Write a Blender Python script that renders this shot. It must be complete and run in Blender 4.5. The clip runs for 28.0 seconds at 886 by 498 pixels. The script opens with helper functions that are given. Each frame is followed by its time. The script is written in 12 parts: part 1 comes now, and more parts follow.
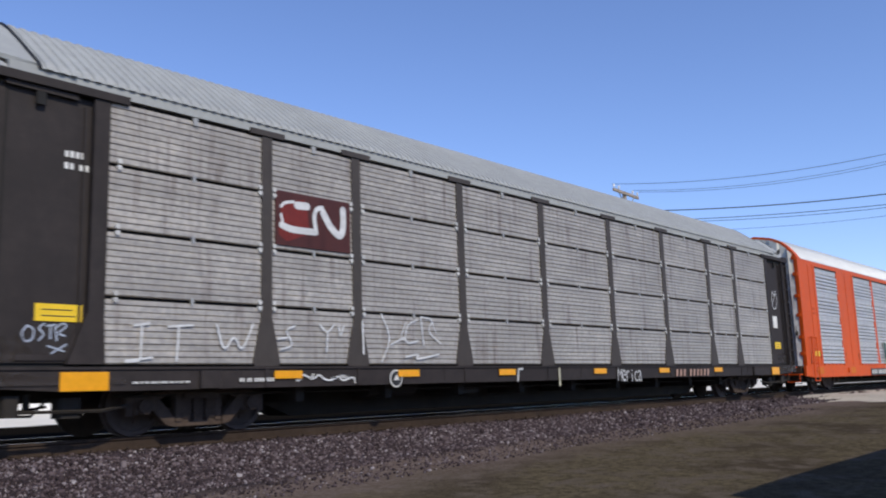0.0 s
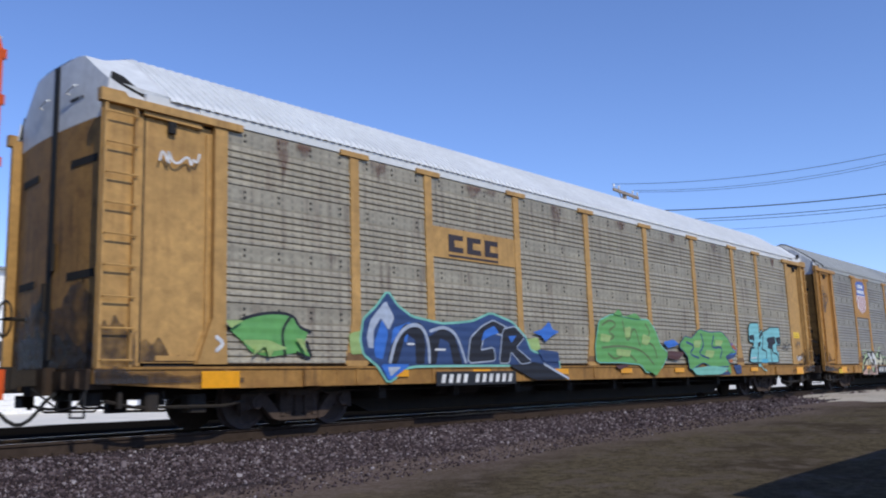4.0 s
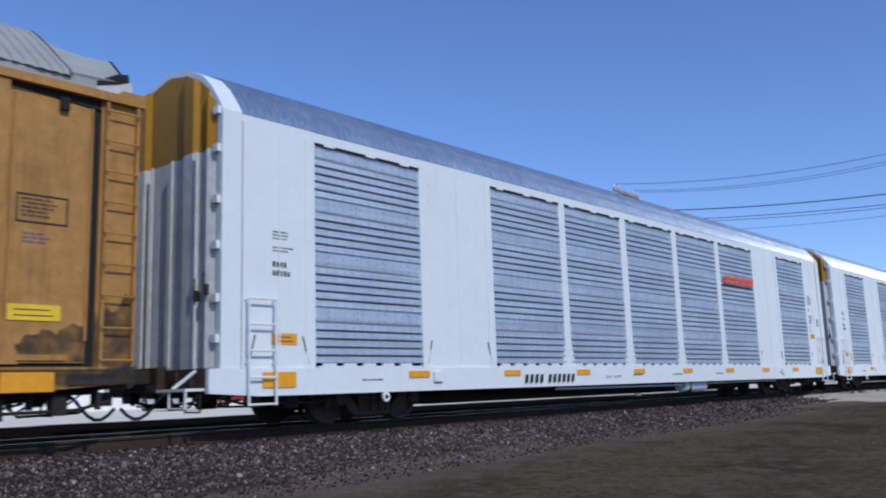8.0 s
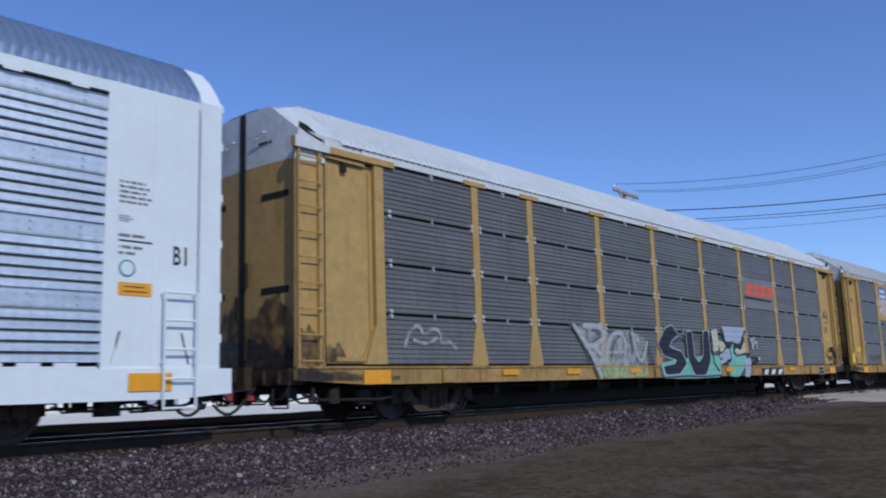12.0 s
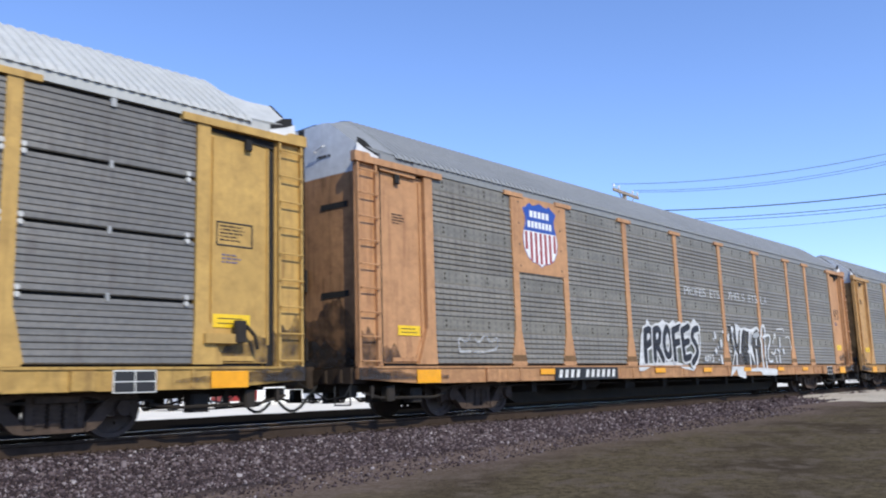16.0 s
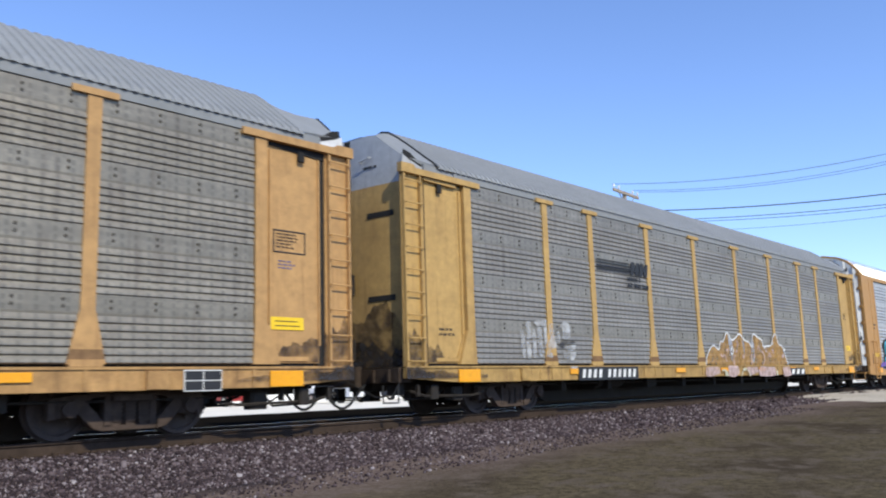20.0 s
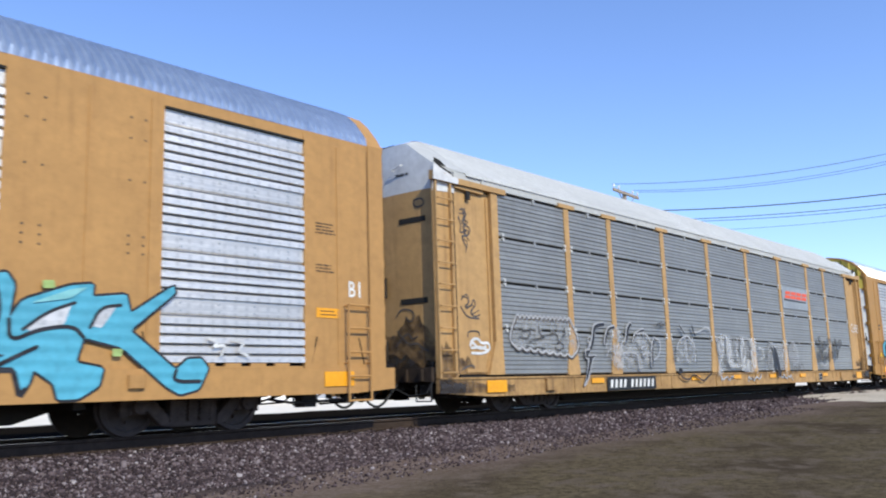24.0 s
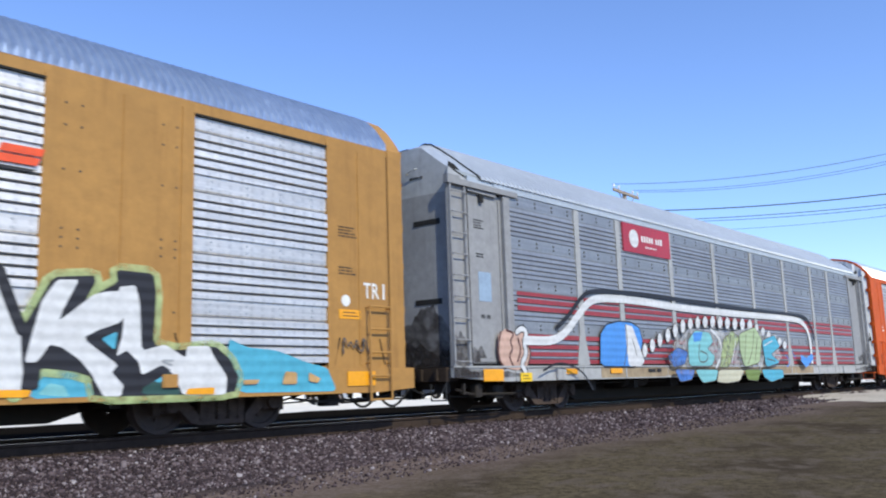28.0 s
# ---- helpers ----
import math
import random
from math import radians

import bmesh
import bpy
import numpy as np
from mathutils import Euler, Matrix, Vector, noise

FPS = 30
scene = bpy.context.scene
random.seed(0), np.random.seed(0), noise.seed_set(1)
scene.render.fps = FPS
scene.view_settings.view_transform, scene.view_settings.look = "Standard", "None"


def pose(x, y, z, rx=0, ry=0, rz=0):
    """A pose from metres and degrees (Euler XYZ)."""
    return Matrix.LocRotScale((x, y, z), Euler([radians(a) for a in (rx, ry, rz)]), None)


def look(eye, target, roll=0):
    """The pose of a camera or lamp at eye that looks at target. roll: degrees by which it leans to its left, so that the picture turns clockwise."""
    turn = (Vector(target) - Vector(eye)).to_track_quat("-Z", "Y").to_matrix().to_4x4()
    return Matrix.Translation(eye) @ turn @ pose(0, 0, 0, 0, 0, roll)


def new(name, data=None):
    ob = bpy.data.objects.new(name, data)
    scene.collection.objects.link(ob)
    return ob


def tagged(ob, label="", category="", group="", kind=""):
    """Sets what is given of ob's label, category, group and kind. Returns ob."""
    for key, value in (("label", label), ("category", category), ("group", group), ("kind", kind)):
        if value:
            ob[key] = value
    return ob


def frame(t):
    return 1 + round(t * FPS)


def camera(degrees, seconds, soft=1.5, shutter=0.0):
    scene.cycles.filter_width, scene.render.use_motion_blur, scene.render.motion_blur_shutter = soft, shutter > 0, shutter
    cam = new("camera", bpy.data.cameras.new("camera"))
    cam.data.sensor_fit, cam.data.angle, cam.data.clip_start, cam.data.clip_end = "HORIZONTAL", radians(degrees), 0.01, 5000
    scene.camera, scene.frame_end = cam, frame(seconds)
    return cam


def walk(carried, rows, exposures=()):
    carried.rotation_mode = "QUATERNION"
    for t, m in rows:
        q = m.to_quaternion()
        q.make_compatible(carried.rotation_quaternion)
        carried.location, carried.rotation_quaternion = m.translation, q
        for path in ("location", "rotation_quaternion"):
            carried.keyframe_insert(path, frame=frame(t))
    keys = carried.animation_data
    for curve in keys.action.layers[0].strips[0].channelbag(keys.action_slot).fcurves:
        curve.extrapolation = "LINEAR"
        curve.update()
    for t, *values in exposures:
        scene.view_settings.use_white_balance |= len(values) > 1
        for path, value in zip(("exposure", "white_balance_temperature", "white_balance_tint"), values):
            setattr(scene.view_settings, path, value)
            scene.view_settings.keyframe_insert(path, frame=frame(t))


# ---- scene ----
# ---- camera: a fixed stand beside the line, 0.53 m above rail top ----
EYE = Vector((0.0, 0.0, 0.53))
AIM = EYE + Vector((0.74026, 0.65262, 0.16160)) * 50
cam = camera(55.0, 28.0, 2.0, 0.10)
walk(cam, [(0.0, look(EYE, AIM, -1.83)), (28.0, look(EYE, AIM, -1.83))],
     exposures=[(0.0, -0.12, 7100, 9), (1.0, -0.05, 7100, 9), (2.0, 0.0, 6600, 8), (3.0, -0.24, 6600, 9), (6.0, -0.19, 6600, 8), (7.0, -0.14, 6600, 8), (8.0, -0.5, 6200, 8),
                (10.0, -0.72, 6000, 7), (11.5, -0.72, 6000, 7), (13.5, 0.15, 6450, 7), (17.0, 0.25, 6950, 6), (21.0, 0.30, 7050, 5), (23.5, 0.34, 7050, 5), (28.0, 0.27, 6800, 5)])

# ---- sky and sun ----
SUN_EL, SUN_AZ = radians(41.0), math.atan2(-0.24, -1.0)      # azimuth clockwise from +Y
sun_dir = Vector((math.sin(SUN_AZ) * math.cos(SUN_EL), math.cos(SUN_AZ) * math.cos(SUN_EL), math.sin(SUN_EL)))
world = bpy.data.worlds.new("sky")
scene.world = world
world.use_nodes = True
wn = world.node_tree
sky = wn.nodes.new("ShaderNodeTexSky")
sky.sky_type, sky.sun_disc = "NISHITA", False
sky.sun_elevation, sky.sun_rotation = SUN_EL, SUN_AZ
sky.altitude, sky.air_density, sky.dust_density, sky.ozone_density = 200, 1.0, 0.15, 4.0
wn.nodes["Background"].inputs["Strength"].default_value = 0.176
hue = wn.nodes.new("ShaderNodeMix")
hue.data_type, hue.blend_type = "RGBA", "MULTIPLY"
hue.inputs[0].default_value = 1.0
hue.inputs[7].default_value = (0.87, 0.93, 1.22, 1)
wn.links.new(sky.outputs[0], hue.inputs[6])
wn.links.new(hue.outputs[2], wn.nodes["Background"].inputs["Color"])
sun_data = bpy.data.lights.new("sun", "SUN")
sun_data.energy, sun_data.angle, sun_data.color = 3.25, radians(0.53), (1.0, 0.95, 0.82)
sun = new("sun", sun_data)
sun.matrix_world = look(sun_dir * 100, (0, 0, 0))


# ---- materials ----
def material(name, color, rough=0.6, metal=0.0, var=0.18, grain=9.0, bump=0.15, streak=0.0,
             streak_color=(0.12, 0.06, 0.03), dirt=0.0, dirt_color=(0.10, 0.08, 0.06), perforated=0.0, spec=0.5,
             piece=0.0, ribs=0.0, hband=0.0):
    m = bpy.data.materials.new(name)
    m.use_nodes = True
    t = m.node_tree
    n, link = t.nodes, t.links.new
    b = n["Principled BSDF"]
    b.inputs["Roughness"].default_value = rough
    b.inputs["Metallic"].default_value = metal
    b.inputs["Specular IOR Level"].default_value = spec
    tc, info = n.new("ShaderNodeTexCoord"), n.new("ShaderNodeObjectInfo")
    shift = n.new("ShaderNodeVectorMath")
    shift.operation = "MULTIPLY_ADD"
    link(info.outputs["Random"], shift.inputs[0])
    shift.inputs[1].default_value = (37, 11, 5)
    link(tc.outputs["Object"], shift.inputs[2])

    def tex(scale, detail, stretch=(1, 1, 1), rough_n=0.6):
        mp, q = n.new("ShaderNodeMapping"), n.new("ShaderNodeTexNoise")
        mp.inputs["Scale"].default_value = stretch
        link(shift.outputs[0], mp.inputs[0])
        link(mp.outputs[0], q.inputs["Vector"])
        q.inputs["Scale"].default_value, q.inputs["Detail"].default_value = scale, detail
        q.inputs["Roughness"].default_value = rough_n
        return q.outputs["Fac"]

    def ramp(src, lo, hi):
        r = n.new("ShaderNodeMapRange")
        link(src, r.inputs[0])
        r.inputs[1].default_value, r.inputs[2].default_value = lo, hi
        return r.outputs[0]

    def mix(fac, a, c, mode="MIX"):
        x = n.new("ShaderNodeMix")
        x.data_type, x.blend_type = "RGBA", mode
        for sock, val in ((x.inputs[0], fac), (x.inputs[6], a), (x.inputs[7], c)):
            if isinstance(val, (int, float)):
                sock.default_value = val
            elif isinstance(val, tuple):
                sock.default_value = (*val, 1)
            else:
                link(val, sock)
        return x.outputs[2]

    def times(a, k):
        x = n.new("ShaderNodeMath")
        x.operation = "MULTIPLY"
        link(a, x.inputs[0])
        if isinstance(k, (int, float)):
            x.inputs[1].default_value = k
        else:
            link(k, x.inputs[1])
        return x.outputs[0]

    dark = tuple(max(0, c * (1 - var)) for c in color)
    pale = tuple(min(1, c * (1 + var)) for c in color)
    fine, broad = tex(grain, 5), tex(0.7, 3)
    col = mix(ramp(fine, 0.3, 0.7), dark, pale)
    col = mix(times(ramp(broad, 0.35, 0.7), 0.55), col, tuple(c * (1 - var) for c in dark))
    if piece:
        hs = n.new("ShaderNodeHueSaturation")
        link(col, hs.inputs["Color"])
        rr = n.new("ShaderNodeMapRange")
        link(info.outputs["Random"], rr.inputs[0])
        rr.inputs[3].default_value, rr.inputs[4].default_value = 1 - piece, 1 + piece
        link(rr.outputs[0], hs.inputs["Value"])
        col = hs.outputs[0]
    if hband:
        col = mix(times(ramp(tex(2.2, 4, (0.10, 1, 5.0)), 0.42, 0.62), hband), col, tuple(c * 0.55 for c in color))
    if dirt:
        col = mix(times(ramp(tex(2.3, 6, (1, 1, 1.6), 0.7), 0.48, 0.75), dirt), col, dirt_color)
    if streak:
        run = ramp(tex(5.0, 4, (1.4, 1.4, 0.10)), 0.52, 0.74)
        col = mix(times(times(run, ramp(tex(0.9, 2), 0.35, 0.6)), streak), col, streak_color)
    if perforated:
        sep = n.new("ShaderNodeSeparateXYZ")
        link(tc.outputs["Object"], sep.inputs[0])

        def comb(src, k, cut):
            w = n.new("ShaderNodeMath")
            w.operation = "MULTIPLY"
            link(src, w.inputs[0])
            w.inputs[1].default_value = k
            s = n.new("ShaderNodeMath")
            s.operation = "SINE"
            link(w.outputs[0], s.inputs[0])
            return ramp(s.outputs[0], cut, cut + 0.5)
        holes = times(comb(sep.outputs[0], 2 * math.pi / 0.20, 0.45), comb(sep.outputs[2], 2 * math.pi / 0.113, -0.55))
        col = mix(times(holes, perforated), col, (0.03, 0.03, 0.03))
    link(col, b.inputs["Base Color"])
    rr = n.new("ShaderNodeMapRange")
    link(fine, rr.inputs[0])
    rr.inputs[3].default_value, rr.inputs[4].default_value = max(0.05, rough - 0.12), min(1, rough + 0.12)
    link(rr.outputs[0], b.inputs["Roughness"])
    if bump:
        bp = n.new("ShaderNodeBump")
        bp.inputs["Strength"].default_value, bp.inputs["Distance"].default_value = bump, 0.02
        link(fine, bp.inputs["Height"])
        link(bp.outputs[0], b.inputs["Normal"])
        if ribs:
            sp, w, sn, b2 = n.new("ShaderNodeSeparateXYZ"), n.new("ShaderNodeMath"), n.new("ShaderNodeMath"), n.new("ShaderNodeBump")
            link(tc.outputs["Object"], sp.inputs[0])
            w.operation, sn.operation = "MULTIPLY", "SINE"
            link(sp.outputs[2], w.inputs[0])
            w.inputs[1].default_value = 2 * math.pi / ribs
            link(w.outputs[0], sn.inputs[0])
            b2.inputs["Strength"].default_value, b2.inputs["Distance"].default_value = 0.16, 0.02
            link(sn.outputs[0], b2.inputs["Height"])
            link(bp.outputs[0], b2.inputs["Normal"])
            link(b2.outputs[0], b.inputs["Normal"])
    return m


def paint(name, c, wear=0.35, rough=0.5, var=0.12, soot=0.3):
    return material(name, c, rough + 0.1, 0.0, var, 7.0, 0.05, wear, (c[0] * 0.35, c[1] * 0.28, c[2] * 0.3), soot,
                    (c[0] * 0.45, c[1] * 0.42, c[2] * 0.45), spec=0.28)


def galvanised(name, c, metal=0.55, rough=0.42, streak=0.25, var=0.2, perf=0.35, rust=None):
    return material(name, c, rough, metal, var, 11.0, 0.05, streak, rust or (c[0] * 0.45, c[1] * 0.4, c[2] * 0.35), 0.25,
                    (c[0] * 0.6, c[1] * 0.58, c[2] * 0.55), perf, hband=0.4)


# near-black for slots and seams; also stands in for shade in gaps
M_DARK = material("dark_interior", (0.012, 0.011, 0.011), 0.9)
# colour that carries the shade of the recesses in bright panels
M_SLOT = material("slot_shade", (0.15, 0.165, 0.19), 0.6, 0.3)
M_IRON = material("rusty_iron", (0.024, 0.018, 0.014), 0.8, 0.1, 0.35, 12, 0.25, dirt=0.5, dirt_color=(0.05, 0.034, 0.024))
M_TAR = material("sooty_steel", (0.050, 0.036, 0.028), 0.85, 0.0, 0.4, 9, 0.2, 0.5, (0.10, 0.055, 0.03), 0.6, (0.09, 0.058, 0.04), spec=0.2)
M_WHEEL = material("wheel_steel", (0.075, 0.052, 0.043), 0.8, 0.0, 0.3, 10, 0.15)
M_TRUCK = material("truck_casting", (0.085, 0.060, 0.048), 0.9, 0.0, 0.30, 10, 0.25, dirt=0.7, dirt_color=(0.06, 0.044, 0.035), spec=0.15)
M_TREAD = material("polished_steel", (0.45, 0.44, 0.43), 0.25, 0.95, 0.15)
M_HOSE = material("black_rubber", (0.015, 0.015, 0.016), 0.6)
M_WHITE = paint("white_paint", (0.80, 0.80, 0.80), 0.15, 0.45, 0.06, 0.15)
M_STENCIL = material("black_stencil", (0.02, 0.02, 0.022), 0.6)
M_WSTENCIL = material("white_stencil", (0.78, 0.77, 0.74), 0.6, var=0.12, dirt=0.3)
M_YELLOW = material("yellow_label", (0.85, 0.55, 0.02), 0.45, var=0.08)
M_AMBER = material("amber_reflector", (0.85, 0.36, 0.01), 0.35, var=0.1)
M_BLUE = material("shield_blue", (0.02, 0.07, 0.34), 0.4, var=0.1)
M_RED = material("sign_red", (0.33, 0.025, 0.03), 0.4, var=0.12)
M_LOGO = material("vermilion", (0.80, 0.09, 0.02), 0.45, var=0.12)
M_GOLD = paint("end_gold", (0.44, 0.215, 0.016), 0.25)
M_ENDGREY = paint("end_grey", (0.62, 0.63, 0.64), 0.4, 0.45, 0.15)


def spray(name, c):
    return material("spray_" + name, c, 0.55, 0, 0.14, 8, 0.02, 0.15, tuple(x * 0.5 for x in c), ribs=0.165)


def thin_spray(name, c, cover):
    """Overspray that lets the sheet show through in a fine mottle."""
    m = spray(name, c)
    t = m.node_tree
    n, link = t.nodes, t.links.new
    tc, q, r = n.new("ShaderNodeTexCoord"), n.new("ShaderNodeTexNoise"), n.new("ShaderNodeMapRange")
    q.inputs["Scale"].default_value, q.inputs["Detail"].default_value = 5.0, 8
    link(tc.outputs["Object"], q.inputs["Vector"])
    link(q.outputs["Fac"], r.inputs[0])
    r.inputs[1].default_value, r.inputs[2].default_value = 0.35, 0.65
    r.inputs[3].default_value, r.inputs[4].default_value = cover - 0.25, cover + 0.25
    clear, mixed = n.new("ShaderNodeBsdfTransparent"), n.new("ShaderNodeMixShader")
    link(r.outputs[0], mixed.inputs[0])
    link(clear.outputs[0], mixed.inputs[1])
    link(n["Principled BSDF"].outputs[0], mixed.inputs[2])
    link(mixed.outputs[0], n["Material Output"].inputs["Surface"])
    return m


M_SOOT = thin_spray("brake_dust", (0.040, 0.028, 0.022), 0.48)
M_CAKED = thin_spray("caked_brake_dust", (0.030, 0.022, 0.018), 0.78)
S_WHITE, S_BLACK = spray("white", (0.64, 0.64, 0.64)), spray("black", (0.015, 0.014, 0.018))
S_CYAN, S_RED = spray("cyan", (0.075, 0.38, 0.52)), spray("red", (0.55, 0.04, 0.05))
S_GREEN, S_OLIVE = spray("green", (0.13, 0.36, 0.10)), spray("olive", (0.12, 0.17, 0.06))
S_PLUM, S_MAROON = spray("plum", (0.062, 0.022, 0.036)), spray("maroon", (0.07, 0.018, 0.018))
S_BLUE, S_CREAM = spray("blue", (0.04, 0.16, 0.55)), spray("cream", (0.55, 0.52, 0.38))
S_GREY, S_PINK = spray("grey", (0.36, 0.37, 0.38)), spray("pink", (0.30, 0.075, 0.14))
S_NAVY, S_TAN = spray("navy", (0.03, 0.06, 0.16)), spray("tan", (0.50, 0.30, 0.12))
S_MINT, S_LIME = spray("mint", (0.20, 0.50, 0.40)), spray("lime", (0.33, 0.46, 0.16))
S_TEAL, S_MOSS = spray("teal", (0.025, 0.075, 0.065)), spray("moss", (0.17, 0.24, 0.055))
S_RUSSET, S_AQUA = spray("russet", (0.095, 0.036, 0.030)), spray("aqua", (0.20, 0.50, 0.52))
S_ICE = spray("ice", (0.40, 0.45, 0.54))
S_WHITEWASH = spray("whitewash", (0.42, 0.42, 0.43))
S_SALMON, S_DUSK = spray("salmon", (0.56, 0.36, 0.28)), spray("dusk", (0.09, 0.075, 0.065))


# ---- mesh helpers ----
class Shape:
    """Collects corners and faces, then becomes a mesh."""

    def __init__(self):
        self.v, self.f, self.k = [], [], []

    def add(self, verts, faces, k=0):
        o = len(self.v)
        self.v += [tuple(p) for p in verts]
        self.f += [tuple(i + o for i in q) for q in faces]
        self.k += [k] * len(faces)
        return self

    def box(self, a, b, k=0, bevel=0.0):
        (x0, y0, z0), (x1, y1, z1) = a, b
        if bevel:
            e = bevel
            ring = [(x0 + e, y0), (x1 - e, y0), (x1, y0 + e), (x1, y1 - e), (x1 - e, y1), (x0 + e, y1), (x0, y1 - e), (x0, y0 + e)]
            return self.prism(ring, z0, z1, k)
        v = [(x, y, z) for z in (z0, z1) for x, y in ((x0, y0), (x1, y0), (x1, y1), (x0, y1))]
        return self.add(v, [(3, 2, 1, 0), (4, 5, 6, 7), (0, 1, 5, 4), (1, 2, 6, 5), (2, 3, 7, 6), (3, 0, 4, 7)], k)

    def prism(self, ring, z0, z1, k=0):
        c = len(ring)
        v = [(x, y, z) for z in (z0, z1) for x, y in ring]
        f = [tuple(range(c - 1, -1, -1)), tuple(range(c, 2 * c))] + [(i, (i + 1) % c, c + (i + 1) % c, c + i) for i in range(c)]
        return self.add(v, f, k)

    def plate(self, ring, y0, y1, k=0):
        """A flat outline in x and z, from y0 (outer) to y1."""
        c = len(ring)
        v = [(x, y, z) for y in (y0, y1) for x, z in ring]
        f = [tuple(range(c)), tuple(range(2 * c - 1, c - 1, -1))] + [(i, c + i, c + (i + 1) % c, (i + 1) % c) for i in range(c)]
        return self.add(v, f, k)

    def bar(self, a, b, r, sides=6, k=0):
        a, b = Vector(a), Vector(b)
        d = (b - a).normalized()
        p = d.orthogonal().normalized()
        q = d.cross(p)
        v = [tuple(c + (p * math.cos(2 * math.pi * i / sides) + q * math.sin(2 * math.pi * i / sides)) * r) for c in (a, b) for i in range(sides)]
        s = sides
        f = [tuple(range(s - 1, -1, -1)), tuple(range(s, 2 * s))] + [(i, (i + 1) % s, s + (i + 1) % s, s + i) for i in range(s)]
        return self.add(v, f, k)

    def path(self, pts, r, sides=6, k=0):
        """One bent rod along the points."""
        pts = [Vector(p) for p in pts]
        v, n = [], len(pts)
        up = Vector((0.31, 0.27, 0.91))
        for i, p in enumerate(pts):
            d = (pts[min(n - 1, i + 1)] - pts[max(0, i - 1)]).normalized()
            a = d.cross(up).normalized()
            b = d.cross(a)
            v += [tuple(p + (a * math.cos(2 * math.pi * j / sides) + b * math.sin(2 * math.pi * j / sides)) * r) for j in range(sides)]
        f = [(i * sides + j, i * sides + (j + 1) % sides, (i + 1) * sides + (j + 1) % sides, (i + 1) * sides + j) for i in range(n - 1) for j in range(sides)]
        f += [tuple(range(sides - 1, -1, -1)), tuple(range((n - 1) * sides, n * sides))]
        return self.add(v, f, k)

    def disc(self, c, r, y0, y1, sides=16, k=0):
        return self.plate([(c[0] + r * math.cos(2 * math.pi * i / sides), c[1] + r * math.sin(2 * math.pi * i / sides)) for i in range(sides)], y0, y1, k)

    def mesh(self, name, *mats):
        me = bpy.data.meshes.new(name)
        me.from_pydata(self.v, [], self.f)
        for m in mats:
            me.materials.append(m)
        me.polygons.foreach_set("material_index", self.k)
        me.update()
        return me


CACHE = {}


def shared(key, build, *mats):
    """One mesh for all alike pieces of the same material."""
    full = (key, *[m.name for m in mats])
    if full not in CACHE:
        CACHE[full] = build().mesh(key[0], *mats)
    return CACHE[full]


def part(name, mesh, parent, m=None, label=""):
    ob = new(name, mesh)
    ob.parent = parent
    if m is not None:
        ob.matrix_local = m
    if label:
        ob["label"] = label
    return ob


def smooth(me):
    me.polygons.foreach_set("use_smooth", [True] * len(me.polygons))
    return me

# ---- ground, track bed and rails ----
def step(a, b, x):
    q = min(1.0, max(0.0, (x - a) / (b - a)))
    return q * q * (3 - 2 * q)


TRACK_Y = 12.25


def toe_height(x):
    return -0.72 + 0.30 * step(-2, 14, x) + 0.24 * step(12, 34, x)


def ground_height(x, y):
    """Low verge by the camera, a ballast bank under the track, a level lot beyond it."""
    wob = 0.02 * noise.noise(Vector((x * 0.7, y * 0.9, 0))) + 0.03 * noise.noise(Vector((x * 0.22, y * 0.3, 4)))
    toe = toe_height(x)
    if y < 9.6:
        far = step(30, 120, math.hypot(x, y))
        return (toe - 0.032 * max(-40, (9.6 - y)) * (1 - far) if y > -30 else toe - 1.2) * 1.0 + wob
    if y < 10.6:
        return toe + (-0.20 - toe) * (y - 9.6) + wob * 0.5
    if y < 14.1:
        return -0.21 + wob * 0.3
    if y < 15.0:
        return -0.21 - 0.05 * (y - 14.1) / 0.9 + wob * 0.3
    return -0.26 + 0.10 * step(15, 20, y) + wob * 0.5


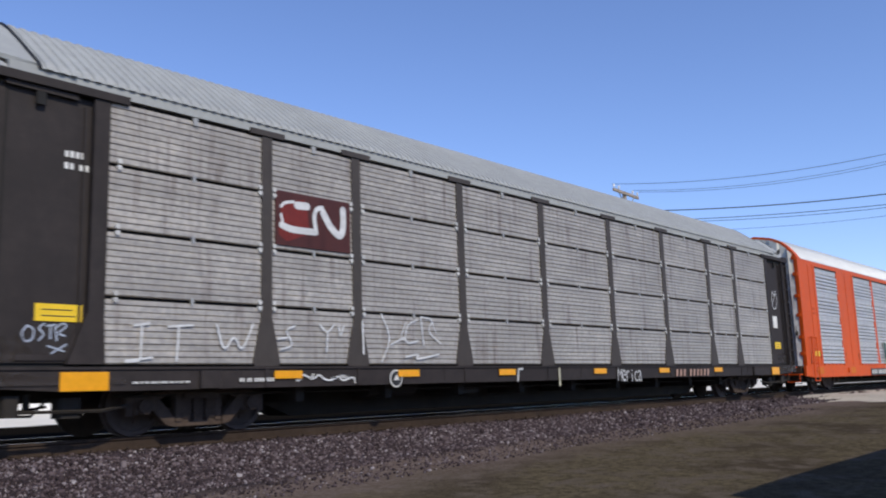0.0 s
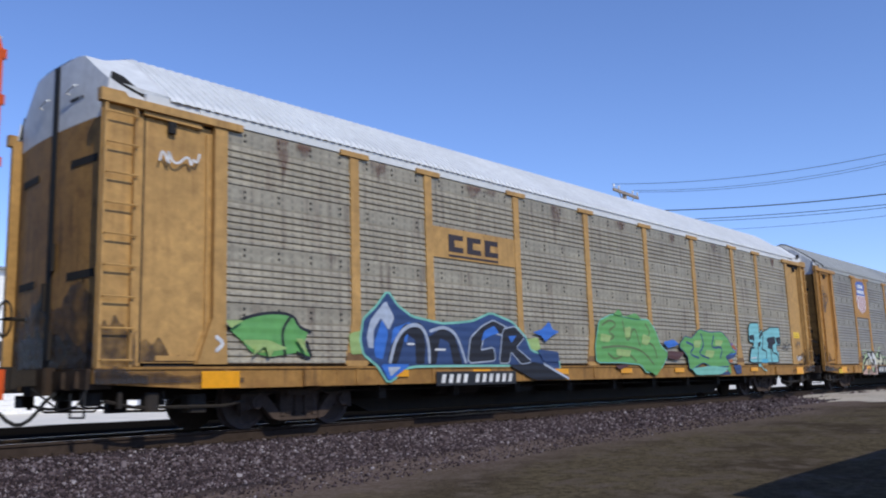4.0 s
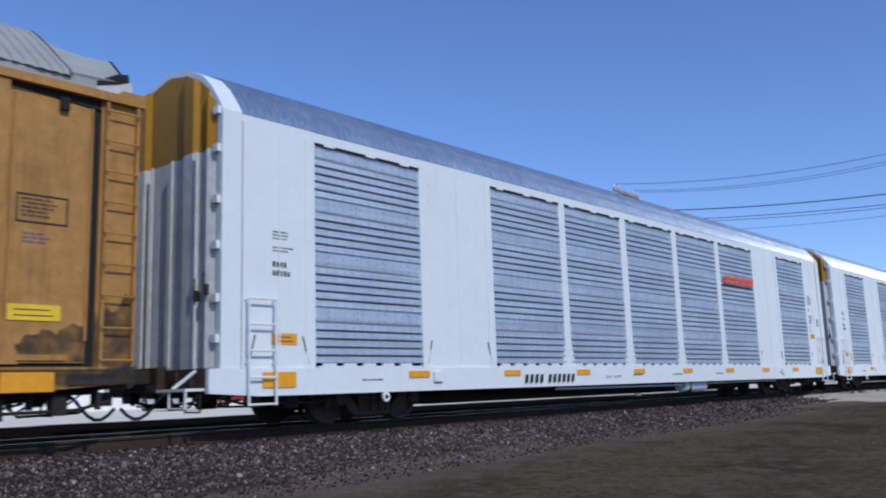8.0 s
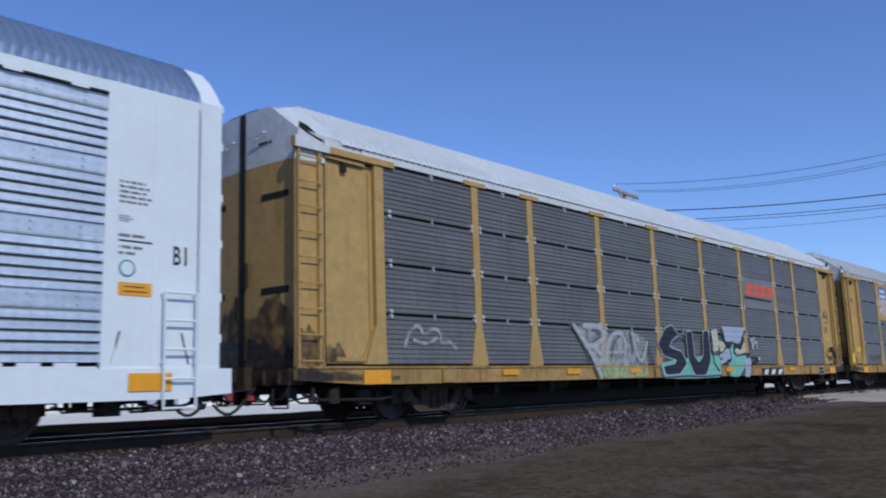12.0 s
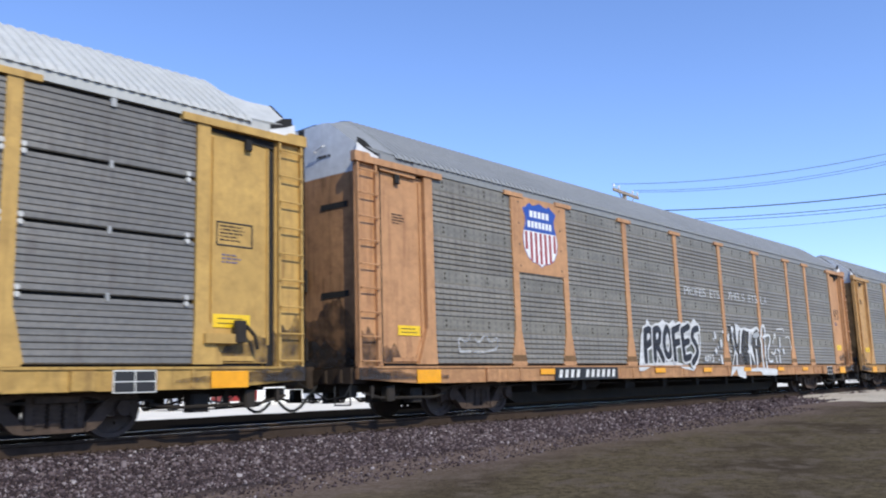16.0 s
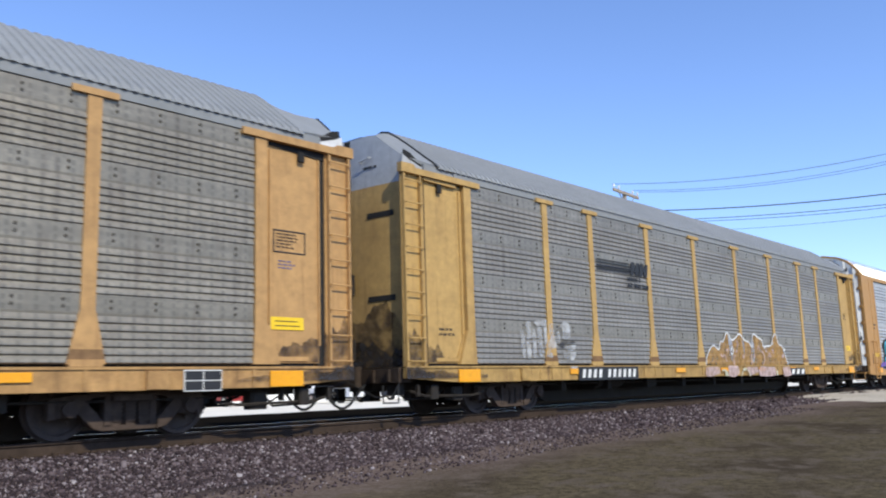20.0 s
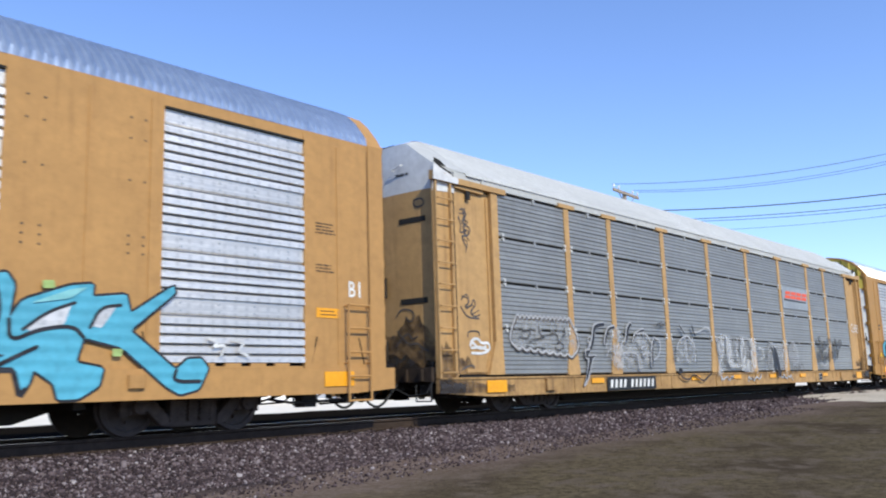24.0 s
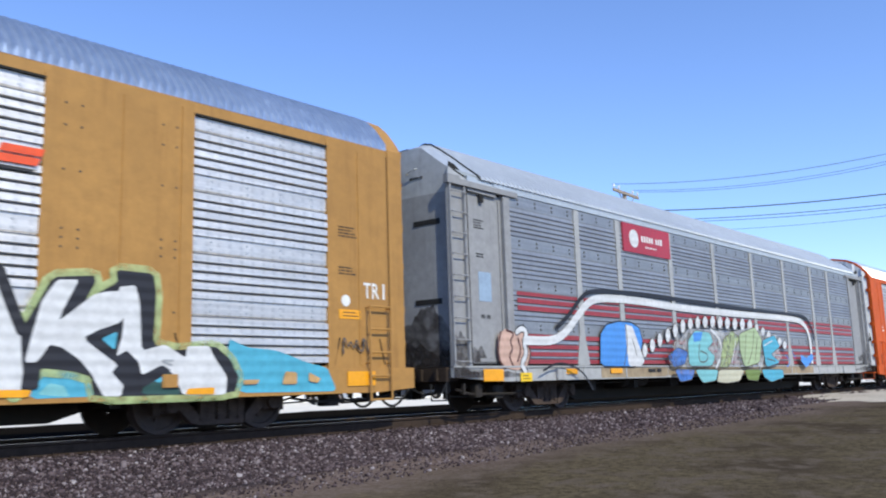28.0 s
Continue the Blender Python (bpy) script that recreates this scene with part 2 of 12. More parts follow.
def make_ground():
    far = [30, 36, 45, 60, 85, 120, 180, 300, 600, 1500, 4000]
    xs = [-v for v in reversed(far)] + [-24, -18, -13, -9, -6] + [-3 + 0.35 * i for i in range(120)] + [40, 44, 50] + [v + 30 for v in far[1:]]
    ys = [-v for v in reversed(far)] + [-20, -12, -6, -3] + [-1 + 0.3 * i for i in range(60)] + [18, 20, 23, 27] + far
    xs, ys = sorted(set(round(v, 3) for v in xs)), sorted(set(round(v, 3) for v in ys))
    s = Shape()
    n = len(xs)
    s.v = [(x, y, ground_height(x, y)) for y in ys for x in xs]
    s.f = [(j * n + i, j * n + i + 1, (j + 1) * n + i + 1, (j + 1) * n + i) for j in range(len(ys) - 1) for i in range(n - 1)]
    s.k = [0] * len(s.f)
    m = bpy.data.materials.new("verge_and_lot")
    m.use_nodes = True
    t = m.node_tree
    nd, link = t.nodes, t.links.new
    b = nd["Principled BSDF"]
    b.inputs["Roughness"].default_value = 0.95
    b.inputs["Specular IOR Level"].default_value = 0.0
    tc = nd.new("ShaderNodeTexCoord")
    sep = nd.new("ShaderNodeSeparateXYZ")
    link(tc.outputs["Object"], sep.inputs[0])

    def nz(scale, detail):
        q = nd.new("ShaderNodeTexNoise")
        link(tc.outputs["Object"], q.inputs["Vector"])
        q.inputs["Scale"].default_value, q.inputs["Detail"].default_value = scale, detail
        return q.outputs["Fac"]

    def rg(src, a, c):
        r = nd.new("ShaderNodeMapRange")
        link(src, r.inputs[0])
        r.inputs[1].default_value, r.inputs[2].default_value = a, c
        return r.outputs[0]

    def mx(f, a, c):
        x = nd.new("ShaderNodeMix")
        x.data_type = "RGBA"
        for sock, val in ((x.inputs[0], f), (x.inputs[6], a), (x.inputs[7], c)):
            if isinstance(val, tuple):
                sock.default_value = (*val, 1)
            else:
                link(val, sock)
        return x.outputs[2]

    def ma(op, a, c):
        x = nd.new("ShaderNodeMath")
        x.operation = op
        for sock, val in zip(x.inputs, (a, c)):
            if isinstance(val, (int, float)):
                sock.default_value = val
            else:
                link(val, sock)
        return x.outputs[0]
    edge = ma("ADD", sep.outputs[1], ma("MULTIPLY", nz(0.5, 4), 2.4))
    grass = mx(rg(nz(9.0, 8), 0.35, 0.65), (0.062, 0.050, 0.032), (0.120, 0.096, 0.061))
    grass = mx(rg(nz(0.6, 4), 0.45, 0.65), grass, (0.058, 0.045, 0.032))
    grass = mx(rg(nz(2.6, 7), 0.50, 0.66), grass, (0.110, 0.088, 0.068))
    grass = mx(rg(nz(40, 4), 0.58, 0.70), grass, (0.034, 0.028, 0.018))
    dirt = mx(rg(nz(14, 6), 0.35, 0.65), (0.098, 0.070, 0.058), (0.172, 0.134, 0.118))
    stone = mx(rg(nz(22, 6), 0.35, 0.65), (0.026, 0.020, 0.022), (0.066, 0.054, 0.056))
    lot = mx(rg(nz(1.2, 6), 0.35, 0.65), (0.74, 0.68, 0.57), (0.86, 0.80, 0.69))
    col = mx(rg(edge, 8.0, 9.8), grass, dirt)
    col = mx(rg(edge, 10.2, 10.8), col, stone)
    # near-black ground: shade under and behind the train is put into the colour
    shaded_bed = mx(rg(nz(20, 6), 0.35, 0.65), (0.005, 0.0042, 0.0035), (0.014, 0.012, 0.010))
    col = mx(rg(sep.outputs[1], 11.45, 11.6), col, shaded_bed)
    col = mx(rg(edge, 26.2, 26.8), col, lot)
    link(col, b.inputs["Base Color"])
    bp = nd.new("ShaderNodeBump")
    bp.inputs["Strength"].default_value, bp.inputs["Distance"].default_value = 0.35, 0.03
    link(nz(18, 6), bp.inputs["Height"])
    link(bp.outputs[0], b.inputs["Normal"])
    return tagged(new("ground", smooth(s.mesh("ground", m))), "dry brown verge, grey ballast bank and pale gravel lot", "ground", kind="structure")


def make_stones():
    """Crushed pinkish-grey ballast on the bank beside the near rail and between the rails."""
    rng = np.random.default_rng(7)
    lots = [(60000, 2.5, 16, 9.15, 11.40, 0.0165), (24000, 16, 30, 9.0, 11.40, 0.022), (7000, 30, 62, 9.3, 11.4, 0.040), (5200, 3, 24, 7.9, 9.3, 0.013)]
    cube = np.array([(-1, -1, -1), (1, -1, -1), (1, 1, -1), (-1, 1, -1), (-1, -1, 1), (1, -1, 1), (1, 1, 1), (-1, 1, 1)], float)
    quad = np.array([(0, 3, 2, 1), (4, 5, 6, 7), (0, 1, 5, 4), (1, 2, 6, 5), (2, 3, 7, 6), (3, 0, 4, 7)])
    vs, fs, o = [], [], 0
    for count, x0, x1, y0, y1, r in lots:
        x, y = rng.uniform(x0, x1, count), rng.uniform(y0, y1, count)
        z = np.array([ground_height(a, c) for a, c in zip(x, y)])
        size = r * rng.lognormal(0, 0.33, count)
        p = cube[None] * rng.uniform(0.45, 1.0, (count, 8, 3)) * size[:, None, None] * rng.uniform(0.6, 1.2, (count, 1, 3))
        a, e = rng.uniform(0, 6.28, count), rng.uniform(-0.9, 0.9, count)
        ca, sa, ce, se = np.cos(a)[:, None], np.sin(a)[:, None], np.cos(e)[:, None], np.sin(e)[:, None]
        py, pz = p[..., 1] * ce - p[..., 2] * se, p[..., 1] * se + p[..., 2] * ce
        q = np.stack([p[..., 0] * ca - py * sa + x[:, None], p[..., 0] * sa + py * ca + y[:, None], pz + z[:, None] + size[:, None] * 0.35], -1)
        vs.append(q.reshape(-1, 3))
        fs.append((quad[None] + (np.arange(count) * 8)[:, None, None] + o).reshape(-1, 4))
        o += count * 8
    v, f = np.concatenate(vs), np.concatenate(fs)
    me = bpy.data.meshes.new("ballast")
    me.vertices.add(len(v))
    me.vertices.foreach_set("co", v.ravel())
    me.loops.add(f.size)
    me.loops.foreach_set("vertex_index", f.ravel().astype(np.int32))
    me.polygons.add(len(f))
    me.polygons.foreach_set("loop_start", np.arange(0, f.size, 4, dtype=np.int32))
    me.update(calc_edges=True)
    m = material("crushed_stone", (0.25, 0.205, 0.205), 0.95, 0, 0.3, 30, 0.2, spec=0.1)
    t = m.node_tree
    geo, hs = t.nodes.new("ShaderNodeNewGeometry"), t.nodes.new("ShaderNodeValToRGB")
    els = hs.color_ramp.elements
    els[0].position, els[0].color = 0.0, (0.028, 0.020, 0.022, 1)
    els[1].position, els[1].color = 1.0, (0.36, 0.32, 0.32, 1)
    for p, c in ((0.3, (0.044, 0.032, 0.034, 1)), (0.6, (0.076, 0.055, 0.058, 1)), (0.85, (0.128, 0.098, 0.102, 1)), (0.97, (0.22, 0.185, 0.19, 1))):
        e = els.new(p)
        e.color = c
    t.links.new(geo.outputs["Random Per Island"], hs.inputs[0])
    t.links.new(hs.outputs[0], t.nodes["Principled BSDF"].inputs["Base Color"])
    me.materials.append(m)
    tagged(new("ballast", me), "loose crushed pinkish-grey ballast stones along the track", "ballast", kind="stuff")


def make_grass():
    rng = np.random.default_rng(3)
    count = 42000
    x, y = rng.uniform(2.5, 34, count), rng.uniform(1.6, 9.2, count)
    dens = np.array([noise.noise(Vector((a * 0.45, c * 0.6, 9))) + 0.6 * noise.noise(Vector((a * 1.6, c * 1.6, 2))) for a, c in zip(x, y)])
    keep = (dens > -0.15 + 0.55 * np.clip((y - 7.2) / 1.6, 0, 1)) & (y < x * 0.95 + 3)
    x, y = x[keep], y[keep]
    c = len(x)
    z = np.array([ground_height(a, b) for a, b in zip(x, y)])
    h, a, lean = rng.uniform(0.002, 0.007, c), rng.uniform(0, 6.28, c), rng.uniform(3.5, 8.0, c)
    w = rng.uniform(0.006, 0.016, c)
    base = np.stack([x, y, z], -1)
    side = np.stack([np.cos(a), np.sin(a), 0 * a], -1) * w[:, None]
    tip = base + np.stack([-np.sin(a) * h * lean, np.cos(a) * h * lean, h], -1)
    v = np.stack([base - side, base + side, tip], 1).reshape(-1, 3)
    me = bpy.data.meshes.new("dry_grass")
    me.from_pydata(v.tolist(), [], np.arange(3 * c).reshape(-1, 3).tolist())
    m = material("straw", (0.17, 0.135, 0.075), 0.95, 0, 0.3, 3, 0, spec=0.0)
    t = m.node_tree
    geo, hs = t.nodes.new("ShaderNodeNewGeometry"), t.nodes.new("ShaderNodeValToRGB")
    els = hs.color_ramp.elements
    els[0].color, els[1].color = (0.060, 0.048, 0.030, 1), (0.120, 0.096, 0.061, 1)
    t.links.new(geo.outputs["Random Per Island"], hs.inputs[0])
    t.links.new(hs.outputs[0], t.nodes["Principled BSDF"].inputs["Base Color"])
    me.materials.append(m)
    me.update()
    me.normals_split_custom_set_from_vertices([(0.0, 0.0, 1.0)] * (3 * c))
    tagged(new("dry_grass", me), "short dead winter grass on the verge", "grass", kind="stuff")


def make_track():
    track = tagged(new("track"), "straight railway track of steel rails on timber ties", "railway track", kind="structure")
    track.location = (0, TRACK_Y, 0)
    rust = material("rail_rust", (0.052, 0.036, 0.028), 0.9, 0.0, 0.25, 9, 0.2, dirt=0.5, dirt_color=(0.042, 0.031, 0.025), spec=0.1)
    prof = [(-0.075, -0.18), (0.075, -0.18), (0.075, -0.168), (0.016, -0.148), (0.012, -0.05), (0.036, -0.036), (0.036, -0.006), (0.028, 0.0), (-0.028, 0.0), (-0.036, -0.006), (-0.036, -0.036), (-0.012, -0.05), (-0.016, -0.148), (-0.075, -0.168)]
    for yc in (-0.753, 0.753):
        s = Shape()
        c = len(prof)
        s.add([(x, yc + y, z) for x in (-430, 480) for y, z in prof],
              [(i, (i + 1) % c, c + (i + 1) % c, c + i) for i in range(c)] + [tuple(range(c)), tuple(range(2 * c - 1, c - 1, -1))])
        s.k[7] = 1
        part("rail", s.mesh("rail", rust, M_TREAD), track)
    tie = Shape().box((-0.11, -1.3, -0.36), (0.11, 1.3, -0.182), bevel=0.012)
    wood = material("creosoted_timber", (0.016, 0.013, 0.011), 0.95, 0, 0.35, 14, 0.4, dirt=0.5, dirt_color=(0.028, 0.023, 0.02), piece=0.3, spec=0.05)
    tie_mesh = tie.mesh("tie", wood)
    plate_mesh = Shape().box((-0.1, -0.17, -0.182), (0.1, 0.17, -0.168)).box((-0.07, -0.125, -0.168), (-0.045, -0.085, -0.145)).box((0.045, 0.085, -0.168), (0.07, 0.125, -0.145)).mesh("tie_plate", rust)
    for i in range(110):
        x = 1.0 + i * 0.52
        ob = part("tie", tie_mesh, track, pose(x + random.uniform(-.03, .03), random.uniform(-.04, .04), 0, 0, 0, random.uniform(-1.2, 1.2)))
        if i < 90:
            part("tie_plate", plate_mesh, track, pose(x, -0.753, 0))
    rest = Shape()
    for i in range(-800, 920):
        x = 1.0 + i * 0.52
        if i < 0 or i >= 110:
            rest.box((x - 0.11, -1.3, -0.36), (x + 0.11, 1.3, -0.182))
    tagged(part("far_ties", rest.mesh("far_ties", wood), track), kind="stuff")


def make_crossing():
    """Pale compacted gravel apron where a lane meets the track."""
    s = Shape()
    rng = random.Random(5)
    nx, ny = 26, 12
    for j in range(ny):
        for i in range(nx):
            x, y = 27.5 + i * 0.75, 4.5 + j * 0.56
            e = min(step(0, 5, i + rng.uniform(-1, 1)), step(0, 4, j + rng.uniform(-.6, .6)), step(nx - 1, nx - 5, i))
            s.v.append((x + rng.uniform(-.1, .1), y, ground_height(x, y) - 0.05 + e * (0.05 + max(0.02, -0.10 - ground_height(x, y)))))
    s.f = [(j * nx + i, j * nx + i + 1, (j + 1) * nx + i + 1, (j + 1) * nx + i) for j in range(ny - 1) for i in range(nx - 1)]
    s.k = [0] * len(s.f)
    tan = material("pale_gravel", (0.48, 0.42, 0.33), 0.95, 0, 0.3, 16, 0.6)
    tagged(new("gravel_apron", smooth(s.mesh("gravel_apron", tan))), "pale tan gravel apron of a lane crossing the track", "road", kind="structure")


make_ground()
make_track()
make_stones()
make_grass()
make_crossing()

# ---- the train: enclosed car carriers ----
HALF = 1.5                      # half the width over the side panels
PITCH = 28.3                    # from one car's end to the same end of the next
SLACK = {1: 0.13, 5: -0.06, 6: -0.11, 8: 0.06, 9: 0.02, 10: 0.04, 11: 0.12, 12: 0.10, 13: 0.17}      # play in the couplings, by car


def run(t):
    """How far the train has rolled at t seconds."""
    return 25.02 + 13.62 * t + 0.00735 * t * t


def panel_profile(kind, z0, z1):
    """(z, y) points from bottom to top of a side panel; y is the depth in front of the core."""
    pts = []
    per = (z1 - z0) / 4
    for g in range(4):
        b = z0 + g * per
        if kind == "strip":
            n = 10
            w = (per - 0.045) / n
            pts += [(b, 0.02), (b, -0.03)]
            for i in range(n):
                a = b + i * w
                out = -0.050 if i % 2 else -0.044
                pts += [(a + w * 0.06, -0.034), (a + w * 0.24, out), (a + w * 0.52, out + 0.004), (a + w * 0.97, -0.034)]
            pts += [(b + per - 0.045, -0.03), (b + per - 0.045, 0.02)]
        elif kind == "bright":
            band, n = 0.24, 5
            w = (per - band) / n
            for i in range(n):
                a = b + i * w
                pts += [(a + 0.002, 0.010 if i else -0.018), (a + w * 0.05, -0.050), (a + w * 0.70, -0.044), (a + w * 0.85, 0.008), (a + w * 0.99, 0.012)]
            pts += [(b + per - band + 0.02, -0.018), (b + per - 0.01, -0.018)]
        else:
            band, n = 0.27, 6
            w = (per - band) / n
            for i in range(n):
                a = b + i * w
                pts += [(a + 0.004, -0.026), (a + 0.022, -0.048), (a + w * 0.42, -0.045), (a + w * 0.96, -0.024)]
            pts += [(b + per - band + 0.03, -0.030), (b + per - 0.012, -0.030)]
    return pts


def panel_shape(kind, w, z0, z1):
    s = Shape()
    pts = panel_profile(kind, z0, z1)
    v = [(x, y, z) for z, y in pts for x in (0.0, w)]
    s.add(v, [(2 * i, 2 * i + 1, 2 * i + 3, 2 * i + 2) for i in range(len(pts) - 1)])
    per = (z1 - z0) / 4
    if kind == "strip":
        for i, ((za, ya), (zb, yb)) in enumerate(zip(pts, pts[1:])):
            if ya > 0.01 or yb > 0.01:
                s.k[i] = 2
        for g in range(1, 4):
            z = z0 + g * per - 0.02
            s.box((w / 2 - 0.025, -0.058, z - 0.06), (w / 2 + 0.025, -0.02, z + 0.05), 1)
        s.box((w / 2 - 0.04, -0.07, z1 - 0.12), (w / 2 + 0.04, -0.02, z1 + 0.0), 1)
    else:
        n = max(2, round(w / 0.65))
        band = 0.24 if kind == "bright" else 0.27
        y = -0.018 if kind == "bright" else -0.030
        for g in range(4):
            for i in range(n):
                x = w * (i + 0.5) / n
                for q in ((0.3, 0.75) if kind == "bright" else (0.28, 0.62)):
                    z = z0 + (g + 1) * per - band * q
                    s.disc((x, z), 0.016 if kind == "bright" else 0.024, y - 0.012, y, 6, 1)
    return s


def sheet_shape(kind, w, per):
    """One of the four corrugated sheets of a side panel, its foot at z = 0."""
    pts = panel_profile(kind, 0.0, 4 * per)
    pts = pts[:len(pts) // 4]
    if kind != "strip":
        pts.append((per + 0.006, pts[-1][1]))
    s = Shape()
    s.add([(x, y, z) for z, y in pts for x in (0.0, w)], [(2 * i, 2 * i + 1, 2 * i + 3, 2 * i + 2) for i in range(len(pts) - 1)])
    # strip: near-black joints; bright: recess shade is coloured onto the faces
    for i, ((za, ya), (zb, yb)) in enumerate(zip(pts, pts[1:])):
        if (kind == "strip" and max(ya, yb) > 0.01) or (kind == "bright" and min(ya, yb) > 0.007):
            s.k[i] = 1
    return s


def fixings_shape(kind, w, z0, z1):
    """The clips or bolt heads that hold a panel's sheets."""
    full, out = panel_shape(kind, w, z0, z1), Shape()
    for f, k in zip(full.f, full.k):
        if k == 1:
            out.add([full.v[i] for i in f], [tuple(range(len(f)))])
    return out


def near_panel(car, m, kind, w, z0, z1, panel_mat, fix_mat):
    """A side panel built up of a backing plate, four sheets and their fixings."""
    per = (z1 - z0) / 4
    # near-black backing, added to give the dark gaps between sheets
    p = part("side_panel", shared(("panel_back", w, z0, z1), lambda: Shape().box((0.0, 0.024, z0), (w, 0.034, z1)), M_DARK), car, m)
    for g in range(4):
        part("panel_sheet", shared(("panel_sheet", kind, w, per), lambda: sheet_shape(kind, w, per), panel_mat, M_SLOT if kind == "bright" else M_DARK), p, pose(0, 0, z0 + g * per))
    tagged(part("panel_fixing", shared(("fixings", kind, w, z0, z1), lambda: fixings_shape(kind, w, z0, z1), fix_mat), p), kind="stuff")
    return p


def mirrored(s, length):
    o = Shape()
    o.v = [(length - x, y, z) for x, y, z in s.v]
    o.f = [tuple(reversed(f)) for f in s.f]
    o.k = list(s.k)
    return o


ROOF_A = [(1.535, 4.765), (1.47, 4.85), (1.18, 5.07), (0.80, 5.37), (0.42, 5.65), (0.20, 5.79), (0.0, 5.84)]
ROOF_B = [(1.50, 4.86), (1.43, 4.975), (1.36, 5.08), (1.17, 5.32), (0.94, 5.53), (0.58, 5.71), (0.0, 5.83)]


def arch(prof):
    return [(-y, z) for y, z in prof] + [(y, z) for y, z in reversed(prof[:-1])]


def roof_shape(prof, x0, x1, pitch, amp):
    s = Shape()
    ring = arch(prof)
    n = round((x1 - x0) / pitch)
    st = []
    for i in range(n):
        a = x0 + (x1 - x0) * i / n
        w = (x1 - x0) / n
        if amp > 0.025:
            st += [(a, 0.0), (a + w * 0.36, 0.0), (a + w * 0.62, amp), (a + w * 0.82, amp)]
        else:
            st += [(a, 0.0), (a + w * 0.40, 0.0), (a + w * 0.50, amp), (a + w * 0.90, amp)]
    st.append((x1, 0.0))
    c = len(ring)
    rim = (0, c - 1)
    s.v = [(x, y * (1 + (0.0 if amp > 0.025 and i in rim else o) / 1.5), z + (0.0 if i in rim else o)) for x, o in st for i, (y, z) in enumerate(ring)]
    s.f = [(j * c + i, j * c + i + 1, (j + 1) * c + i + 1, (j + 1) * c + i) for j in range(len(st) - 1) for i in range(c - 1)]
    s.k = [0] * len(s.f)
    return s


def band_shape(prof, x0, x1, out, thick, low):
    """An arched frame of the roof's outline, from low up one side, over and down the other."""
    s = Shape()
    o = [(-HALF - out, low)] + [(y * (1 + out / 1.5), z + out) for y, z in arch(prof)] + [(HALF + out, low)]
    i = [(y * (1 - thick / 1.5), z - (thick if z > low else 0)) for y, z in o]
    c = len(o)
    s.v = [(x, y, z) for x in (x0, x1) for y, z in o] + [(x, y, z) for x in (x0, x1) for y, z in i]
    for j in range(c - 1):
        s.f += [(j, c + j, c + j + 1, j + 1), (2 * c + j, 2 * c + j + 1, 3 * c + j + 1, 3 * c + j),
                (j, j + 1, 2 * c + j + 1, 2 * c + j), (c + j, 3 * c + j, 3 * c + j + 1, c + j + 1)]
    s.k = [0] * len(s.f)
    return s


def post_shape(z0, z1, w=0.10, foot=0.26, tee=True, flare=1.62):
    s = Shape()
    s.plate([(-foot, z0), (foot, z0), (w + 0.02, flare), (w, flare + 0.05), (w, z1), (-w, z1), (-w, flare + 0.05), (-w - 0.02, flare)], -0.030, 0.06)
    s.plate([(-foot + 0.03, z0 - 0.03), (foot - 0.03, z0 - 0.03), (foot - 0.05, z0 + 0.06), (-foot + 0.05, z0 + 0.06)], -0.036, 0.05)
    if tee:
        s.plate([(-0.33, z1 - 0.02), (0.33, z1 - 0.02), (0.33, z1 + 0.07), (-0.33, z1 + 0.07)], -0.055, 0.05)
    return s


def bulge(y):
    """How far the curved end doors stand from the car's end at y across."""
    return 0.05 + 0.05 * y * y


def on_end(y):
    """A frame on the end doors' face at y across, facing out."""
    return pose(bulge(y), y, 0, 0, 0, -90 + math.degrees(math.atan(-0.10 * y)))


def grime_shape(z0, height, rough, seed, off):
    """A ragged coat of brake dust that follows the bulged end doors."""
    s = Shape()
    ys = [-1.36 + 2.72 * i / 50 for i in range(51)]
    tops = [z0 + height + rough * noise.noise(Vector((y * 1.7, seed, 0))) + 0.6 * rough * noise.noise(Vector((y * 7.0, seed + 1.0, 0))) for y in ys]
    s.v = [(bulge(y) - off, y, z0) for y in ys] + [(bulge(y) - off, y, z) for y, z in zip(ys, tops)]
    c = len(ys)
    s.f = [(i + 1, i, c + i, c + i + 1) for i in range(c - 1)]
    s.k = [0] * len(s.f)
    return s


def smear_shape(x0, x1, z0, height, fall, rough, seed, y):
    """A ragged coat of brake dust on a flat side plate, thinning from x0 towards x1."""
    s = Shape()
    xs = [x0 + (x1 - x0) * i / 24 for i in range(25)]
    tops = [z0 + max(0.02, height - fall * i / 24 + rough * noise.noise(Vector((x * 2.3, seed, 0))) + 0.6 * rough * noise.noise(Vector((x * 11.0, seed, 1)))) for i, x in enumerate(xs)]
    s.v = [(x, y, z0) for x in xs] + [(x, y, z) for x, z in zip(xs, tops)]
    s.f = [(i, i + 1, 25 + i + 1, 25 + i) for i in range(24)]
    s.k = [0] * len(s.f)
    return s


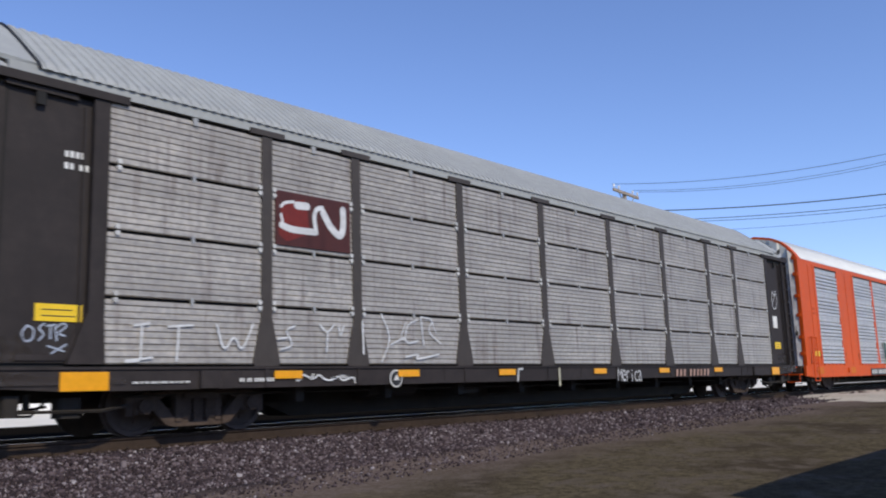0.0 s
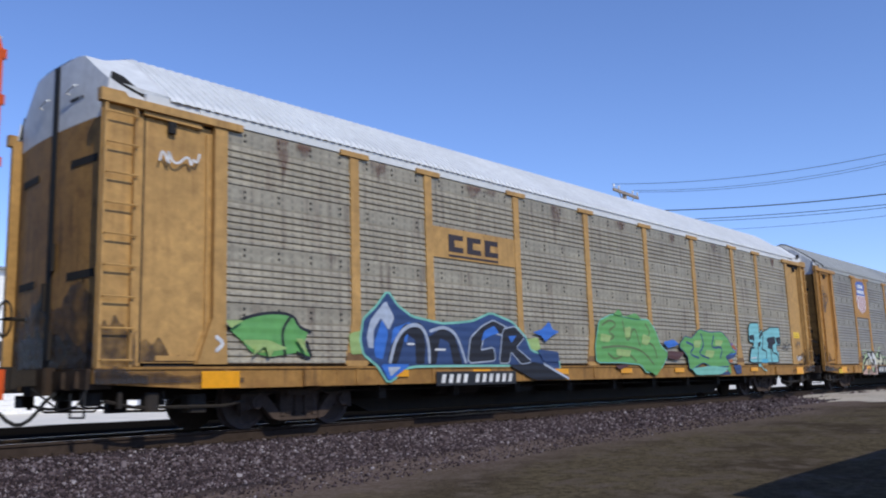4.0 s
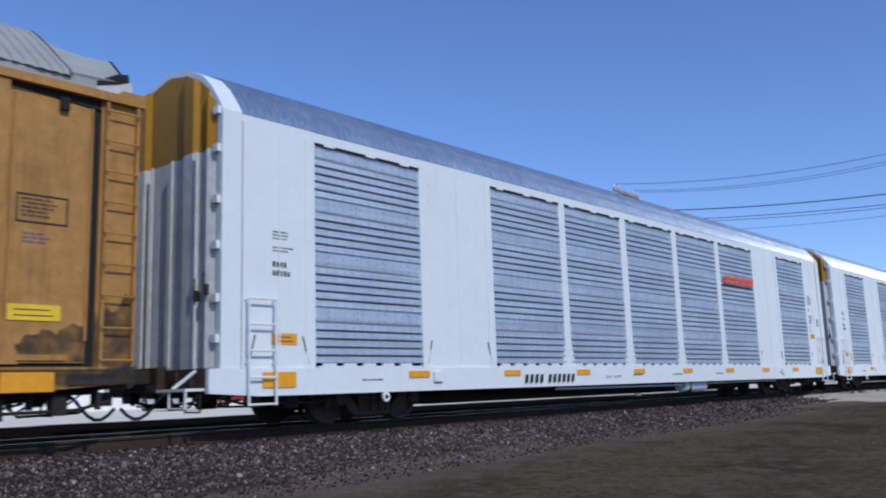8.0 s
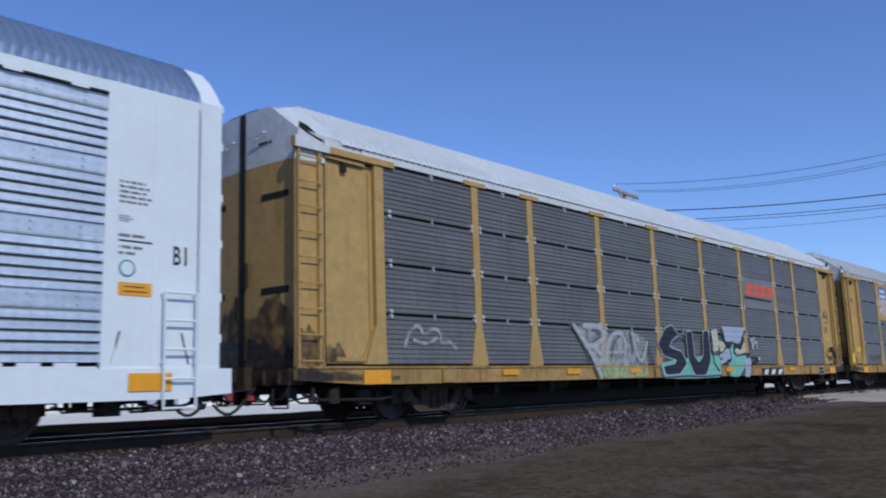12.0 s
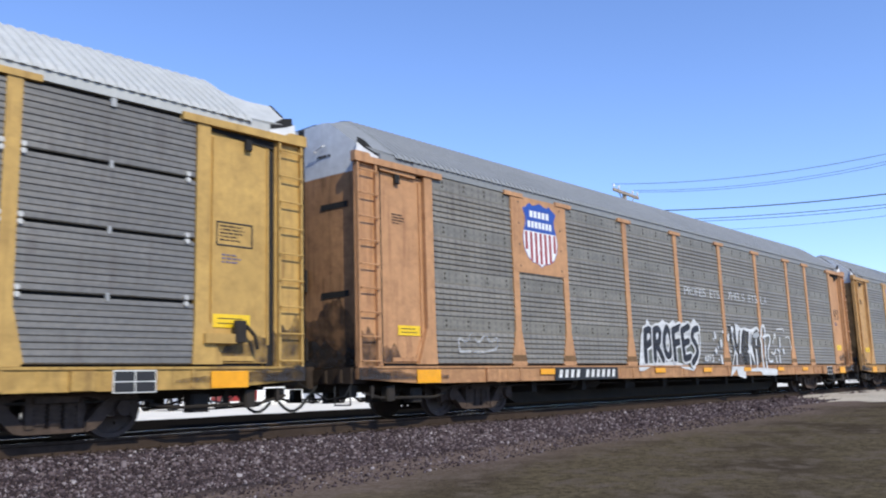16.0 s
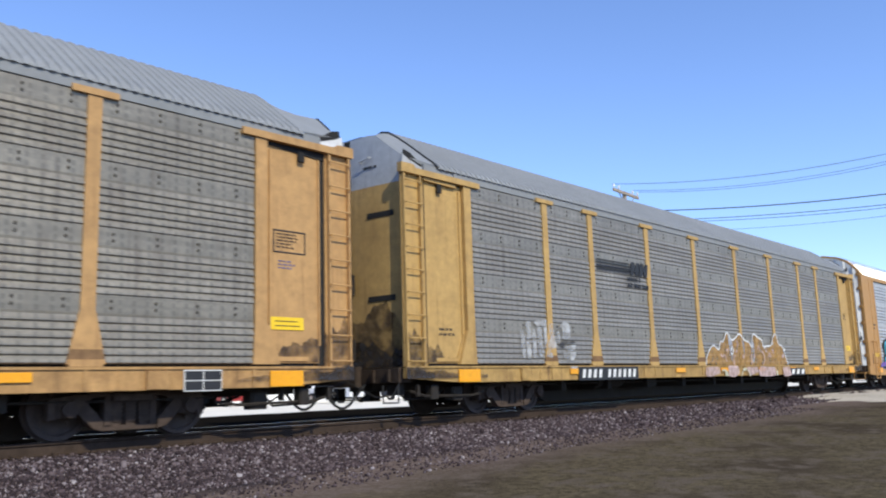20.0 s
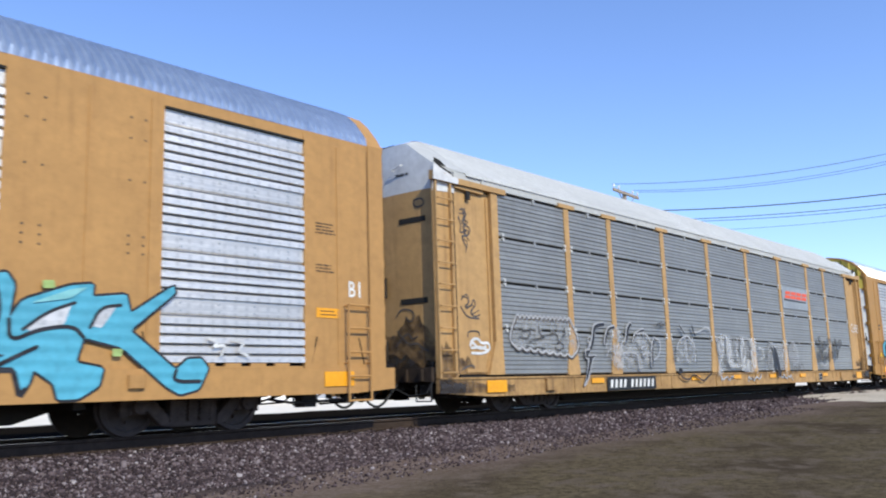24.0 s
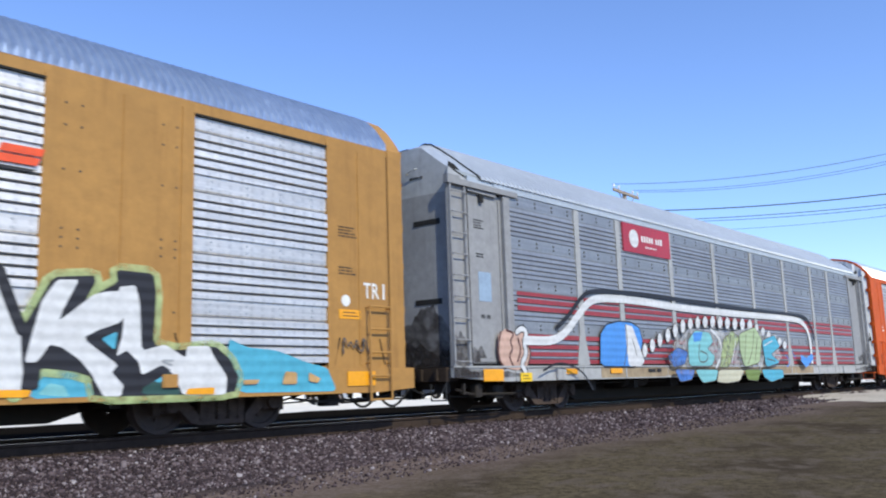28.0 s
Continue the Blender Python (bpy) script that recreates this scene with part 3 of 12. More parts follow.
def hood_shape(prof, x1, low, top=True):
    """The closed upper end of a car: a bulged, flat-topped face, or the cap that runs from it back to the roof."""
    s = Shape()
    fine = []
    full = [(-1.36, low), (-1.36, 4.72)] + [(y * 0.965, z) for y, z in arch(prof)[1:-1]] + [(1.36, 4.72), (1.36, low)]
    for (ya, za), (yb, zb) in zip(full, full[1:]):
        fine += [(ya, za), ((ya + yb) / 2, (za + zb) / 2)]
    fine.append(full[-1])
    face = [(bulge(y), y, min(z + 0.05 * (z > 4.8), 5.45)) for y, z in fine]
    wide = [(-1.40, low), (-1.40, 4.72)] + [(y, z) for y, z in arch(prof)[1:-1]] + [(1.40, 4.72), (1.40, low)]
    back = []
    for (ya, za), (yb, zb) in zip(wide, wide[1:]):
        back += [(x1, ya, za - 0.004), (x1, (ya + yb) / 2, (za + zb) / 2 - 0.004)]
    back.append((x1, wide[-1][0], wide[-1][1]))
    c = len(face)
    s.v = face + back + [(bulge(y), y, low) for y, z in fine]
    for i in range(c - 1):
        s.f += [(i, i + 1, c + i + 1, c + i)] if top else [(2 * c + i, 2 * c + i + 1, i + 1, i)]
    s.k = [0] * len(s.f)
    return s


def stencil(s, x, z, w, rows, h=0.028, seed=0, y=-0.004):
    """Lines of small lettering, as plain bars."""
    rng = random.Random(seed)
    for r in range(rows):
        a, zz = x, z - r * h * 1.9
        end = x + w * rng.uniform(0.65, 1.0)
        while a < end - 0.6 * h:
            for _ in range(rng.randint(2, 6)):
                if a < end - 0.6 * h:
                    top = h * rng.uniform(0.86, 1.0)
                    s.plate([(a, zz), (a + 0.52 * h, zz), (a + 0.52 * h, zz + top), (a, zz + top)], y, 0.0)
                a += 0.80 * h
            a += 0.6 * h
    return s


def digits(s, x, z, h, count, gap_after=(), y=-0.004, slant=0.15):
    """Car marks, as plain upright bars of their size."""
    w = h * 0.36
    for i in range(count):
        s.plate([(x, z), (x + w, z), (x + w + slant * h, z + h), (x + slant * h, z + h)], y, 0.0)
        x += w * 2.0 + (w * 1.4 if i in gap_after else 0)
    return s


def end_pack_old(z0, z1, right=False):
    """Pieces at the left end of an older car side: name, shape and whether it takes the frame paint."""
    out = [("ladder_plate", Shape().plate([(0.02, z0 - 0.05), (0.55, z0 - 0.05), (0.55, z1 - 0.05), (0.02, z1 - 0.05)], 0.02, 0.06), 1)]
    for x in (0.03, 0.47):
        out.append(("ladder_stile", Shape().box((x, -0.05, z0 - 0.05), (x + 0.04, 0.02, z1 - 0.02)), 1))
    for i in range(9):
        z = z0 + 0.05 + i * 0.42
        if z < z1 - 0.1:
            out.append(("ladder_rung", Shape().path([(0.06, 0.0, z), (0.06, -0.09, z), (0.50, -0.09, z), (0.50, 0.0, z)], 0.014, 5), 1))
    out.append(("side_door", Shape().plate([(0.67, z0 + 0.02), (1.765, z0 + 0.02), (1.765, z1 - 0.10), (0.67, z1 - 0.10)], 0.05, 0.09), 1))
    for x in ((0.66, 1.66) if right else (1.66,)):
        out.append(("door_rib", Shape().box((x, 0.02, z0 + 0.3), (x + 0.03, 0.05, z1 - 0.2)), 1))
    out.append(("door_foot", Shape().plate([(0.9, z0 + 0.05), (1.62, z0 + 0.05), (1.66, z0 + 0.5), (1.50, z0 + 0.12), (0.9, z0 + 0.12)], 0.03, 0.05), 1))
    out.append(("door_header", Shape().plate([(-0.04, z1 - 0.06), (2.25, z1 - 0.06), (2.25, z1 + 0.05), (0.35, z1 + 0.06), (0.30, z1 + 0.12), (-0.04, z1 + 0.12)], -0.07, 0.05), 1))
    # black plates stand in for shade in the gap and under the header
    if right:
        out.append(("door_gap", Shape().plate([(0.50, z0 - 0.02), (0.70, z0 - 0.02), (0.70, z1), (0.50, z1)], 0.055, 0.08), 2))
        out.append(("door_soffit", Shape().plate([(0.48, z1 - 0.20), (1.70, z1 - 0.12), (1.70, z1 - 0.03), (0.48, z1 - 0.03)], 0.03, 0.049), 2))
    else:
        out.append(("door_jamb", Shape().plate([(0.54, z0 - 0.02), (0.665, z0 - 0.02), (0.665, z1 - 0.10), (0.54, z1 - 0.10)], 0.045, 0.09), 1))
        out.append(("door_gap", Shape().plate([(0.650, z0 + 0.02), (0.674, z0 + 0.02), (0.674, z1 - 0.12), (0.650, z1 - 0.12)], 0.040, 0.06), 2))
        out.append(("header_rail", Shape().plate([(0.62, z1 - 0.125), (1.55, z1 - 0.145), (1.55, z1 - 0.075), (0.62, z1 - 0.065)], -0.02, 0.04), 1))
    out.append(("door_latch", Shape().box((1.0, -0.03, z1 - 0.31), (1.13, 0.02, z1 - 0.14), bevel=0.02), 2))
    out.append(("end_post", Shape().plate([(1.52, z0), (2.02, z0), (1.99, z0 + 0.6), (1.99, z1), (1.77, z1), (1.77, z0 + 0.66), (1.74, z0 + 0.6)], -0.035, 0.06), 1))
    return out


def end_sill_shape():
    s = Shape()
    s.box((0.0, -1.38, 0.66), (0.34, 1.38, 0.93), bevel=0.04)
    for y in (-1.1, -0.7, 0.7, 1.1):
        s.box((-0.05, y - 0.03, 0.68), (0.0, y + 0.03, 0.90))
    s.box((0.34, -1.2, 0.75), (2.2, 1.2, 0.86))
    s.box((-0.12, -0.34, 0.60), (0.05, 0.34, 0.98), bevel=0.03)
    return s


def coupler_shape():
    s = Shape()
    s.box((-0.62, -0.10, 0.74), (0.1, 0.10, 0.96), bevel=0.04)
    s.prism([(-0.62, -0.17), (-0.42, -0.19), (-0.42, 0.19), (-0.58, 0.21), (-0.72, 0.10), (-0.64, 0.02)], 0.70, 1.0)
    return s


def air_hose_shape():
    s = Shape()
    pts = [(0.05, -0.42, 0.66), (-0.12, -0.42, 0.52)] + [(-0.12 - 0.48 * q / 6, -0.42 + 0.28 * q / 6, 0.52 - 0.30 * math.sin(math.pi * q / 7)) for q in range(1, 7)]
    s.path(pts, 0.026, 6)
    lever = [(0.0, -1.36, 0.66), (-0.10, -1.30, 0.45), (-0.14, -0.9, 0.40), (-0.22, -0.2, 0.70)]
    s.path(lever, 0.016, 5)
    s.path([(-0.02, -1.34, 0.62), (-0.02, -1.34, 0.30), (-0.02, -0.95, 0.30), (-0.02, -0.95, 0.62)], 0.018, 5)
    return s


def side_frame_shape():
    """A cast truss: sloping arms from the journal boxes to a low spring seat, coil springs in its window."""
    s = Shape()
    s.plate([(-0.62, 0.60), (-0.40, 0.69), (0.40, 0.69), (0.62, 0.60), (0.62, 0.53), (0.36, 0.58), (-0.36, 0.58), (-0.62, 0.53)], -0.06, 0.06)
    s.plate([(-0.38, 0.11), (0.38, 0.11), (0.46, 0.18), (-0.46, 0.18)], -0.05, 0.06)
    # near-black plate stands in for the shaded window behind the springs
    s.plate([(-0.30, 0.22), (0.30, 0.22), (0.30, 0.58), (-0.30, 0.58)], 0.03, 0.07, 1)
    for sx in (-1, 1):
        s.plate([(sx * 0.28, 0.18), (sx * 0.38, 0.18), (sx * 0.38, 0.60), (sx * 0.28, 0.60)][::sx], -0.07, 0.06)
        s.plate([(sx * 0.40, 0.11), (sx * 0.53, 0.14), (sx * 0.86, 0.46), (sx * 0.80, 0.56), (sx * 0.68, 0.54), (sx * 0.40, 0.24)][::sx], -0.08, 0.06)
        s.plate([(sx * 0.58, 0.60), (sx * 0.56, 0.52), (sx * 0.78, 0.47), (sx * 1.12, 0.47), (sx * 1.14, 0.54), (sx * 0.80, 0.60)][::sx], -0.06, 0.06)
        s.box((sx * 0.89 - 0.13, -0.09, 0.30), (sx * 0.89 + 0.13, 0.04, 0.50), bevel=0.03)
        s.disc((sx * 0.89, 0.41), 0.105, -0.17, -0.09, 12)
        s.disc((sx * 0.89, 0.41), 0.05, -0.185, -0.17, 8)
        s.box((sx * 1.09 - 0.05, -0.07, 0.28), (sx * 1.09 + 0.05, 0.05, 0.50))
    for x in (-0.20, 0.0, 0.20):
        for i in range(5):
            s.disc((x, 0.245 + 0.058 * i), 0.085, -0.05, 0.0, 10)
            s.box((x - 0.085, -0.075, 0.225 + 0.058 * i), (x + 0.085, -0.02, 0.258 + 0.058 * i), bevel=0.02)
    s.box((-0.30, -0.16, 0.50), (0.30, 0.02, 0.585), bevel=0.03)
    return s


def wheelset_shape():
    s = Shape()
    n = 28
    for sy in (-1, 1):
        rings = [(0.0, 0.70), (0.13, 0.69), (0.15, 0.665), (0.34, 0.675), (0.36, 0.68), (0.42, 0.68)]
        outer = [(0.12, 0.80), (0.14, 0.77), (0.335, 0.775), (0.355, 0.81), (0.42, 0.81), (0.42, 0.70), (0.447, 0.695), (0.447, 0.675), (0.12, 0.675)]
        c = len(outer)
        v = [(r * math.cos(2 * math.pi * i / n), sy * y, r * math.sin(2 * math.pi * i / n)) for i in range(n) for r, y in outer]
        f = []
        for i in range(n):
            for j in range(c):
                a, b = i * c + j, i * c + (j + 1) % c
                d, e = ((i + 1) % n) * c + (j + 1) % c, ((i + 1) % n) * c + j
                f.append((a, b, d, e) if sy < 0 else (e, d, b, a))
        s.add(v, f)
    s.bar((0, -1.0, 0), (0, 1.0, 0), 0.085, 10)
    for i in range(4):
        a = i * math.pi / 2
        for sy in (-0.83, 0.83):
            s.box((0.22 * math.cos(a) - 0.02, sy - 0.02, 0.22 * math.sin(a) - 0.02), (0.22 * math.cos(a) + 0.02, sy + 0.02, 0.22 * math.sin(a) + 0.02))
    return s


M_CLIP = material("zinc_clip", (0.36, 0.36, 0.355), 0.6, 0.2)
M_GRIME_SHADE = paint("grimed_shaded_ochre", (0.22, 0.125, 0.06), 0.6, 0.7, 0.25, 0.6)
WHEELS = []                     # (wheelset, offset along its truck)


def add_truck(car, x):
    truck = part("truck", shared(("truck", 0), lambda: Shape().box((-0.22, -0.95, 0.38), (0.22, 0.95, 0.62), bevel=0.04).box((-0.6, -0.4, 0.62), (0.6, 0.4, 0.74)), M_IRON), car, pose(x, 0, 0))
    frame_mesh = shared(("side_frame", 0), side_frame_shape, M_TRUCK, M_DARK)
    part("side_frame", frame_mesh, truck, pose(0, -1.0, 0))
    part("side_frame", frame_mesh, truck, pose(0, 1.0, 0, 0, 0, 180))
    for dx in (-0.89, 0.89):
        w = part("wheelset", shared(("wheelset", 0), wheelset_shape, M_WHEEL), truck, pose(dx, 0, 0.42))
        WHEELS.append((w, dx))


def rigging_shape():
    """Rods, brackets and boxes slung below a car's end."""
    s = Shape()
    s.path([(0.25, 0.14, 0.50), (0.7, 0.16, 0.40), (2.1, 0.20, 0.38), (2.5, 0.25, 0.44)], 0.024, 5)
    s.path([(0.1, 0.5, 0.60), (0.5, 0.5, 0.36), (1.3, 0.45, 0.34), (1.5, 0.45, 0.55)], 0.020, 5)
    s.box((0.82, 0.10, 0.34), (1.02, 0.30, 0.60), bevel=0.03)
    s.box((1.55, 0.22, 0.30), (1.86, 0.48, 0.56), bevel=0.04)
    s.box((0.40, 0.08, 0.40), (0.46, 0.14, 0.62))
    s.box((0.12, 0.30, 0.44), (0.30, 0.62, 0.62), bevel=0.03)
    s.bar((1.2, 0.36, 0.42), (1.2, 0.36, 0.62), 0.05, 8)
    return s


def sides_of(L):
    return Matrix.Translation((0, -HALF, 0)), pose(L, HALF, 0, 0, 0, 180)


def car_base(label, length, frame_mat, roof_mat, prof, zs0, zs1, roof_x, pitch, amp):
    car = tagged(new("autorack_car"), label, "railcar", "coupled car carriers of the freight train")
    L = length
    # near-black solid core stands in for the unlit interior
    core = Shape()
    core.box((0.75, -1.415, zs1 - 0.05), (L - 0.75, 1.415, 4.72))
    part("rack_liner", core.mesh("rack_liner", M_DARK), car)
    deep = 0.15 if prof is ROOF_A else 0.225

    def under():
        s = Shape()
        s.box((0.4, -1.44, zs1 - 0.14), (L - 0.4, 1.44, zs1 - 0.03))
        s.plate([(0.3, 0.52), (5.2, 0.46), (6.0, deep), (L - 6.0, deep), (L - 5.2, 0.46), (L - 0.3, 0.52), (L - 0.3, 0.80), (0.3, 0.80)], -0.32, 0.32)
        for i in range(9):
            x = 5.5 + i * (L - 11) / 8
            s.box((x - 0.08, -1.2, 0.40), (x + 0.08, 1.2, zs1 - 0.14))
        s.bar((7.2, -0.9, 0.62), (8.4, -0.9, 0.62), 0.20, 10)
        s.box((9.5, -1.0, 0.42), (10.3, -0.5, 0.8))
        s.path([(2.4, -1.05, 0.56), (L - 2.4, -1.05, 0.50)], 0.022, 5)
        return s
    part("underframe", under().mesh("underframe", M_IRON), car)
    part("roof", shared(("roof", prof is ROOF_A, roof_x, L, pitch, amp), lambda: roof_shape(prof, roof_x, L - roof_x, pitch, amp), roof_mat), car)
    es, cp, hz = (shared((n, 0), f, m) for n, f, m in (("end_sill", end_sill_shape, M_TAR), ("coupler", coupler_shape, M_IRON), ("air_hose", air_hose_shape, M_HOSE)))
    for m in (None, pose(L, 0, 0, 0, 0, 180)):
        part("end_sill", es, car, m)
        part("coupler", cp, car, m)
        part("air_hose", hz, car, m)
    for m in sides_of(L):
        for right in (False, True):
            part("brake_rigging", shared(("brake_rigging", right, L), lambda: mirrored(rigging_shape(), L) if right else rigging_shape(), M_IRON), car, m)
    for x in (3.72, L - 3.72):
        add_truck(car, x)
    return car


def facing(L, y=-HALF):
    """The two sides of a car: the one that faces the camera, and the far one turned about."""
    return Matrix.Translation((0, y, 0)), pose(L, -y, 0, 0, 0, 180)


def old_car(label, frame_mat, panel_mat, roof_mat, hood_mat, clip_mat, kind="ribbed", post_mat=None, sill_mat=None, end_mat=None, tee=True,
            zs0=0.63, zs1=0.94, zp0=0.98, zp1=4.60, roof_pitch=0.165, end_seal=True, door_mat=None, dirty=1.0, roof_amp=0.022):
    """A riveted rack on a flat car: corrugated panels between T-headed posts, end doors behind ladders."""
    L = 27.1
    car = car_base(label, L, sill_mat or frame_mat, roof_mat, ROOF_A, zs0, zs1, 1.02, roof_pitch, roof_amp)
    edges = [2.0, 4.6, 6.5, 9.3, 12.1, 15.0, 17.8, 20.6, 22.5, 25.1]
    post_mat, sill_mat, end_mat = post_mat or frame_mat, sill_mat or frame_mat, end_mat or frame_mat
    sides = facing(L)
    for n, m in enumerate(sides):
        for a, b in zip(edges, edges[1:]):
            w = round(b - a, 3)
            if n == 0:
                near_panel(car, m @ pose(a, 0.03, 0), kind, w, zp0, zp1, panel_mat, M_CLIP if kind == "strip" else clip_mat)
                continue
            part("side_panel", shared(("side_panel", kind, w, zp0, zp1), lambda: panel_shape(kind, w, zp0, zp1), panel_mat, M_CLIP if kind == "strip" else clip_mat, M_DARK), car, m @ pose(a, 0.03, 0))
        for x in edges[1:-1]:
            post = part("post", shared(("post", zp0, zp1, tee), lambda: post_shape(zp0, zp1, tee=tee), post_mat), car, m @ pose(x, 0, 0))
            if tee and kind != "strip":
                # brown foot: dirt, plus the undercut face's shade put into the colour
                part("foot_plate", shared(("foot_plate", zp0), lambda: Shape().plate([(-0.25, zp0 + 0.062), (0.25, zp0 + 0.062), (0.215, zp0 + 0.19), (-0.215, zp0 + 0.19)], -0.033, 0.0), M_GRIME_SHADE), post, None, "post foot, rust-stained and coloured darker for its undercut")
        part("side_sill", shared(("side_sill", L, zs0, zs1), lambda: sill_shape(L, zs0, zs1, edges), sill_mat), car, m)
        part("top_chord", shared(("top_chord", L, zp1), lambda: Shape().box((1.5, -0.018, zp1 + 0.02), (L - 1.5, 0.08, 4.80)).box((0.65, 0.0, 4.62), (1.5, 0.08, 4.80)).box((L - 1.5, 0.0, 4.62), (L - 0.65, 0.08, 4.80)), roof_mat), car, m)
        for right in (False, True):
            for i, (name, s, painted) in enumerate(end_pack_old(zp0, zp1, right)):
                key = (name, i, zp0, zp1, right)
                part(name, shared(key, lambda: mirrored(s, L) if right else s, (M_IRON, end_mat, M_DARK)[painted]), car, m)
        for right in (False, True):
            for name, x0, x1, z0, high, fall, y, coat in (("ladder_grime", 0.02, 0.60, zp0 - 0.04, 0.62 * dirty, 0.1, 0.016, M_SOOT), ("door_smear", 0.68, 1.74, zp0 + 0.03, 0.34 * dirty, 0.22, 0.046, M_SOOT),
                                                          ("sill_grime", 0.0, 2.3 * dirty, zs0 + 0.09, zs1 - zs0 - 0.08, 0.18, -0.049, M_SOOT), ("sill_soot", 0.0, 0.75 * dirty, zs0 + 0.09, zs1 - zs0 - 0.10, 0.10, -0.052, M_CAKED)):
                def smear():
                    one = smear_shape(x0, x1, z0, high, fall, 0.05 if "sill" in name else 0.25, 4.4 + right, y)
                    return mirrored(one, L) if right else one
                part(name, shared((name, zp0, dirty, right), smear, coat), car, m)
        if kind == "strip":
            per = (zp1 - zp0) / 4
            rings = Shape()
            for x in edges:
                for g in range(1, 4):
                    for sx in (-1, 1):
                        if (x > 3 or sx > 0) and (x < 24 or sx < 0):
                            for dz in (-0.055, 0.035):
                                rings.disc((x + sx * 0.135, zp0 + g * per + dz), 0.037, -0.047, 0.0, 10)
            tagged(part("panel_bolts", shared(("panel_bolts", zp0, zp1), lambda: rings, clip_mat), car, m), kind="stuff")
    for m in (None, pose(L, 0, 0, 0, 0, 180)):
        ring = [(bulge(y), y) for y in (-1.36, -1.2, -1.0, -0.8, -0.6, -0.4, -0.2, 0.0, 0.2, 0.4, 0.6, 0.8, 1.0, 1.2, 1.36)] + [(0.9, 1.36), (0.9, -1.36)]
        at = m or Matrix.Identity(4)
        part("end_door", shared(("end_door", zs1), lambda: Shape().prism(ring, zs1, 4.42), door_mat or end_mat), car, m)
        part("door_grime", shared(("door_grime", zs1, dirty), lambda: grime_shape(zs1, 0.95 * dirty, 0.5 * dirty, 3.1, 0.004), M_SOOT), car, m, "brown brake dust up the foot of the end doors")
        part("door_soot", shared(("door_soot", zs1, dirty), lambda: grime_shape(zs1, 0.42 * dirty, 0.3, 7.3, 0.007), M_CAKED), car, m, "black soot caked on the foot of the end doors")
        part("door_seam", shared(("door_seam", zs1), lambda: Shape().box((0.035, -0.075, zs1), (0.08, 0.075, 5.44)), M_DARK), car, m)
        for y, z in ((-0.12, 2.55), (-0.12, 1.30), (0.12, 2.0)):
            part("seam_latch", shared(("seam_latch", 0), lambda: Shape().box((-0.05, -0.045, -0.20), (0.0, 0.045, 0.20), bevel=0.012), M_IRON), car, at @ pose(0.052, y, z))
        for y in (-0.86, 0.86):
            for z in (3.86, 2.25):
                part("hand_slot", shared(("hand_slot", 0), lambda: Shape().plate([(-0.33, -0.055), (0.33, -0.055), (0.33, 0.055), (-0.33, 0.055)], -0.008, 0.03), M_DARK), car, at @ on_end(y) @ pose(0, 0, z - 0.02))
        part("brake_wheel", shared(("brake_wheel", 0), lambda: Shape().path([(-0.30, 0.62 + 0.26 * math.cos(a), 1.72 + 0.26 * math.sin(a)) for a in np.linspace(0, 2 * math.pi, 17)], 0.018, 5).bar((-0.30, 0.62, 1.72), (0.0, 0.62, 1.72), 0.03, 6).bar((-0.30, 0.36, 1.72), (-0.30, 0.88, 1.72), 0.014, 5).bar((-0.30, 0.62, 1.46), (-0.30, 0.62, 1.98), 0.014, 5), M_IRON), car, m)
        for sy in (-1, 1):
            # black plate draws the shaded hole at the hood corner
            part("corner_gap", shared(("corner_gap", sy), lambda: Shape().plate([(0.10, 4.66), (0.86, 4.68), (0.34, 4.99), (0.16, 5.03)], sy * 1.425 - 0.004, sy * 1.425 + 0.004), M_DARK), car, m)
            part("corner_flap", shared(("corner_flap", sy), lambda: Shape().plate([(0.08, 4.64), (0.92, 4.66), (0.30, 4.84), (0.12, 4.92)], sy * 1.445 - 0.006, sy * 1.445 + 0.006), hood_mat), car, m)
        part("end_hood", shared(("end_hood", 0), lambda: hood_shape(ROOF_A, 1.03, 4.42, False), hood_mat), car, m)
        part("hood_cap", shared(("hood_cap", 0), lambda: hood_shape(ROOF_A, 1.03, 4.42), roof_mat), car, m)
        part("hood_seal", shared(("hood_seal", 0), lambda: Shape().path([(bulge(y * 0.965) + 0.02, y * 0.965, min(z + 0.05, 5.45)) for y, z in arch(ROOF_A)[4:-2]], 0.022, 5), M_HOSE), car, m)
        part("hood_text", shared(("hood_text", 0), lambda: stencil(Shape(), -0.30, 4.78, 0.5, 1, 0.05, 3, -0.008), M_STENCIL), car, at @ on_end(-0.75) @ pose(0, -0.004, 0))
        for y in (-0.4, 0.5):
            part("hood_handle", shared(("hood_handle", 0), lambda: Shape().path([(0.0, -0.25, 5.0), (-0.06, -0.25, 4.98), (-0.06, 0.0, 4.93), (0.0, 0.0, 4.92)], 0.014, 5), hood_mat), car, (m or Matrix.Identity(4)) @ pose(bulge(y) - 0.005, y, 0))
        if end_seal:
            part("roof_seal", shared(("roof_seal", 0), lambda: Shape().path([(1.02, y * 1.004, z + 0.01) for y, z in arch(ROOF_A)], 0.022, 5), M_HOSE), car, m)
    return car, sides[0], edges


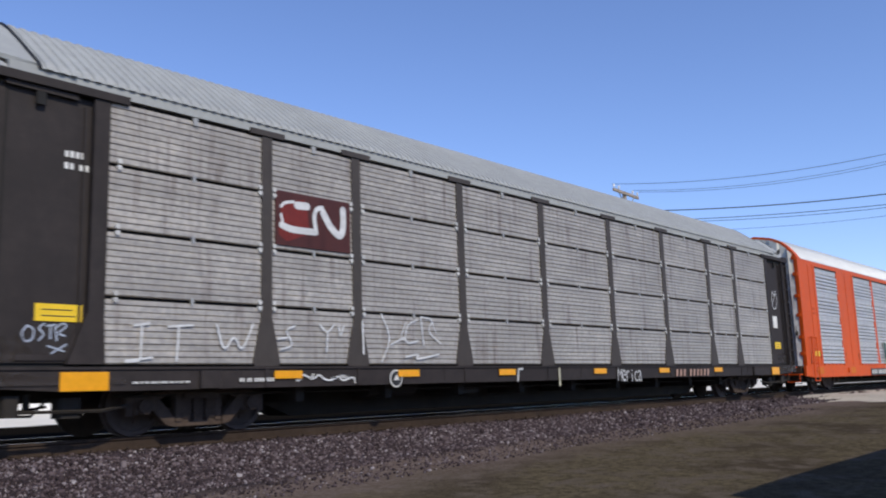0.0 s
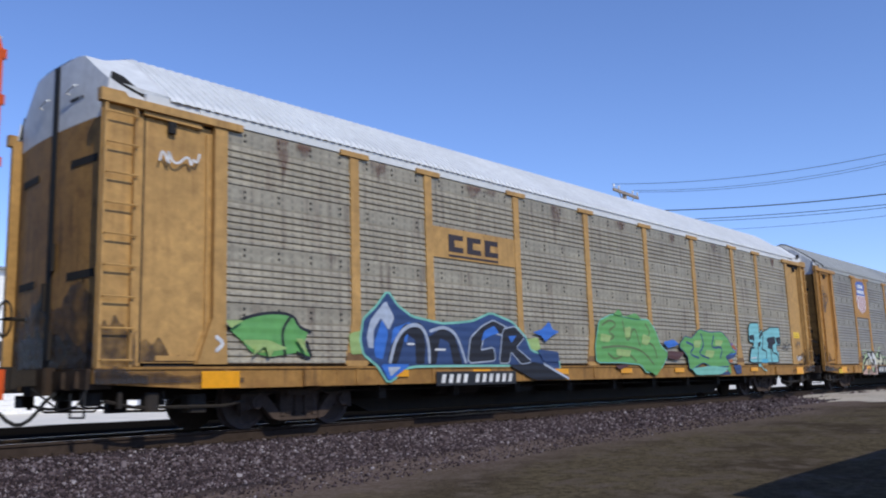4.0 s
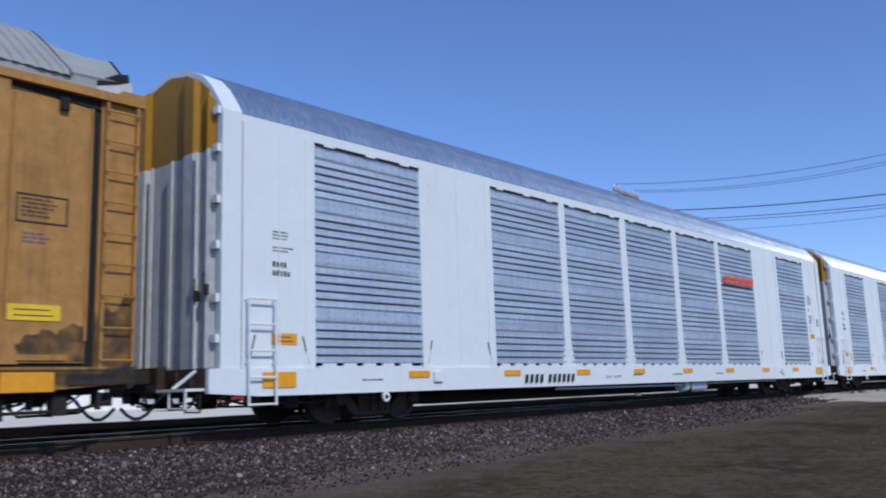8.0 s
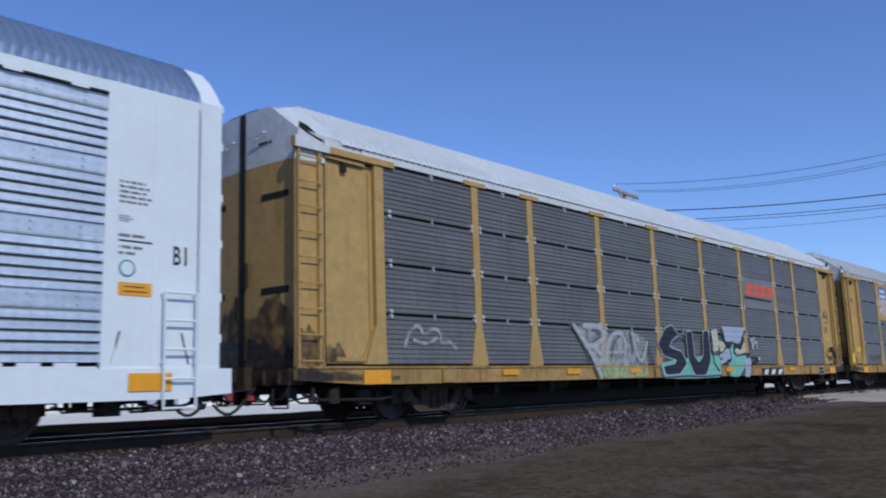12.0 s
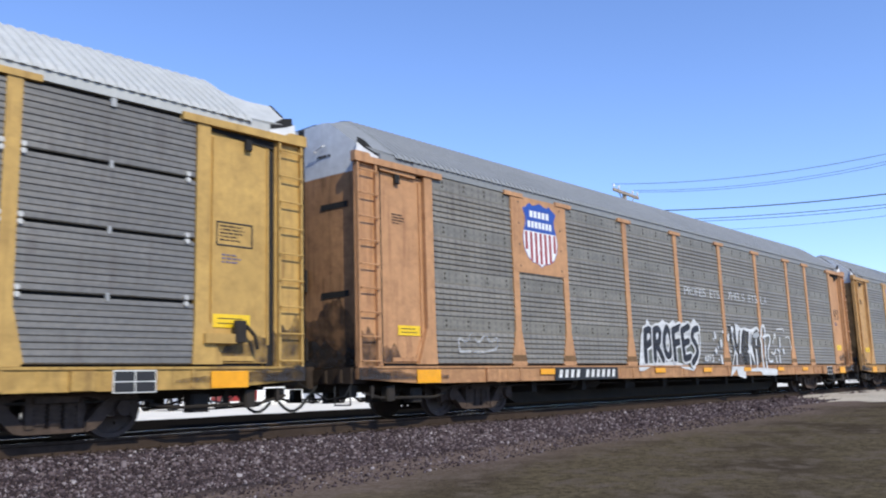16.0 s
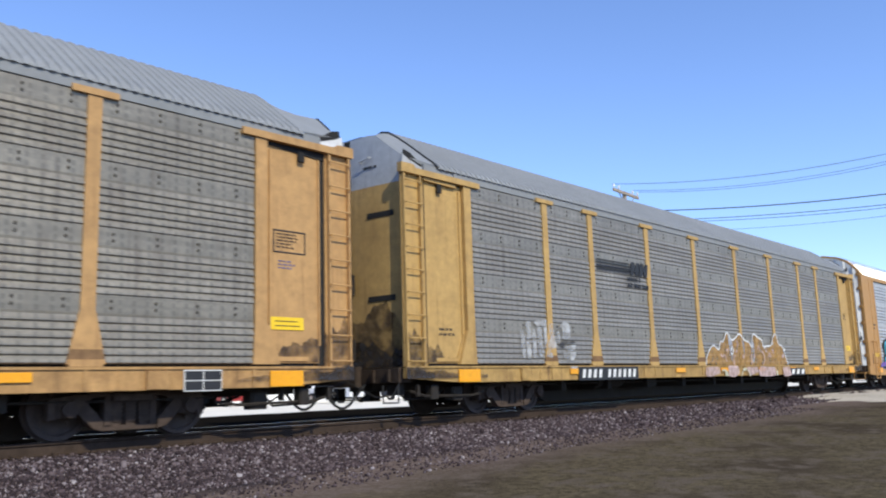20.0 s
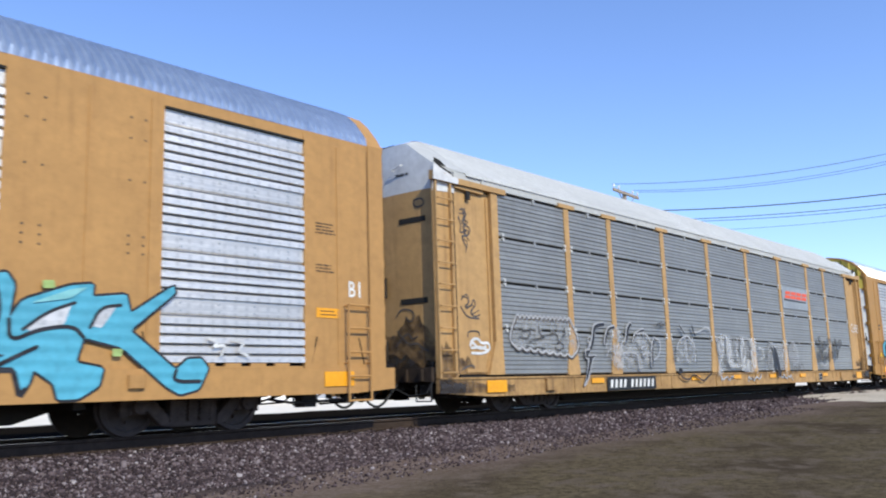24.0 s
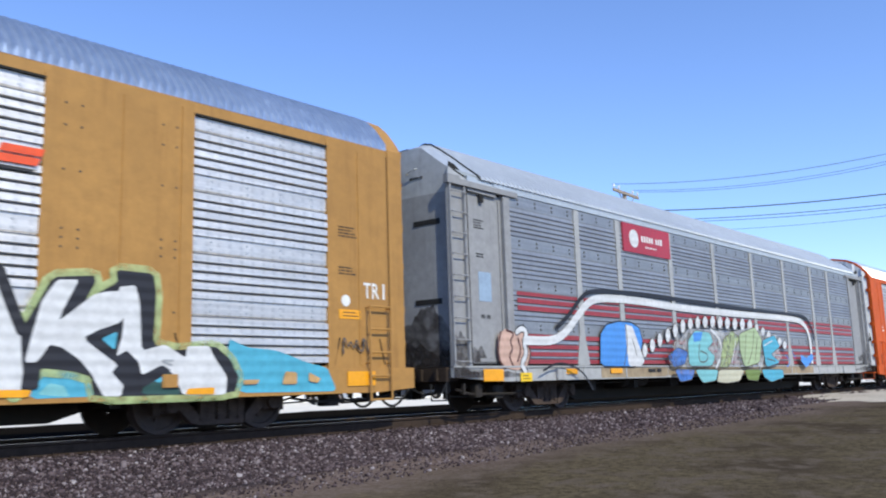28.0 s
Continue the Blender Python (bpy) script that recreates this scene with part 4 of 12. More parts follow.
def sill_shape(L, z0, z1, edges):
    s = Shape()
    s.plate([(0.0, z0 + 0.10), (1.6, z0), (L - 1.6, z0), (L, z0 + 0.10), (L, z1), (0.0, z1)], -0.02, 0.05)
    s.box((0.0, -0.045, z1 - 0.03), (L, 0.05, z1 + 0.006))
    for x in edges:
        s.box((x - 0.03, -0.035, z0 + 0.02), (x + 0.03, 0.0, z1 - 0.03))
    for x in (3.6, L - 3.6):
        s.box((x - 0.17, -0.09, z1 - 0.30), (x + 0.17, 0.0, z1 - 0.05), bevel=0.02)
    for x in (4.15, 8.7, 13.4, 18.2, L - 4.15):
        s.box((x - 0.012, -0.028, z0 + 0.015), (x + 0.012, 0.0, z1 - 0.03))
        s.plate([(x - 0.16, z0 + 0.01), (x + 0.16, z0 + 0.01), (x + 0.13, z0 + 0.05), (x - 0.13, z0 + 0.05)], -0.026, 0.0)
    return s


def new_car(label, frame_mat, panel_mat, roof_mat, top_mat, low_mat, bolt_mat, plate_bolt=None, clips=False):
    """A newer welded rack: wide plates, five bright panels between slim posts, folding end doors."""
    L = 27.2
    zs0, zs1, zp0, zp1 = 0.50, 0.92, 1.0, 4.70
    car = car_base(label, L, frame_mat, roof_mat, ROOF_B, zs0, zs1, 0.52, 0.142, 0.034)
    sides = facing(L)
    panels = [(2.0, 2.55), (6.73, 2.54), (9.49, 2.54), (12.30, 2.56), (15.12, 2.54), (17.92, 2.54), (22.65, 2.55)]
    solid = [(0.56, 2.0), (4.55, 6.73), (20.46, 22.65), (25.2, L - 0.56)]
    gaps = [(9.27, 9.49), (12.03, 12.30), (14.86, 15.12), (17.66, 17.92)]
    for m in sides:
        for x, w in panels:
            if m is sides[0]:
                near_panel(car, m @ pose(x, 0.035, 0), "bright", w, zp0, zp1 - 0.02, panel_mat, bolt_mat)
            else:
                part("side_panel", shared(("side_panel", "bright", w), lambda: panel_shape("bright", w, zp0, zp1 - 0.02), panel_mat, bolt_mat), car, m @ pose(x, 0.035, 0))
            # dark strip draws the shade below the top chord
            part("panel_seal", shared(("panel_seal", w), lambda: Shape().box((0, -0.03, zp1 - 0.05), (w, 0.04, zp1 - 0.018)), M_DARK), car, m @ pose(x, 0, 0))
            if clips and m is sides[0]:
                for q in (0.12, 0.50, 0.84):
                    part("panel_clip", shared(("panel_clip", 0), lambda: Shape().box((-0.12, -0.044, zp1 - 0.055), (0.12, -0.031, zp1 - 0.012), bevel=0.004), frame_mat), car, m @ pose(x + q * w, 0, 0))
        for a, b in solid:
            def plate():
                s = Shape().plate([(a, zs1), (b, zs1), (b, 4.862), (a, 4.862)], 0.0, 0.07)
                mid = (a + b) / 2
                s.box((mid - 0.014, -0.012, zs1 + 0.05), (mid + 0.014, 0.0, zp1))
                for x, d in ((a + 0.14, 1), (b - 0.14, -1)):
                    if 0.6 < x < L - 0.6:
                        s.path([(x, -0.004, zs1 + 0.06), (x + d * 0.12, -0.004, zs1 + 0.5)], 0.013, 4, 1)
                for x0, x1 in ((a, a + 0.20), (b - 0.20, b)):
                    if 0.6 < x0 and x1 < L - 0.6:
                        s.plate([(x0, zs1), (x1, zs1), (x1, zp1 + 0.04), (x0, zp1 + 0.04)], -0.014, 0.0)
                for x in (0.575, L - 0.575):
                    if a < x < b:
                        s.box((x - 0.006, -0.002, zs1), (x + 0.006, 0.02, zp1 + 0.05), 1)
                if b - a > 1.6:
                    for x in (a + 0.28, a + 0.5, b - 0.5, b - 0.28):
                        for z in (1.7, 2.48, 2.6, 2.72, 3.5, 4.1, 4.4):
                            s.disc((x, z), 0.017, -0.008, 0.0, 6, 2)
                return s
            part("wall_plate", shared(("wall_plate", a, b), plate, frame_mat, M_DARK, plate_bolt or frame_mat), car, m)
        for a, b in gaps:
            c, w = (a + b) / 2, (b - a) / 2
            part("post", shared(("slim_post", w), lambda: Shape().plate([(-w - 0.16, zs1), (w + 0.16, zs1), (w + 0.02, 1.5), (w + 0.015, zp1 + 0.04), (-w - 0.015, zp1 + 0.04), (-w - 0.02, 1.5)], -0.012, 0.07), frame_mat), car, m @ pose(c, 0, 0))
        part("side_sill", shared(("side_sill_b", 0), lambda: sill_b(L, zs0, zs1, panels), frame_mat), car, m)
        part("top_chord", shared(("top_chord_b", 0), lambda: Shape().box((0.5, 0.004, zp1 - 0.02), (L - 0.5, 0.08, 4.865)), frame_mat), car, m)
        for right in (False, True):
            def ladder():
                s = Shape()
                for x in (0.64, 1.14):
                    s.bar((x, -0.11, 0.36), (x, -0.11, 1.98), 0.020, 6)
                for z in (0.38, 0.78, 1.18, 1.58, 1.97):
                    s.bar((0.64, -0.11, z), (1.14, -0.11, z), 0.017, 6)
                for x in (0.64, 1.14):
                    for z in (1.0, 1.95):
                        s.bar((x, -0.11, z), (x, 0.0, z), 0.015, 5)
                return s
            part("ladder", shared(("ladder_b", right), lambda: mirrored(ladder(), L) if right else ladder(), frame_mat), car, m)
    for m in (None, pose(L, 0, 0, 0, 0, 180)):
        part("end_frame", shared(("end_frame", 0), lambda: band_shape(ROOF_B, 0.20, 0.55, 0.015, 0.10, zs1), frame_mat), car, m)
        for sy in (-1, 1):
            part("hinge_strip", shared(("hinge_strip", sy), lambda: hinge_strip(sy), frame_mat), car, m)
        def folds(z0, z1):
            s = Shape()
            ys = [-1.42, -1.22, -1.16, -0.92, -0.86, -0.60, -0.52, -0.06, 0.06, 0.52, 0.60, 0.86, 0.92, 1.16, 1.22, 1.42]
            xs = [0.26, 0.12, 0.20, 0.18, 0.10, 0.10, 0.18, 0.18, 0.18, 0.18, 0.10, 0.10, 0.18, 0.20, 0.12, 0.26]
            top = lambda y: min(z1, roof_z(ROOF_B, abs(y)) - 0.08)
            c = len(ys)
            s.v = [(x, y, z0) for x, y in zip(xs, ys)] + [(x, y, top(y)) for x, y in zip(xs, ys)]
            s.f = [(i + 1, i, c + i, c + i + 1) for i in range(c - 1)]
            s.k = [0] * len(s.f)
            return s
        end = m or Matrix.Identity(4)
        for z, hh in ((4.62, 0.22), (3.92, 0.12)):
            part("end_placard", shared(("end_placard", hh), lambda: Shape().plate([(-0.11, 0), (0.11, 0), (0.11, hh), (-0.11, hh)], -0.006, 0.0), M_WSTENCIL if hh > 0.2 else M_STENCIL), car, end @ pose(0.172, -0.72, z, 0, 0, -72))
        for y in (-1.30, -1.05):
            part("hasp", shared(("hasp", 0), lambda: Shape().box((-0.05, -0.03, 0), (0.02, 0.03, 0.16), bevel=0.008).bar((-0.06, 0, 0.04), (-0.06, 0, 0.34), 0.014, 5), M_IRON), car, end @ pose(0.10, y, 1.62 - y * 0.3))
        part("end_step", shared(("end_step", 0), lambda: Shape().box((-0.30, -1.40, 0.60), (0.02, -0.62, 0.64)).path([(-0.28, -1.38, 0.62), (-0.28, -1.38, 0.36), (-0.28, -0.95, 0.36), (-0.28, -0.95, 0.62)], 0.018, 5).path([(0.0, -1.2, 0.9), (-0.26, -1.0, 0.64)], 0.025, 5), frame_mat), car, end)
        part("end_door", shared(("fold_low", 0), lambda: folds(zs1, 4.28), low_mat), car, m)
        part("end_door_top", shared(("fold_top", 0), lambda: folds(4.28, 9.0), top_mat), car, m)
        for y in (-1.0, -0.3, 0.3, 1.0):
            part("lock_rod", shared(("lock_rod", abs(y)), lambda: Shape().bar((0.085, 0, zs1 + 0.05), (0.085, 0, 4.26), 0.022, 6), low_mat), car, (m or Matrix.Identity(4)) @ pose(0, y, 0))
    return car, sides[0], panels


def roof_z(prof, y):
    for (a, za), (b, zb) in zip(prof, prof[1:]):
        if b <= y <= a:
            return za + (zb - za) * (a - y) / (a - b)
    return prof[0][1]


def hinge_strip(sy):
    y = sy * 1.40
    s = Shape().box((0.20, y - 0.02, 0.95), (0.34, y + 0.02, 5.0))
    for z in (1.3, 1.9, 2.7, 3.4, 4.2, 4.8):
        s.box((0.14, y - 0.07, z), (0.20, y + 0.07, z + 0.12))
    return s


def sill_b(L, z0, z1, panels):
    s = Shape()
    s.plate([(0.0, z0 + 0.06), (0.9, z0), (L - 0.9, z0), (L, z0 + 0.06), (L, z1 - 0.002), (0.0, z1 - 0.002)], -0.035, 0.05)
    for x, w in panels:
        s.box((x + 0.05, -0.03, z1), (x + w - 0.05, 0.03, z1 + 0.03))
        for i in range(5):
            a = x + 0.15 + i * (w - 0.3) / 5
            s.box((a, -0.03, z1 + 0.03), (a + 0.28, 0.02, z1 + 0.075))
    for x in (4.9, L - 4.9):
        s.box((x - 0.12, -0.09, z1 - 0.26), (x + 0.12, -0.03, z1 - 0.08), bevel=0.02)
    return s


# ---- signs, stencils and spray paint on the car sides ----
FLAT = -HALF - 0.036            # just in front of the posts
TEXT = {}


def glyph(ch, off):
    """A letter of the built-in font as corners and faces, with its box."""
    if (ch, off) not in TEXT:
        cu = bpy.data.curves.new("letter", "FONT")
        cu.body, cu.offset, cu.resolution_u = ch, off, 3
        ob = new("letter", cu)
        bpy.context.view_layer.update()
        me = bpy.data.meshes.new_from_object(ob.evaluated_get(bpy.context.evaluated_depsgraph_get()))
        v, f = [tuple(p.co) for p in me.vertices], [tuple(p.vertices) for p in me.polygons]
        bpy.data.objects.remove(ob)
        bpy.data.meshes.remove(me)
        bpy.data.curves.remove(cu)
        TEXT[ch, off] = (v, f)
    return TEXT[ch, off]


def lettering(word, u0, u1, z0, z1, off, depth, jitter=0.0, slant=0.0, seed=0, wide=1.0, flare=0.0):
    rng = random.Random(seed)
    s = Shape()
    n = len(word)
    adv = (u1 - u0) / n
    for i, ch in enumerate(word):
        if ch == " ":
            continue
        base = glyph(ch, 0.0)[0]
        xs, ys = [p[0] for p in base], [p[1] for p in base]
        bx, by, bw, bh = min(xs), min(ys), max(0.12, max(xs) - min(xs)), max(ys) - min(ys)
        k = adv * wide / max(bw, 0.28) if bw > 0.28 else adv * wide / 0.5
        dz, tilt, grow = rng.uniform(-1, 1) * jitter * 0.10, rng.uniform(-1, 1) * jitter * 0.22, 1 + rng.uniform(-1, 1) * jitter * 0.14
        h = (z1 - z0)
        v, f = glyph(ch, off)
        out = []
        for x, y, _ in v:
            a, b = (x - bx - bw / 2) / bw * adv * wide * (bw / max(bw, 0.42)), (y - by) / bh * h * grow
            a *= 1 + flare * (b / h - 0.5)
            out.append((u0 + adv * (i + 0.5) + a * math.cos(tilt) + b * (slant - math.sin(tilt)), depth, z0 + dz * h + b * math.cos(tilt) + a * math.sin(tilt)))
        s.add(out, f)
    return s


def tag(car, word, u0, u1, z0, z1, layers, label, **style):
    """Sprayed lettering in layers of (paint, fatness, shift), the lowest first."""
    adv = (u1 - u0) / len(word)
    seed = style.pop("seed", 0)
    for n, ch in enumerate(word):
        if ch == " ":
            continue
        top = None
        for i, (m, off, shift) in enumerate(layers):
            s = lettering(ch, u0 + adv * n + shift, u0 + adv * (n + 1) + shift, z0 - shift * 0.5, z1 - shift * 0.5, off, FLAT - 0.002 - i * 0.003, seed=seed * 31 + n, **style)
            ob = part("graffiti_letter" if top is None else "letter_fill", s.mesh("graffiti_letter", m), top or car, None, label if top is None else "")
            top = top or ob


def blob(car, pts, m, depth=0.0, name="graffiti", label="", parent=None):
    s = Shape()
    s.add([(u, FLAT - depth, z) for u, z in pts], [tuple(range(len(pts)))])
    return part(name, s.mesh(name, m), parent or car, None, label)


def cloud(u0, u1, z0, z1, seed, bumps=14, rough=0.3):
    """A bumpy outline: level foot, billowing top."""
    rng = random.Random(seed)
    pts = [(u0, z0), (u1, z0)]
    for i in range(bumps * 3 + 1):
        q = 1 - i / (bumps * 3)
        env = min(1.0, 4.2 * q, 4.2 * (1 - q)) ** 0.6
        pts.append((u0 + (u1 - u0) * q, z0 + (z1 - z0) * env * (1 - rough * (abs(math.sin(i * math.pi / 3 + seed)) * 0.6 + rng.random() * 0.4)) + 0.02))
    return pts


def stroke(car, pts, w, m, depth=0.006, name="graffiti_line", parent=None, label=""):
    """One sweep of the can along a line of (u, z) points."""
    s = Shape()
    n = len(pts)
    v = []
    for i, (u, z) in enumerate(pts):
        a, b = pts[max(0, i - 1)], pts[min(n - 1, i + 1)]
        d = Vector((b[0] - a[0], b[1] - a[1]))
        d = d.normalized() if d.length else Vector((1, 0))
        v += [(u - d.y * w / 2, FLAT - depth, z + d.x * w / 2), (u + d.y * w / 2, FLAT - depth, z - d.x * w / 2)]
    s.add(v, [(2 * i, 2 * i + 1, 2 * i + 3, 2 * i + 2) for i in range(n - 1)])
    return part(name, s.mesh(name, m), parent or car, None, label)


def scribble(car, u0, u1, z0, z1, m, seed, w=0.04, turns=7, label="scrawled spray tag"):
    rng = random.Random(seed)
    pts = []
    n = turns * 3
    for i in range(n + 1):
        q = min(1.0, max(0.0, i / n + rng.uniform(-0.16, 0.16)))
        pts.append((u0 + (u1 - u0) * q, z0 + (z1 - z0) * (rng.uniform(0.55, 1.0) if i % 2 else rng.uniform(0.0, 0.5))))
    pts = rounded(pts, 2)
    return stroke(car, pts, w, m, 0.008, "graffiti", None, label)


def end_doodle(car, lines, w, m, label):
    """Lines of the can on the end doors, as (y, z) points."""
    root = None
    for pts in lines:
        s = Shape()
        ribbon(s, rounded(pts, 2), w, 0.0, True)
        s.v = [(bulge(y) - 0.011, y, z) for y, _, z in s.v]
        ob = part("graffiti_line" if root else "graffiti", s.mesh("graffiti", m), root or car, None, "" if root else label)
        root = root or ob


def door_doodle(car, lines, w, m, label, y=-HALF + 0.040):
    """Lines of the can on a flat part of the side, as (u, z) points."""
    root = None
    for pts in lines:
        s = Shape()
        ribbon(s, rounded(pts, 2), w, y, True)
        ob = part("graffiti_line" if root else "graffiti", s.mesh("graffiti", m), root or car, None, "" if root else label)
        root = root or ob


def number_board(car, u0, u1, z0, z1, count, gap, back=True, m=None):
    p = car
    if back:
        p = blob(car, [(u0, z0), (u1, z0), (u1, z1), (u0, z1)], M_STENCIL, 0.022, "number_board", "black painted number board")
    h = (z1 - z0) * 0.62
    s = digits(Shape(), 0, 0, h, count, (gap,))
    k = (u1 - u0) * 0.9 / max(q[0] for q in s.v)
    s.v = [(u0 + (u1 - u0) * 0.05 + x * k, FLAT - 0.026 + y, z0 + (z1 - z0) * 0.19 + z) for x, y, z in s.v]
    for i in range(count):
        one = Shape()
        one.add(s.v[8 * i:8 * i + 8], s.f[:6])
        part("car_mark", one.mesh("car_mark", m or M_WSTENCIL), p)


def on_sill(car, zs1, us, big=(1.05, 25.9), m=None):
    """Amber reflector strips along the side sill."""
    m = m or M_AMBER
    small = shared(("reflector", 0), lambda: Shape().plate([(-0.27, -0.06), (0.27, -0.06), (0.27, 0.06), (-0.27, 0.06)], -0.008, 0.0), m)
    large = shared(("reflector_wide", 0), lambda: Shape().plate([(-0.32, -0.12), (0.32, -0.12), (0.32, 0.12), (-0.32, 0.12)], -0.008, 0.0), m)
    for u in us:
        part("reflector", small, car, pose(u, -HALF - 0.046, zs1 - 0.12))
    for u in big:
        part("reflector", large, car, pose(u, -HALF - 0.046, zs1 - 0.18))


def plain_label(car, u0, u1, z0, z1, m=M_YELLOW, y=None, lines=2):
    y = -HALF + 0.042 if y is None else y
    p = part("warning_label", Shape().plate([(u0, z0), (u1, z0), (u1, z1), (u0, z1)], y - 0.006, y).mesh("warning_label", m), car, None, "yellow warning label with dark lines")
    s = Shape()
    for i in range(lines):
        z = z0 + (z1 - z0) * (0.28 + 0.36 * i)
        s.plate([(u0 + 0.08, z), (u1 - 0.08 - 0.05 * i, z), (u1 - 0.08 - 0.05 * i, z + 0.013), (u0 + 0.08, z + 0.013)], y - 0.010, y - 0.006)
    part("label_text", s.mesh("label_text", M_STENCIL), p)


def writing(car, u, z, w, rows, seed, m=M_STENCIL, y=None, h=0.028):
    y = -HALF + 0.044 if y is None else y
    s = stencil(Shape(), u, z, w, rows, h, seed)
    tagged(part("stencil", s.mesh("stencil", m), car, Matrix.Translation((0, y, 0))), kind="stuff")


def placard(car, u, z, w=0.62, h=0.30):
    y = -HALF - 0.05
    p = part("data_plate", Shape().plate([(u, z), (u + w, z), (u + w, z + h), (u, z + h)], y, y + 0.01).mesh("data_plate", M_WSTENCIL), car, None, "white-edged dark data plate")
    s = Shape()
    for a, b in ((0.025, 0.485), (0.515, 0.975)):
        for c, d in ((0.05, 0.475), (0.525, 0.95)):
            s.plate([(u + w * a, z + h * c), (u + w * b, z + h * c), (u + w * b, z + h * d), (u + w * a, z + h * d)], y - 0.005, y)
    part("data_plate_field", s.mesh("data_plate_field", M_STENCIL), p)


def speed_sign(car, u0, u1, z0, z1, y=FLAT, field=None):
    """A slanted vermilion four-block mark over a dark wedge."""
    p = car
    if field:
        p = part("sign_field", Shape().plate([(u0 - 0.1, z0 - 0.22), (u1 + 0.06, z0 - 0.22), (u1 + 0.06, z1 + 0.1), (u0 - 0.1, z1 + 0.1)], y - 0.001, y + 0.03).mesh("sign_field", field), car)
    h, n = z1 - z0, 4
    base, w = z0 + h * 0.30, (u1 - u0) / 4.3
    mark = None
    for i in range(n):
        s = Shape()
        a, t = u0 + 0.12 + i * w, h * 0.58
        sl = 0.42 * t
        e = w * 0.90

        def q(x, z):
            return (a + x + sl * z / t, base + z)
        rects = [((0, 0), (e, t * 0.44)), ((0.0, t * 0.56), (e * (1.0 if i % 2 else 0.94), t))]
        for (x0, y0), (x1, y1) in rects:
            s.add([(*q(x0, y0)[:1], y - 0.008, q(x0, y0)[1]), (q(x1, y0)[0], y - 0.008, q(x1, y0)[1]), (q(x1, y1)[0], y - 0.008, q(x1, y1)[1]), (q(x0, y1)[0], y - 0.008, q(x0, y1)[1])], [(0, 1, 2, 3)])
        ob = part("emblem" if mark is None else "emblem_block", s.mesh("emblem", M_LOGO), p if mark is None or p is not car else mark, None, "slanted vermilion block emblem over a black wedge")
        mark = mark or ob
    wdg = Shape()
    wdg.add([(u0, y - 0.006, base - 0.03), (u0 + 0.06, y - 0.006, base - h * 0.20), (u1 - 0.2, y - 0.006, base - h * 0.22), (u1 - 0.1, y - 0.006, base - h * 0.12)], [(0, 1, 2, 3)])
    part("emblem_wedge", wdg.mesh("emblem_wedge", M_STENCIL), mark if p is car else p)


def shield_sign(car, frame_mat, u0, u1, z0, z1):
    """A bolted plate with a blue-headed, red-striped shield."""
    p = part("sign_plate", Shape().plate([(u0, z0), (u1, z0), (u1, z1), (u0, z1)], FLAT + 0.002, FLAT + 0.07).mesh("sign_plate", frame_mat), car, None, "painted sheet carrying a striped shield")
    heads = Shape()
    for a in (u0 + 0.24, u1 - 0.24):
        for i in range(4):
            heads.disc((a, z0 + 0.14 + i * (z1 - z0 - 0.28) / 3), 0.024, FLAT - 0.002, FLAT + 0.006, 6)
    tagged(part("plate_bolt", heads.mesh("plate_bolt", BOLT), p), kind="stuff")
    c, w, h = (u0 + u1) / 2, 0.64, 1.42
    b = z0 + 0.17
    half = [(0, 0), (0.16, 0.045), (0.50, 0.07), (0.78, 0.14), (0.95, 0.26), (1.0, 0.42), (0.95, 0.55), (0.84, 0.67), (0.84, 0.76), (0.98, 0.875), (0.74, 0.93), (0.56, 0.985), (0.42, 0.945), (0.20, 0.965), (0, 1.0)]
    ring = half + [(-x, z) for x, z in reversed(half[1:-1])]

    def grown(k):
        return [(c + x * w * k, b + h / 2 + (z - 0.5) * h * (1 + (k - 1) * 0.85)) for x, z in ring]
    cut = 0.545
    rim = blob(car, grown(1.09), M_WHITE, -0.004, "shield", "white-rimmed shield", p)
    blob(car, grown(1.035), M_BLUE, -0.002, "shield_edge", "thin blue edge of the shield", rim)
    blob(car, grown(1.0), M_WHITE, 0.0, "shield_field", "", rim)
    head = [(0.952, cut)] + [q for q in half if q[1] > cut] + [(-x, z) for x, z in reversed([q for q in half[:-1] if q[1] > cut])] + [(-0.952, cut)]
    blob(car, [(c + x * w, b + z * h) for x, z in head], M_BLUE, 0.003, "shield_top", "blue head of the shield", rim)
    for n, ww, zz in ((5, 0.60, 0.765), (7, 0.74, 0.60)):
        s = Shape()
        for i in range(n):
            a, e = c - w * ww + 2 * w * ww * i / n, 1.42 * w * ww / n
            s.plate([(a, b + h * zz), (a + e, b + h * zz), (a + e, b + h * (zz + 0.105)), (a, b + h * (zz + 0.105))], FLAT - 0.006, FLAT - 0.003)
        tagged(part("shield_lettering", s.mesh("shield_lettering", M_WHITE), rim), kind="stuff")
    st = Shape()
    for i in range(7):
        x = -0.84 + i * 0.28
        low = 0.04 + 0.03 * abs(x) + (0.22 * (abs(x) - 0.45) if abs(x) > 0.45 else 0) + (0.10 if abs(x) > 0.8 else 0)
        st.plate([(c + (x - 0.066) * w, b + h * low), (c + (x + 0.066) * w, b + h * low), (c + (x + 0.066) * w, b + h * 0.53), (c + (x - 0.066) * w, b + h * 0.53)], FLAT - 0.004, FLAT)
    part("shield_stripes", st.mesh("shield_stripes", M_RED), rim)
    return p


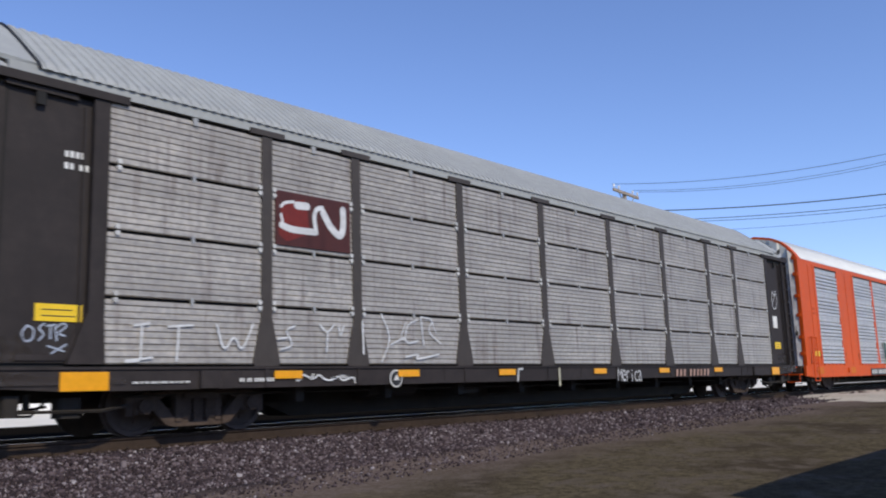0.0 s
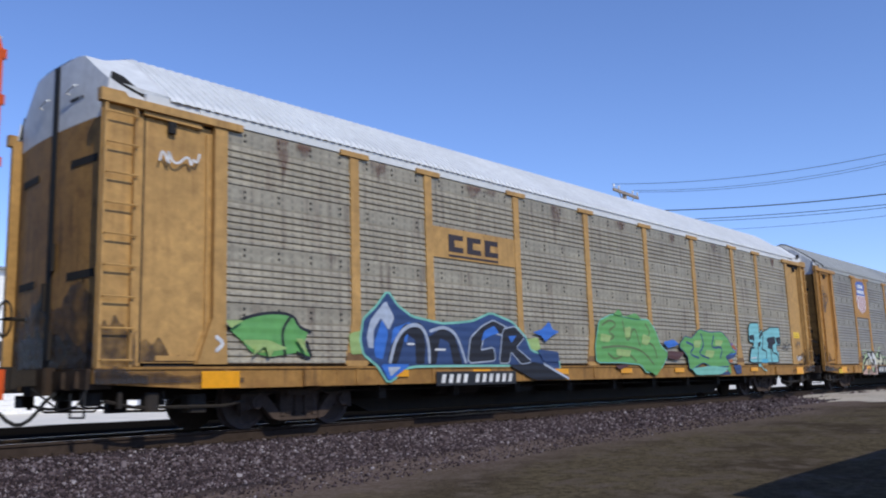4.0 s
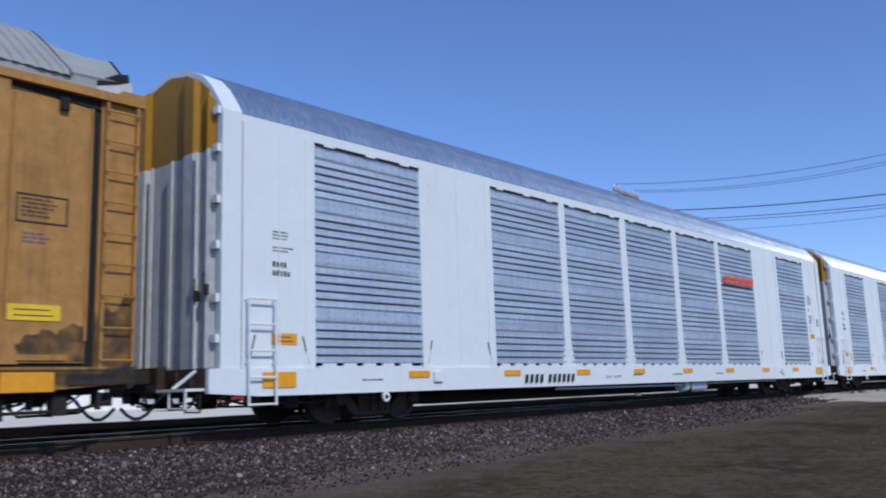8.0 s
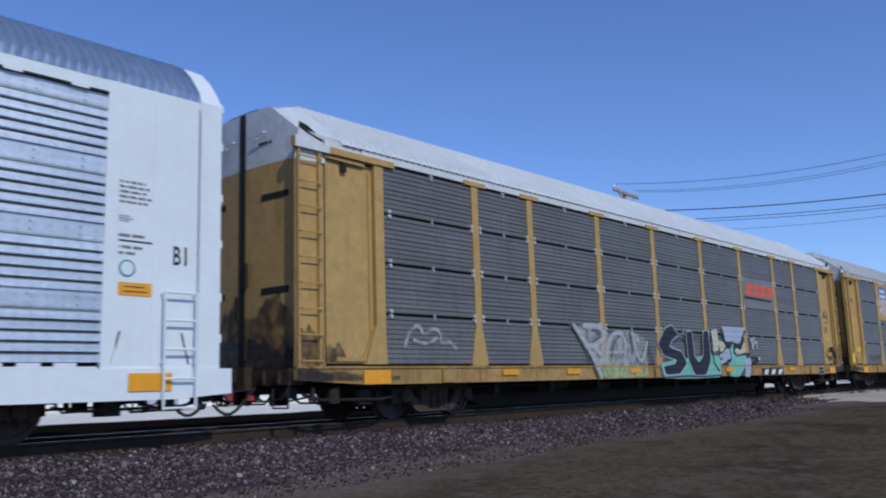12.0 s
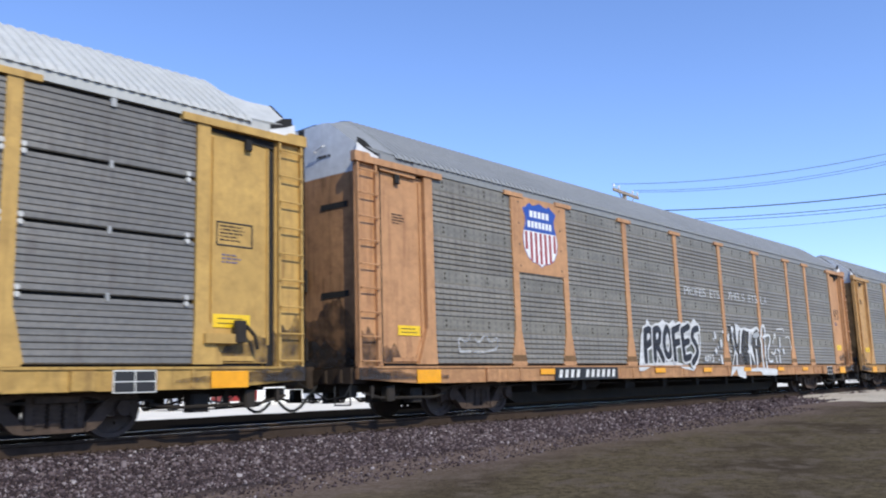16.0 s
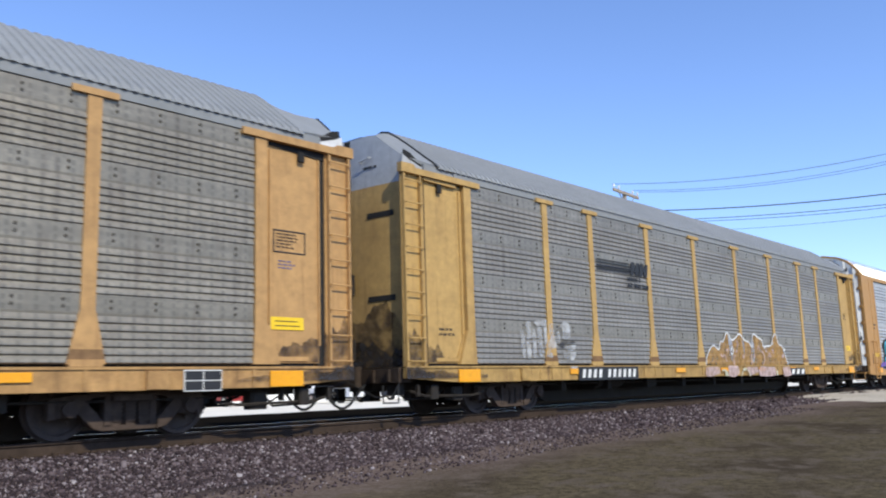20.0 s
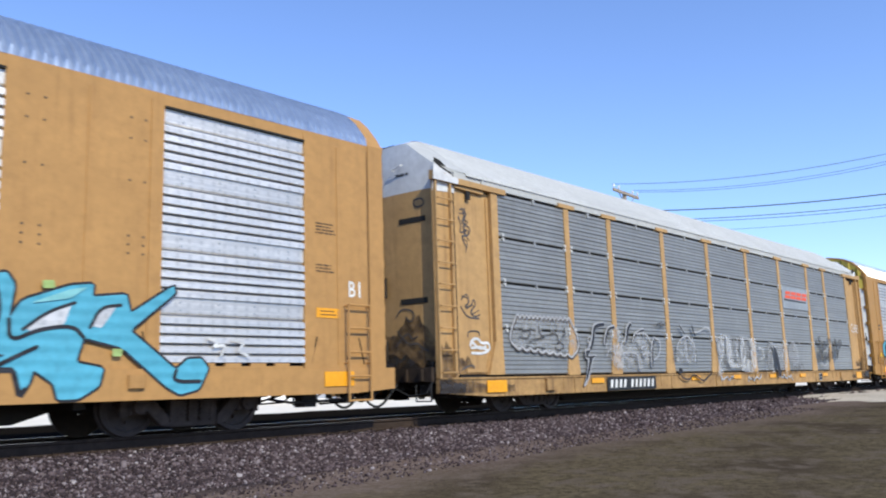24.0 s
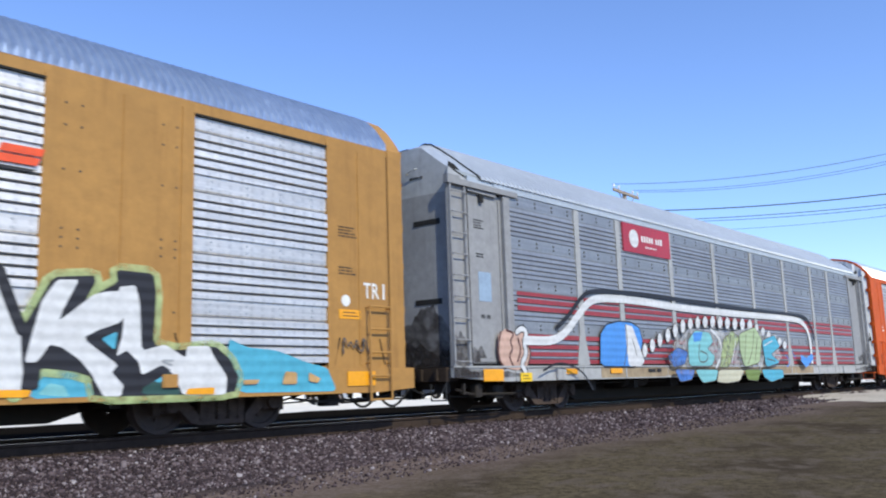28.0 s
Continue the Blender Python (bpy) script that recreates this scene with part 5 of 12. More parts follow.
# Hand-drawn capitals: each a few sweeps of the can in a unit box.
CAPS = {
    "A": [[(0, 0), (0.35, 0.95), (0.6, 1.0), (1, 0)], [(0.2, 0.32), (0.85, 0.34)]],
    "B": [[(0.02, 0), (0, 1), (0.7, 1), (0.9, 0.78), (0.7, 0.55), (0.15, 0.52)], [(0.5, 0.54), (0.98, 0.4), (0.95, 0.1), (0.6, 0), (0, 0.02)]],
    "C": [[(1, 0.85), (0.6, 1), (0.1, 0.85), (0, 0.4), (0.2, 0.05), (0.7, 0), (1, 0.2)]],
    "D": [[(0, 0), (0.03, 1), (0.6, 0.98), (1, 0.6), (0.9, 0.15), (0.5, 0), (0, 0.02)]],
    "E": [[(1, 1), (0.2, 0.95), (0, 0.7), (0.1, 0.5), (0, 0.3), (0.2, 0.03), (1, 0.05)], [(0.1, 0.5), (0.8, 0.55)]],
    "F": [[(1, 1), (0.2, 0.96), (0.05, 0.8), (0, 0)], [(0.05, 0.5), (0.8, 0.55)]],
    "H": [[(0, 0), (0.03, 1)], [(1, 0), (0.97, 1)], [(0, 0.5), (1, 0.5)]],
    "I": [[(0.45, 0), (0.5, 1)]],
    "K": [[(0.03, 0), (0, 1)], [(1, 1), (0.5, 0.62), (0.12, 0.5), (0.5, 0.4), (1.05, 0)]],
    "L": [[(0.1, 1), (0.02, 0.3), (0.05, 0.05), (0.5, 0.22), (1.0, 0.18), (1.1, -0.05)]],
    "M": [[(0, 0), (0.1, 1), (0.5, 0.4), (0.9, 1), (1, 0)]],
    "N": [[(0, 0), (0.03, 1)], [(0.05, 0.95), (0.95, 0.05)], [(1, 0), (0.97, 1)]],
    "O": [[(0.5, 1), (0.12, 0.85), (0, 0.45), (0.15, 0.08), (0.5, 0), (0.85, 0.08), (1, 0.45), (0.88, 0.85), (0.5, 1)]],
    "P": [[(0.1, 0), (0.05, 0.9)], [(-0.15, 1.05), (0.3, 0.98), (0.85, 0.9), (0.98, 0.65), (0.7, 0.42), (0.1, 0.42)]],
    "R": [[(0.05, 0), (0, 0.9)], [(-0.1, 1.0), (0.4, 1), (0.85, 0.9), (0.95, 0.68), (0.7, 0.5), (0.1, 0.46)], [(0.45, 0.48), (0.7, 0.3), (1.05, 0)]],
    "S": [[(1.05, 0.95), (0.5, 1), (0.08, 0.82), (0.2, 0.58), (0.8, 0.42), (0.95, 0.18), (0.5, 0), (-0.08, 0.1)]],
    "T": [[(-0.1, 0.72), (-0.05, 0.95), (0.4, 0.98), (1.1, 1.02)], [(0.5, 0.95), (0.48, 0)]],
    "U": [[(0, 1), (0.03, 0.25), (0.35, 0), (0.7, 0), (0.97, 0.25), (1, 1)]],
    "V": [[(0, 1), (0.45, 0.02), (0.55, 0.02), (1, 1)]],
    "W": [[(0, 1), (0.2, 0.02), (0.5, 0.7), (0.8, 0.02), (1, 1)]],
    "X": [[(0, 1), (1, 0)], [(0.95, 1), (0.03, 0)]],
    "Y": [[(0, 1), (0.5, 0.5), (1, 1)], [(0.5, 0.5), (0.48, 0)]],
    "Z": [[(0, 0.97), (1, 1), (0.05, 0.05), (1, 0)]],
}


def rounded(pts, times=2):
    for _ in range(times):
        out = [pts[0]]
        for a, b in zip(pts, pts[1:]):
            out += [(a[0] * 0.75 + b[0] * 0.25, a[1] * 0.75 + b[1] * 0.25), (a[0] * 0.25 + b[0] * 0.75, a[1] * 0.25 + b[1] * 0.75)]
        pts = out + [pts[-1]]
    return pts


def ribbon(s, pts, w, y, cap=False):
    """A band of the can's width with slanted, slightly flared ends, or round ones."""
    n, v = len(pts), []
    if cap:
        for q, (u, z) in enumerate((pts[0], pts[-1])):
            s.add([(u + w / 2 * math.cos(a), y - 0.0007 - q * 1e-4, z + w / 2 * math.sin(a)) for a in np.linspace(0, 2 * math.pi, 15)[:-1]], [tuple(range(14))])
    for i, (u, z) in enumerate(pts):
        a, b = pts[max(0, i - 1)], pts[min(n - 1, i + 1)]
        d = Vector((b[0] - a[0], b[1] - a[1]))
        d = d.normalized() if d.length > 1e-6 else Vector((1, 0))
        sharp = i in (0, n - 1) and not cap
        ext = 0.0 if not sharp else (-w * 0.32 if i == 0 else w * 0.32)
        k = 1.16 if sharp else 1.0
        cut = 0.22 * w if sharp else 0.0
        v += [(u - d.y * w * k / 2 + d.x * (ext + cut), y - i * 3e-5, z + d.x * w * k / 2 + d.y * (ext + cut)), (u + d.y * w * k / 2 + d.x * (ext - cut), y - i * 3e-5, z - d.x * w * k / 2 + d.y * (ext - cut))]
    s.add(v, [(2 * i, 2 * i + 1, 2 * i + 3, 2 * i + 2) for i in range(n - 1)])


def piece(car, word, u0, u1, z0, z1, thick, layers, label, jitter=0.5, slant=0.0, seed=0, fills=None, depth=0.003, cap=False):
    """Large sprayed letters; layers of (paint, extra width, shift), the lowest first; fills alternate in the last one."""
    rng = random.Random(seed)
    n = len(word)
    adv = (u1 - u0) / n
    for i, ch in enumerate(word):
        if ch not in CAPS:
            continue
        tilt, dz, grow = rng.uniform(-1, 1) * jitter * 0.18, rng.uniform(-1, 1) * jitter * 0.08, 1 + rng.uniform(-1, 1) * jitter * 0.12
        h, w = (z1 - z0 - thick) * grow, max(0.05, adv - thick * 0.86)
        bend = rng.uniform(-1, 1) * jitter * 0.10

        def place(x, z):
            a, b = (x - 0.5) * w * (1 + 0.15 * jitter * (z - 0.5)), z * h
            return (u0 + adv * (i + 0.5) + a + b * (slant + tilt) + bend * w * math.sin(z * math.pi), z0 + thick / 2 + dz * h + b + a * tilt * 0.6)
        top = None
        for j, (m, extra, shift) in enumerate(layers):
            s = Shape()
            for q, line in enumerate(CAPS[ch]):
                pts = [(a + shift, b - shift * 0.6) for a, b in (place(*p) for p in rounded(line))]
                ribbon(s, pts, thick + 2 * extra, FLAT - depth - j * 0.018 - (i % 4) * 0.0042 - q * 0.0014, cap)
            if fills and j == len(layers) - 1:
                m = fills[i % len(fills)]
            ob = part("graffiti_letter" if top is None else "letter_fill", s.mesh("graffiti_letter", m), top or car, None, label if top is None else "")
            top = top or ob


def outline_tag(car, u0, u1, z0, z1, seed, dark=True, bumps=11, label="thin white sprayed outline lettering", fill=None):
    """Hollow throw-up: a scalloped pale edge with loose dark curls inside."""
    rng = random.Random(seed)
    cu, cz, ru, rz = (u0 + u1) / 2, (z0 + z1) / 2, (u1 - u0) / 2, (z1 - z0) / 2
    pts = []
    for i in range(bumps * 6 + 1):
        a = i / (bumps * 6) * 2 * math.pi
        k = 0.90 + 0.12 * abs(math.sin(a * bumps / 2 + seed))
        pts.append((cu + ru * k * math.copysign(abs(math.cos(a)) ** 0.6, math.cos(a)), cz + rz * k * math.copysign(abs(math.sin(a)) ** 0.6, math.sin(a))))
    g = stroke(car, pts, 0.028, S_WHITEWASH, 0.006, "graffiti", None, label)
    if fill:
        blob(car, pts[:-1], fill, 0.003, "graffiti_layer", "", g)
    n = max(2, round((u1 - u0) / 0.9))
    for i in range(n):
        a = u0 + (u1 - u0) * (i + 0.35) / n
        w, h = (u1 - u0) / n * 0.55, (z1 - z0)
        q = rng.uniform(-0.1, 0.1)
        line = rounded([(a, z0 + h * 0.2), (a - w * 0.15, z0 + h * (0.6 + q)), (a + w * 0.4, z0 + h * 0.82), (a + w, z0 + h * (0.62 - q)), (a + w * 0.6, z0 + h * 0.42), (a + w * 0.2, z0 + h * 0.45), (a + w * 0.8, z0 + h * 0.18)])
        stroke(car, line, 0.024, S_DUSK if (i + seed) % 2 and dark else S_WHITEWASH, 0.008, "graffiti_line", g)
        if dark:
            b = rounded([(a + w * 0.9, z0 + h * 0.85), (a + w * 0.75, z0 + h * (0.5 + q)), (a + w * 0.95, z0 + h * 0.15)])
            stroke(car, b, 0.05, S_BLACK, 0.009, "graffiti_line", g)
    return g


def dusting(car, rings, seed, pitch, zs, m):
    """Thin overspray that caught only the crests of the slats, inside some ovals (u, z, ru, rz)."""
    rng = random.Random(seed)
    for k, (cu, cz, ru, rz) in enumerate(rings):
        s = Shape()
        z = zs + pitch * math.ceil((cz - rz - zs) / pitch)
        while z < cz + rz:
            half = ru * math.sqrt(max(0.0, 1 - ((z - cz) / rz) ** 2))
            a = cu - half + rng.uniform(0, 0.1)
            while a < cu + half - 0.1:
                b = min(cu + half, a + rng.uniform(0.25, 0.9))
                y = FLAT - 0.003 - 0.0001 * k
                s.add([(a, y, z), (b, y, z), (b, y, z + pitch * 0.42), (a, y, z + pitch * 0.42)], [(0, 1, 2, 3)])
                a = b + rng.uniform(0.02, 0.12)
            z += pitch
        if s.v:
            tagged(part("overspray", s.mesh("overspray", m), car, None, "thin white overspray on the slats"), kind="stuff")


def clipped(pts, q=0.10):
    """A closed outline with its corners just taken off."""
    out = []
    for i, b in enumerate(pts):
        for c in (pts[i - 1], pts[(i + 1) % len(pts)]):
            out.append((b[0] + (c[0] - b[0]) * q, b[1] + (c[1] - b[1]) * q))
    return out


class Art:
    """A sprayed piece, laid down coat by coat: fills, lines of the can, and fills with a rim."""

    def __init__(self, car, label, depth=0.002):
        self.car, self.label, self.root, self.depth = car, label, None, depth

    def coat(self, name, s, m):
        self.depth += 0.0006
        ob = part(name if self.root else "graffiti", s.mesh("graffiti", m), self.root or self.car, None, "" if self.root else self.label)
        self.root = self.root or ob

    def fill(self, m, pts):
        s = Shape()
        soft = clipped(pts)
        s.add([(u, FLAT - self.depth, z) for u, z in soft], [tuple(range(len(soft)))])
        self.coat("graffiti_layer", s, m)

    def line(self, m, w, pts):
        s = Shape()
        ribbon(s, rounded(pts, 2), w, FLAT - self.depth, True)
        self.coat("graffiti_line", s, m)
        self.depth += 0.0008

    def edged(self, rim, w, pts, m):
        s = Shape()
        ring = clipped(pts)
        ribbon(s, ring + ring[:1], w, FLAT - self.depth, True)
        self.coat("graffiti_edge", s, rim)
        self.depth += 0.0022
        self.fill(m, pts)


def star(car, u, z, r, m, parent, depth=0.012):
    pts = [(u + r * (1 if i % 2 else 0.4) * math.sin(i * math.pi / 5 + 0.2), z + r * (1 if i % 2 else 0.4) * math.cos(i * math.pi / 5 + 0.2)) for i in range(10)]
    return blob(car, pts[::-1], m, depth, "graffiti_star", "", parent)


# ---- the cars in their order, the leading one first ----
CARS = []


def roof_paint(name, c, rough=0.5, metal=0.0, streak=0.2):
    return material("roof_" + name, c, rough, metal, 0.10, 5, 0.0 if metal > 0.5 else 0.02, streak, tuple(x * 0.6 for x in c), 0.2, tuple(x * 0.7 for x in c))


R_WHITE, R_GREY = roof_paint("white", (0.47, 0.475, 0.465), 0.8), roof_paint("grey", (0.24, 0.25, 0.26), 0.8)
R_PALE, R_ZINC = roof_paint("pale", (0.35, 0.36, 0.355), 0.8), roof_paint("zinc", (0.52, 0.55, 0.57), 0.45, 0.35, 0.1)
R_SNOW = roof_paint("snow", (0.66, 0.67, 0.67), 0.7)
R_NEW = roof_paint("new_zinc", (0.60, 0.67, 0.73), 0.33, 0.86, 0.05)
S_PALELIME = thin_spray("pale_lime", (0.45, 0.55, 0.25), 0.55)
S_VEIL, S_PEA = thin_spray("veil", (0.60, 0.60, 0.60), 0.42), spray("pea", (0.40, 0.50, 0.28))
S_RUST = thin_spray("rust", (0.14, 0.050, 0.028), 0.38)
S_CARAMEL, S_PALEBLUE = thin_spray("caramel", (0.40, 0.22, 0.060), 0.72), thin_spray("pale_blue", (0.40, 0.44, 0.52), 0.5)
S_ROSE, S_OLIVEGREY = thin_spray("rose", (0.58, 0.42, 0.40), 0.72), spray("olive_grey", (0.12, 0.125, 0.105))
S_BRIGHTBLUE = spray("bright_blue", (0.07, 0.27, 0.68))
S_FAINT = thin_spray("faint_veil", (0.55, 0.55, 0.55), 0.20)
S_SMOKE, S_SKY = thin_spray("smoke", (0.05, 0.045, 0.042), 0.6), thin_spray("sky", (0.06, 0.20, 0.60), 0.72)
S_PURPLE, S_ORANGE = spray("purple", (0.17, 0.10, 0.32)), spray("orange", (0.50, 0.15, 0.03))
S_UMBER = spray("umber", (0.046, 0.027, 0.027))
S_HAZE = spray("haze", (0.262, 0.267, 0.262))
R_BRIGHT = roof_paint("bright_zinc", (0.50, 0.52, 0.54), 0.5, 0.4, 0.1)
H_PALE = paint("hood_pale", (0.56, 0.57, 0.58), 0.35)
H_WHITE, H_GREY = paint("hood_white", (0.66, 0.67, 0.68), 0.2), paint("hood_grey", (0.42, 0.43, 0.44), 0.3)
P_STRIP = galvanised("strip_zinc", (0.195, 0.182, 0.162), 0.30, 0.45, 0.4, 0.18, 0.0, (0.085, 0.06, 0.05))
P_LIGHTSTRIP = galvanised("light_strip_zinc", (0.285, 0.285, 0.272), 0.30, 0.45, 0.2, 0.15, 0.0)
P_OLDSTRIP = galvanised("worn_strip", (0.45, 0.405, 0.35), 0.30, 0.42, 0.75, 0.25, 0.0, (0.10, 0.062, 0.045))
P_BROWN = galvanised("brown_rib", (0.42, 0.365, 0.265), 0.25, 0.5, 0.75, 0.22, 0.30, (0.085, 0.038, 0.026))
P_OLIVE = galvanised("olive_rib", (0.35, 0.312, 0.25), 0.25, 0.48, 0.55, 0.22, 0.26, (0.075, 0.052, 0.035))
P_SAGE = galvanised("sage_rib", (0.278, 0.250, 0.204), 0.28, 0.48, 0.5, 0.22, 0.30, (0.085, 0.058, 0.045))
P_GREY = galvanised("grey_rib", (0.300, 0.275, 0.236), 0.28, 0.46, 0.45, 0.22, 0.28, (0.09, 0.066, 0.05))
P_BRIGHT = galvanised("bright_zinc", (0.80, 0.77, 0.74), 0.84, 0.56, 0.12, 0.12, 0.15)
P_SILVER = galvanised("silver_rib", (0.34, 0.35, 0.37), 0.50, 0.46, 0.3, 0.15, 0.0)
P_NEW = galvanised("new_zinc", (0.74, 0.79, 0.84), 0.84, 0.56, 0.08, 0.12, 0.1)
BOLT = material("dark_bolts", (0.07, 0.06, 0.05), 0.8)
BOLT_PALE = material("pale_bolts", (0.55, 0.54, 0.52), 0.6)
BOLT_BRIGHT = material("zinc_bolts", (0.46, 0.48, 0.50), 0.5, 0.5)
MIDS = [5.55, 7.9, 10.7, 13.55, 16.4, 19.2, 21.55]


def car_worn_grey():
    brown = paint("umber", (0.034, 0.027, 0.026), 0.3, 0.6, 0.25, 0.3)
    car, side, e = old_car("weathered grey corrugated car carrier with dark brown ends", brown, P_OLDSTRIP, R_PALE, H_GREY, BOLT_PALE, "strip",
                           post_mat=paint("grey_umber", (0.060, 0.050, 0.045), 0.5), end_mat=brown)
    p = part("sign_plate", Shape().plate([(4.76, 2.86), (6.34, 2.86), (6.34, 3.74), (4.76, 3.74)], FLAT, FLAT + 0.06).mesh("sign_plate", paint("oxblood", (0.075, 0.022, 0.02), 0.6)), car, None, "oxblood sheet with worn white loops")
    a = Art(car, "worn white loops on an oxblood patch", 0.004)
    a.fill(paint("oxblood_red", (0.17, 0.022, 0.018), 0.5), [(4.87, 3.56), (5.38, 3.66), (5.44, 3.1), (4.98, 2.92), (4.81, 3.03)])
    a.line(S_WHITE, 0.05, [(4.86, 3.48), (4.94, 3.56), (5.12, 3.59)])
    a.line(S_WHITE, 0.13, [(5.19, 3.54), (5.39, 3.55)])
    a.line(S_WHITE, 0.05, [(4.86, 3.35), (4.89, 3.24)])
    a.line(S_WHITE, 0.11, [(4.87, 3.18), (5.04, 3.13), (5.29, 3.13), (5.57, 3.14)])
    a.line(S_WHITE, 0.08, [(5.57, 3.19), (5.53, 3.39), (5.59, 3.54), (5.71, 3.57)])
    a.line(S_WHITE, 0.13, [(5.73, 3.49), (5.86, 3.29), (6.01, 3.16), (6.12, 3.13), (6.18, 3.29), (6.17, 3.59)])
    a = Art(car, "faint pale sprayed capitals")
    a.line(S_WHITE, 0.035, [(2.41, 1.5), (2.63, 1.53)])
    a.line(S_WHITE, 0.035, [(2.52, 1.51), (2.51, 1.05)])
    a.line(S_WHITE, 0.03, [(2.37, 1.03), (2.68, 1.07)])
    a.line(S_WHITE, 0.03, [(2.92, 1.5), (3.3, 1.53)])
    a.line(S_WHITE, 0.035, [(3.08, 1.5), (3.05, 1.03)])
    a.line(S_WHITE, 0.035, [(3.7, 1.55), (3.82, 1.13), (4, 1.44), (4.13, 1.13), (4.33, 1.58)])
    a.line(S_WHITE, 0.03, [(4.8, 1.37), (4.96, 1.39)])
    a.line(S_WHITE, 0.03, [(5.13, 1.58), (4.92, 1.51), (5.12, 1.27), (4.86, 1.21)])
    a.line(S_WHITE, 0.03, [(5.64, 1.62), (5.79, 1.47), (5.95, 1.63)])
    a.line(S_WHITE, 0.03, [(5.8, 1.49), (5.78, 1.19)])
    a.line(S_WHITE, 0.03, [(6.05, 1.61), (6.07, 1.4), (6.15, 1.61)])
    a.line(S_WHITE, 0.04, [(6.58, 1.7), (6.6, 1.16)])
    a.line(S_WHITE, 0.05, [(2.3, 1.02), (2.47, 1.03)])
    a = Art(car, "thin white slanting sprayed capitals")
    a.line(S_WHITE, 0.03, [(7.05, 1.85), (7.29, 1.43), (7.04, 1.03)])
    a.line(S_WHITE, 0.03, [(7.26, 1.32), (7.65, 1.47)])
    a.line(S_WHITE, 0.03, [(7.66, 1.72), (7.5, 1.43), (7.65, 1.41)])
    a.line(S_WHITE, 0.03, [(7.96, 1.79), (7.66, 1.68), (7.62, 1.33), (7.97, 1.4)])
    a.line(S_WHITE, 0.03, [(8.05, 1.84), (8.12, 1.32)])
    a.line(S_WHITE, 0.03, [(8.05, 1.84), (8.43, 1.81), (8.2, 1.59), (8.58, 1.37)])
    a.line(S_WHITE, 0.035, [(7.64, 1.11), (8.03, 1.17), (7.83, 1.05), (8.52, 1.16)])
    a.line(S_WHITE, 0.02, [(8.32, 1.82), (8.46, 1.56)])
    scribble(car, 5.15, 6.4, 0.66, 0.86, S_WHITE, 12, 0.03, 6)
    tag(car, "Merica", 15.0, 16.2, 0.56, 0.84, [(S_WHITE, -0.012, 0)], "thin white handwriting on the sill", jitter=0.5, seed=2)
    stroke(car, rounded([(25.6, 3.1), (25.75, 3.5), (25.9, 3.2), (26.0, 3.6), (26.1, 3.0), (25.8, 2.8), (25.6, 3.0), (25.95, 3.3), (25.7, 3.45)]), 0.03, S_WHITE, -0.06, "graffiti", None, "white sprayed doodle on the end door")
    a = Art(car, "thin blue-white sprayed tag on the end door", -0.084)
    a.line(S_ICE, 0.022, [(1.04, 1.46), (0.97, 1.36), (1.02, 1.25), (1.12, 1.29), (1.13, 1.42), (1.04, 1.46)])
    a.line(S_ICE, 0.022, [(1.25, 1.49), (1.17, 1.43), (1.26, 1.36), (1.19, 1.28)])
    a.line(S_ICE, 0.022, [(1.28, 1.46), (1.39, 1.48)])
    a.line(S_ICE, 0.022, [(1.33, 1.47), (1.33, 1.3)])
    a.line(S_ICE, 0.022, [(1.39, 1.45), (1.41, 1.28)])
    a.line(S_ICE, 0.022, [(1.39, 1.44), (1.49, 1.51), (1.54, 1.46), (1.41, 1.37), (1.51, 1.34)])
    a.line(S_ICE, 0.022, [(1.3, 1.21), (1.52, 1.14)])
    a.line(S_ICE, 0.022, [(1.35, 1.12), (1.53, 1.23)])
    stroke(car, [(10.95, 0.62), (11.0, 0.88), (11.15, 0.88)], 0.05, S_WHITE)
    stroke(car, [(12.5, 0.50), (12.5, 0.90)], 0.06, S_CREAM)
    number_board(car, 17.9, 20.2, 0.60, 0.90, 9, 2, False, paint("faded_mark", (0.45, 0.28, 0.22), 0.5))
    plain_label(car, 1.12, 1.72, 1.52, 1.74)
    writing(car, 1.42, 3.68, 0.42, 1, 3, M_WSTENCIL, h=0.09)
    writing(car, 1.42, 3.52, 0.46, 1, 4, M_WSTENCIL, h=0.09)
    writing(car, 2.4, 0.72, 1.0, 1, 5, M_WSTENCIL, FLAT - 0.01, 0.03)
    writing(car, 4.1, 0.72, 0.7, 1, 6, M_WSTENCIL, FLAT - 0.01, 0.06)
    ringm = Shape()
    for r, q in ((0.155, 0.0), (0.13, 0.004)):
        ringm.disc((7.38, 0.73), r, FLAT - 0.008 - q, FLAT - q, 18, 0 if r > 0.14 else 1)
    ringm.plate([(7.31, 0.70), (7.45, 0.70), (7.38, 0.80)], FLAT - 0.020, FLAT - 0.01, 0)
    part("round_mark", ringm.mesh("round_mark", M_WSTENCIL, M_STENCIL), car, None, "white ring mark")
    on_sill(car, 0.94, [5.0, 7.7, 10.6, 14.2, 17.4, 20.75], (1.75, 25.2))
    part("door_placard", Shape().plate([(25.6, 2.2), (25.95, 2.2), (25.95, 2.6), (25.6, 2.6)], -HALF + 0.03, -HALF + 0.05).mesh("door_placard", M_WSTENCIL), car)
    plain_label(car, 25.6, 26.1, 1.5, 1.72)
    return car


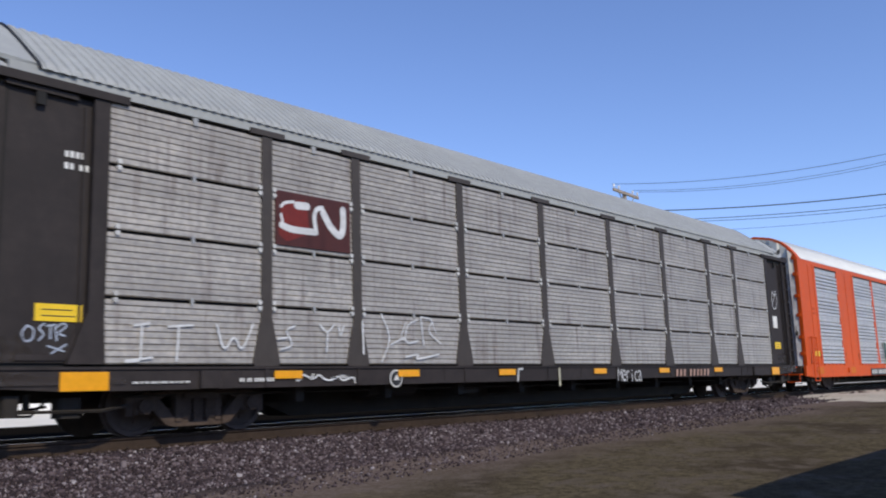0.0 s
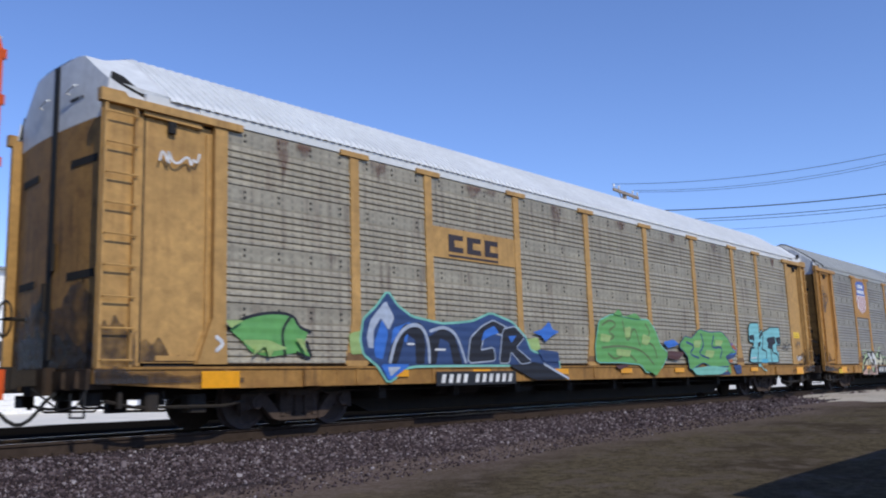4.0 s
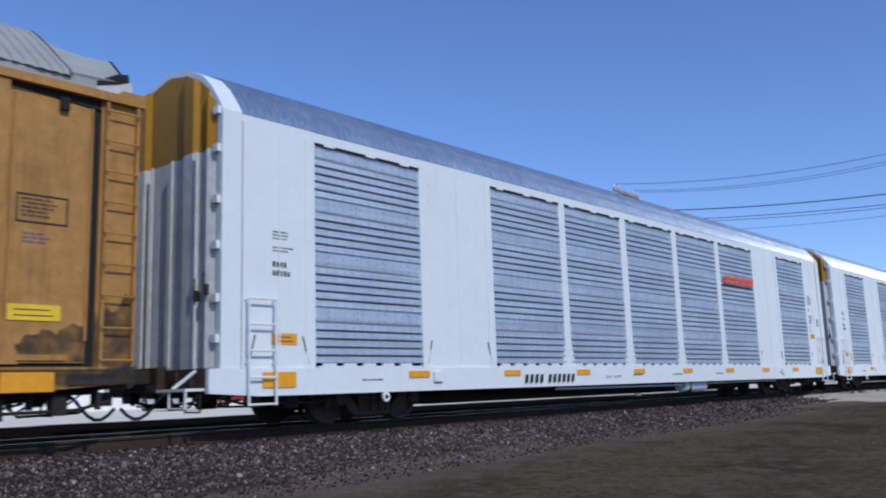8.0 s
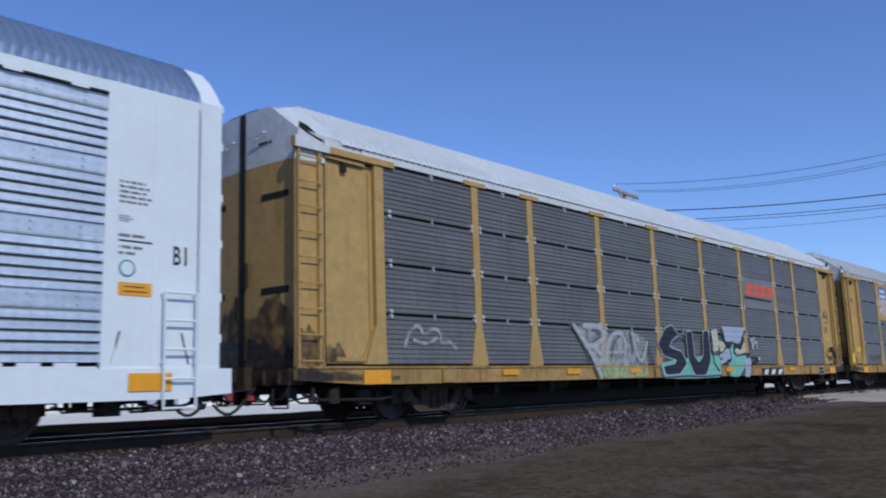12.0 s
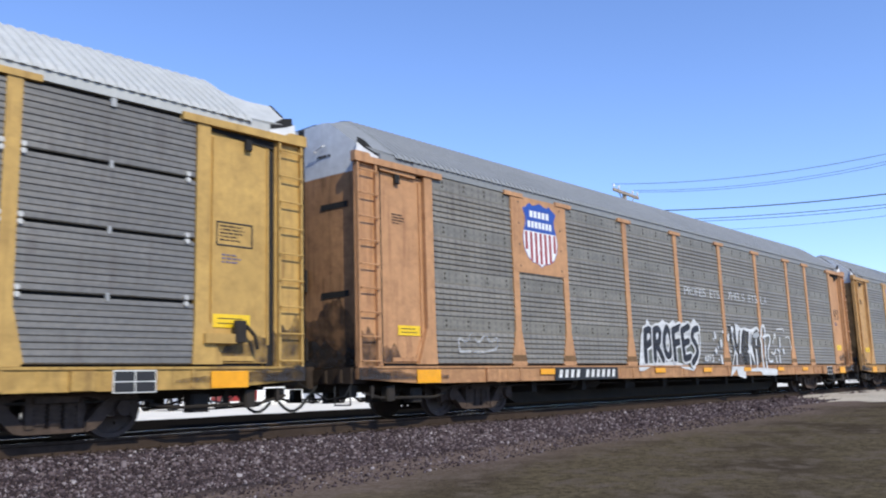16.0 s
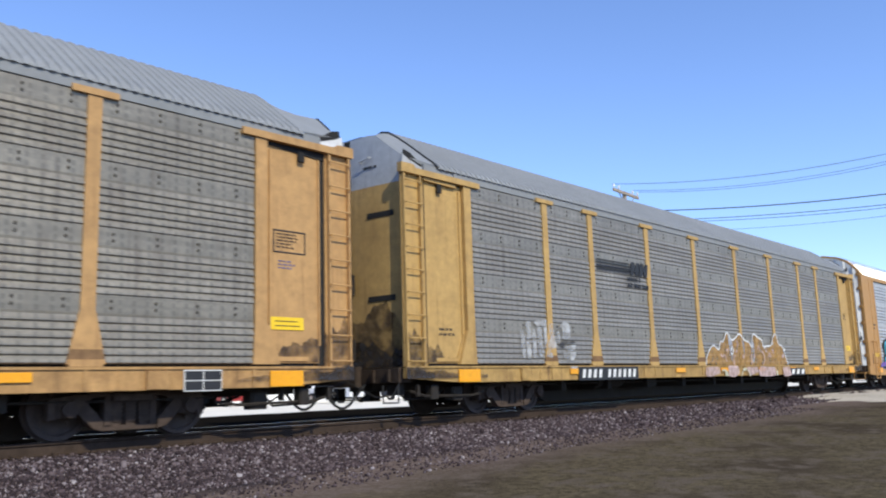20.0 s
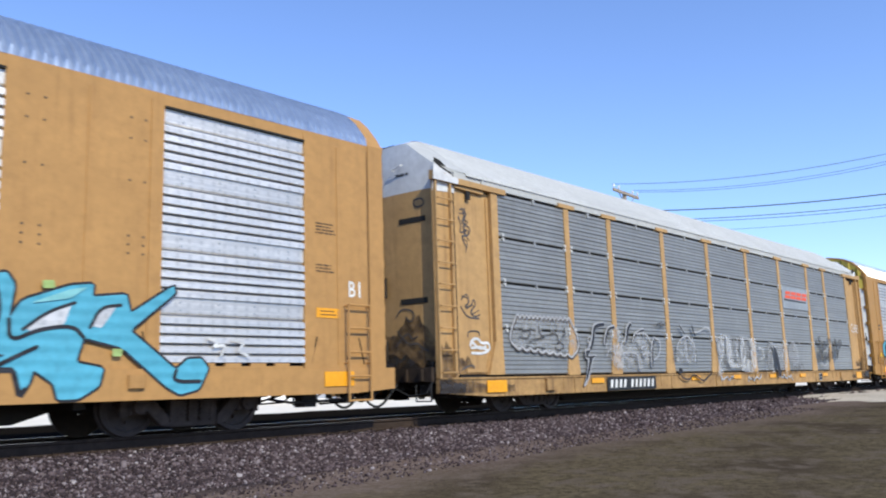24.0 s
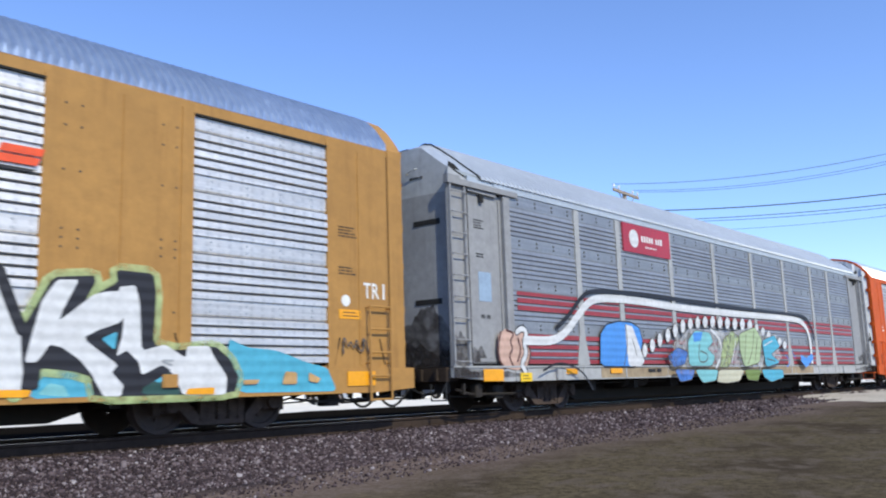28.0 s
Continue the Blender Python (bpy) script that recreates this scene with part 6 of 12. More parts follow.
def car_orange():
    orange = paint("vermilion_orange", (0.62, 0.082, 0.008), 0.22, 0.42, 0.08, 0.18)
    car, side, e = new_car("bright orange car carrier with silver corrugated panels", orange, P_BRIGHT, R_BRIGHT, paint("end_cream", (0.62, 0.60, 0.53), 0.4), paint("end_dull", (0.44, 0.43, 0.44), 0.6, 0.45, 0.3), BOLT_BRIGHT)
    number_board(car, 7.8, 10.1, 0.52, 0.80, 10, 3)
    camo = material("spray_camouflage", (0.026, 0.072, 0.060), 0.55, 0, 0.14, 8, 0.02, dirt=0.95, dirt_color=(0.19, 0.25, 0.06), ribs=0.165)
    moss = material("spray_moss_camouflage", (0.18, 0.24, 0.06), 0.55, 0, 0.14, 8, 0.02, dirt=0.95, dirt_color=(0.05, 0.10, 0.05), ribs=0.165)
    a = Art(car, "dark green and moss sprayed letters with white outlines")
    a.edged(S_WHITE, 0.085, [(10.17, 1.89), (10.25, 1.95), (10.44, 1.94), (10.55, 1.88), (10.54, 1.53), (10.81, 1.51), (10.82, 1.92), (10.99, 2.02), (11.15, 1.96), (11.18, 1.52), (11.21, 0.95), (11.14, 0.54), (10.85, 0.52), (10.87, 1.22), (10.6, 1.24), (10.64, 0.53), (10.13, 0.54), (10.25, 0.92), (10.19, 1.34)], camo)
    a.fill(moss, [(10.19, 1.24), (10.59, 1.27), (10.59, 0.98), (10.25, 0.92)])
    a.fill(moss, [(10.9, 1.22), (11.17, 1.28), (11.19, 0.97), (10.89, 0.95)])
    a.fill(S_TEAL, [(10.18, 1.71), (10.54, 1.53), (10.53, 1.29), (10.19, 1.31)])
    a.edged(S_WHITE, 0.085, [(11.22, 1.83), (11.31, 1.97), (11.52, 2.04), (11.77, 1.96), (11.94, 1.83), (12.01, 1.49), (12.25, 0.92), (12.24, 0.55), (11.87, 0.53), (11.94, 0.92), (11.64, 1), (11.34, 0.89), (11.29, 0.54), (11.32, 1.25), (11.25, 1.47)], moss)
    a.fill(S_TEAL, [(11.26, 1.83), (11.35, 1.96), (11.56, 2.01), (11.81, 1.88), (11.89, 1.71), (11.42, 1.67)])
    a.fill(S_TEAL, [(11.32, 1.25), (12.09, 1.23), (12.22, 0.8), (12.21, 0.57), (11.89, 0.56), (11.91, 0.92), (11.64, 0.99), (11.36, 0.89), (11.31, 0.58)])
    a.line(S_WHITE, 0.05, [(11.37, 1.42), (11.46, 1.56), (11.63, 1.53), (11.66, 1.45)])
    a.fill(P_BRIGHT, [(11.44, 1.17), (11.61, 1.21), (11.71, 1.06), (11.47, 1)])
    a.edged(S_WHITE, 0.085, [(12.01, 1.77), (12.17, 1.94), (12.4, 1.99), (12.62, 1.88), (12.7, 1.68), (12.6, 1.44), (12.53, 1.15), (12.8, 0.97), (12.77, 0.51), (12.22, 0.52), (12.25, 0.92), (12.14, 1.32)], S_TEAL)
    a.fill(moss, [(12.18, 1.32), (12.53, 1.35), (12.51, 1.12), (12.76, 0.94), (12.74, 0.54), (12.25, 0.55), (12.27, 0.92)])
    a.edged(S_WHITE, 0.075, [(12.74, 1.8), (12.82, 1.97), (13.01, 1.96), (13.08, 1.63), (13.07, 1.48), (13.44, 1.89), (13.64, 1.89), (13.61, 1.74), (13.26, 1.45), (13.2, 1.27), (13.77, 0.85), (13.76, 0.67), (13.55, 0.52), (12.77, 0.51), (12.84, 0.92), (13.09, 0.97), (12.8, 1.03), (12.73, 1.33)], moss)
    a.fill(S_TEAL, [(12.89, 1.24), (13.2, 1.24), (13.75, 0.84), (13.72, 0.68), (13.55, 0.55), (13.33, 0.54), (13.13, 0.91), (12.89, 0.92)])
    a.fill(S_OLIVE, [(12.88, 1.51), (13.21, 1.44), (13.16, 1.28), (12.87, 1.33)])
    a.edged(S_WHITE, 0.075, [(13.62, 1.58), (13.7, 1.9), (13.91, 2.02), (14.01, 1.91), (14.07, 2), (14.28, 1.98), (14.4, 1.54), (14.68, 0.97), (14.59, 0.5), (13.8, 0.52), (13.82, 0.85), (13.62, 1.34)], moss)
    a.fill(S_TEAL, [(13.69, 1.86), (13.91, 1.98), (13.95, 1.59), (13.93, 1.28), (13.65, 1.31)])
    a.fill(S_TEAL, [(14.08, 1.96), (14.25, 1.95), (14.37, 1.54), (14.27, 1.26), (14.12, 1.35)])
    a.line(S_WHITE, 0.05, [(13.95, 1.53), (13.88, 1.16), (13.99, 1.02), (14.13, 1.22), (14.08, 1.53)])
    a.fill(S_LIME, [(13.88, 0.91), (14.54, 0.94), (14.57, 0.53), (13.85, 0.55)])
    a.line(S_WHITE, 0.04, [(14.48, 0.79), (14.39, 0.52)])
    a.fill(orange, [(10.66, 1.21), (10.85, 1.22), (10.82, 0.55), (10.65, 0.54)])
    a.line(S_WHITE, 0.05, [(14.55, 1.35), (14.83, 1.42), (14.65, 1.26), (14.87, 1.17), (14.59, 1.13)])
    a.line(S_WHITE, 0.05, [(14.89, 1.23), (15.16, 1.3), (14.92, 1.13)])
    speed_sign(car, 17.98, 20.5, 3.34, 3.74)
    plain_label(car, 1.2, 1.72, 1.28, 1.46, y=-HALF - 0.002)
    plain_label(car, 25.5, 25.95, 1.72, 1.88, y=-HALF - 0.002)
    writing(car, 1.35, 3.0, 0.45, 2, 1, paint("faint_red", (0.42, 0.05, 0.01)), -HALF - 0.001, 0.09)
    writing(car, 25.5, 3.3, 0.5, 5, 2, paint("faint_red", (0.42, 0.05, 0.01)), -HALF - 0.001)
    part("round_label", Shape().disc((25.62, 2.1), 0.10, -HALF - 0.008, -HALF, 14).mesh("round_label", M_WSTENCIL), car)
    writing(car, 26.15, 2.22, 0.22, 1, 8, M_WSTENCIL, -HALF - 0.002, 0.16)
    placard(car, 20.9, 0.56, 0.5, 0.32)
    on_sill(car, 0.92, [], (1.5, 5.4), paint("faded_amber", (0.62, 0.16, 0.01), 0.5))
    return car


def white_head(car):
    """Hood paint that runs over the head of the ladder and the end of the door header."""
    part("header_cap", Shape().plate([(-0.045, 4.535), (0.70, 4.535), (0.70, 4.66), (0.33, 4.665), (0.28, 4.725), (-0.045, 4.725)], -HALF - 0.075, -HALF - 0.068).mesh("header_cap", H_WHITE), car, None, "white paint on the end of the door header")
    part("ladder_cap", Shape().plate([(0.015, 4.33), (0.66, 4.37), (0.66, 4.57), (0.015, 4.57)], -HALF + 0.010, -HALF + 0.018).mesh("ladder_cap", H_WHITE), car, None, "white paint over the head of the ladder")


def rust_run(car, u, z, length, w):
    """Rust that has run down a panel from its upper edge, in ragged fingers."""
    rng = random.Random(int(u * 100))
    s = Shape()
    n = 7
    for i in range(n):
        x = u + w * (i - n / 2) / n * 1.6
        d = length * (1 - abs(i - n / 2 + 0.5) / n * 1.5) * rng.uniform(0.5, 1.0)
        h = w / n * rng.uniform(0.7, 1.3)
        s.add([(x - h, FLAT + 0.002 + 0.0005 * i, z), (x + h, FLAT + 0.002 + 0.0005 * i, z), (x + h * 0.7, FLAT + 0.002 + 0.0005 * i, z - d * 0.7), (x + 0.15 * h, FLAT + 0.002 + 0.0005 * i, z - d), (x - h * 0.6, FLAT + 0.002 + 0.0005 * i, z - d * 0.75)], [(0, 1, 2, 3, 4)])
    part("rust_stain", s.mesh("rust_stain", S_RUST), car, None, "dark red rust run down the panel")


def car_white_roof():
    ochre = paint("ochre", (0.50, 0.29, 0.10), 0.6, 0.5, 0.2, 0.5)
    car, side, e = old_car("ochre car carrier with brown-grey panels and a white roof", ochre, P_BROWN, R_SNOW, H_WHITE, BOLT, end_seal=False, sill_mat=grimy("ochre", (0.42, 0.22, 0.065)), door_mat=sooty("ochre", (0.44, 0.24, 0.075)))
    p = part("sign_plate", Shape().plate([(6.5, 3.02), (9.2, 3.02), (9.2, 3.62), (6.5, 3.62)], FLAT + 0.014, FLAT + 0.06).mesh("sign_plate", ochre), car, None, "ochre sheet with a dark block emblem")
    s = Shape()
    for i in range(3):
        a = 7.05 + i * 0.56
        s.plate([(a, 3.16), (a + 0.44, 3.16), (a + 0.44, 3.26), (a + 0.18, 3.26), (a + 0.18, 3.40), (a + 0.44, 3.40), (a + 0.44, 3.50), (a, 3.50)], FLAT + 0.006, FLAT + 0.012)
    s.plate([(7.05, 3.06), (8.6, 3.06), (8.6, 3.10), (7.05, 3.10)], FLAT + 0.006, FLAT + 0.012)
    part("emblem", s.mesh("emblem", paint("indigo", (0.05, 0.04, 0.045))), p)
    a = Art(car, "blue and navy sprayed lettering edged in mint")
    a.fill(S_GREEN, [(2.03, 1.5), (2.28, 1.67), (2.78, 1.78), (3.24, 1.76), (3.34, 1.56), (3.54, 1.53), (3.44, 1.29), (3.6, 1.06), (3.31, 1.16), (2.78, 1.09), (2.45, 1.15), (2.25, 1.34)])
    a.line(S_BLACK, 0.05, [(2.03, 1.5), (2.28, 1.67), (2.78, 1.78), (3.24, 1.76), (3.34, 1.56), (3.58, 1.5)])
    a.line(S_BLACK, 0.05, [(3.18, 1.73), (2.99, 1.49), (3.07, 1.12)])
    a.fill(S_LIME, [(2.25, 1.34), (2.75, 1.35), (3.14, 1.22), (2.56, 1.14)])
    a.line(S_BLACK, 0.05, [(3.5, 1.33), (3.62, 1.04), (3.31, 1.16)])
    a.line(S_WHITE, 0.06, [(1.83, 1.37), (1.95, 1.28), (1.83, 1.18)])
    a.fill(S_LIME, [(4.40, 1.49), (4.76, 1.57), (4.77, 1.16), (4.45, 1.14)])
    a.fill(S_LIME, [(9.33, 1.49), (9.87, 1.55), (9.95, 1.28), (9.45, 1.25)])
    a.edged(S_MINT, 0.09, [(4.68, 1.40), (4.75, 1.74), (5.05, 1.96), (5.33, 2.25), (5.58, 2.00), (5.94, 1.82), (6.75, 1.72), (7.18, 1.75), (7.67, 1.80), (8.25, 1.99), (8.96, 1.83), (9.38, 1.56), (9.57, 1.25), (10.62, 1.05), (10.64, 0.70), (9.72, 0.71), (9.20, 0.97), (7.69, 0.97), (5.85, 0.96), (5.31, 0.67), (5.07, 0.96), (4.74, 1.16)], S_NAVY)
    a.fill(S_ICE, [(4.81, 1.46), (4.90, 1.74), (5.28, 2.10), (5.49, 1.80), (5.34, 1.57), (5.15, 1.79), (4.97, 1.56), (4.96, 1.25), (4.84, 1.26)])
    a.fill(S_BLUE, [(4.97, 1.33), (5.18, 1.76), (5.33, 1.53), (5.18, 1.06), (5.00, 1.10)])
    a.fill(S_BLUE, [(5.43, 1.61), (5.93, 1.75), (5.77, 1.34), (5.61, 1.53), (5.45, 1.02), (5.36, 1.06)])
    a.fill(S_BLACK, [(5.29, 1.01), (5.40, 1.33), (5.73, 1.69), (6.17, 1.74), (6.29, 1.34), (6.24, 0.98), (6.01, 0.98), (6.01, 1.42), (5.77, 1.53), (5.54, 0.98)])
    a.fill(S_BLACK, [(6.34, 0.98), (6.34, 1.46), (6.74, 1.66), (7.10, 1.54), (7.33, 0.98), (7.05, 0.98), (6.94, 1.39), (6.68, 1.47), (6.57, 0.98)])
    a.line(S_ICE, 0.07, [(5.36, 1.02), (5.50, 1.41), (5.79, 1.67), (6.18, 1.70), (6.37, 1.41), (6.38, 1.02)])
    a.line(S_ICE, 0.06, [(6.43, 1.59), (6.81, 1.69), (7.17, 1.56), (7.41, 1.02)])
    a.line(S_WHITE, 0.04, [(5.81, 1.34), (5.97, 1.34)])
    a.line(S_WHITE, 0.04, [(6.55, 1.25), (6.82, 1.25)])
    a.edged(S_ICE, 0.06, [(7.48, 1.01), (7.58, 1.48), (7.95, 1.72), (8.31, 1.85), (8.78, 1.71), (8.68, 1.56), (8.27, 1.63), (7.95, 1.47), (7.87, 1.24), (8.29, 1.30), (8.33, 1.06)], S_BLACK)
    a.fill(S_BLUE, [(8.01, 1.64), (8.33, 1.75), (8.49, 1.61), (8.18, 1.54), (7.90, 1.43)])
    a.edged(S_ICE, 0.05, [(8.47, 1.01), (8.62, 1.68), (9.02, 1.75), (9.34, 1.54), (9.02, 1.32), (9.57, 1.03), (9.20, 0.99), (8.86, 1.25), (8.77, 1.01)], S_BLACK)
    a.fill(S_BLUE, [(8.79, 1.55), (9.07, 1.57), (8.88, 1.41)])
    a.fill(S_BLUE, [(5.11, 0.98), (5.31, 0.68), (5.88, 0.98)])
    a.fill(S_ICE, [(5.28, 0.93), (5.35, 0.76), (5.62, 0.93)])
    a.fill(S_BLACK, [(8.73, 0.97), (9.66, 0.64), (10.90, 0.66), (10.02, 0.97), (9.61, 1.03), (9.40, 0.97)])
    a.line(S_ICE, 0.05, [(10.02, 0.98), (10.94, 0.66)])
    a.fill(S_BLUE, [(9.65, 1.65), (9.99, 1.73), (10.28, 1.91), (10.41, 1.74), (10.66, 1.69), (10.34, 1.59), (10.11, 1.46), (9.96, 1.59)])
    a.fill(S_NAVY, [(9.78, 1.30), (10.58, 1.25), (10.62, 1.03), (10.03, 1.03)])
    a.edged(S_MINT, 0.06, [(12.15, 1.42), (12.37, 2.00), (12.99, 2.18), (13.99, 2.09), (14.80, 2.11), (15.12, 1.85), (15.36, 1.46), (15.76, 1.25), (15.33, 0.87), (14.53, 0.77), (14.26, 0.98), (13.24, 1.03), (12.16, 1.03)], S_GREEN)
    a.line(S_OLIVE, 0.055, [(12.49, 1.91), (12.87, 2.06), (13.19, 1.93), (12.70, 1.76), (13.12, 1.63), (12.51, 1.52)])
    a.line(S_OLIVE, 0.055, [(13.46, 2.03), (13.63, 1.43), (14.02, 1.99), (14.26, 1.44)])
    a.line(S_OLIVE, 0.055, [(14.61, 2.00), (14.88, 1.76), (14.46, 1.59), (15.03, 1.45), (15.11, 1.14)])
    a.line(S_OLIVE, 0.055, [(12.43, 1.37), (13.33, 1.43), (14.35, 1.34), (14.91, 0.98)])
    a.line(S_OLIVE, 0.055, [(12.69, 1.23), (13.00, 1.07), (13.60, 1.27), (14.01, 1.05)])
    a.fill(S_LIME, [(12.40, 1.71), (12.88, 1.66), (12.75, 1.50), (12.36, 1.52)])
    a.fill(S_LIME, [(13.53, 1.87), (13.85, 1.92), (13.78, 1.64), (13.53, 1.63)])
    a.fill(S_LIME, [(14.44, 1.75), (14.86, 1.66), (14.64, 1.45), (14.33, 1.50)])
    a.fill(S_LIME, [(13.06, 1.35), (13.81, 1.32), (13.67, 1.15), (13.07, 1.19)])
    a.fill(S_RUSSET, [(12.97, 0.95), (13.74, 0.98), (13.19, 0.84)])
    a.fill(S_BLUE, [(15.50, 1.56), (16.10, 1.64), (16.42, 1.51), (15.75, 1.40)])
    a.fill(S_RUSSET, [(15.73, 1.33), (16.72, 1.30), (16.30, 1.08), (15.68, 1.14)])
    a.edged(S_NAVY, 0.06, [(16.41, 1.47), (16.78, 1.73), (17.19, 1.68), (17.71, 1.95), (18.39, 1.88), (19.21, 1.92), (19.63, 1.72), (19.94, 1.37), (19.33, 1.20), (19.67, 0.93), (18.37, 0.90), (17.83, 1.04), (16.96, 0.82), (16.88, 1.21)], S_GREEN)
    a.line(S_NAVY, 0.06, [(16.86, 1.58), (17.39, 1.48), (16.95, 1.26), (17.54, 1.15)])
    a.line(S_NAVY, 0.06, [(17.80, 1.82), (17.96, 1.49), (17.51, 1.26), (18.18, 1.15)])
    a.line(S_NAVY, 0.06, [(18.63, 1.79), (18.39, 1.42), (19.22, 1.50), (18.98, 1.16)])
    a.fill(S_LIME, [(17.30, 1.63), (17.82, 1.66), (17.63, 1.44), (17.31, 1.44)])
    a.fill(S_LIME, [(18.73, 1.68), (19.27, 1.67), (19.08, 1.50), (18.69, 1.52)])
    a.fill(S_LIME, [(18.05, 1.38), (18.64, 1.36), (18.45, 1.15), (17.94, 1.20)])
    a.fill(S_MINT, [(17.03, 0.86), (18.38, 0.93), (19.57, 0.86), (18.97, 0.68), (17.35, 0.67)])
    a.fill(S_LIME, [(2.53, 1.30), (2.41, 1.09), (2.65, 1.26), (2.73, 1.07), (2.88, 1.27)])
    a.fill(S_LIME, [(3.23, 1.38), (3.47, 1.11), (3.39, 1.38)])
    a.fill(S_LIME, [(2.03, 1.50), (1.94, 1.62), (2.26, 1.63)])
    a.fill(S_GREEN, [(12.99, 2.18), (13.28, 2.33), (13.49, 2.14), (14.09, 2.26), (14.42, 2.10)])
    a.fill(S_GREEN, [(14.54, 0.83), (15.00, 0.68), (15.34, 0.91)])
    a = Art(car, "green sprayed arrow letters with navy shade and blue edges")
    a.fill(S_NAVY, [(18.38, 0.86), (18.58, 1.48), (18.88, 1.73), (19.06, 1.85), (19.45, 1.61), (19.73, 1.6), (20.32, 1.33), (20.11, 1.18), (19.54, 1.11), (19.47, 1.04), (19.78, 0.67), (18.81, 0.66)])
    a.edged(S_BLUE, 0.06, [(18.88, 1.66), (19.07, 1.81), (19.38, 1.57), (19.71, 1.55), (20.28, 1.33), (19.81, 1.28), (19.53, 1.27), (19.42, 1.48), (19.09, 1.4), (18.97, 1.23)], S_GREEN)
    a.fill(S_LIME, [(19.07, 1.67), (19.28, 1.62), (19.25, 1.51), (19.08, 1.49)])
    a.fill(S_LIME, [(19.45, 1.5), (19.95, 1.48), (19.77, 1.42), (19.83, 1.35), (19.47, 1.36)])
    a.fill(S_GREEN, [(18.65, 1.22), (19.09, 1.3), (19.44, 1.1), (19.77, 0.99), (19.78, 0.67), (19.45, 0.85), (19.11, 0.99), (18.8, 0.79)])
    a.fill(S_LIME, [(18.79, 1.06), (19.1, 1.23), (19.37, 1.11), (19.1, 1.04)])
    a.fill(S_PURPLE, [(19.36, 1.65), (19.44, 1.73), (19.58, 1.75), (19.69, 1.69), (19.76, 1.58), (19.52, 1.61)])
    a.fill(S_ORANGE, [(19.55, 1.65), (19.73, 1.65), (19.75, 1.56), (19.57, 1.58)])
    a.fill(S_PURPLE, [(19.8, 1.6), (20.02, 1.61), (20.29, 1.46), (20.33, 1.36), (20.1, 1.45)])
    a.fill(S_ORANGE, [(19.8, 1.53), (20.14, 1.56), (20.29, 1.4), (19.99, 1.46)])
    a.fill(S_NAVY, [(19.97, 0.94), (20.54, 0.97), (20.55, 0.7), (20.17, 0.68)])
    a.fill(S_ORANGE, [(19.71, 1.1), (19.93, 1.12), (19.95, 1.03), (19.73, 1.03)])
    a.line(S_WHITE, 0.035, [(19.36, 1.64), (19.41, 1.71), (19.58, 1.77), (19.74, 1.71)])
    a = Art(car, "aqua sprayed block letters with black shade")
    a.edged(S_BLACK, 0.06, [(21.36, 1.77), (21.39, 2.12), (21.53, 2.26), (22.15, 2.29), (22.21, 2.22), (22.18, 1.94), (22.48, 2.09), (22.5, 2), (23.01, 2.11), (23.12, 2.17), (23.93, 2.2), (24, 2.11), (23.98, 1.9), (24.02, 1.76), (23.95, 1.63), (23.61, 1.62), (23.61, 1.4), (23.76, 1.36), (23.74, 1.05), (21.23, 1.04), (21.41, 1.47), (21.66, 1.54), (21.71, 1.66), (21.39, 1.69)], S_AQUA)
    a.fill(S_BLACK, [(21.38, 1.88), (21.77, 1.92), (21.78, 1.76), (21.71, 1.65), (21.66, 1.74), (21.39, 1.74)])
    a.fill(S_BLACK, [(22.16, 1.89), (22.48, 2.06), (22.48, 1.96), (22.21, 1.77)])
    a.fill(S_BLACK, [(22.04, 1.66), (22.31, 1.71), (22.21, 1.56), (22.04, 1.51)])
    a.fill(S_BLACK, [(22.93, 1.85), (23.54, 1.9), (23.54, 1.67), (23.28, 1.6), (23.28, 1.39), (23.15, 1.35), (23.15, 1.48), (22.8, 1.49), (22.9, 1.65), (22.77, 1.77)])
    a.fill(S_BLACK, [(23.61, 1.86), (24, 1.9), (23.98, 1.65), (23.71, 1.64), (23.61, 1.77)])
    a.line(S_BLACK, 0.05, [(22.02, 1.51), (21.92, 1.06)])
    a.line(S_BLACK, 0.05, [(22.36, 1.44), (22.64, 1.42), (22.71, 1.3), (22.52, 0.99)])
    a.line(S_BLACK, 0.05, [(23.06, 1.48), (23.09, 1.05)])
    a.line(S_BLACK, 0.05, [(22.48, 1.96), (22.46, 1.72), (22.31, 1.46)])
    a.line(S_BLACK, 0.05, [(23.28, 1.35), (23.65, 1.31), (23.71, 1.05)])
    a.line(S_BLACK, 0.05, [(21.23, 1.04), (21.41, 1.47), (21.69, 1.5)])
    a.fill(S_CYAN, [(22.17, 1.02), (22.29, 1.15), (22.75, 1.15), (22.72, 1.02)])
    a.line(S_AQUA, 0.04, [(22.17, 0.91), (22.32, 0.81), (22.57, 0.77)])
    a.line(S_WHITE, 0.04, [(21.38, 1.17), (21.78, 1.18)])
    a.fill(S_AQUA, [(21.9, 0.99), (22.12, 0.99), (22.12, 0.9), (21.92, 0.9)])
    a.line(S_DUSK, 0.05, [(24.16, 1.67), (24.44, 1.61), (24.38, 1.47), (24.63, 1.47), (24.6, 1.64), (24.9, 1.65)])
    a.line(S_DUSK, 0.05, [(24.13, 1.53), (24.41, 1.52), (24.51, 1.71)])
    scribble(car, 25.4, 25.95, 1.02, 1.35, S_WHITE, 19, 0.05, 4)
    scribble(car, 25.5, 25.9, 1.5, 1.85, S_DUSK, 20, 0.03, 2)
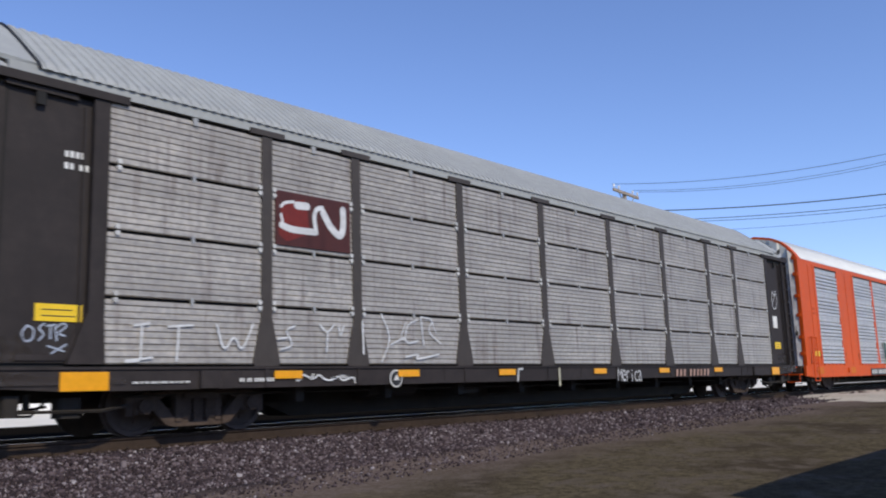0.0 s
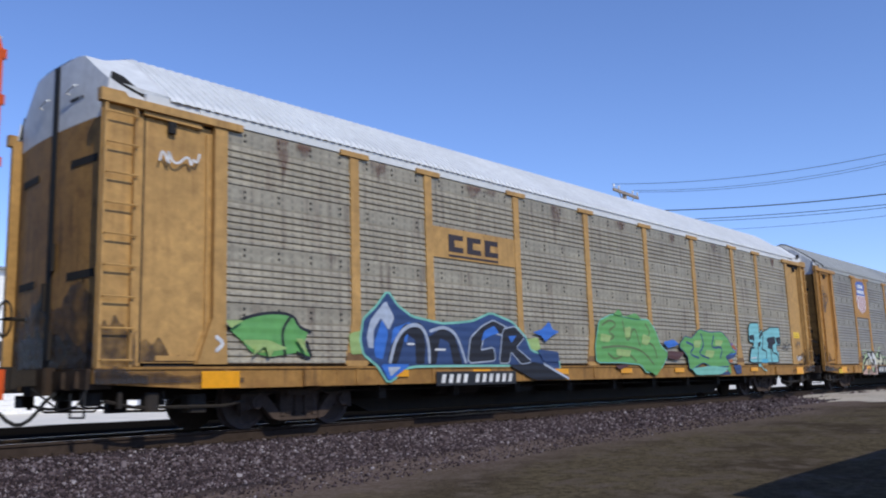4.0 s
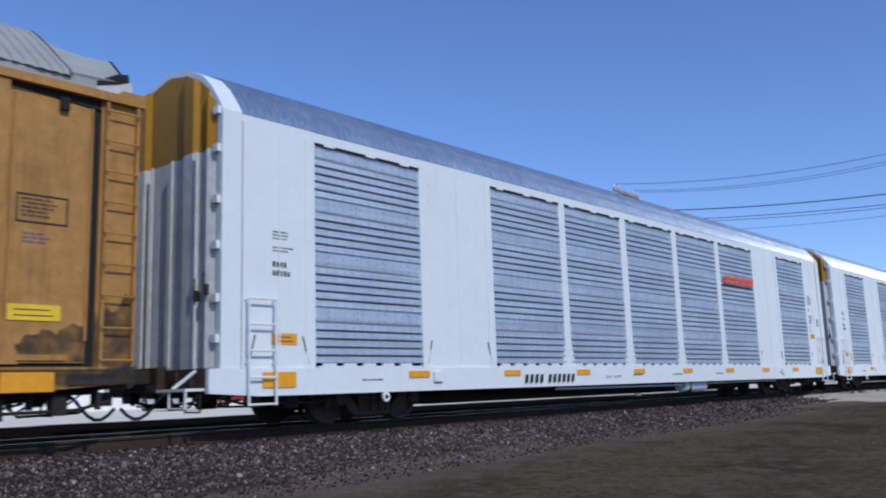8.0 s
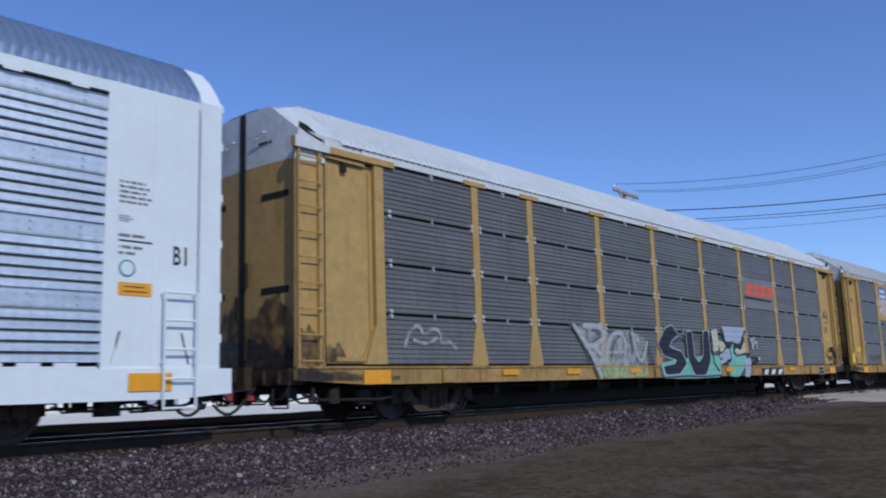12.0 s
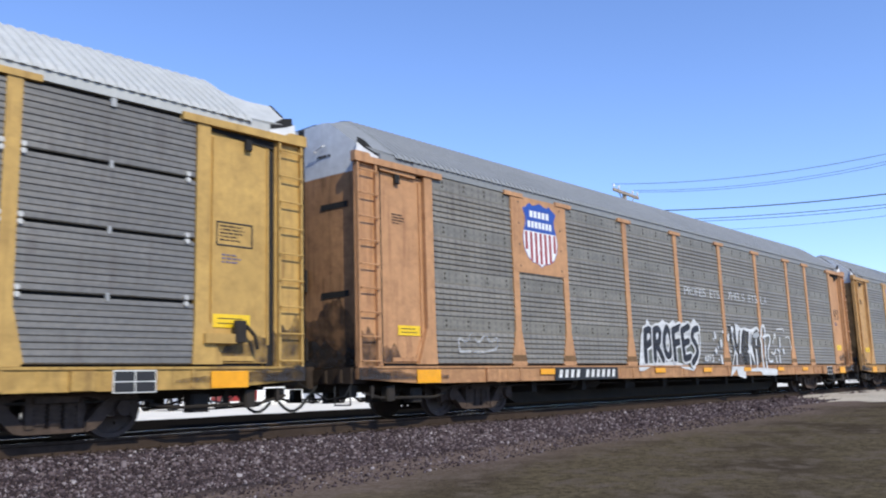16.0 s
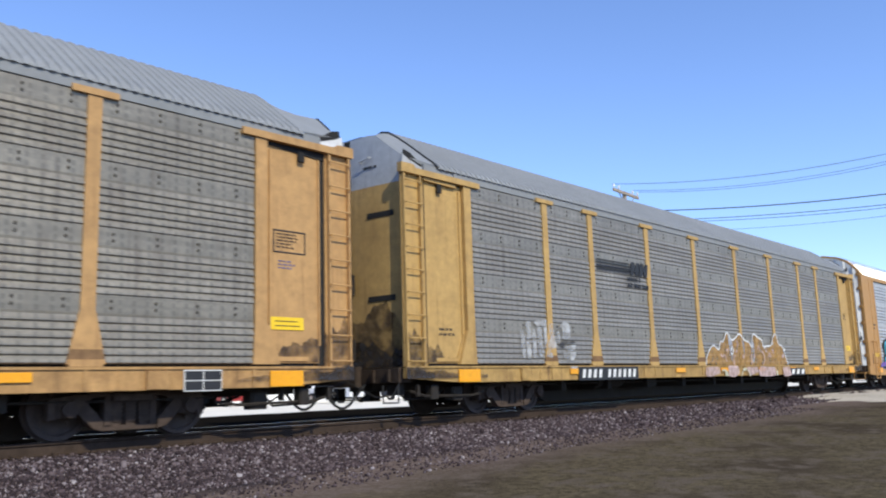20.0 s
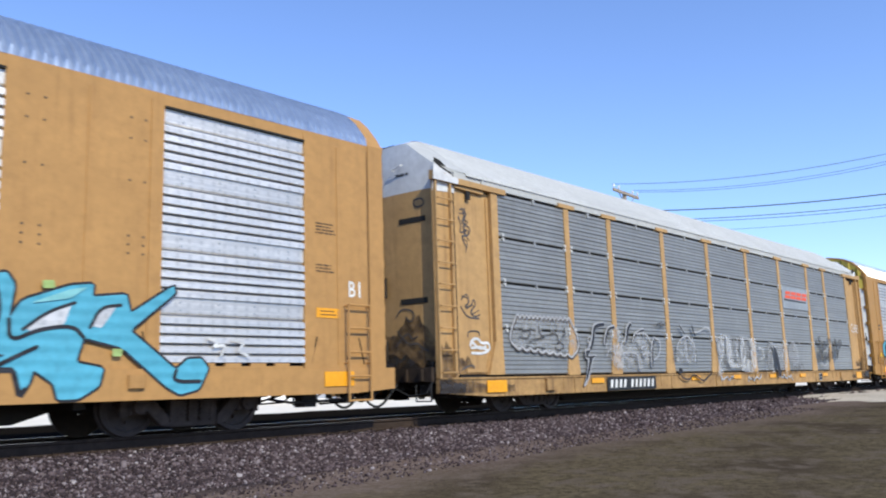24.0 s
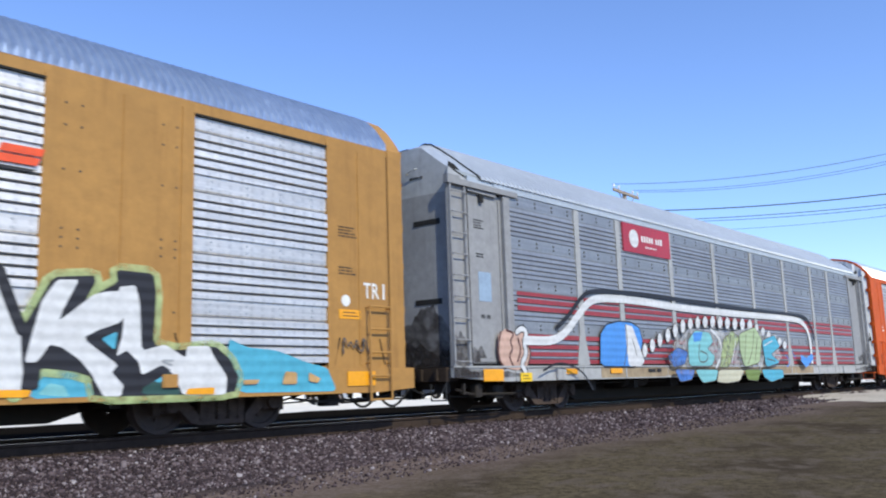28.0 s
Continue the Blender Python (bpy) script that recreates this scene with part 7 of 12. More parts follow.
    for x, top, w in ((3.05, 1.05, 0.16), (3.5, 0.35, 0.2), (5.2, 0.45, 0.25), (7.9, 0.5, 0.3), (8.5, 0.3, 0.2), (10.9, 0.75, 0.26), (13.8, 0.55, 0.24), (16.6, 0.4, 0.2), (19.3, 0.5, 0.22), (24.0, 0.6, 0.2)):
        rust_run(car, x, 4.59, top, w)
    number_board(car, 6.55, 9.0, 0.58, 0.84, 10, 3)
    scribble(car, 0.85, 1.5, 3.75, 4.1, S_WHITE, 3, 0.035, 3)
    on_sill(car, 0.94, MIDS, (1.9, 25.6))
    plain_label(car, 25.5, 26.1, 1.9, 2.1)
    return car


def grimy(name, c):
    """An evenly darker copy of the frame's paint, spattered and rust-stained along the sill."""
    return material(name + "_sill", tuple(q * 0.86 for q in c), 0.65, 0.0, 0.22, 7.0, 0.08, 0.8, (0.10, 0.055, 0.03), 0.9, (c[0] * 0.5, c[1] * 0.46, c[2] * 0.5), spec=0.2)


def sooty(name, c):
    """An evenly darker copy of the frame's paint for the end doors, with brown soot runs."""
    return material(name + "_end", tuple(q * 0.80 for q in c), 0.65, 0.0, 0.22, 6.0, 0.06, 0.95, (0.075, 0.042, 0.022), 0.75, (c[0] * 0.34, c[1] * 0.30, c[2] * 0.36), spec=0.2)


def shield_car(name, c, panel, roof, label, kind="ribbed", hood=None, bolts=BOLT, end_seal=False, low_label=False, **kw):
    f = paint(name, c, 0.65, 0.5, 0.14, 0.5)
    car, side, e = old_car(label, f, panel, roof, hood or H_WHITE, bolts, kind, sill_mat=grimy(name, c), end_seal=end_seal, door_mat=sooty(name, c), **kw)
    shield_sign(car, f, 4.52, 6.58, 2.94, 4.62)
    on_sill(car, 0.94, MIDS, (2.24 if low_label else 1.75, 25.7))
    plain_label(car, *((1.56, 1.95, 0.63, 0.79, M_YELLOW, FLAT - 0.018) if low_label else (1.05, 1.62, 1.50, 1.68)))
    plain_label(car, 25.45, 26.1, 1.52, 1.72)
    writing(car, 0.95, 3.7, 0.35, 4, 11, y=-HALF + 0.046)
    s = Shape()
    for a, b, z0, z1 in ((25.5, 26.15, 2.75, 2.77), (25.5, 26.15, 3.1, 3.12), (25.5, 25.52, 2.75, 3.12), (26.13, 26.15, 2.75, 3.12)):
        s.plate([(a, z0), (b, z0), (b, z1), (a, z1)], -HALF + 0.04, -HALF + 0.05)
    part("data_frame", s.mesh("data_frame", M_STENCIL), car)
    writing(car, 25.56, 3.04, 0.5, 5, 12, y=-HALF + 0.046)
    writing(car, 25.6, 2.6, 0.35, 3, 13, paint("faint_blue", (0.12, 0.13, 0.25)), -HALF + 0.046)
    placard(car, 23.9, 0.60)
    return car


def car_shield_olive():
    car = shield_car("tan", (0.45, 0.232, 0.066), P_OLIVE, R_PALE, "tan car carrier with olive-grey panels and a striped shield", hood=H_PALE, end_seal=True, low_label=True, dirty=1.25)
    a = Art(car, "black sprayed letters edged in white over blue clouds")
    a.fill(S_CYAN, [(9.4, 1.28), (9.56, 1.51), (9.79, 1.6), (10.22, 1.34), (10.31, 1.07), (10.3, 0.87), (10.48, 0.8), (10.49, 0.59), (10.2, 0.69), (9.94, 0.71), (9.63, 0.74), (9.43, 0.89)])
    a.fill(S_CYAN, [(10.98, 1.76), (11.06, 1.88), (11.35, 1.93), (11.53, 1.85), (11.62, 1.61), (11.44, 1.61)])
    a.fill(S_CYAN, [(13.28, 1.74), (13.55, 1.87), (13.77, 1.91), (13.85, 1.81), (13.66, 1.62)])
    a.fill(S_CYAN, [(16.53, 1.9), (16.82, 2.03), (17.16, 1.95), (17.02, 1.8), (16.62, 1.78)])
    a.fill(S_CYAN, [(18.6, 1.71), (19.53, 1.67), (19.7, 1.38), (19.59, 0.91), (19.14, 0.82), (18.79, 1.17)])
    a.fill(S_WHITE, [(9.97, 1.5), (10.36, 1.51), (11.62, 1.54), (12.45, 1.13), (13.79, 0.93), (14.72, 0.92), (15.72, 0.92), (16.84, 1.16), (18.77, 1.04), (19.44, 0.55), (18.78, 0.65), (17.82, 0.5), (16.65, 0.52), (15.47, 0.5), (14.54, 0.52), (13.23, 0.54), (13.06, 0.53), (12.1, 0.55), (11.28, 0.55), (11.04, 0.63), (10.95, 0.99), (10.3, 0.87)])
    a.fill(S_MAROON, [(10.63, 0.71), (11.04, 0.72), (11.06, 0.6), (10.66, 0.6)])
    a.fill(S_TEAL, [(11.01, 0.86), (11.22, 0.79), (11.29, 0.67), (11.21, 0.58), (11.04, 0.61)])
    a.edged(S_WHITE, 0.075, [(9.73, 1.92), (10.24, 1.93), (10.84, 1.75), (11.33, 1.63), (11.54, 1.46), (11.55, 1.29), (11.38, 1.12), (10.95, 0.99), (11.04, 0.61), (10.96, 0.56), (10.46, 0.62), (10.48, 0.84), (10.3, 0.87), (10.28, 1.14), (10.36, 1.21), (10.22, 1.41), (9.9, 1.49), (9.79, 1.6)], S_BLACK)
    a.fill(S_WHITE, [(10.62, 1.5), (10.97, 1.46), (11.12, 1.36), (10.89, 1.25)])
    a.edged(S_WHITE, 0.07, [(12.1, 1.93), (11.74, 1.69), (11.58, 1.44), (11.49, 1.12), (11.44, 0.93), (11.58, 0.72), (11.8, 0.57), (12.02, 0.59), (12.23, 0.76), (12.34, 0.98), (12.33, 1.18), (12.15, 1.45)], S_BLACK)
    a.fill(S_PINK, [(11.83, 1.3), (12.07, 1.13), (11.98, 0.94), (11.8, 0.94), (11.73, 1.1)])
    a.fill(S_WHITE, [(11.85, 1.25), (11.96, 1.13), (11.86, 0.96), (11.76, 1.1)])
    a.edged(S_WHITE, 0.07, [(11.72, 1.95), (12.1, 1.95), (12.49, 1.86), (13.15, 1.76), (13.53, 1.59), (13.62, 1.38), (13.54, 1.19), (13.32, 1.08), (12.93, 0.98), (13.02, 0.57), (12.41, 0.58), (12.43, 0.93), (12.38, 1.13), (12.32, 1.43), (12.15, 1.52), (12.16, 1.83)], S_BLACK)
    a.fill(S_WHITE, [(12.7, 1.49), (13.14, 1.41), (13.2, 1.32), (12.9, 1.23)])
    a.fill(S_MAROON, [(12.51, 0.83), (13.01, 0.77), (13.03, 0.58), (12.48, 0.59)])
    a.edged(S_WHITE, 0.065, [(14.47, 1.91), (14.13, 1.76), (13.75, 1.56), (13.63, 1.43), (13.82, 1.3), (13.71, 1.14), (13.53, 1.03), (13.19, 0.57), (14.49, 0.57), (14.51, 0.8), (13.77, 0.76), (14.06, 0.98), (14.44, 1.09), (14.36, 1.25), (14.02, 1.32), (14.16, 1.56), (14.34, 1.51)], S_BLACK)
    a.fill(S_MAROON, [(13.64, 0.71), (14.46, 0.73), (14.48, 0.59), (13.41, 0.58)])
    a.line(S_PINK, 0.05, [(13.79, 1.56), (14.12, 1.73), (14.37, 1.85)])
    a.edged(S_WHITE, 0.065, [(15.25, 1.91), (14.84, 1.79), (14.58, 1.53), (14.51, 1.28), (14.73, 1.03), (15.2, 0.84), (14.56, 0.8), (14.54, 0.54), (15.42, 0.53), (15.63, 0.81), (15.52, 1.04), (15.04, 1.26), (14.91, 1.42), (15.11, 1.51)], S_BLACK)
    a.fill(S_UMBER, [(14.6, 0.75), (15.39, 0.74), (15.37, 0.55), (14.59, 0.56)])
    a.line(S_WHITE, 0.03, [(14.6, 0.68), (15.39, 0.71)])
    a.edged(S_WHITE, 0.06, [(15.24, 1.76), (15.8, 1.7), (16.88, 1.73), (16.78, 1.43), (16.14, 1.39), (16.06, 1.1), (16.05, 0.52), (15.46, 0.56), (15.64, 0.92), (15.76, 1.32), (15.16, 1.46)], S_BLACK)
    a.edged(S_WHITE, 0.06, [(17.5, 1.87), (17.08, 1.77), (16.88, 1.52), (16.74, 1.28), (17.06, 1.1), (16.76, 0.98), (16.59, 0.51), (17.76, 0.52), (17.86, 0.84), (17.14, 0.79), (17.52, 1.04), (17.3, 1.16), (17.06, 1.31), (17.28, 1.48)], S_BLACK)
    a.fill(S_MAROON, [(16.78, 0.71), (17.73, 0.74), (17.72, 0.54), (16.72, 0.53)])
    a.edged(S_WHITE, 0.06, [(17.63, 1.9), (18.42, 1.77), (18.91, 1.59), (19.01, 1.37), (18.65, 1.14), (19.01, 0.85), (19.4, 0.55), (18.85, 0.66), (18.43, 0.92), (18.02, 1.1), (17.88, 0.98), (17.82, 0.52), (17.52, 0.55), (17.71, 1.1), (17.58, 1.53)], S_BLACK)
    a.fill(S_WHITE, [(18.19, 1.45), (18.55, 1.33), (18.21, 1.18)])
    a.fill(S_WHITE, [(17.47, 1.58), (17.69, 1.41), (17.46, 1.27)])
    a.line(S_PINK, 0.05, [(9.84, 1.87), (10.24, 1.86), (10.7, 1.73)])
    a.line(S_PINK, 0.05, [(11.75, 1.9), (12.02, 1.88), (12.17, 1.88)])
    a.line(S_PINK, 0.04, [(14.73, 1.62), (14.94, 1.76), (15.18, 1.86)])
    a = Art(car, "cream sprayed letters with loose black lines and mint overspray")
    a.fill(S_PEA, [(4.84, 1.06), (5.07, 1.24), (5.37, 1.39), (5.5, 1.53), (5.77, 1.48), (6.2, 1.58), (6.77, 1.38), (7.09, 1.48), (7.2, 1.57), (7.65, 1.45), (7.94, 1.31), (8.44, 1.3), (8.5, 1.13), (8.24, 0.91), (4.91, 0.91), (4.69, 0.68), (4.56, 0.59), (4.67, 0.77)])
    a.fill(S_CREAM, [(4.91, 0.91), (5.08, 0.95), (5.2, 1.22), (5.6, 1.27), (5.57, 1.5), (5.87, 1.48), (6.25, 1.55), (6.66, 1.4), (6.77, 1.25), (7.14, 1.21), (7.34, 1.48), (7.74, 1.36), (7.76, 1.03), (7.94, 1.27), (8.37, 1.25), (8.37, 1.15), (8.12, 1.13), (8.12, 0.9), (5.21, 0.9)])
    a.fill(S_WHITE, [(5.59, 1.46), (5.78, 1.27), (5.83, 1.11), (6.25, 1.52), (6.61, 1.35), (6.77, 0.88), (6.83, 0.54), (6.17, 0.54), (6.36, 1.03), (6.46, 1.24), (6.26, 1.2), (6.21, 1.03), (6.02, 1.03), (5.96, 1.4)])
    a.fill(S_SALMON, [(5.08, 0.89), (6.77, 0.88), (6.8, 0.53), (5.43, 0.55), (4.64, 0.57), (5.04, 0.77)])
    a.fill(S_MOSS, [(5.47, 0.82), (5.65, 0.82), (5.52, 0.56), (5.37, 0.57)])
    a.fill(S_PEA, [(6.02, 0.84), (6.41, 0.86), (6.22, 0.61), (6.1, 0.63)])
    a.line(S_BLACK, 0.09, [(4.69, 0.7), (5.04, 0.77), (5.19, 0.87), (4.93, 0.93), (4.89, 1.02), (5.12, 1.02), (5.22, 1.18), (5.78, 1.27)])
    a.line(S_BLACK, 0.07, [(5.78, 1.27), (5.54, 1.35), (5.52, 1.48), (5.78, 1.46), (6.16, 1.49), (6.25, 1.55), (6.56, 1.46), (6.82, 1.34)])
    a.line(S_BLACK, 0.11, [(6.21, 1.45), (6.2, 1.15)])
    a.line(S_BLACK, 0.09, [(5.53, 1.19), (5.6, 0.96)])
    a.fill(S_BLACK, [(5.22, 1.22), (5.33, 1.25), (5.29, 1.1), (5.14, 1.02), (5.07, 1.08)])
    a.line(S_BLACK, 0.1, [(6, 1.03), (6.12, 0.96), (6.26, 0.98), (6.43, 1.24), (6.49, 0.86), (6.37, 0.65)])
    a.line(S_BLACK, 0.06, [(5.78, 1.27), (5.84, 1.03), (5.84, 0.66)])
    a.line(S_BLACK, 0.06, [(6.82, 1.27), (7.14, 1.2), (7.31, 1.17), (7.34, 1.46), (7.14, 1.5)])
    a.fill(S_BLACK, [(7.11, 1.43), (7.31, 1.48), (7.28, 1.21), (7.2, 1.2)])
    a.line(S_BLACK, 0.06, [(7.34, 1.48), (7.71, 1.38), (7.79, 0.96)])
    a.line(S_BLACK, 0.06, [(7.82, 0.99), (7.85, 1.24), (8.34, 1.25), (8.34, 1.17), (8.12, 1.15), (8.12, 0.91)])
    a.line(S_BLACK, 0.06, [(6.93, 0.92), (7.01, 1.05), (7.14, 0.94)])
    a.line(S_BLACK, 0.06, [(7.5, 0.92), (7.56, 1.08), (7.68, 0.94)])
    a.line(S_BLACK, 0.05, [(5.35, 0.56), (5.47, 0.8), (5.63, 0.82), (5.61, 0.57)])
    a.line(S_BLACK, 0.05, [(5.83, 0.88), (5.86, 0.57)])
    a.line(S_BLACK, 0.05, [(6.02, 0.84), (6.07, 0.63), (6.22, 0.61), (6.39, 0.81)])
    a.line(S_BLACK, 0.06, [(6.56, 0.88), (6.49, 0.55)])
    a.line(S_PEA, 0.05, [(4.92, 1.38), (4.91, 1.53), (5.19, 1.56)])
    a.line(S_PEA, 0.05, [(4.96, 1.34), (5.19, 1.34)])
    a.line(S_PEA, 0.05, [(7.14, 1.52), (7.2, 1.66), (7.48, 1.72)])
    a.line(S_PEA, 0.04, [(8.4, 1.35), (8.56, 1.23), (8.82, 1.13), (9.08, 0.91)])
    scribble(car, 4.4, 5.1, 0.95, 1.55, S_MAROON, 2, 0.03, 3)
    number_board(car, 6.88, 9.11, 0.60, 0.90, 10, 3)
    for y, z in ((-1.0, 4.62), (-0.15, 4.70), (0.7, 4.70)):
        part("hood_rod", Shape().bar((bulge(y) - 0.03, y, z), (bulge(y) - 0.03, y, z + 0.62), 0.035, 6).mesh("hood_rod", S_WHITE), car)
    door_doodle(car, [[(0.82, 3.71), (0.84, 3.80), (0.91, 3.83), (0.95, 3.76), (0.93, 3.65), (0.87, 3.62), (0.82, 3.66), (0.82, 3.71)], [(0.96, 4.02), (0.98, 3.89), (1.10, 3.77), (1.28, 3.66), (1.37, 3.55), (1.34, 3.42), (1.23, 3.36), (1.09, 3.36)], [(0.84, 3.54), (0.76, 3.42), (0.77, 3.27), (0.82, 3.17), (0.94, 3.12), (1.09, 3.16), (1.17, 3.25), (1.19, 3.35)], [(0.76, 3.35), (0.86, 3.46), (0.91, 3.35), (0.94, 3.18), (0.89, 3.17), (0.84, 3.28)], [(0.88, 3.49), (0.96, 3.55), (1.02, 3.42), (1.04, 3.23), (0.98, 3.19)], [(1.00, 3.55), (1.08, 3.54), (1.12, 3.40), (1.10, 3.22)], [(0.82, 3.09), (0.92, 3.04), (1.01, 3.04), (1.08, 3.11)], [(0.88, 3.01), (0.97, 2.99), (1.07, 3.01)]], 0.034, S_DUSK, "dark looping sprayed scrawl")
    end_doodle(car, [[(-0.87, 2.17), (-0.93, 2.04), (-1.09, 1.91), (-1.29, 1.81)], [(-0.64, 1.34), (-0.70, 1.51), (-0.86, 1.56), (-0.95, 1.44), (-0.93, 1.27), (-0.82, 1.24), (-0.73, 1.34)], [(-0.93, 1.26), (-0.97, 1.43), (-1.10, 1.50), (-1.17, 1.40), (-1.08, 1.26), (-0.93, 1.20)], [(-0.78, 1.25), (-0.96, 1.13), (-1.18, 1.08), (-1.22, 1.19), (-1.11, 1.25), (-1.01, 1.17)], [(-1.04, 1.07), (-1.23, 1.06)], [(-0.53, 1.52), (-0.44, 1.35), (-0.57, 1.20)]], 0.040, S_DUSK, "dark looping scrawl low on the end door")
    door_doodle(car, [[(0.12, 1.62), (0.27, 1.68), (0.39, 1.60), (0.30, 1.50), (0.15, 1.52), (0.34, 1.57)]], 0.03, S_MAROON, "faint maroon scrawl behind the ladder", -HALF + 0.012)
    return car


WHITE_SHARED = {}


def car_white(n):
    if not WHITE_SHARED:
        WHITE_SHARED["w"] = paint("car_white", (0.765, 0.80, 0.815), 0.06, 0.4, 0.03, 0.06)
    w = WHITE_SHARED["w"]
    car, side, e = new_car("clean white car carrier with silver panels and gold-topped end doors", w, P_NEW, R_NEW, M_GOLD, M_ENDGREY, BOLT_BRIGHT, clips=True)
    number_board(car, 7.5, 9.6, 0.54, 0.82, 10, 3, False, M_STENCIL)
    speed_sign(car, 17.98, 20.44, 3.34, 3.74)
    for u, z in ((1.12, 1.28), (25.42, 1.90)):
        plain_label(car, u, u + 0.5, z, z + 0.18, M_AMBER, y=-HALF - 0.002)
    writing(car, 1.15, 3.05, 0.42, 3, 21, y=-HALF - 0.001)
    writing(car, 1.15, 2.8, 0.42, 2, 22, y=-HALF - 0.001)
    writing(car, 1.15, 2.50, 0.34, 1, 23, y=-HALF - 0.001, h=0.09)
    writing(car, 1.15, 2.36, 0.40, 1, 24, y=-HALF - 0.001, h=0.09)
    for z, r, sd, u, ww, hh in ((3.45, 5, 31, 25.4, 0.58, 0.037), (2.98, 3, 32, 25.4, 0.25, 0.018), (2.70, 1, 33, 25.22, 0.7, 0.046), (2.54, 2, 34, 25.22, 0.7, 0.044)):
        writing(car, u, z, ww, r, sd, y=-HALF - 0.001, h=hh)
    part("stencil_rule", Shape().plate([(25.22, 2.635), (25.9, 2.635), (25.9, 2.66), (25.22, 2.66)], -HALF - 0.004, -HALF).mesh("stencil_rule", M_STENCIL), car)
    part("round_label", Shape().disc((25.54, 2.27), 0.12, -HALF - 0.006, -HALF, 16, 0).disc((25.54, 2.27), 0.095, -HALF - 0.010, -HALF - 0.006, 16, 1).mesh("round_label", paint("teal", (0.05, 0.3, 0.3)), w), car)
    part("stencil", lettering("BI", 26.22, 26.5, 2.38, 2.64, 0.014, -HALF - 0.006, wide=0.8).mesh("stencil", M_STENCIL), car)
    tag_s = lettering("LD LMT", 10.9, 11.6, 0.65, 0.71, 0.0, -HALF - 0.041)
    part("stencil", tag_s.mesh("stencil", M_STENCIL), car)
    for u in (3.0, 12.2, 14.3, 17.0, 22.0):
        writing(car, u, 0.70, 0.6, 1, int(u * 10), y=-HALF - 0.036, h=0.03)
    on_sill(car, 0.92, [4.4, 7.2, 9.9, 12.5, 15.2, 18.0, 20.8, 23.5], (1.25, 25.9))
    tank = part("air_reservoir", Shape().bar((15.3, -1.22, 0.40), (16.7, -1.22, 0.40), 0.17, 12).mesh("air_reservoir", w), car, None, "white air reservoir slung under the sill")
    part("tank_strap", Shape().box((15.6, -1.40, 0.22), (15.66, -1.04, 0.58), bevel=0.01).mesh("tank_strap", M_IRON), tank)
    part("brake_pipe", Shape().path([(9.0, -1.36, 0.44), (15.0, -1.38, 0.42), (15.3, -1.25, 0.42)], 0.022, 6).mesh("brake_pipe", w), tank)
    part("brake_pipe", Shape().path([(16.7, -1.25, 0.42), (17.1, -1.38, 0.44), (22.0, -1.36, 0.45)], 0.022, 6).mesh("brake_pipe", w), tank)
    part("tow_loop", Shape().disc((3.55, 0.42), 0.085, -HALF - 0.05, -HALF - 0.01, 12).disc((3.55, 0.42), 0.04, -HALF - 0.056, -HALF - 0.05, 10, 1).mesh("tow_loop", w, M_DARK), car)
    return car


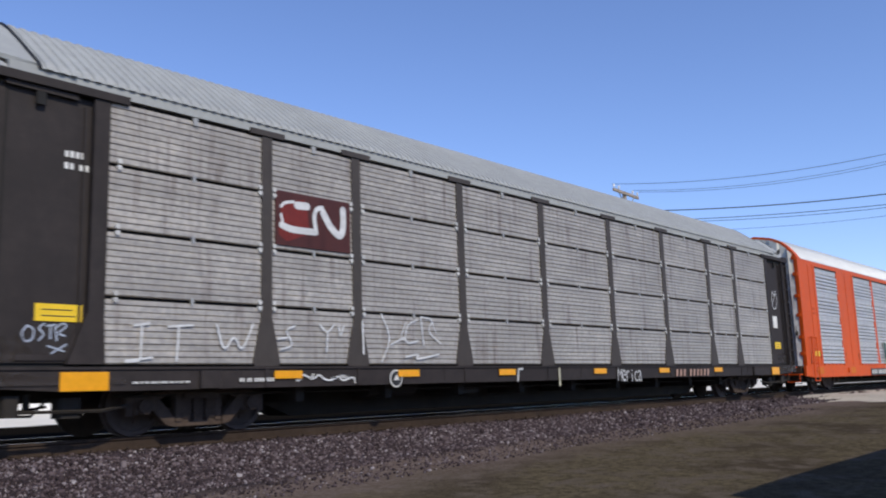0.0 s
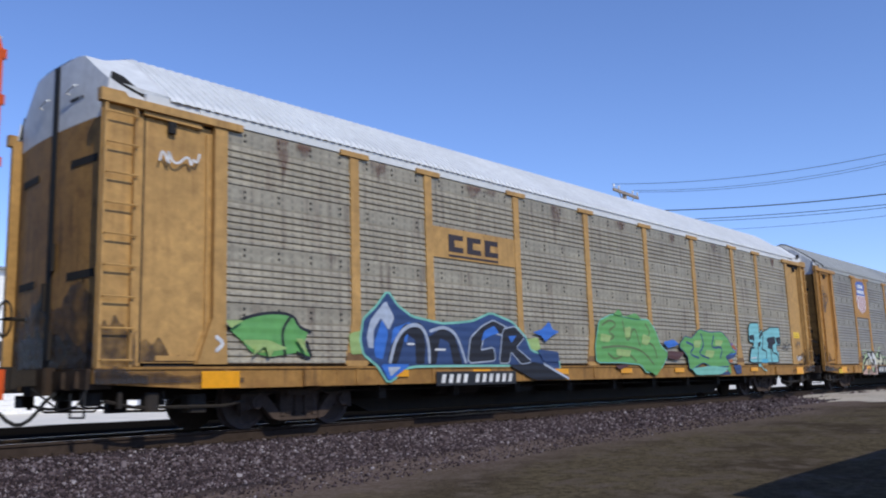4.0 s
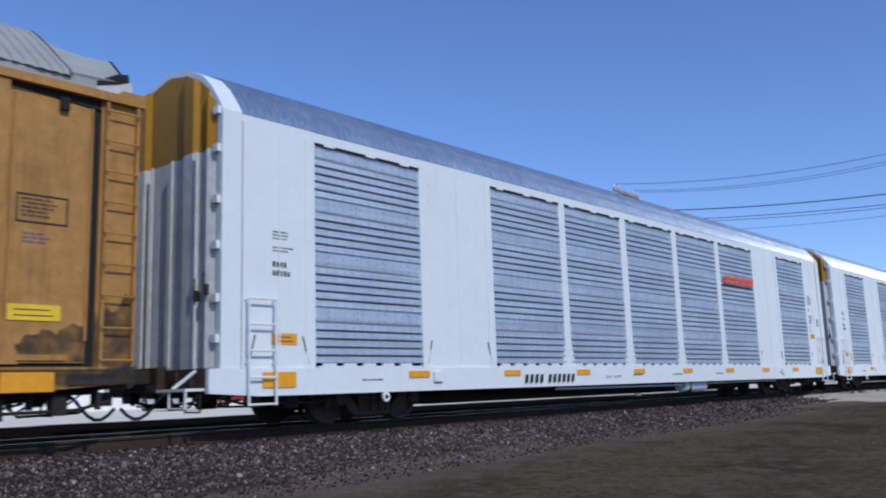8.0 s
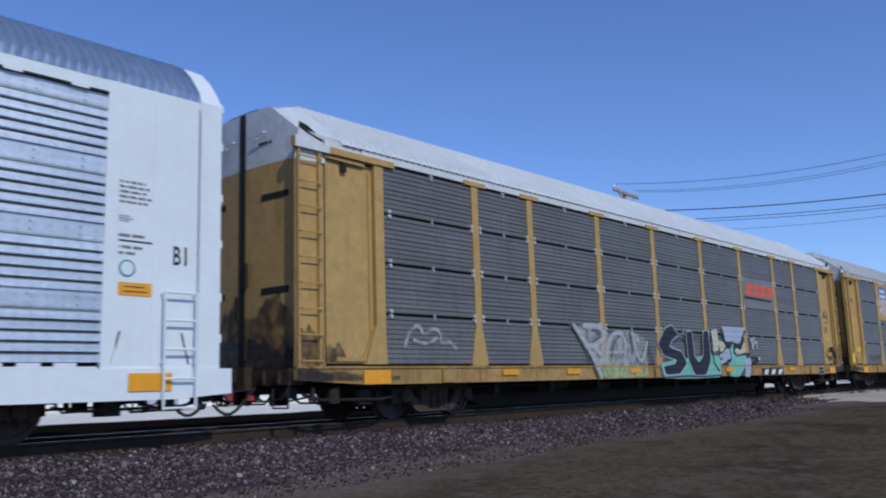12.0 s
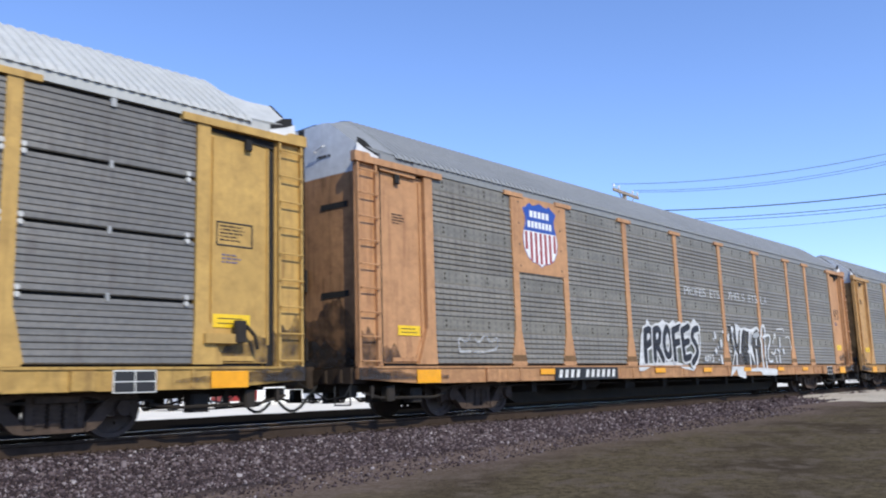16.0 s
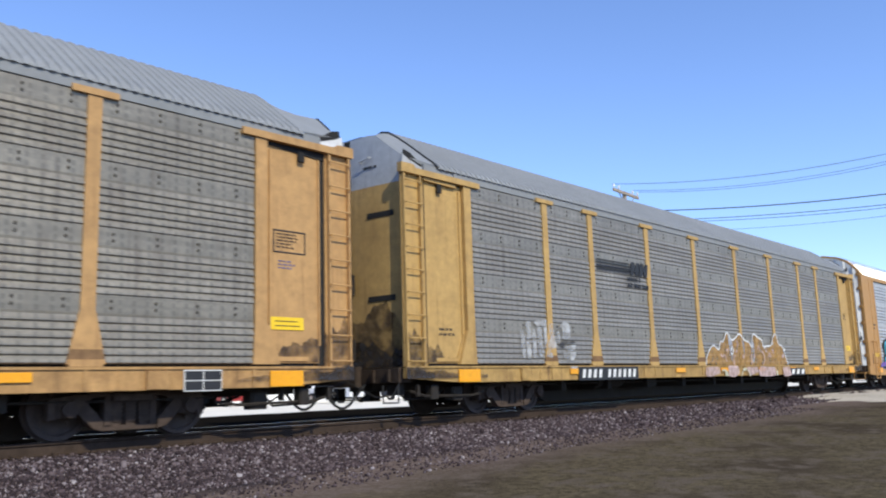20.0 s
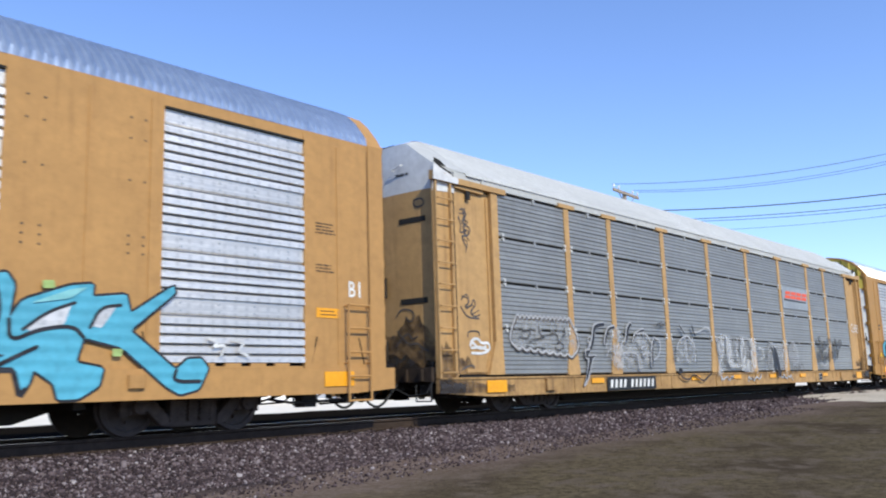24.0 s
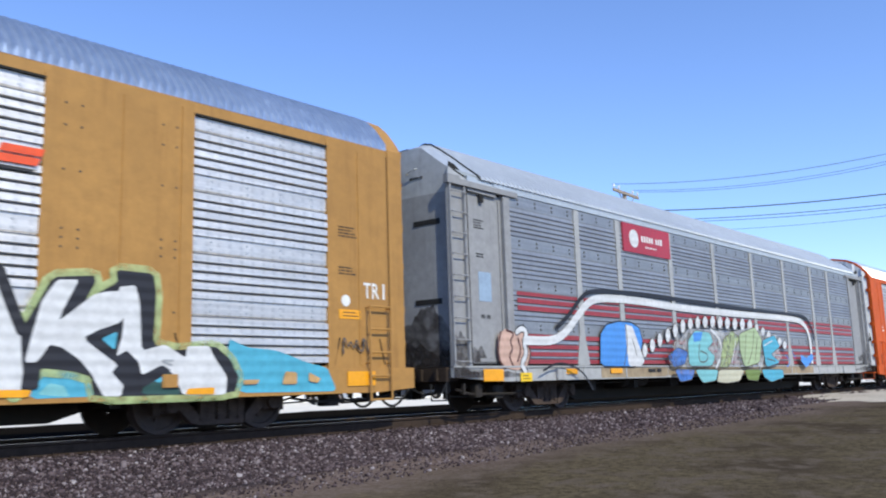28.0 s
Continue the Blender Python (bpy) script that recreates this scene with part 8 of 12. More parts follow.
def car_strip_emblem():
    f = paint("straw_yellow", (0.50, 0.315, 0.11), 0.4, 0.5, 0.12, 0.3)
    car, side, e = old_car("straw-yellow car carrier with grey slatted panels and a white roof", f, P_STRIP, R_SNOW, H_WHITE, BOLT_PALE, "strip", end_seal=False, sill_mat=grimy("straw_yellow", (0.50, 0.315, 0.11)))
    speed_sign(car, 17.95, 20.4, 2.98, 3.62, FLAT, material("pale_field", (0.24, 0.235, 0.22), 0.5, 0.3))
    a = Art(car, "faded pale green and grey sprayed lettering with dark shade")
    a.fill(S_VEIL, [(8.10, 1.88), (9.30, 1.94), (9.52, 1.67), (10.40, 1.83), (11.31, 1.64), (11.37, 0.66), (9.07, 0.63), (8.73, 1.17), (8.38, 1.59)])
    a.fill(S_PALELIME, [(8.96, 0.97), (11.23, 0.97), (11.37, 0.66), (9.07, 0.64)])
    a.line(S_WHITEWASH, 0.13, [(8.02, 1.85), (8.37, 1.57), (8.76, 1.17), (9.08, 0.69)])
    a.line(S_WHITEWASH, 0.12, [(8.44, 1.87), (9.18, 1.88), (9.40, 1.63), (8.80, 1.38), (8.45, 1.42)])
    a.line(S_WHITEWASH, 0.1, [(8.80, 1.38), (9.19, 1.17)])
    a.line(S_WHITEWASH, 0.11, [(9.32, 1.01), (9.50, 1.61), (10.05, 1.80), (10.33, 1.54), (10.20, 0.97)])
    a.line(S_WHITEWASH, 0.08, [(9.43, 1.26), (10.22, 1.29)])
    a.line(S_WHITEWASH, 0.11, [(10.67, 1.75), (10.79, 1.23), (11.09, 1.00), (11.40, 1.53)])
    a.line(S_WHITEWASH, 0.07, [(12.13, 1.19), (12.15, 1.54), (12.72, 1.88)])
    a.line(S_DUSK, 0.05, [(7.87, 1.88), (8.22, 1.57), (8.60, 1.15), (8.92, 0.67)])
    a.line(S_DUSK, 0.04, [(8.73, 1.76), (9.10, 1.78), (9.13, 1.63), (8.78, 1.51)])
    a.line(S_DUSK, 0.04, [(9.55, 1.06), (9.70, 1.50), (10.02, 1.66)])
    a.line(S_DUSK, 0.05, [(10.53, 1.77), (10.61, 1.23)])
    a.line(S_DUSK, 0.05, [(11.46, 1.53), (11.69, 0.95), (11.73, 0.63)])
    a.line(S_DUSK, 0.06, [(12.75, 1.98), (12.87, 1.55), (13.35, 1.74), (13.80, 1.50), (14.41, 1.82)])
    a.line(S_DUSK, 0.05, [(12.20, 1.09), (14.41, 1.17), (15.87, 1.13)])
    a.fill(S_MINT, [(12.02, 1.01), (13.20, 1.12), (14.42, 1.20), (15.72, 1.24), (15.74, 0.60), (14.10, 0.58), (12.20, 0.60)])
    a.edged(S_ICE, 0.07, [(11.96, 1.50), (12.40, 1.92), (12.80, 2.02), (13.15, 1.78), (12.75, 1.62), (12.55, 1.44), (13.30, 1.30), (13.55, 1.00), (13.10, 0.72), (12.30, 0.70), (12.18, 0.92), (12.85, 0.98), (12.95, 1.10), (12.25, 1.20)], S_BLACK)
    a.edged(S_ICE, 0.07, [(13.62, 1.86), (13.98, 1.90), (14.02, 1.20), (14.30, 1.02), (14.62, 1.22), (14.70, 1.90), (15.05, 1.96), (15.08, 1.10), (14.70, 0.68), (14.00, 0.68), (13.66, 1.10)], S_BLACK)
    a.fill(S_CREAM, [(15.20, 1.95), (15.66, 2.02), (15.70, 1.40), (15.24, 1.30)])
    a.line(S_BLACK, 0.06, [(15.20, 1.95), (15.30, 1.50), (15.24, 1.05), (15.60, 0.78)])
    a.line(S_DUSK, 0.05, [(12.20, 0.62), (13.40, 0.66), (14.60, 0.62), (15.70, 0.66)])
    a = Art(car, "mint and pale blue sprayed lettering with heavy black shade")
    a.fill(S_BLACK, [(15.83, 1.91), (16.15, 1.93), (16.26, 1.66), (16.77, 1.66), (16.52, 1.47), (16.23, 1.5), (16.05, 1.78)])
    a.fill(S_ICE, [(16.03, 2.1), (17.69, 2.12), (17.83, 2.1), (17.73, 2.04), (17.44, 1.67), (17.31, 1.61), (17.02, 1.61), (16.77, 1.66), (16.36, 1.65), (16.26, 1.66), (16.15, 1.93)])
    a.fill(S_CREAM, [(15.73, 1.68), (16.11, 1.64), (16.23, 1.5), (16.02, 1.34), (15.86, 1.29)])
    a.fill(S_ICE, [(15.76, 1.26), (16.02, 1.34), (16.29, 1.46), (16.52, 1.45), (16.56, 1.13), (16.36, 1.1), (16.17, 1), (16.04, 0.96), (15.77, 0.96)])
    a.fill(S_MINT, [(16.53, 1.43), (16.81, 1.61), (16.77, 1.31), (16.97, 1.21), (17.65, 1.27), (17.72, 1.18), (18.03, 1.18), (18.07, 0.96), (17.53, 0.86), (17.09, 0.6), (16.44, 0.61), (16.26, 0.9), (16.56, 1.1)])
    a.fill(S_CREAM, [(16.88, 1.41), (17, 1.47), (17.32, 1.4), (17.67, 1.7), (17.72, 1.34), (16.97, 1.26)])
    a.fill(S_BLACK, [(16.87, 1.62), (17.28, 1.6), (17.7, 2.04), (17.84, 2), (17.7, 1.81), (17.35, 1.42), (16.96, 1.48), (16.85, 1.38), (16.88, 1.29), (17.04, 1.23), (17.58, 1.32), (18.07, 1.33), (18.03, 1.28), (17.86, 1.16), (17.72, 1.18), (17.68, 1.26), (17.19, 1.22), (16.94, 1.21), (16.8, 1.31), (16.78, 1.46)])
    a.fill(S_ICE, [(17.59, 1.14), (18.05, 1.16), (18.06, 0.96), (17.87, 0.58), (17.5, 0.6), (17.59, 0.92)])
    a.fill(S_BLACK, [(18, 1.21), (18.7, 1.21), (18.78, 1.16), (18.59, 1.02), (18.07, 0.97), (18.22, 1.05), (18.51, 1.14), (18, 1.16)])
    a.fill(S_DUSK, [(16.2, 0.9), (16.26, 0.9), (16.44, 0.61), (16.21, 0.63)])
    a.fill(S_DUSK, [(17.09, 0.6), (17.56, 0.91), (17.44, 0.65)])
    a.line(S_BLACK, 0.04, [(15.75, 1.29), (16.02, 1.34), (16.29, 1.48), (16.52, 1.45), (16.56, 1.12)])
    a.line(S_BLACK, 0.05, [(15.88, 0.96), (16.14, 1), (16.3, 1.1), (16.56, 1.1)])
    a.line(S_WHITE, 0.05, [(18.15, 1.72), (18.22, 1.84), (18.26, 1.48), (18.35, 1.45), (18.27, 1.65), (18.42, 1.87), (18.48, 1.72), (18.37, 1.57), (18.69, 1.73), (18.62, 1.49)])
    a.line(S_WHITE, 0.04, [(18.66, 1.17), (18.77, 1.21), (18.76, 1.11), (18.66, 1.14)])
    door_doodle(car, [[(2.45, 1.30), (2.60, 1.62), (2.85, 1.70), (2.95, 1.48), (3.20, 1.66), (3.45, 1.58), (3.40, 1.34), (3.70, 1.42), (3.85, 1.28)], [(2.70, 1.42), (3.00, 1.34), (3.30, 1.46)]], 0.07, S_VEIL, "faded pale sprayed tag", FLAT - 0.003)
    white_head(car)
    number_board(car, 18.9, 20.7, 0.60, 0.86, 3, 9)
    on_sill(car, 0.94, MIDS, (1.75, 25.8))
    placard(car, 24.3, 0.60, 0.45)
    plain_label(car, 25.4, 26.1, 1.88, 1.98)
    s = Shape()
    for a, b, z0, z1 in ((25.5, 26.1, 2.55, 2.57), (25.5, 26.1, 2.98, 3.0), (25.5, 25.52, 2.55, 3.0), (26.08, 26.1, 2.55, 3.0)):
        s.plate([(a, z0), (b, z0), (b, z1), (a, z1)], -HALF + 0.04, -HALF + 0.05)
    part("data_frame", s.mesh("data_frame", M_STENCIL), car)
    writing(car, 25.55, 2.9, 0.5, 4, 51, y=-HALF + 0.046)
    writing(car, 25.55, 2.35, 0.45, 4, 52, y=-HALF + 0.046)
    brake_box(car)
    return car


def brake_box(car):
    s = Shape().box((25.25, -HALF - 0.10, 1.28), (25.8, -HALF + 0.05, 1.42), bevel=0.02)
    b = part("brake_step", s.mesh("brake_step", paint("step_tan", (0.45, 0.28, 0.09))), car)
    part("brake_lever", Shape().box((25.75, -HALF - 0.14, 1.30), (25.95, -HALF - 0.02, 1.62), bevel=0.04).path([(25.9, -HALF - 0.08, 1.6), (26.1, -HALF - 0.1, 1.4), (26.15, -HALF - 0.1, 1.2)], 0.03, 6).mesh("brake_lever", M_IRON), b)


def car_shield_strip():
    car = shield_car("yellow", (0.52, 0.325, 0.105), P_STRIP, R_WHITE, "yellow car carrier with slatted panels, white roof and striped shield", "strip", H_WHITE, BOLT_PALE, end_seal=False)
    g = stroke(car, rounded([(9.62, 1.62), (9.68, 1.95), (9.78, 2.08), (9.84, 1.86), (10.1, 1.90), (10.6, 1.84), (10.75, 2.02), (10.95, 1.86), (11.3, 1.95), (11.42, 1.86), (11.25, 1.78), (11.1, 1.5), (11.3, 1.25), (11.15, 1.02), (10.75, 1.0), (10.5, 1.12)]), 0.03, S_WHITE, 0.006, "graffiti", None, "white outlined sprayed doodle")
    stroke(car, rounded([(9.62, 1.62), (9.55, 1.3), (9.7, 1.05), (10.0, 1.02), (10.15, 1.15), (10.35, 1.05), (10.5, 1.12), (10.62, 1.4), (10.5, 1.62), (10.2, 1.55), (10.1, 1.3), (10.18, 1.15)]), 0.03, S_WHITE, 0.0065, "graffiti_line", g)
    for a in (10.15, 10.35):
        stroke(car, rounded([(a, 1.86), (a + 0.02, 1.66), (a + 0.12, 1.72), (a + 0.14, 1.86)]), 0.03, S_WHITE, 0.007, "graffiti_line", g)
    for a in (9.2, 9.28, 9.36):
        stroke(car, [(a, 1.5 + (a - 9.2)), (a + 0.3, 1.6 + (a - 9.2) * 0.4)], 0.025, S_WHITE, 0.007, "graffiti_line", g)
    a = Art(car, "round white sprayed throw-up with dark curls")
    a.edged(S_DUSK, 0.03, [(15.45, 1.72), (15.58, 1.78), (15.67, 1.69), (15.8, 1.71), (15.9, 1.79), (16.02, 1.7), (16.19, 1.78), (16.32, 1.69), (16.25, 1.61), (16.44, 1.47), (16.45, 1.27), (16.36, 1), (16.15, 0.84), (15.96, 0.8), (15.74, 0.86), (15.59, 0.94), (15.34, 1), (15.2, 1.18), (15.22, 1.37), (15.13, 1.41), (15.41, 1.49), (15.6, 1.59)], S_WHITEWASH)
    a.line(S_DUSK, 0.04, [(16.09, 1.27), (16.05, 1.19), (16.09, 1.11)])
    a.line(S_DUSK, 0.025, [(15.47, 1.53), (15.72, 1.55)])
    a.line(S_DUSK, 0.025, [(15.98, 1.58), (16.31, 1.57)])
    a.line(S_DUSK, 0.025, [(15.33, 1.26), (15.96, 1.25)])
    a.line(S_DUSK, 0.025, [(16.13, 1.35), (16.42, 1.33)])
    a.line(S_DUSK, 0.025, [(15.38, 1.13), (15.95, 1.11)])
    a.line(S_DUSK, 0.03, [(15.62, 0.98), (15.88, 1.03), (16.2, 1.02)])
    a.line(S_WHITE, 0.05, [(15.34, 1.39), (15.52, 1.38), (15.71, 1.32), (15.97, 1.38)])
    a.line(S_WHITE, 0.05, [(15.73, 1.67), (15.75, 1.54)])
    a.line(S_WHITE, 0.04, [(15.48, 1.68), (15.64, 1.67)])
    a.line(S_WHITE, 0.05, [(15.71, 0.92), (15.96, 0.83), (16.22, 0.88)])
    a.line(S_DUSK, 0.025, [(16.25, 1.19), (16.43, 1.19)])
    a.line(S_DUSK, 0.03, [(15.83, 1.73), (15.85, 1.58)])
    outline_tag(car, 17.7, 19.7, 0.95, 1.82, 2, True, 9, "white sprayed throw-up with dark curls", S_HAZE)
    scribble(car, 17.75, 19.65, 1.0, 1.8, S_WHITE, 23, 0.05, 7)
    scribble(car, 17.8, 19.6, 1.0, 1.75, S_BLACK, 25, 0.03, 5)
    tag(car, "TFRS", 18.0, 19.8, 0.72, 0.94, [(S_WHITE, -0.01, 0)], "thin white sprayed capitals", jitter=0.5)
    scribble(car, 2.5, 4.3, 1.05, 1.5, S_DUSK, 21, 0.03, 6)
    number_board(car, 5.5, 8.3, 0.63, 0.91, 10, 3)
    part("yellow_patch", Shape().plate([(0.08, 0.98), (0.42, 0.98), (0.42, 1.48), (0.08, 1.48)], -HALF - 0.06, -HALF - 0.05).mesh("yellow_patch", M_YELLOW), car)
    brake_box(car)
    return car


def car_shield_salmon():
    car = shield_car("salmon_tan", (0.52, 0.275, 0.135), P_SAGE, R_GREY, "salmon-tan car carrier with sage-grey panels and a striped shield")
    a = Art(car, "black sprayed capitals with thick spiky white edges")
    a.fill(S_WHITE, [(9.57, 0.81), (9.71, 1.32), (9.80, 1.74), (10.03, 1.91), (10.16, 2.16), (10.37, 1.93), (10.80, 2.06), (11.05, 2.17), (11.27, 2.02), (11.63, 2.18), (11.92, 1.99), (12.22, 2.15), (12.54, 2.02), (12.91, 2.27), (13.15, 2.10), (13.09, 1.39), (12.99, 1.02), (12.67, 0.79), (12.18, 0.85), (11.55, 0.95), (10.79, 0.92), (10.25, 0.92), (9.84, 0.81)])
    a.fill(S_OLIVEGREY, [(9.82, 0.96), (9.87, 1.44), (10.24, 1.48), (10.78, 1.47), (11.55, 1.53), (12.86, 1.53), (12.90, 1.06), (12.53, 0.93), (11.55, 1.05), (10.60, 1.02), (10.08, 1.00)])
    a.line(S_WHITE, 0.31, [(9.98, 1.08), (9.97, 1.44), (10.03, 1.82)])
    a.line(S_WHITE, 0.31, [(10.01, 1.82), (10.27, 1.89), (10.38, 1.74), (10.31, 1.55), (10.04, 1.46)])
    a.line(S_BLACK, 0.19, [(9.98, 1.08), (9.97, 1.44), (10.03, 1.82)])
    a.line(S_BLACK, 0.19, [(10.01, 1.82), (10.27, 1.89), (10.38, 1.74), (10.31, 1.55), (10.04, 1.46)])
    a.line(S_WHITE, 0.31, [(10.46, 1.11), (10.47, 1.49), (10.50, 1.86)])
    a.line(S_WHITE, 0.31, [(10.50, 1.86), (10.73, 1.92), (10.83, 1.76), (10.74, 1.56), (10.52, 1.49)])
    a.line(S_WHITE, 0.31, [(10.56, 1.49), (10.71, 1.34), (10.89, 1.10)])
    a.line(S_BLACK, 0.19, [(10.46, 1.11), (10.47, 1.49), (10.50, 1.86)])
    a.line(S_BLACK, 0.19, [(10.50, 1.86), (10.73, 1.92), (10.83, 1.76), (10.74, 1.56), (10.52, 1.49)])
    a.line(S_BLACK, 0.19, [(10.56, 1.49), (10.71, 1.34), (10.89, 1.10)])
    a.line(S_WHITE, 0.31, [(11.19, 1.95), (11.02, 1.74), (10.98, 1.44), (11.12, 1.18), (11.31, 1.22), (11.41, 1.52), (11.35, 1.82), (11.19, 1.95)])
    a.line(S_BLACK, 0.19, [(11.19, 1.95), (11.02, 1.74), (10.98, 1.44), (11.12, 1.18), (11.31, 1.22), (11.41, 1.52), (11.35, 1.82), (11.19, 1.95)])
    a.line(S_WHITE, 0.31, [(11.57, 1.12), (11.55, 1.53), (11.53, 1.88)])
    a.line(S_WHITE, 0.31, [(11.53, 1.88), (11.96, 1.99)])
    a.line(S_WHITE, 0.31, [(11.57, 1.53), (11.88, 1.59)])
    a.line(S_BLACK, 0.19, [(11.57, 1.12), (11.55, 1.53), (11.53, 1.88)])
    a.line(S_BLACK, 0.19, [(11.53, 1.88), (11.96, 1.99)])
    a.line(S_BLACK, 0.19, [(11.57, 1.53), (11.88, 1.59)])
    a.line(S_WHITE, 0.31, [(12.11, 1.13), (12.07, 1.54), (12.05, 1.89)])
    a.line(S_WHITE, 0.31, [(12.05, 1.89), (12.47, 2.02)])
    a.line(S_WHITE, 0.31, [(12.09, 1.54), (12.40, 1.61)])
    a.line(S_WHITE, 0.31, [(12.14, 1.13), (12.49, 1.18)])
    a.line(S_BLACK, 0.19, [(12.11, 1.13), (12.07, 1.54), (12.05, 1.89)])
    a.line(S_BLACK, 0.19, [(12.05, 1.89), (12.47, 2.02)])
    a.line(S_BLACK, 0.19, [(12.09, 1.54), (12.40, 1.61)])
    a.line(S_BLACK, 0.19, [(12.14, 1.13), (12.49, 1.18)])
    a.line(S_WHITE, 0.31, [(13.03, 1.98), (12.72, 1.93), (12.60, 1.70), (12.86, 1.53), (12.95, 1.28), (12.58, 1.02)])
    a.line(S_BLACK, 0.19, [(13.03, 1.98), (12.72, 1.93), (12.60, 1.70), (12.86, 1.53), (12.95, 1.28), (12.58, 1.02)])
    a.line(S_WHITE, 0.05, [(13.10, 2.09), (13.14, 1.67), (13.07, 1.28)])
    a.line(S_WHITE, 0.035, [(13.36, 1.08), (13.41, 1.22), (13.48, 1.19), (13.38, 1.07), (13.50, 1.08)])
    a.line(S_WHITE, 0.035, [(13.54, 1.08), (13.53, 1.21), (13.61, 1.23), (13.63, 1.12), (13.56, 1.07), (13.54, 1.10)])
    a.line(S_WHITE, 0.035, [(13.71, 1.08), (13.72, 1.25)])
    a.line(S_WHITE, 0.035, [(13.82, 1.21), (13.91, 1.25), (13.88, 1.17), (13.95, 1.12), (13.84, 1.05)])
    a = Art(car, "white drippy sprayed letters with grey cores")
    a.fill(S_SMOKE, [(15.27, 2.14), (15.55, 2.19), (16.22, 2.06), (16.86, 2.02), (17.56, 2.13), (17.77, 1.84), (17.64, 1.03), (16.71, 0.88), (15.49, 0.89), (15.32, 1.02), (15.55, 1.38), (15.32, 1.74)])
    a.fill(S_WHITE, [(15.19, 2.16), (15.40, 2.18), (15.45, 1.74), (15.56, 1.38), (15.26, 0.89), (15.13, 0.60), (15.30, 0.67), (15.62, 0.84), (15.67, 0.62), (16.24, 0.53), (16.27, 0.75), (17.52, 0.75), (17.60, 0.63), (18.86, 0.61), (18.91, 0.82), (17.52, 0.87), (16.58, 0.84), (16.20, 0.89), (16.08, 1.21), (16.02, 1.41), (16.19, 1.91), (16.34, 2.06), (16.73, 1.99), (16.79, 2.04), (16.62, 1.50), (16.91, 1.17), (17.08, 0.88), (17.03, 1.22), (16.91, 1.51), (17.02, 1.93), (17.42, 2.11), (17.63, 1.98), (17.62, 2.10), (17.42, 2.19), (16.93, 2.08), (16.47, 2.12), (16.16, 2.09), (15.85, 2.21), (15.73, 2.23), (15.75, 1.75), (15.77, 1.57), (15.87, 1.65), (15.94, 1.95), (16.09, 2.07), (15.96, 1.48), (15.89, 1.30), (15.79, 0.89), (15.72, 0.89), (15.75, 1.30), (15.63, 1.38), (15.55, 1.75), (15.61, 2.12)])
    a.fill(S_DUSK, [(15.35, 0.93), (15.56, 1.27), (15.67, 1.28), (15.63, 0.98), (15.54, 0.89)])
    a.fill(S_DUSK, [(15.81, 0.93), (15.86, 1.28), (16.03, 1.32), (16.15, 1.02), (16.18, 0.89)])
    a.fill(S_GREY, [(17.07, 1.95), (17.49, 2.03), (17.63, 1.91), (17.41, 1.80), (17.08, 1.81)])
    a.line(S_WHITE, 0.1, [(16.61, 1.37), (16.72, 1.37), (16.71, 0.93)])
    a.line(S_WHITE, 0.1, [(17.23, 1.42), (17.27, 1.03), (17.21, 0.88)])
    a.line(S_WHITE, 0.08, [(17.30, 1.76), (17.26, 1.60)])
    a.line(S_WHITE, 0.12, [(17.64, 1.83), (17.72, 1.63), (17.68, 1.23), (17.75, 0.88)])
    a.line(S_WHITE, 0.12, [(17.96, 1.83), (18.00, 1.44), (17.91, 1.18), (18.01, 0.88)])
    a.line(S_WHITE, 0.1, [(17.73, 1.89), (17.79, 2.13), (17.95, 2.26), (18.09, 2.16), (18.08, 1.89), (17.87, 1.84)])
    a.line(S_WHITE, 0.08, [(18.11, 1.89), (18.33, 1.95), (18.51, 1.87), (18.41, 1.65), (18.20, 1.46)])
    a.line(S_WHITE, 0.07, [(18.21, 1.42), (18.17, 1.11), (18.35, 1.05), (18.54, 1.09)])
    a.line(S_WHITE, 0.06, [(18.49, 1.36), (18.71, 1.28), (18.87, 1.46)])
    a.line(S_WHITE, 0.05, [(18.66, 1.66), (18.80, 1.88)])
    a.line(S_WHITE, 0.06, [(18.83, 1.93), (18.93, 2.02), (18.89, 1.84)])
    a.line(S_WHITE, 0.05, [(19.10, 2.11), (19.21, 2.18), (19.30, 2.12), (19.41, 2.19), (19.51, 2.13), (19.65, 2.21), (19.75, 2.09)])
    a.line(S_WHITE, 0.09, [(19.32, 1.84), (19.27, 1.57)])
    a.line(S_WHITE, 0.09, [(19.54, 1.47), (19.60, 1.34)])
    a.line(S_WHITE, 0.09, [(19.16, 1.27), (19.18, 1.05)])
    a.line(S_WHITE, 0.06, [(18.82, 1.24), (18.89, 1.03)])
    a.line(S_WHITE, 0.08, [(19.04, 1.46), (19.17, 1.40)])
    a.line(S_WHITE, 0.03, [(19.81, 1.86), (20.13, 1.94), (20.27, 1.77), (20.32, 1.49)])
    a.fill(S_WHITE, [(14.13, 1.94), (14.23, 1.89), (14.24, 1.71), (14.12, 1.72)])
    a.fill(S_WHITE, [(14.49, 1.74), (14.63, 1.69), (14.63, 1.48), (14.51, 1.48)])
    a.fill(S_WHITE, [(14.12, 1.47), (14.24, 1.42), (14.23, 1.27), (14.13, 1.32)])
    a.fill(S_WHITE, [(14.44, 1.26), (14.59, 1.21), (14.61, 0.97), (14.47, 0.99)])
    a.fill(S_WHITE, [(15.01, 1.83), (15.15, 1.91), (15.17, 1.73), (15.04, 1.64)])
    a.line(S_WHITE, 0.04, [(14.72, 1.97), (14.78, 1.94), (14.72, 1.90), (14.67, 1.94)])
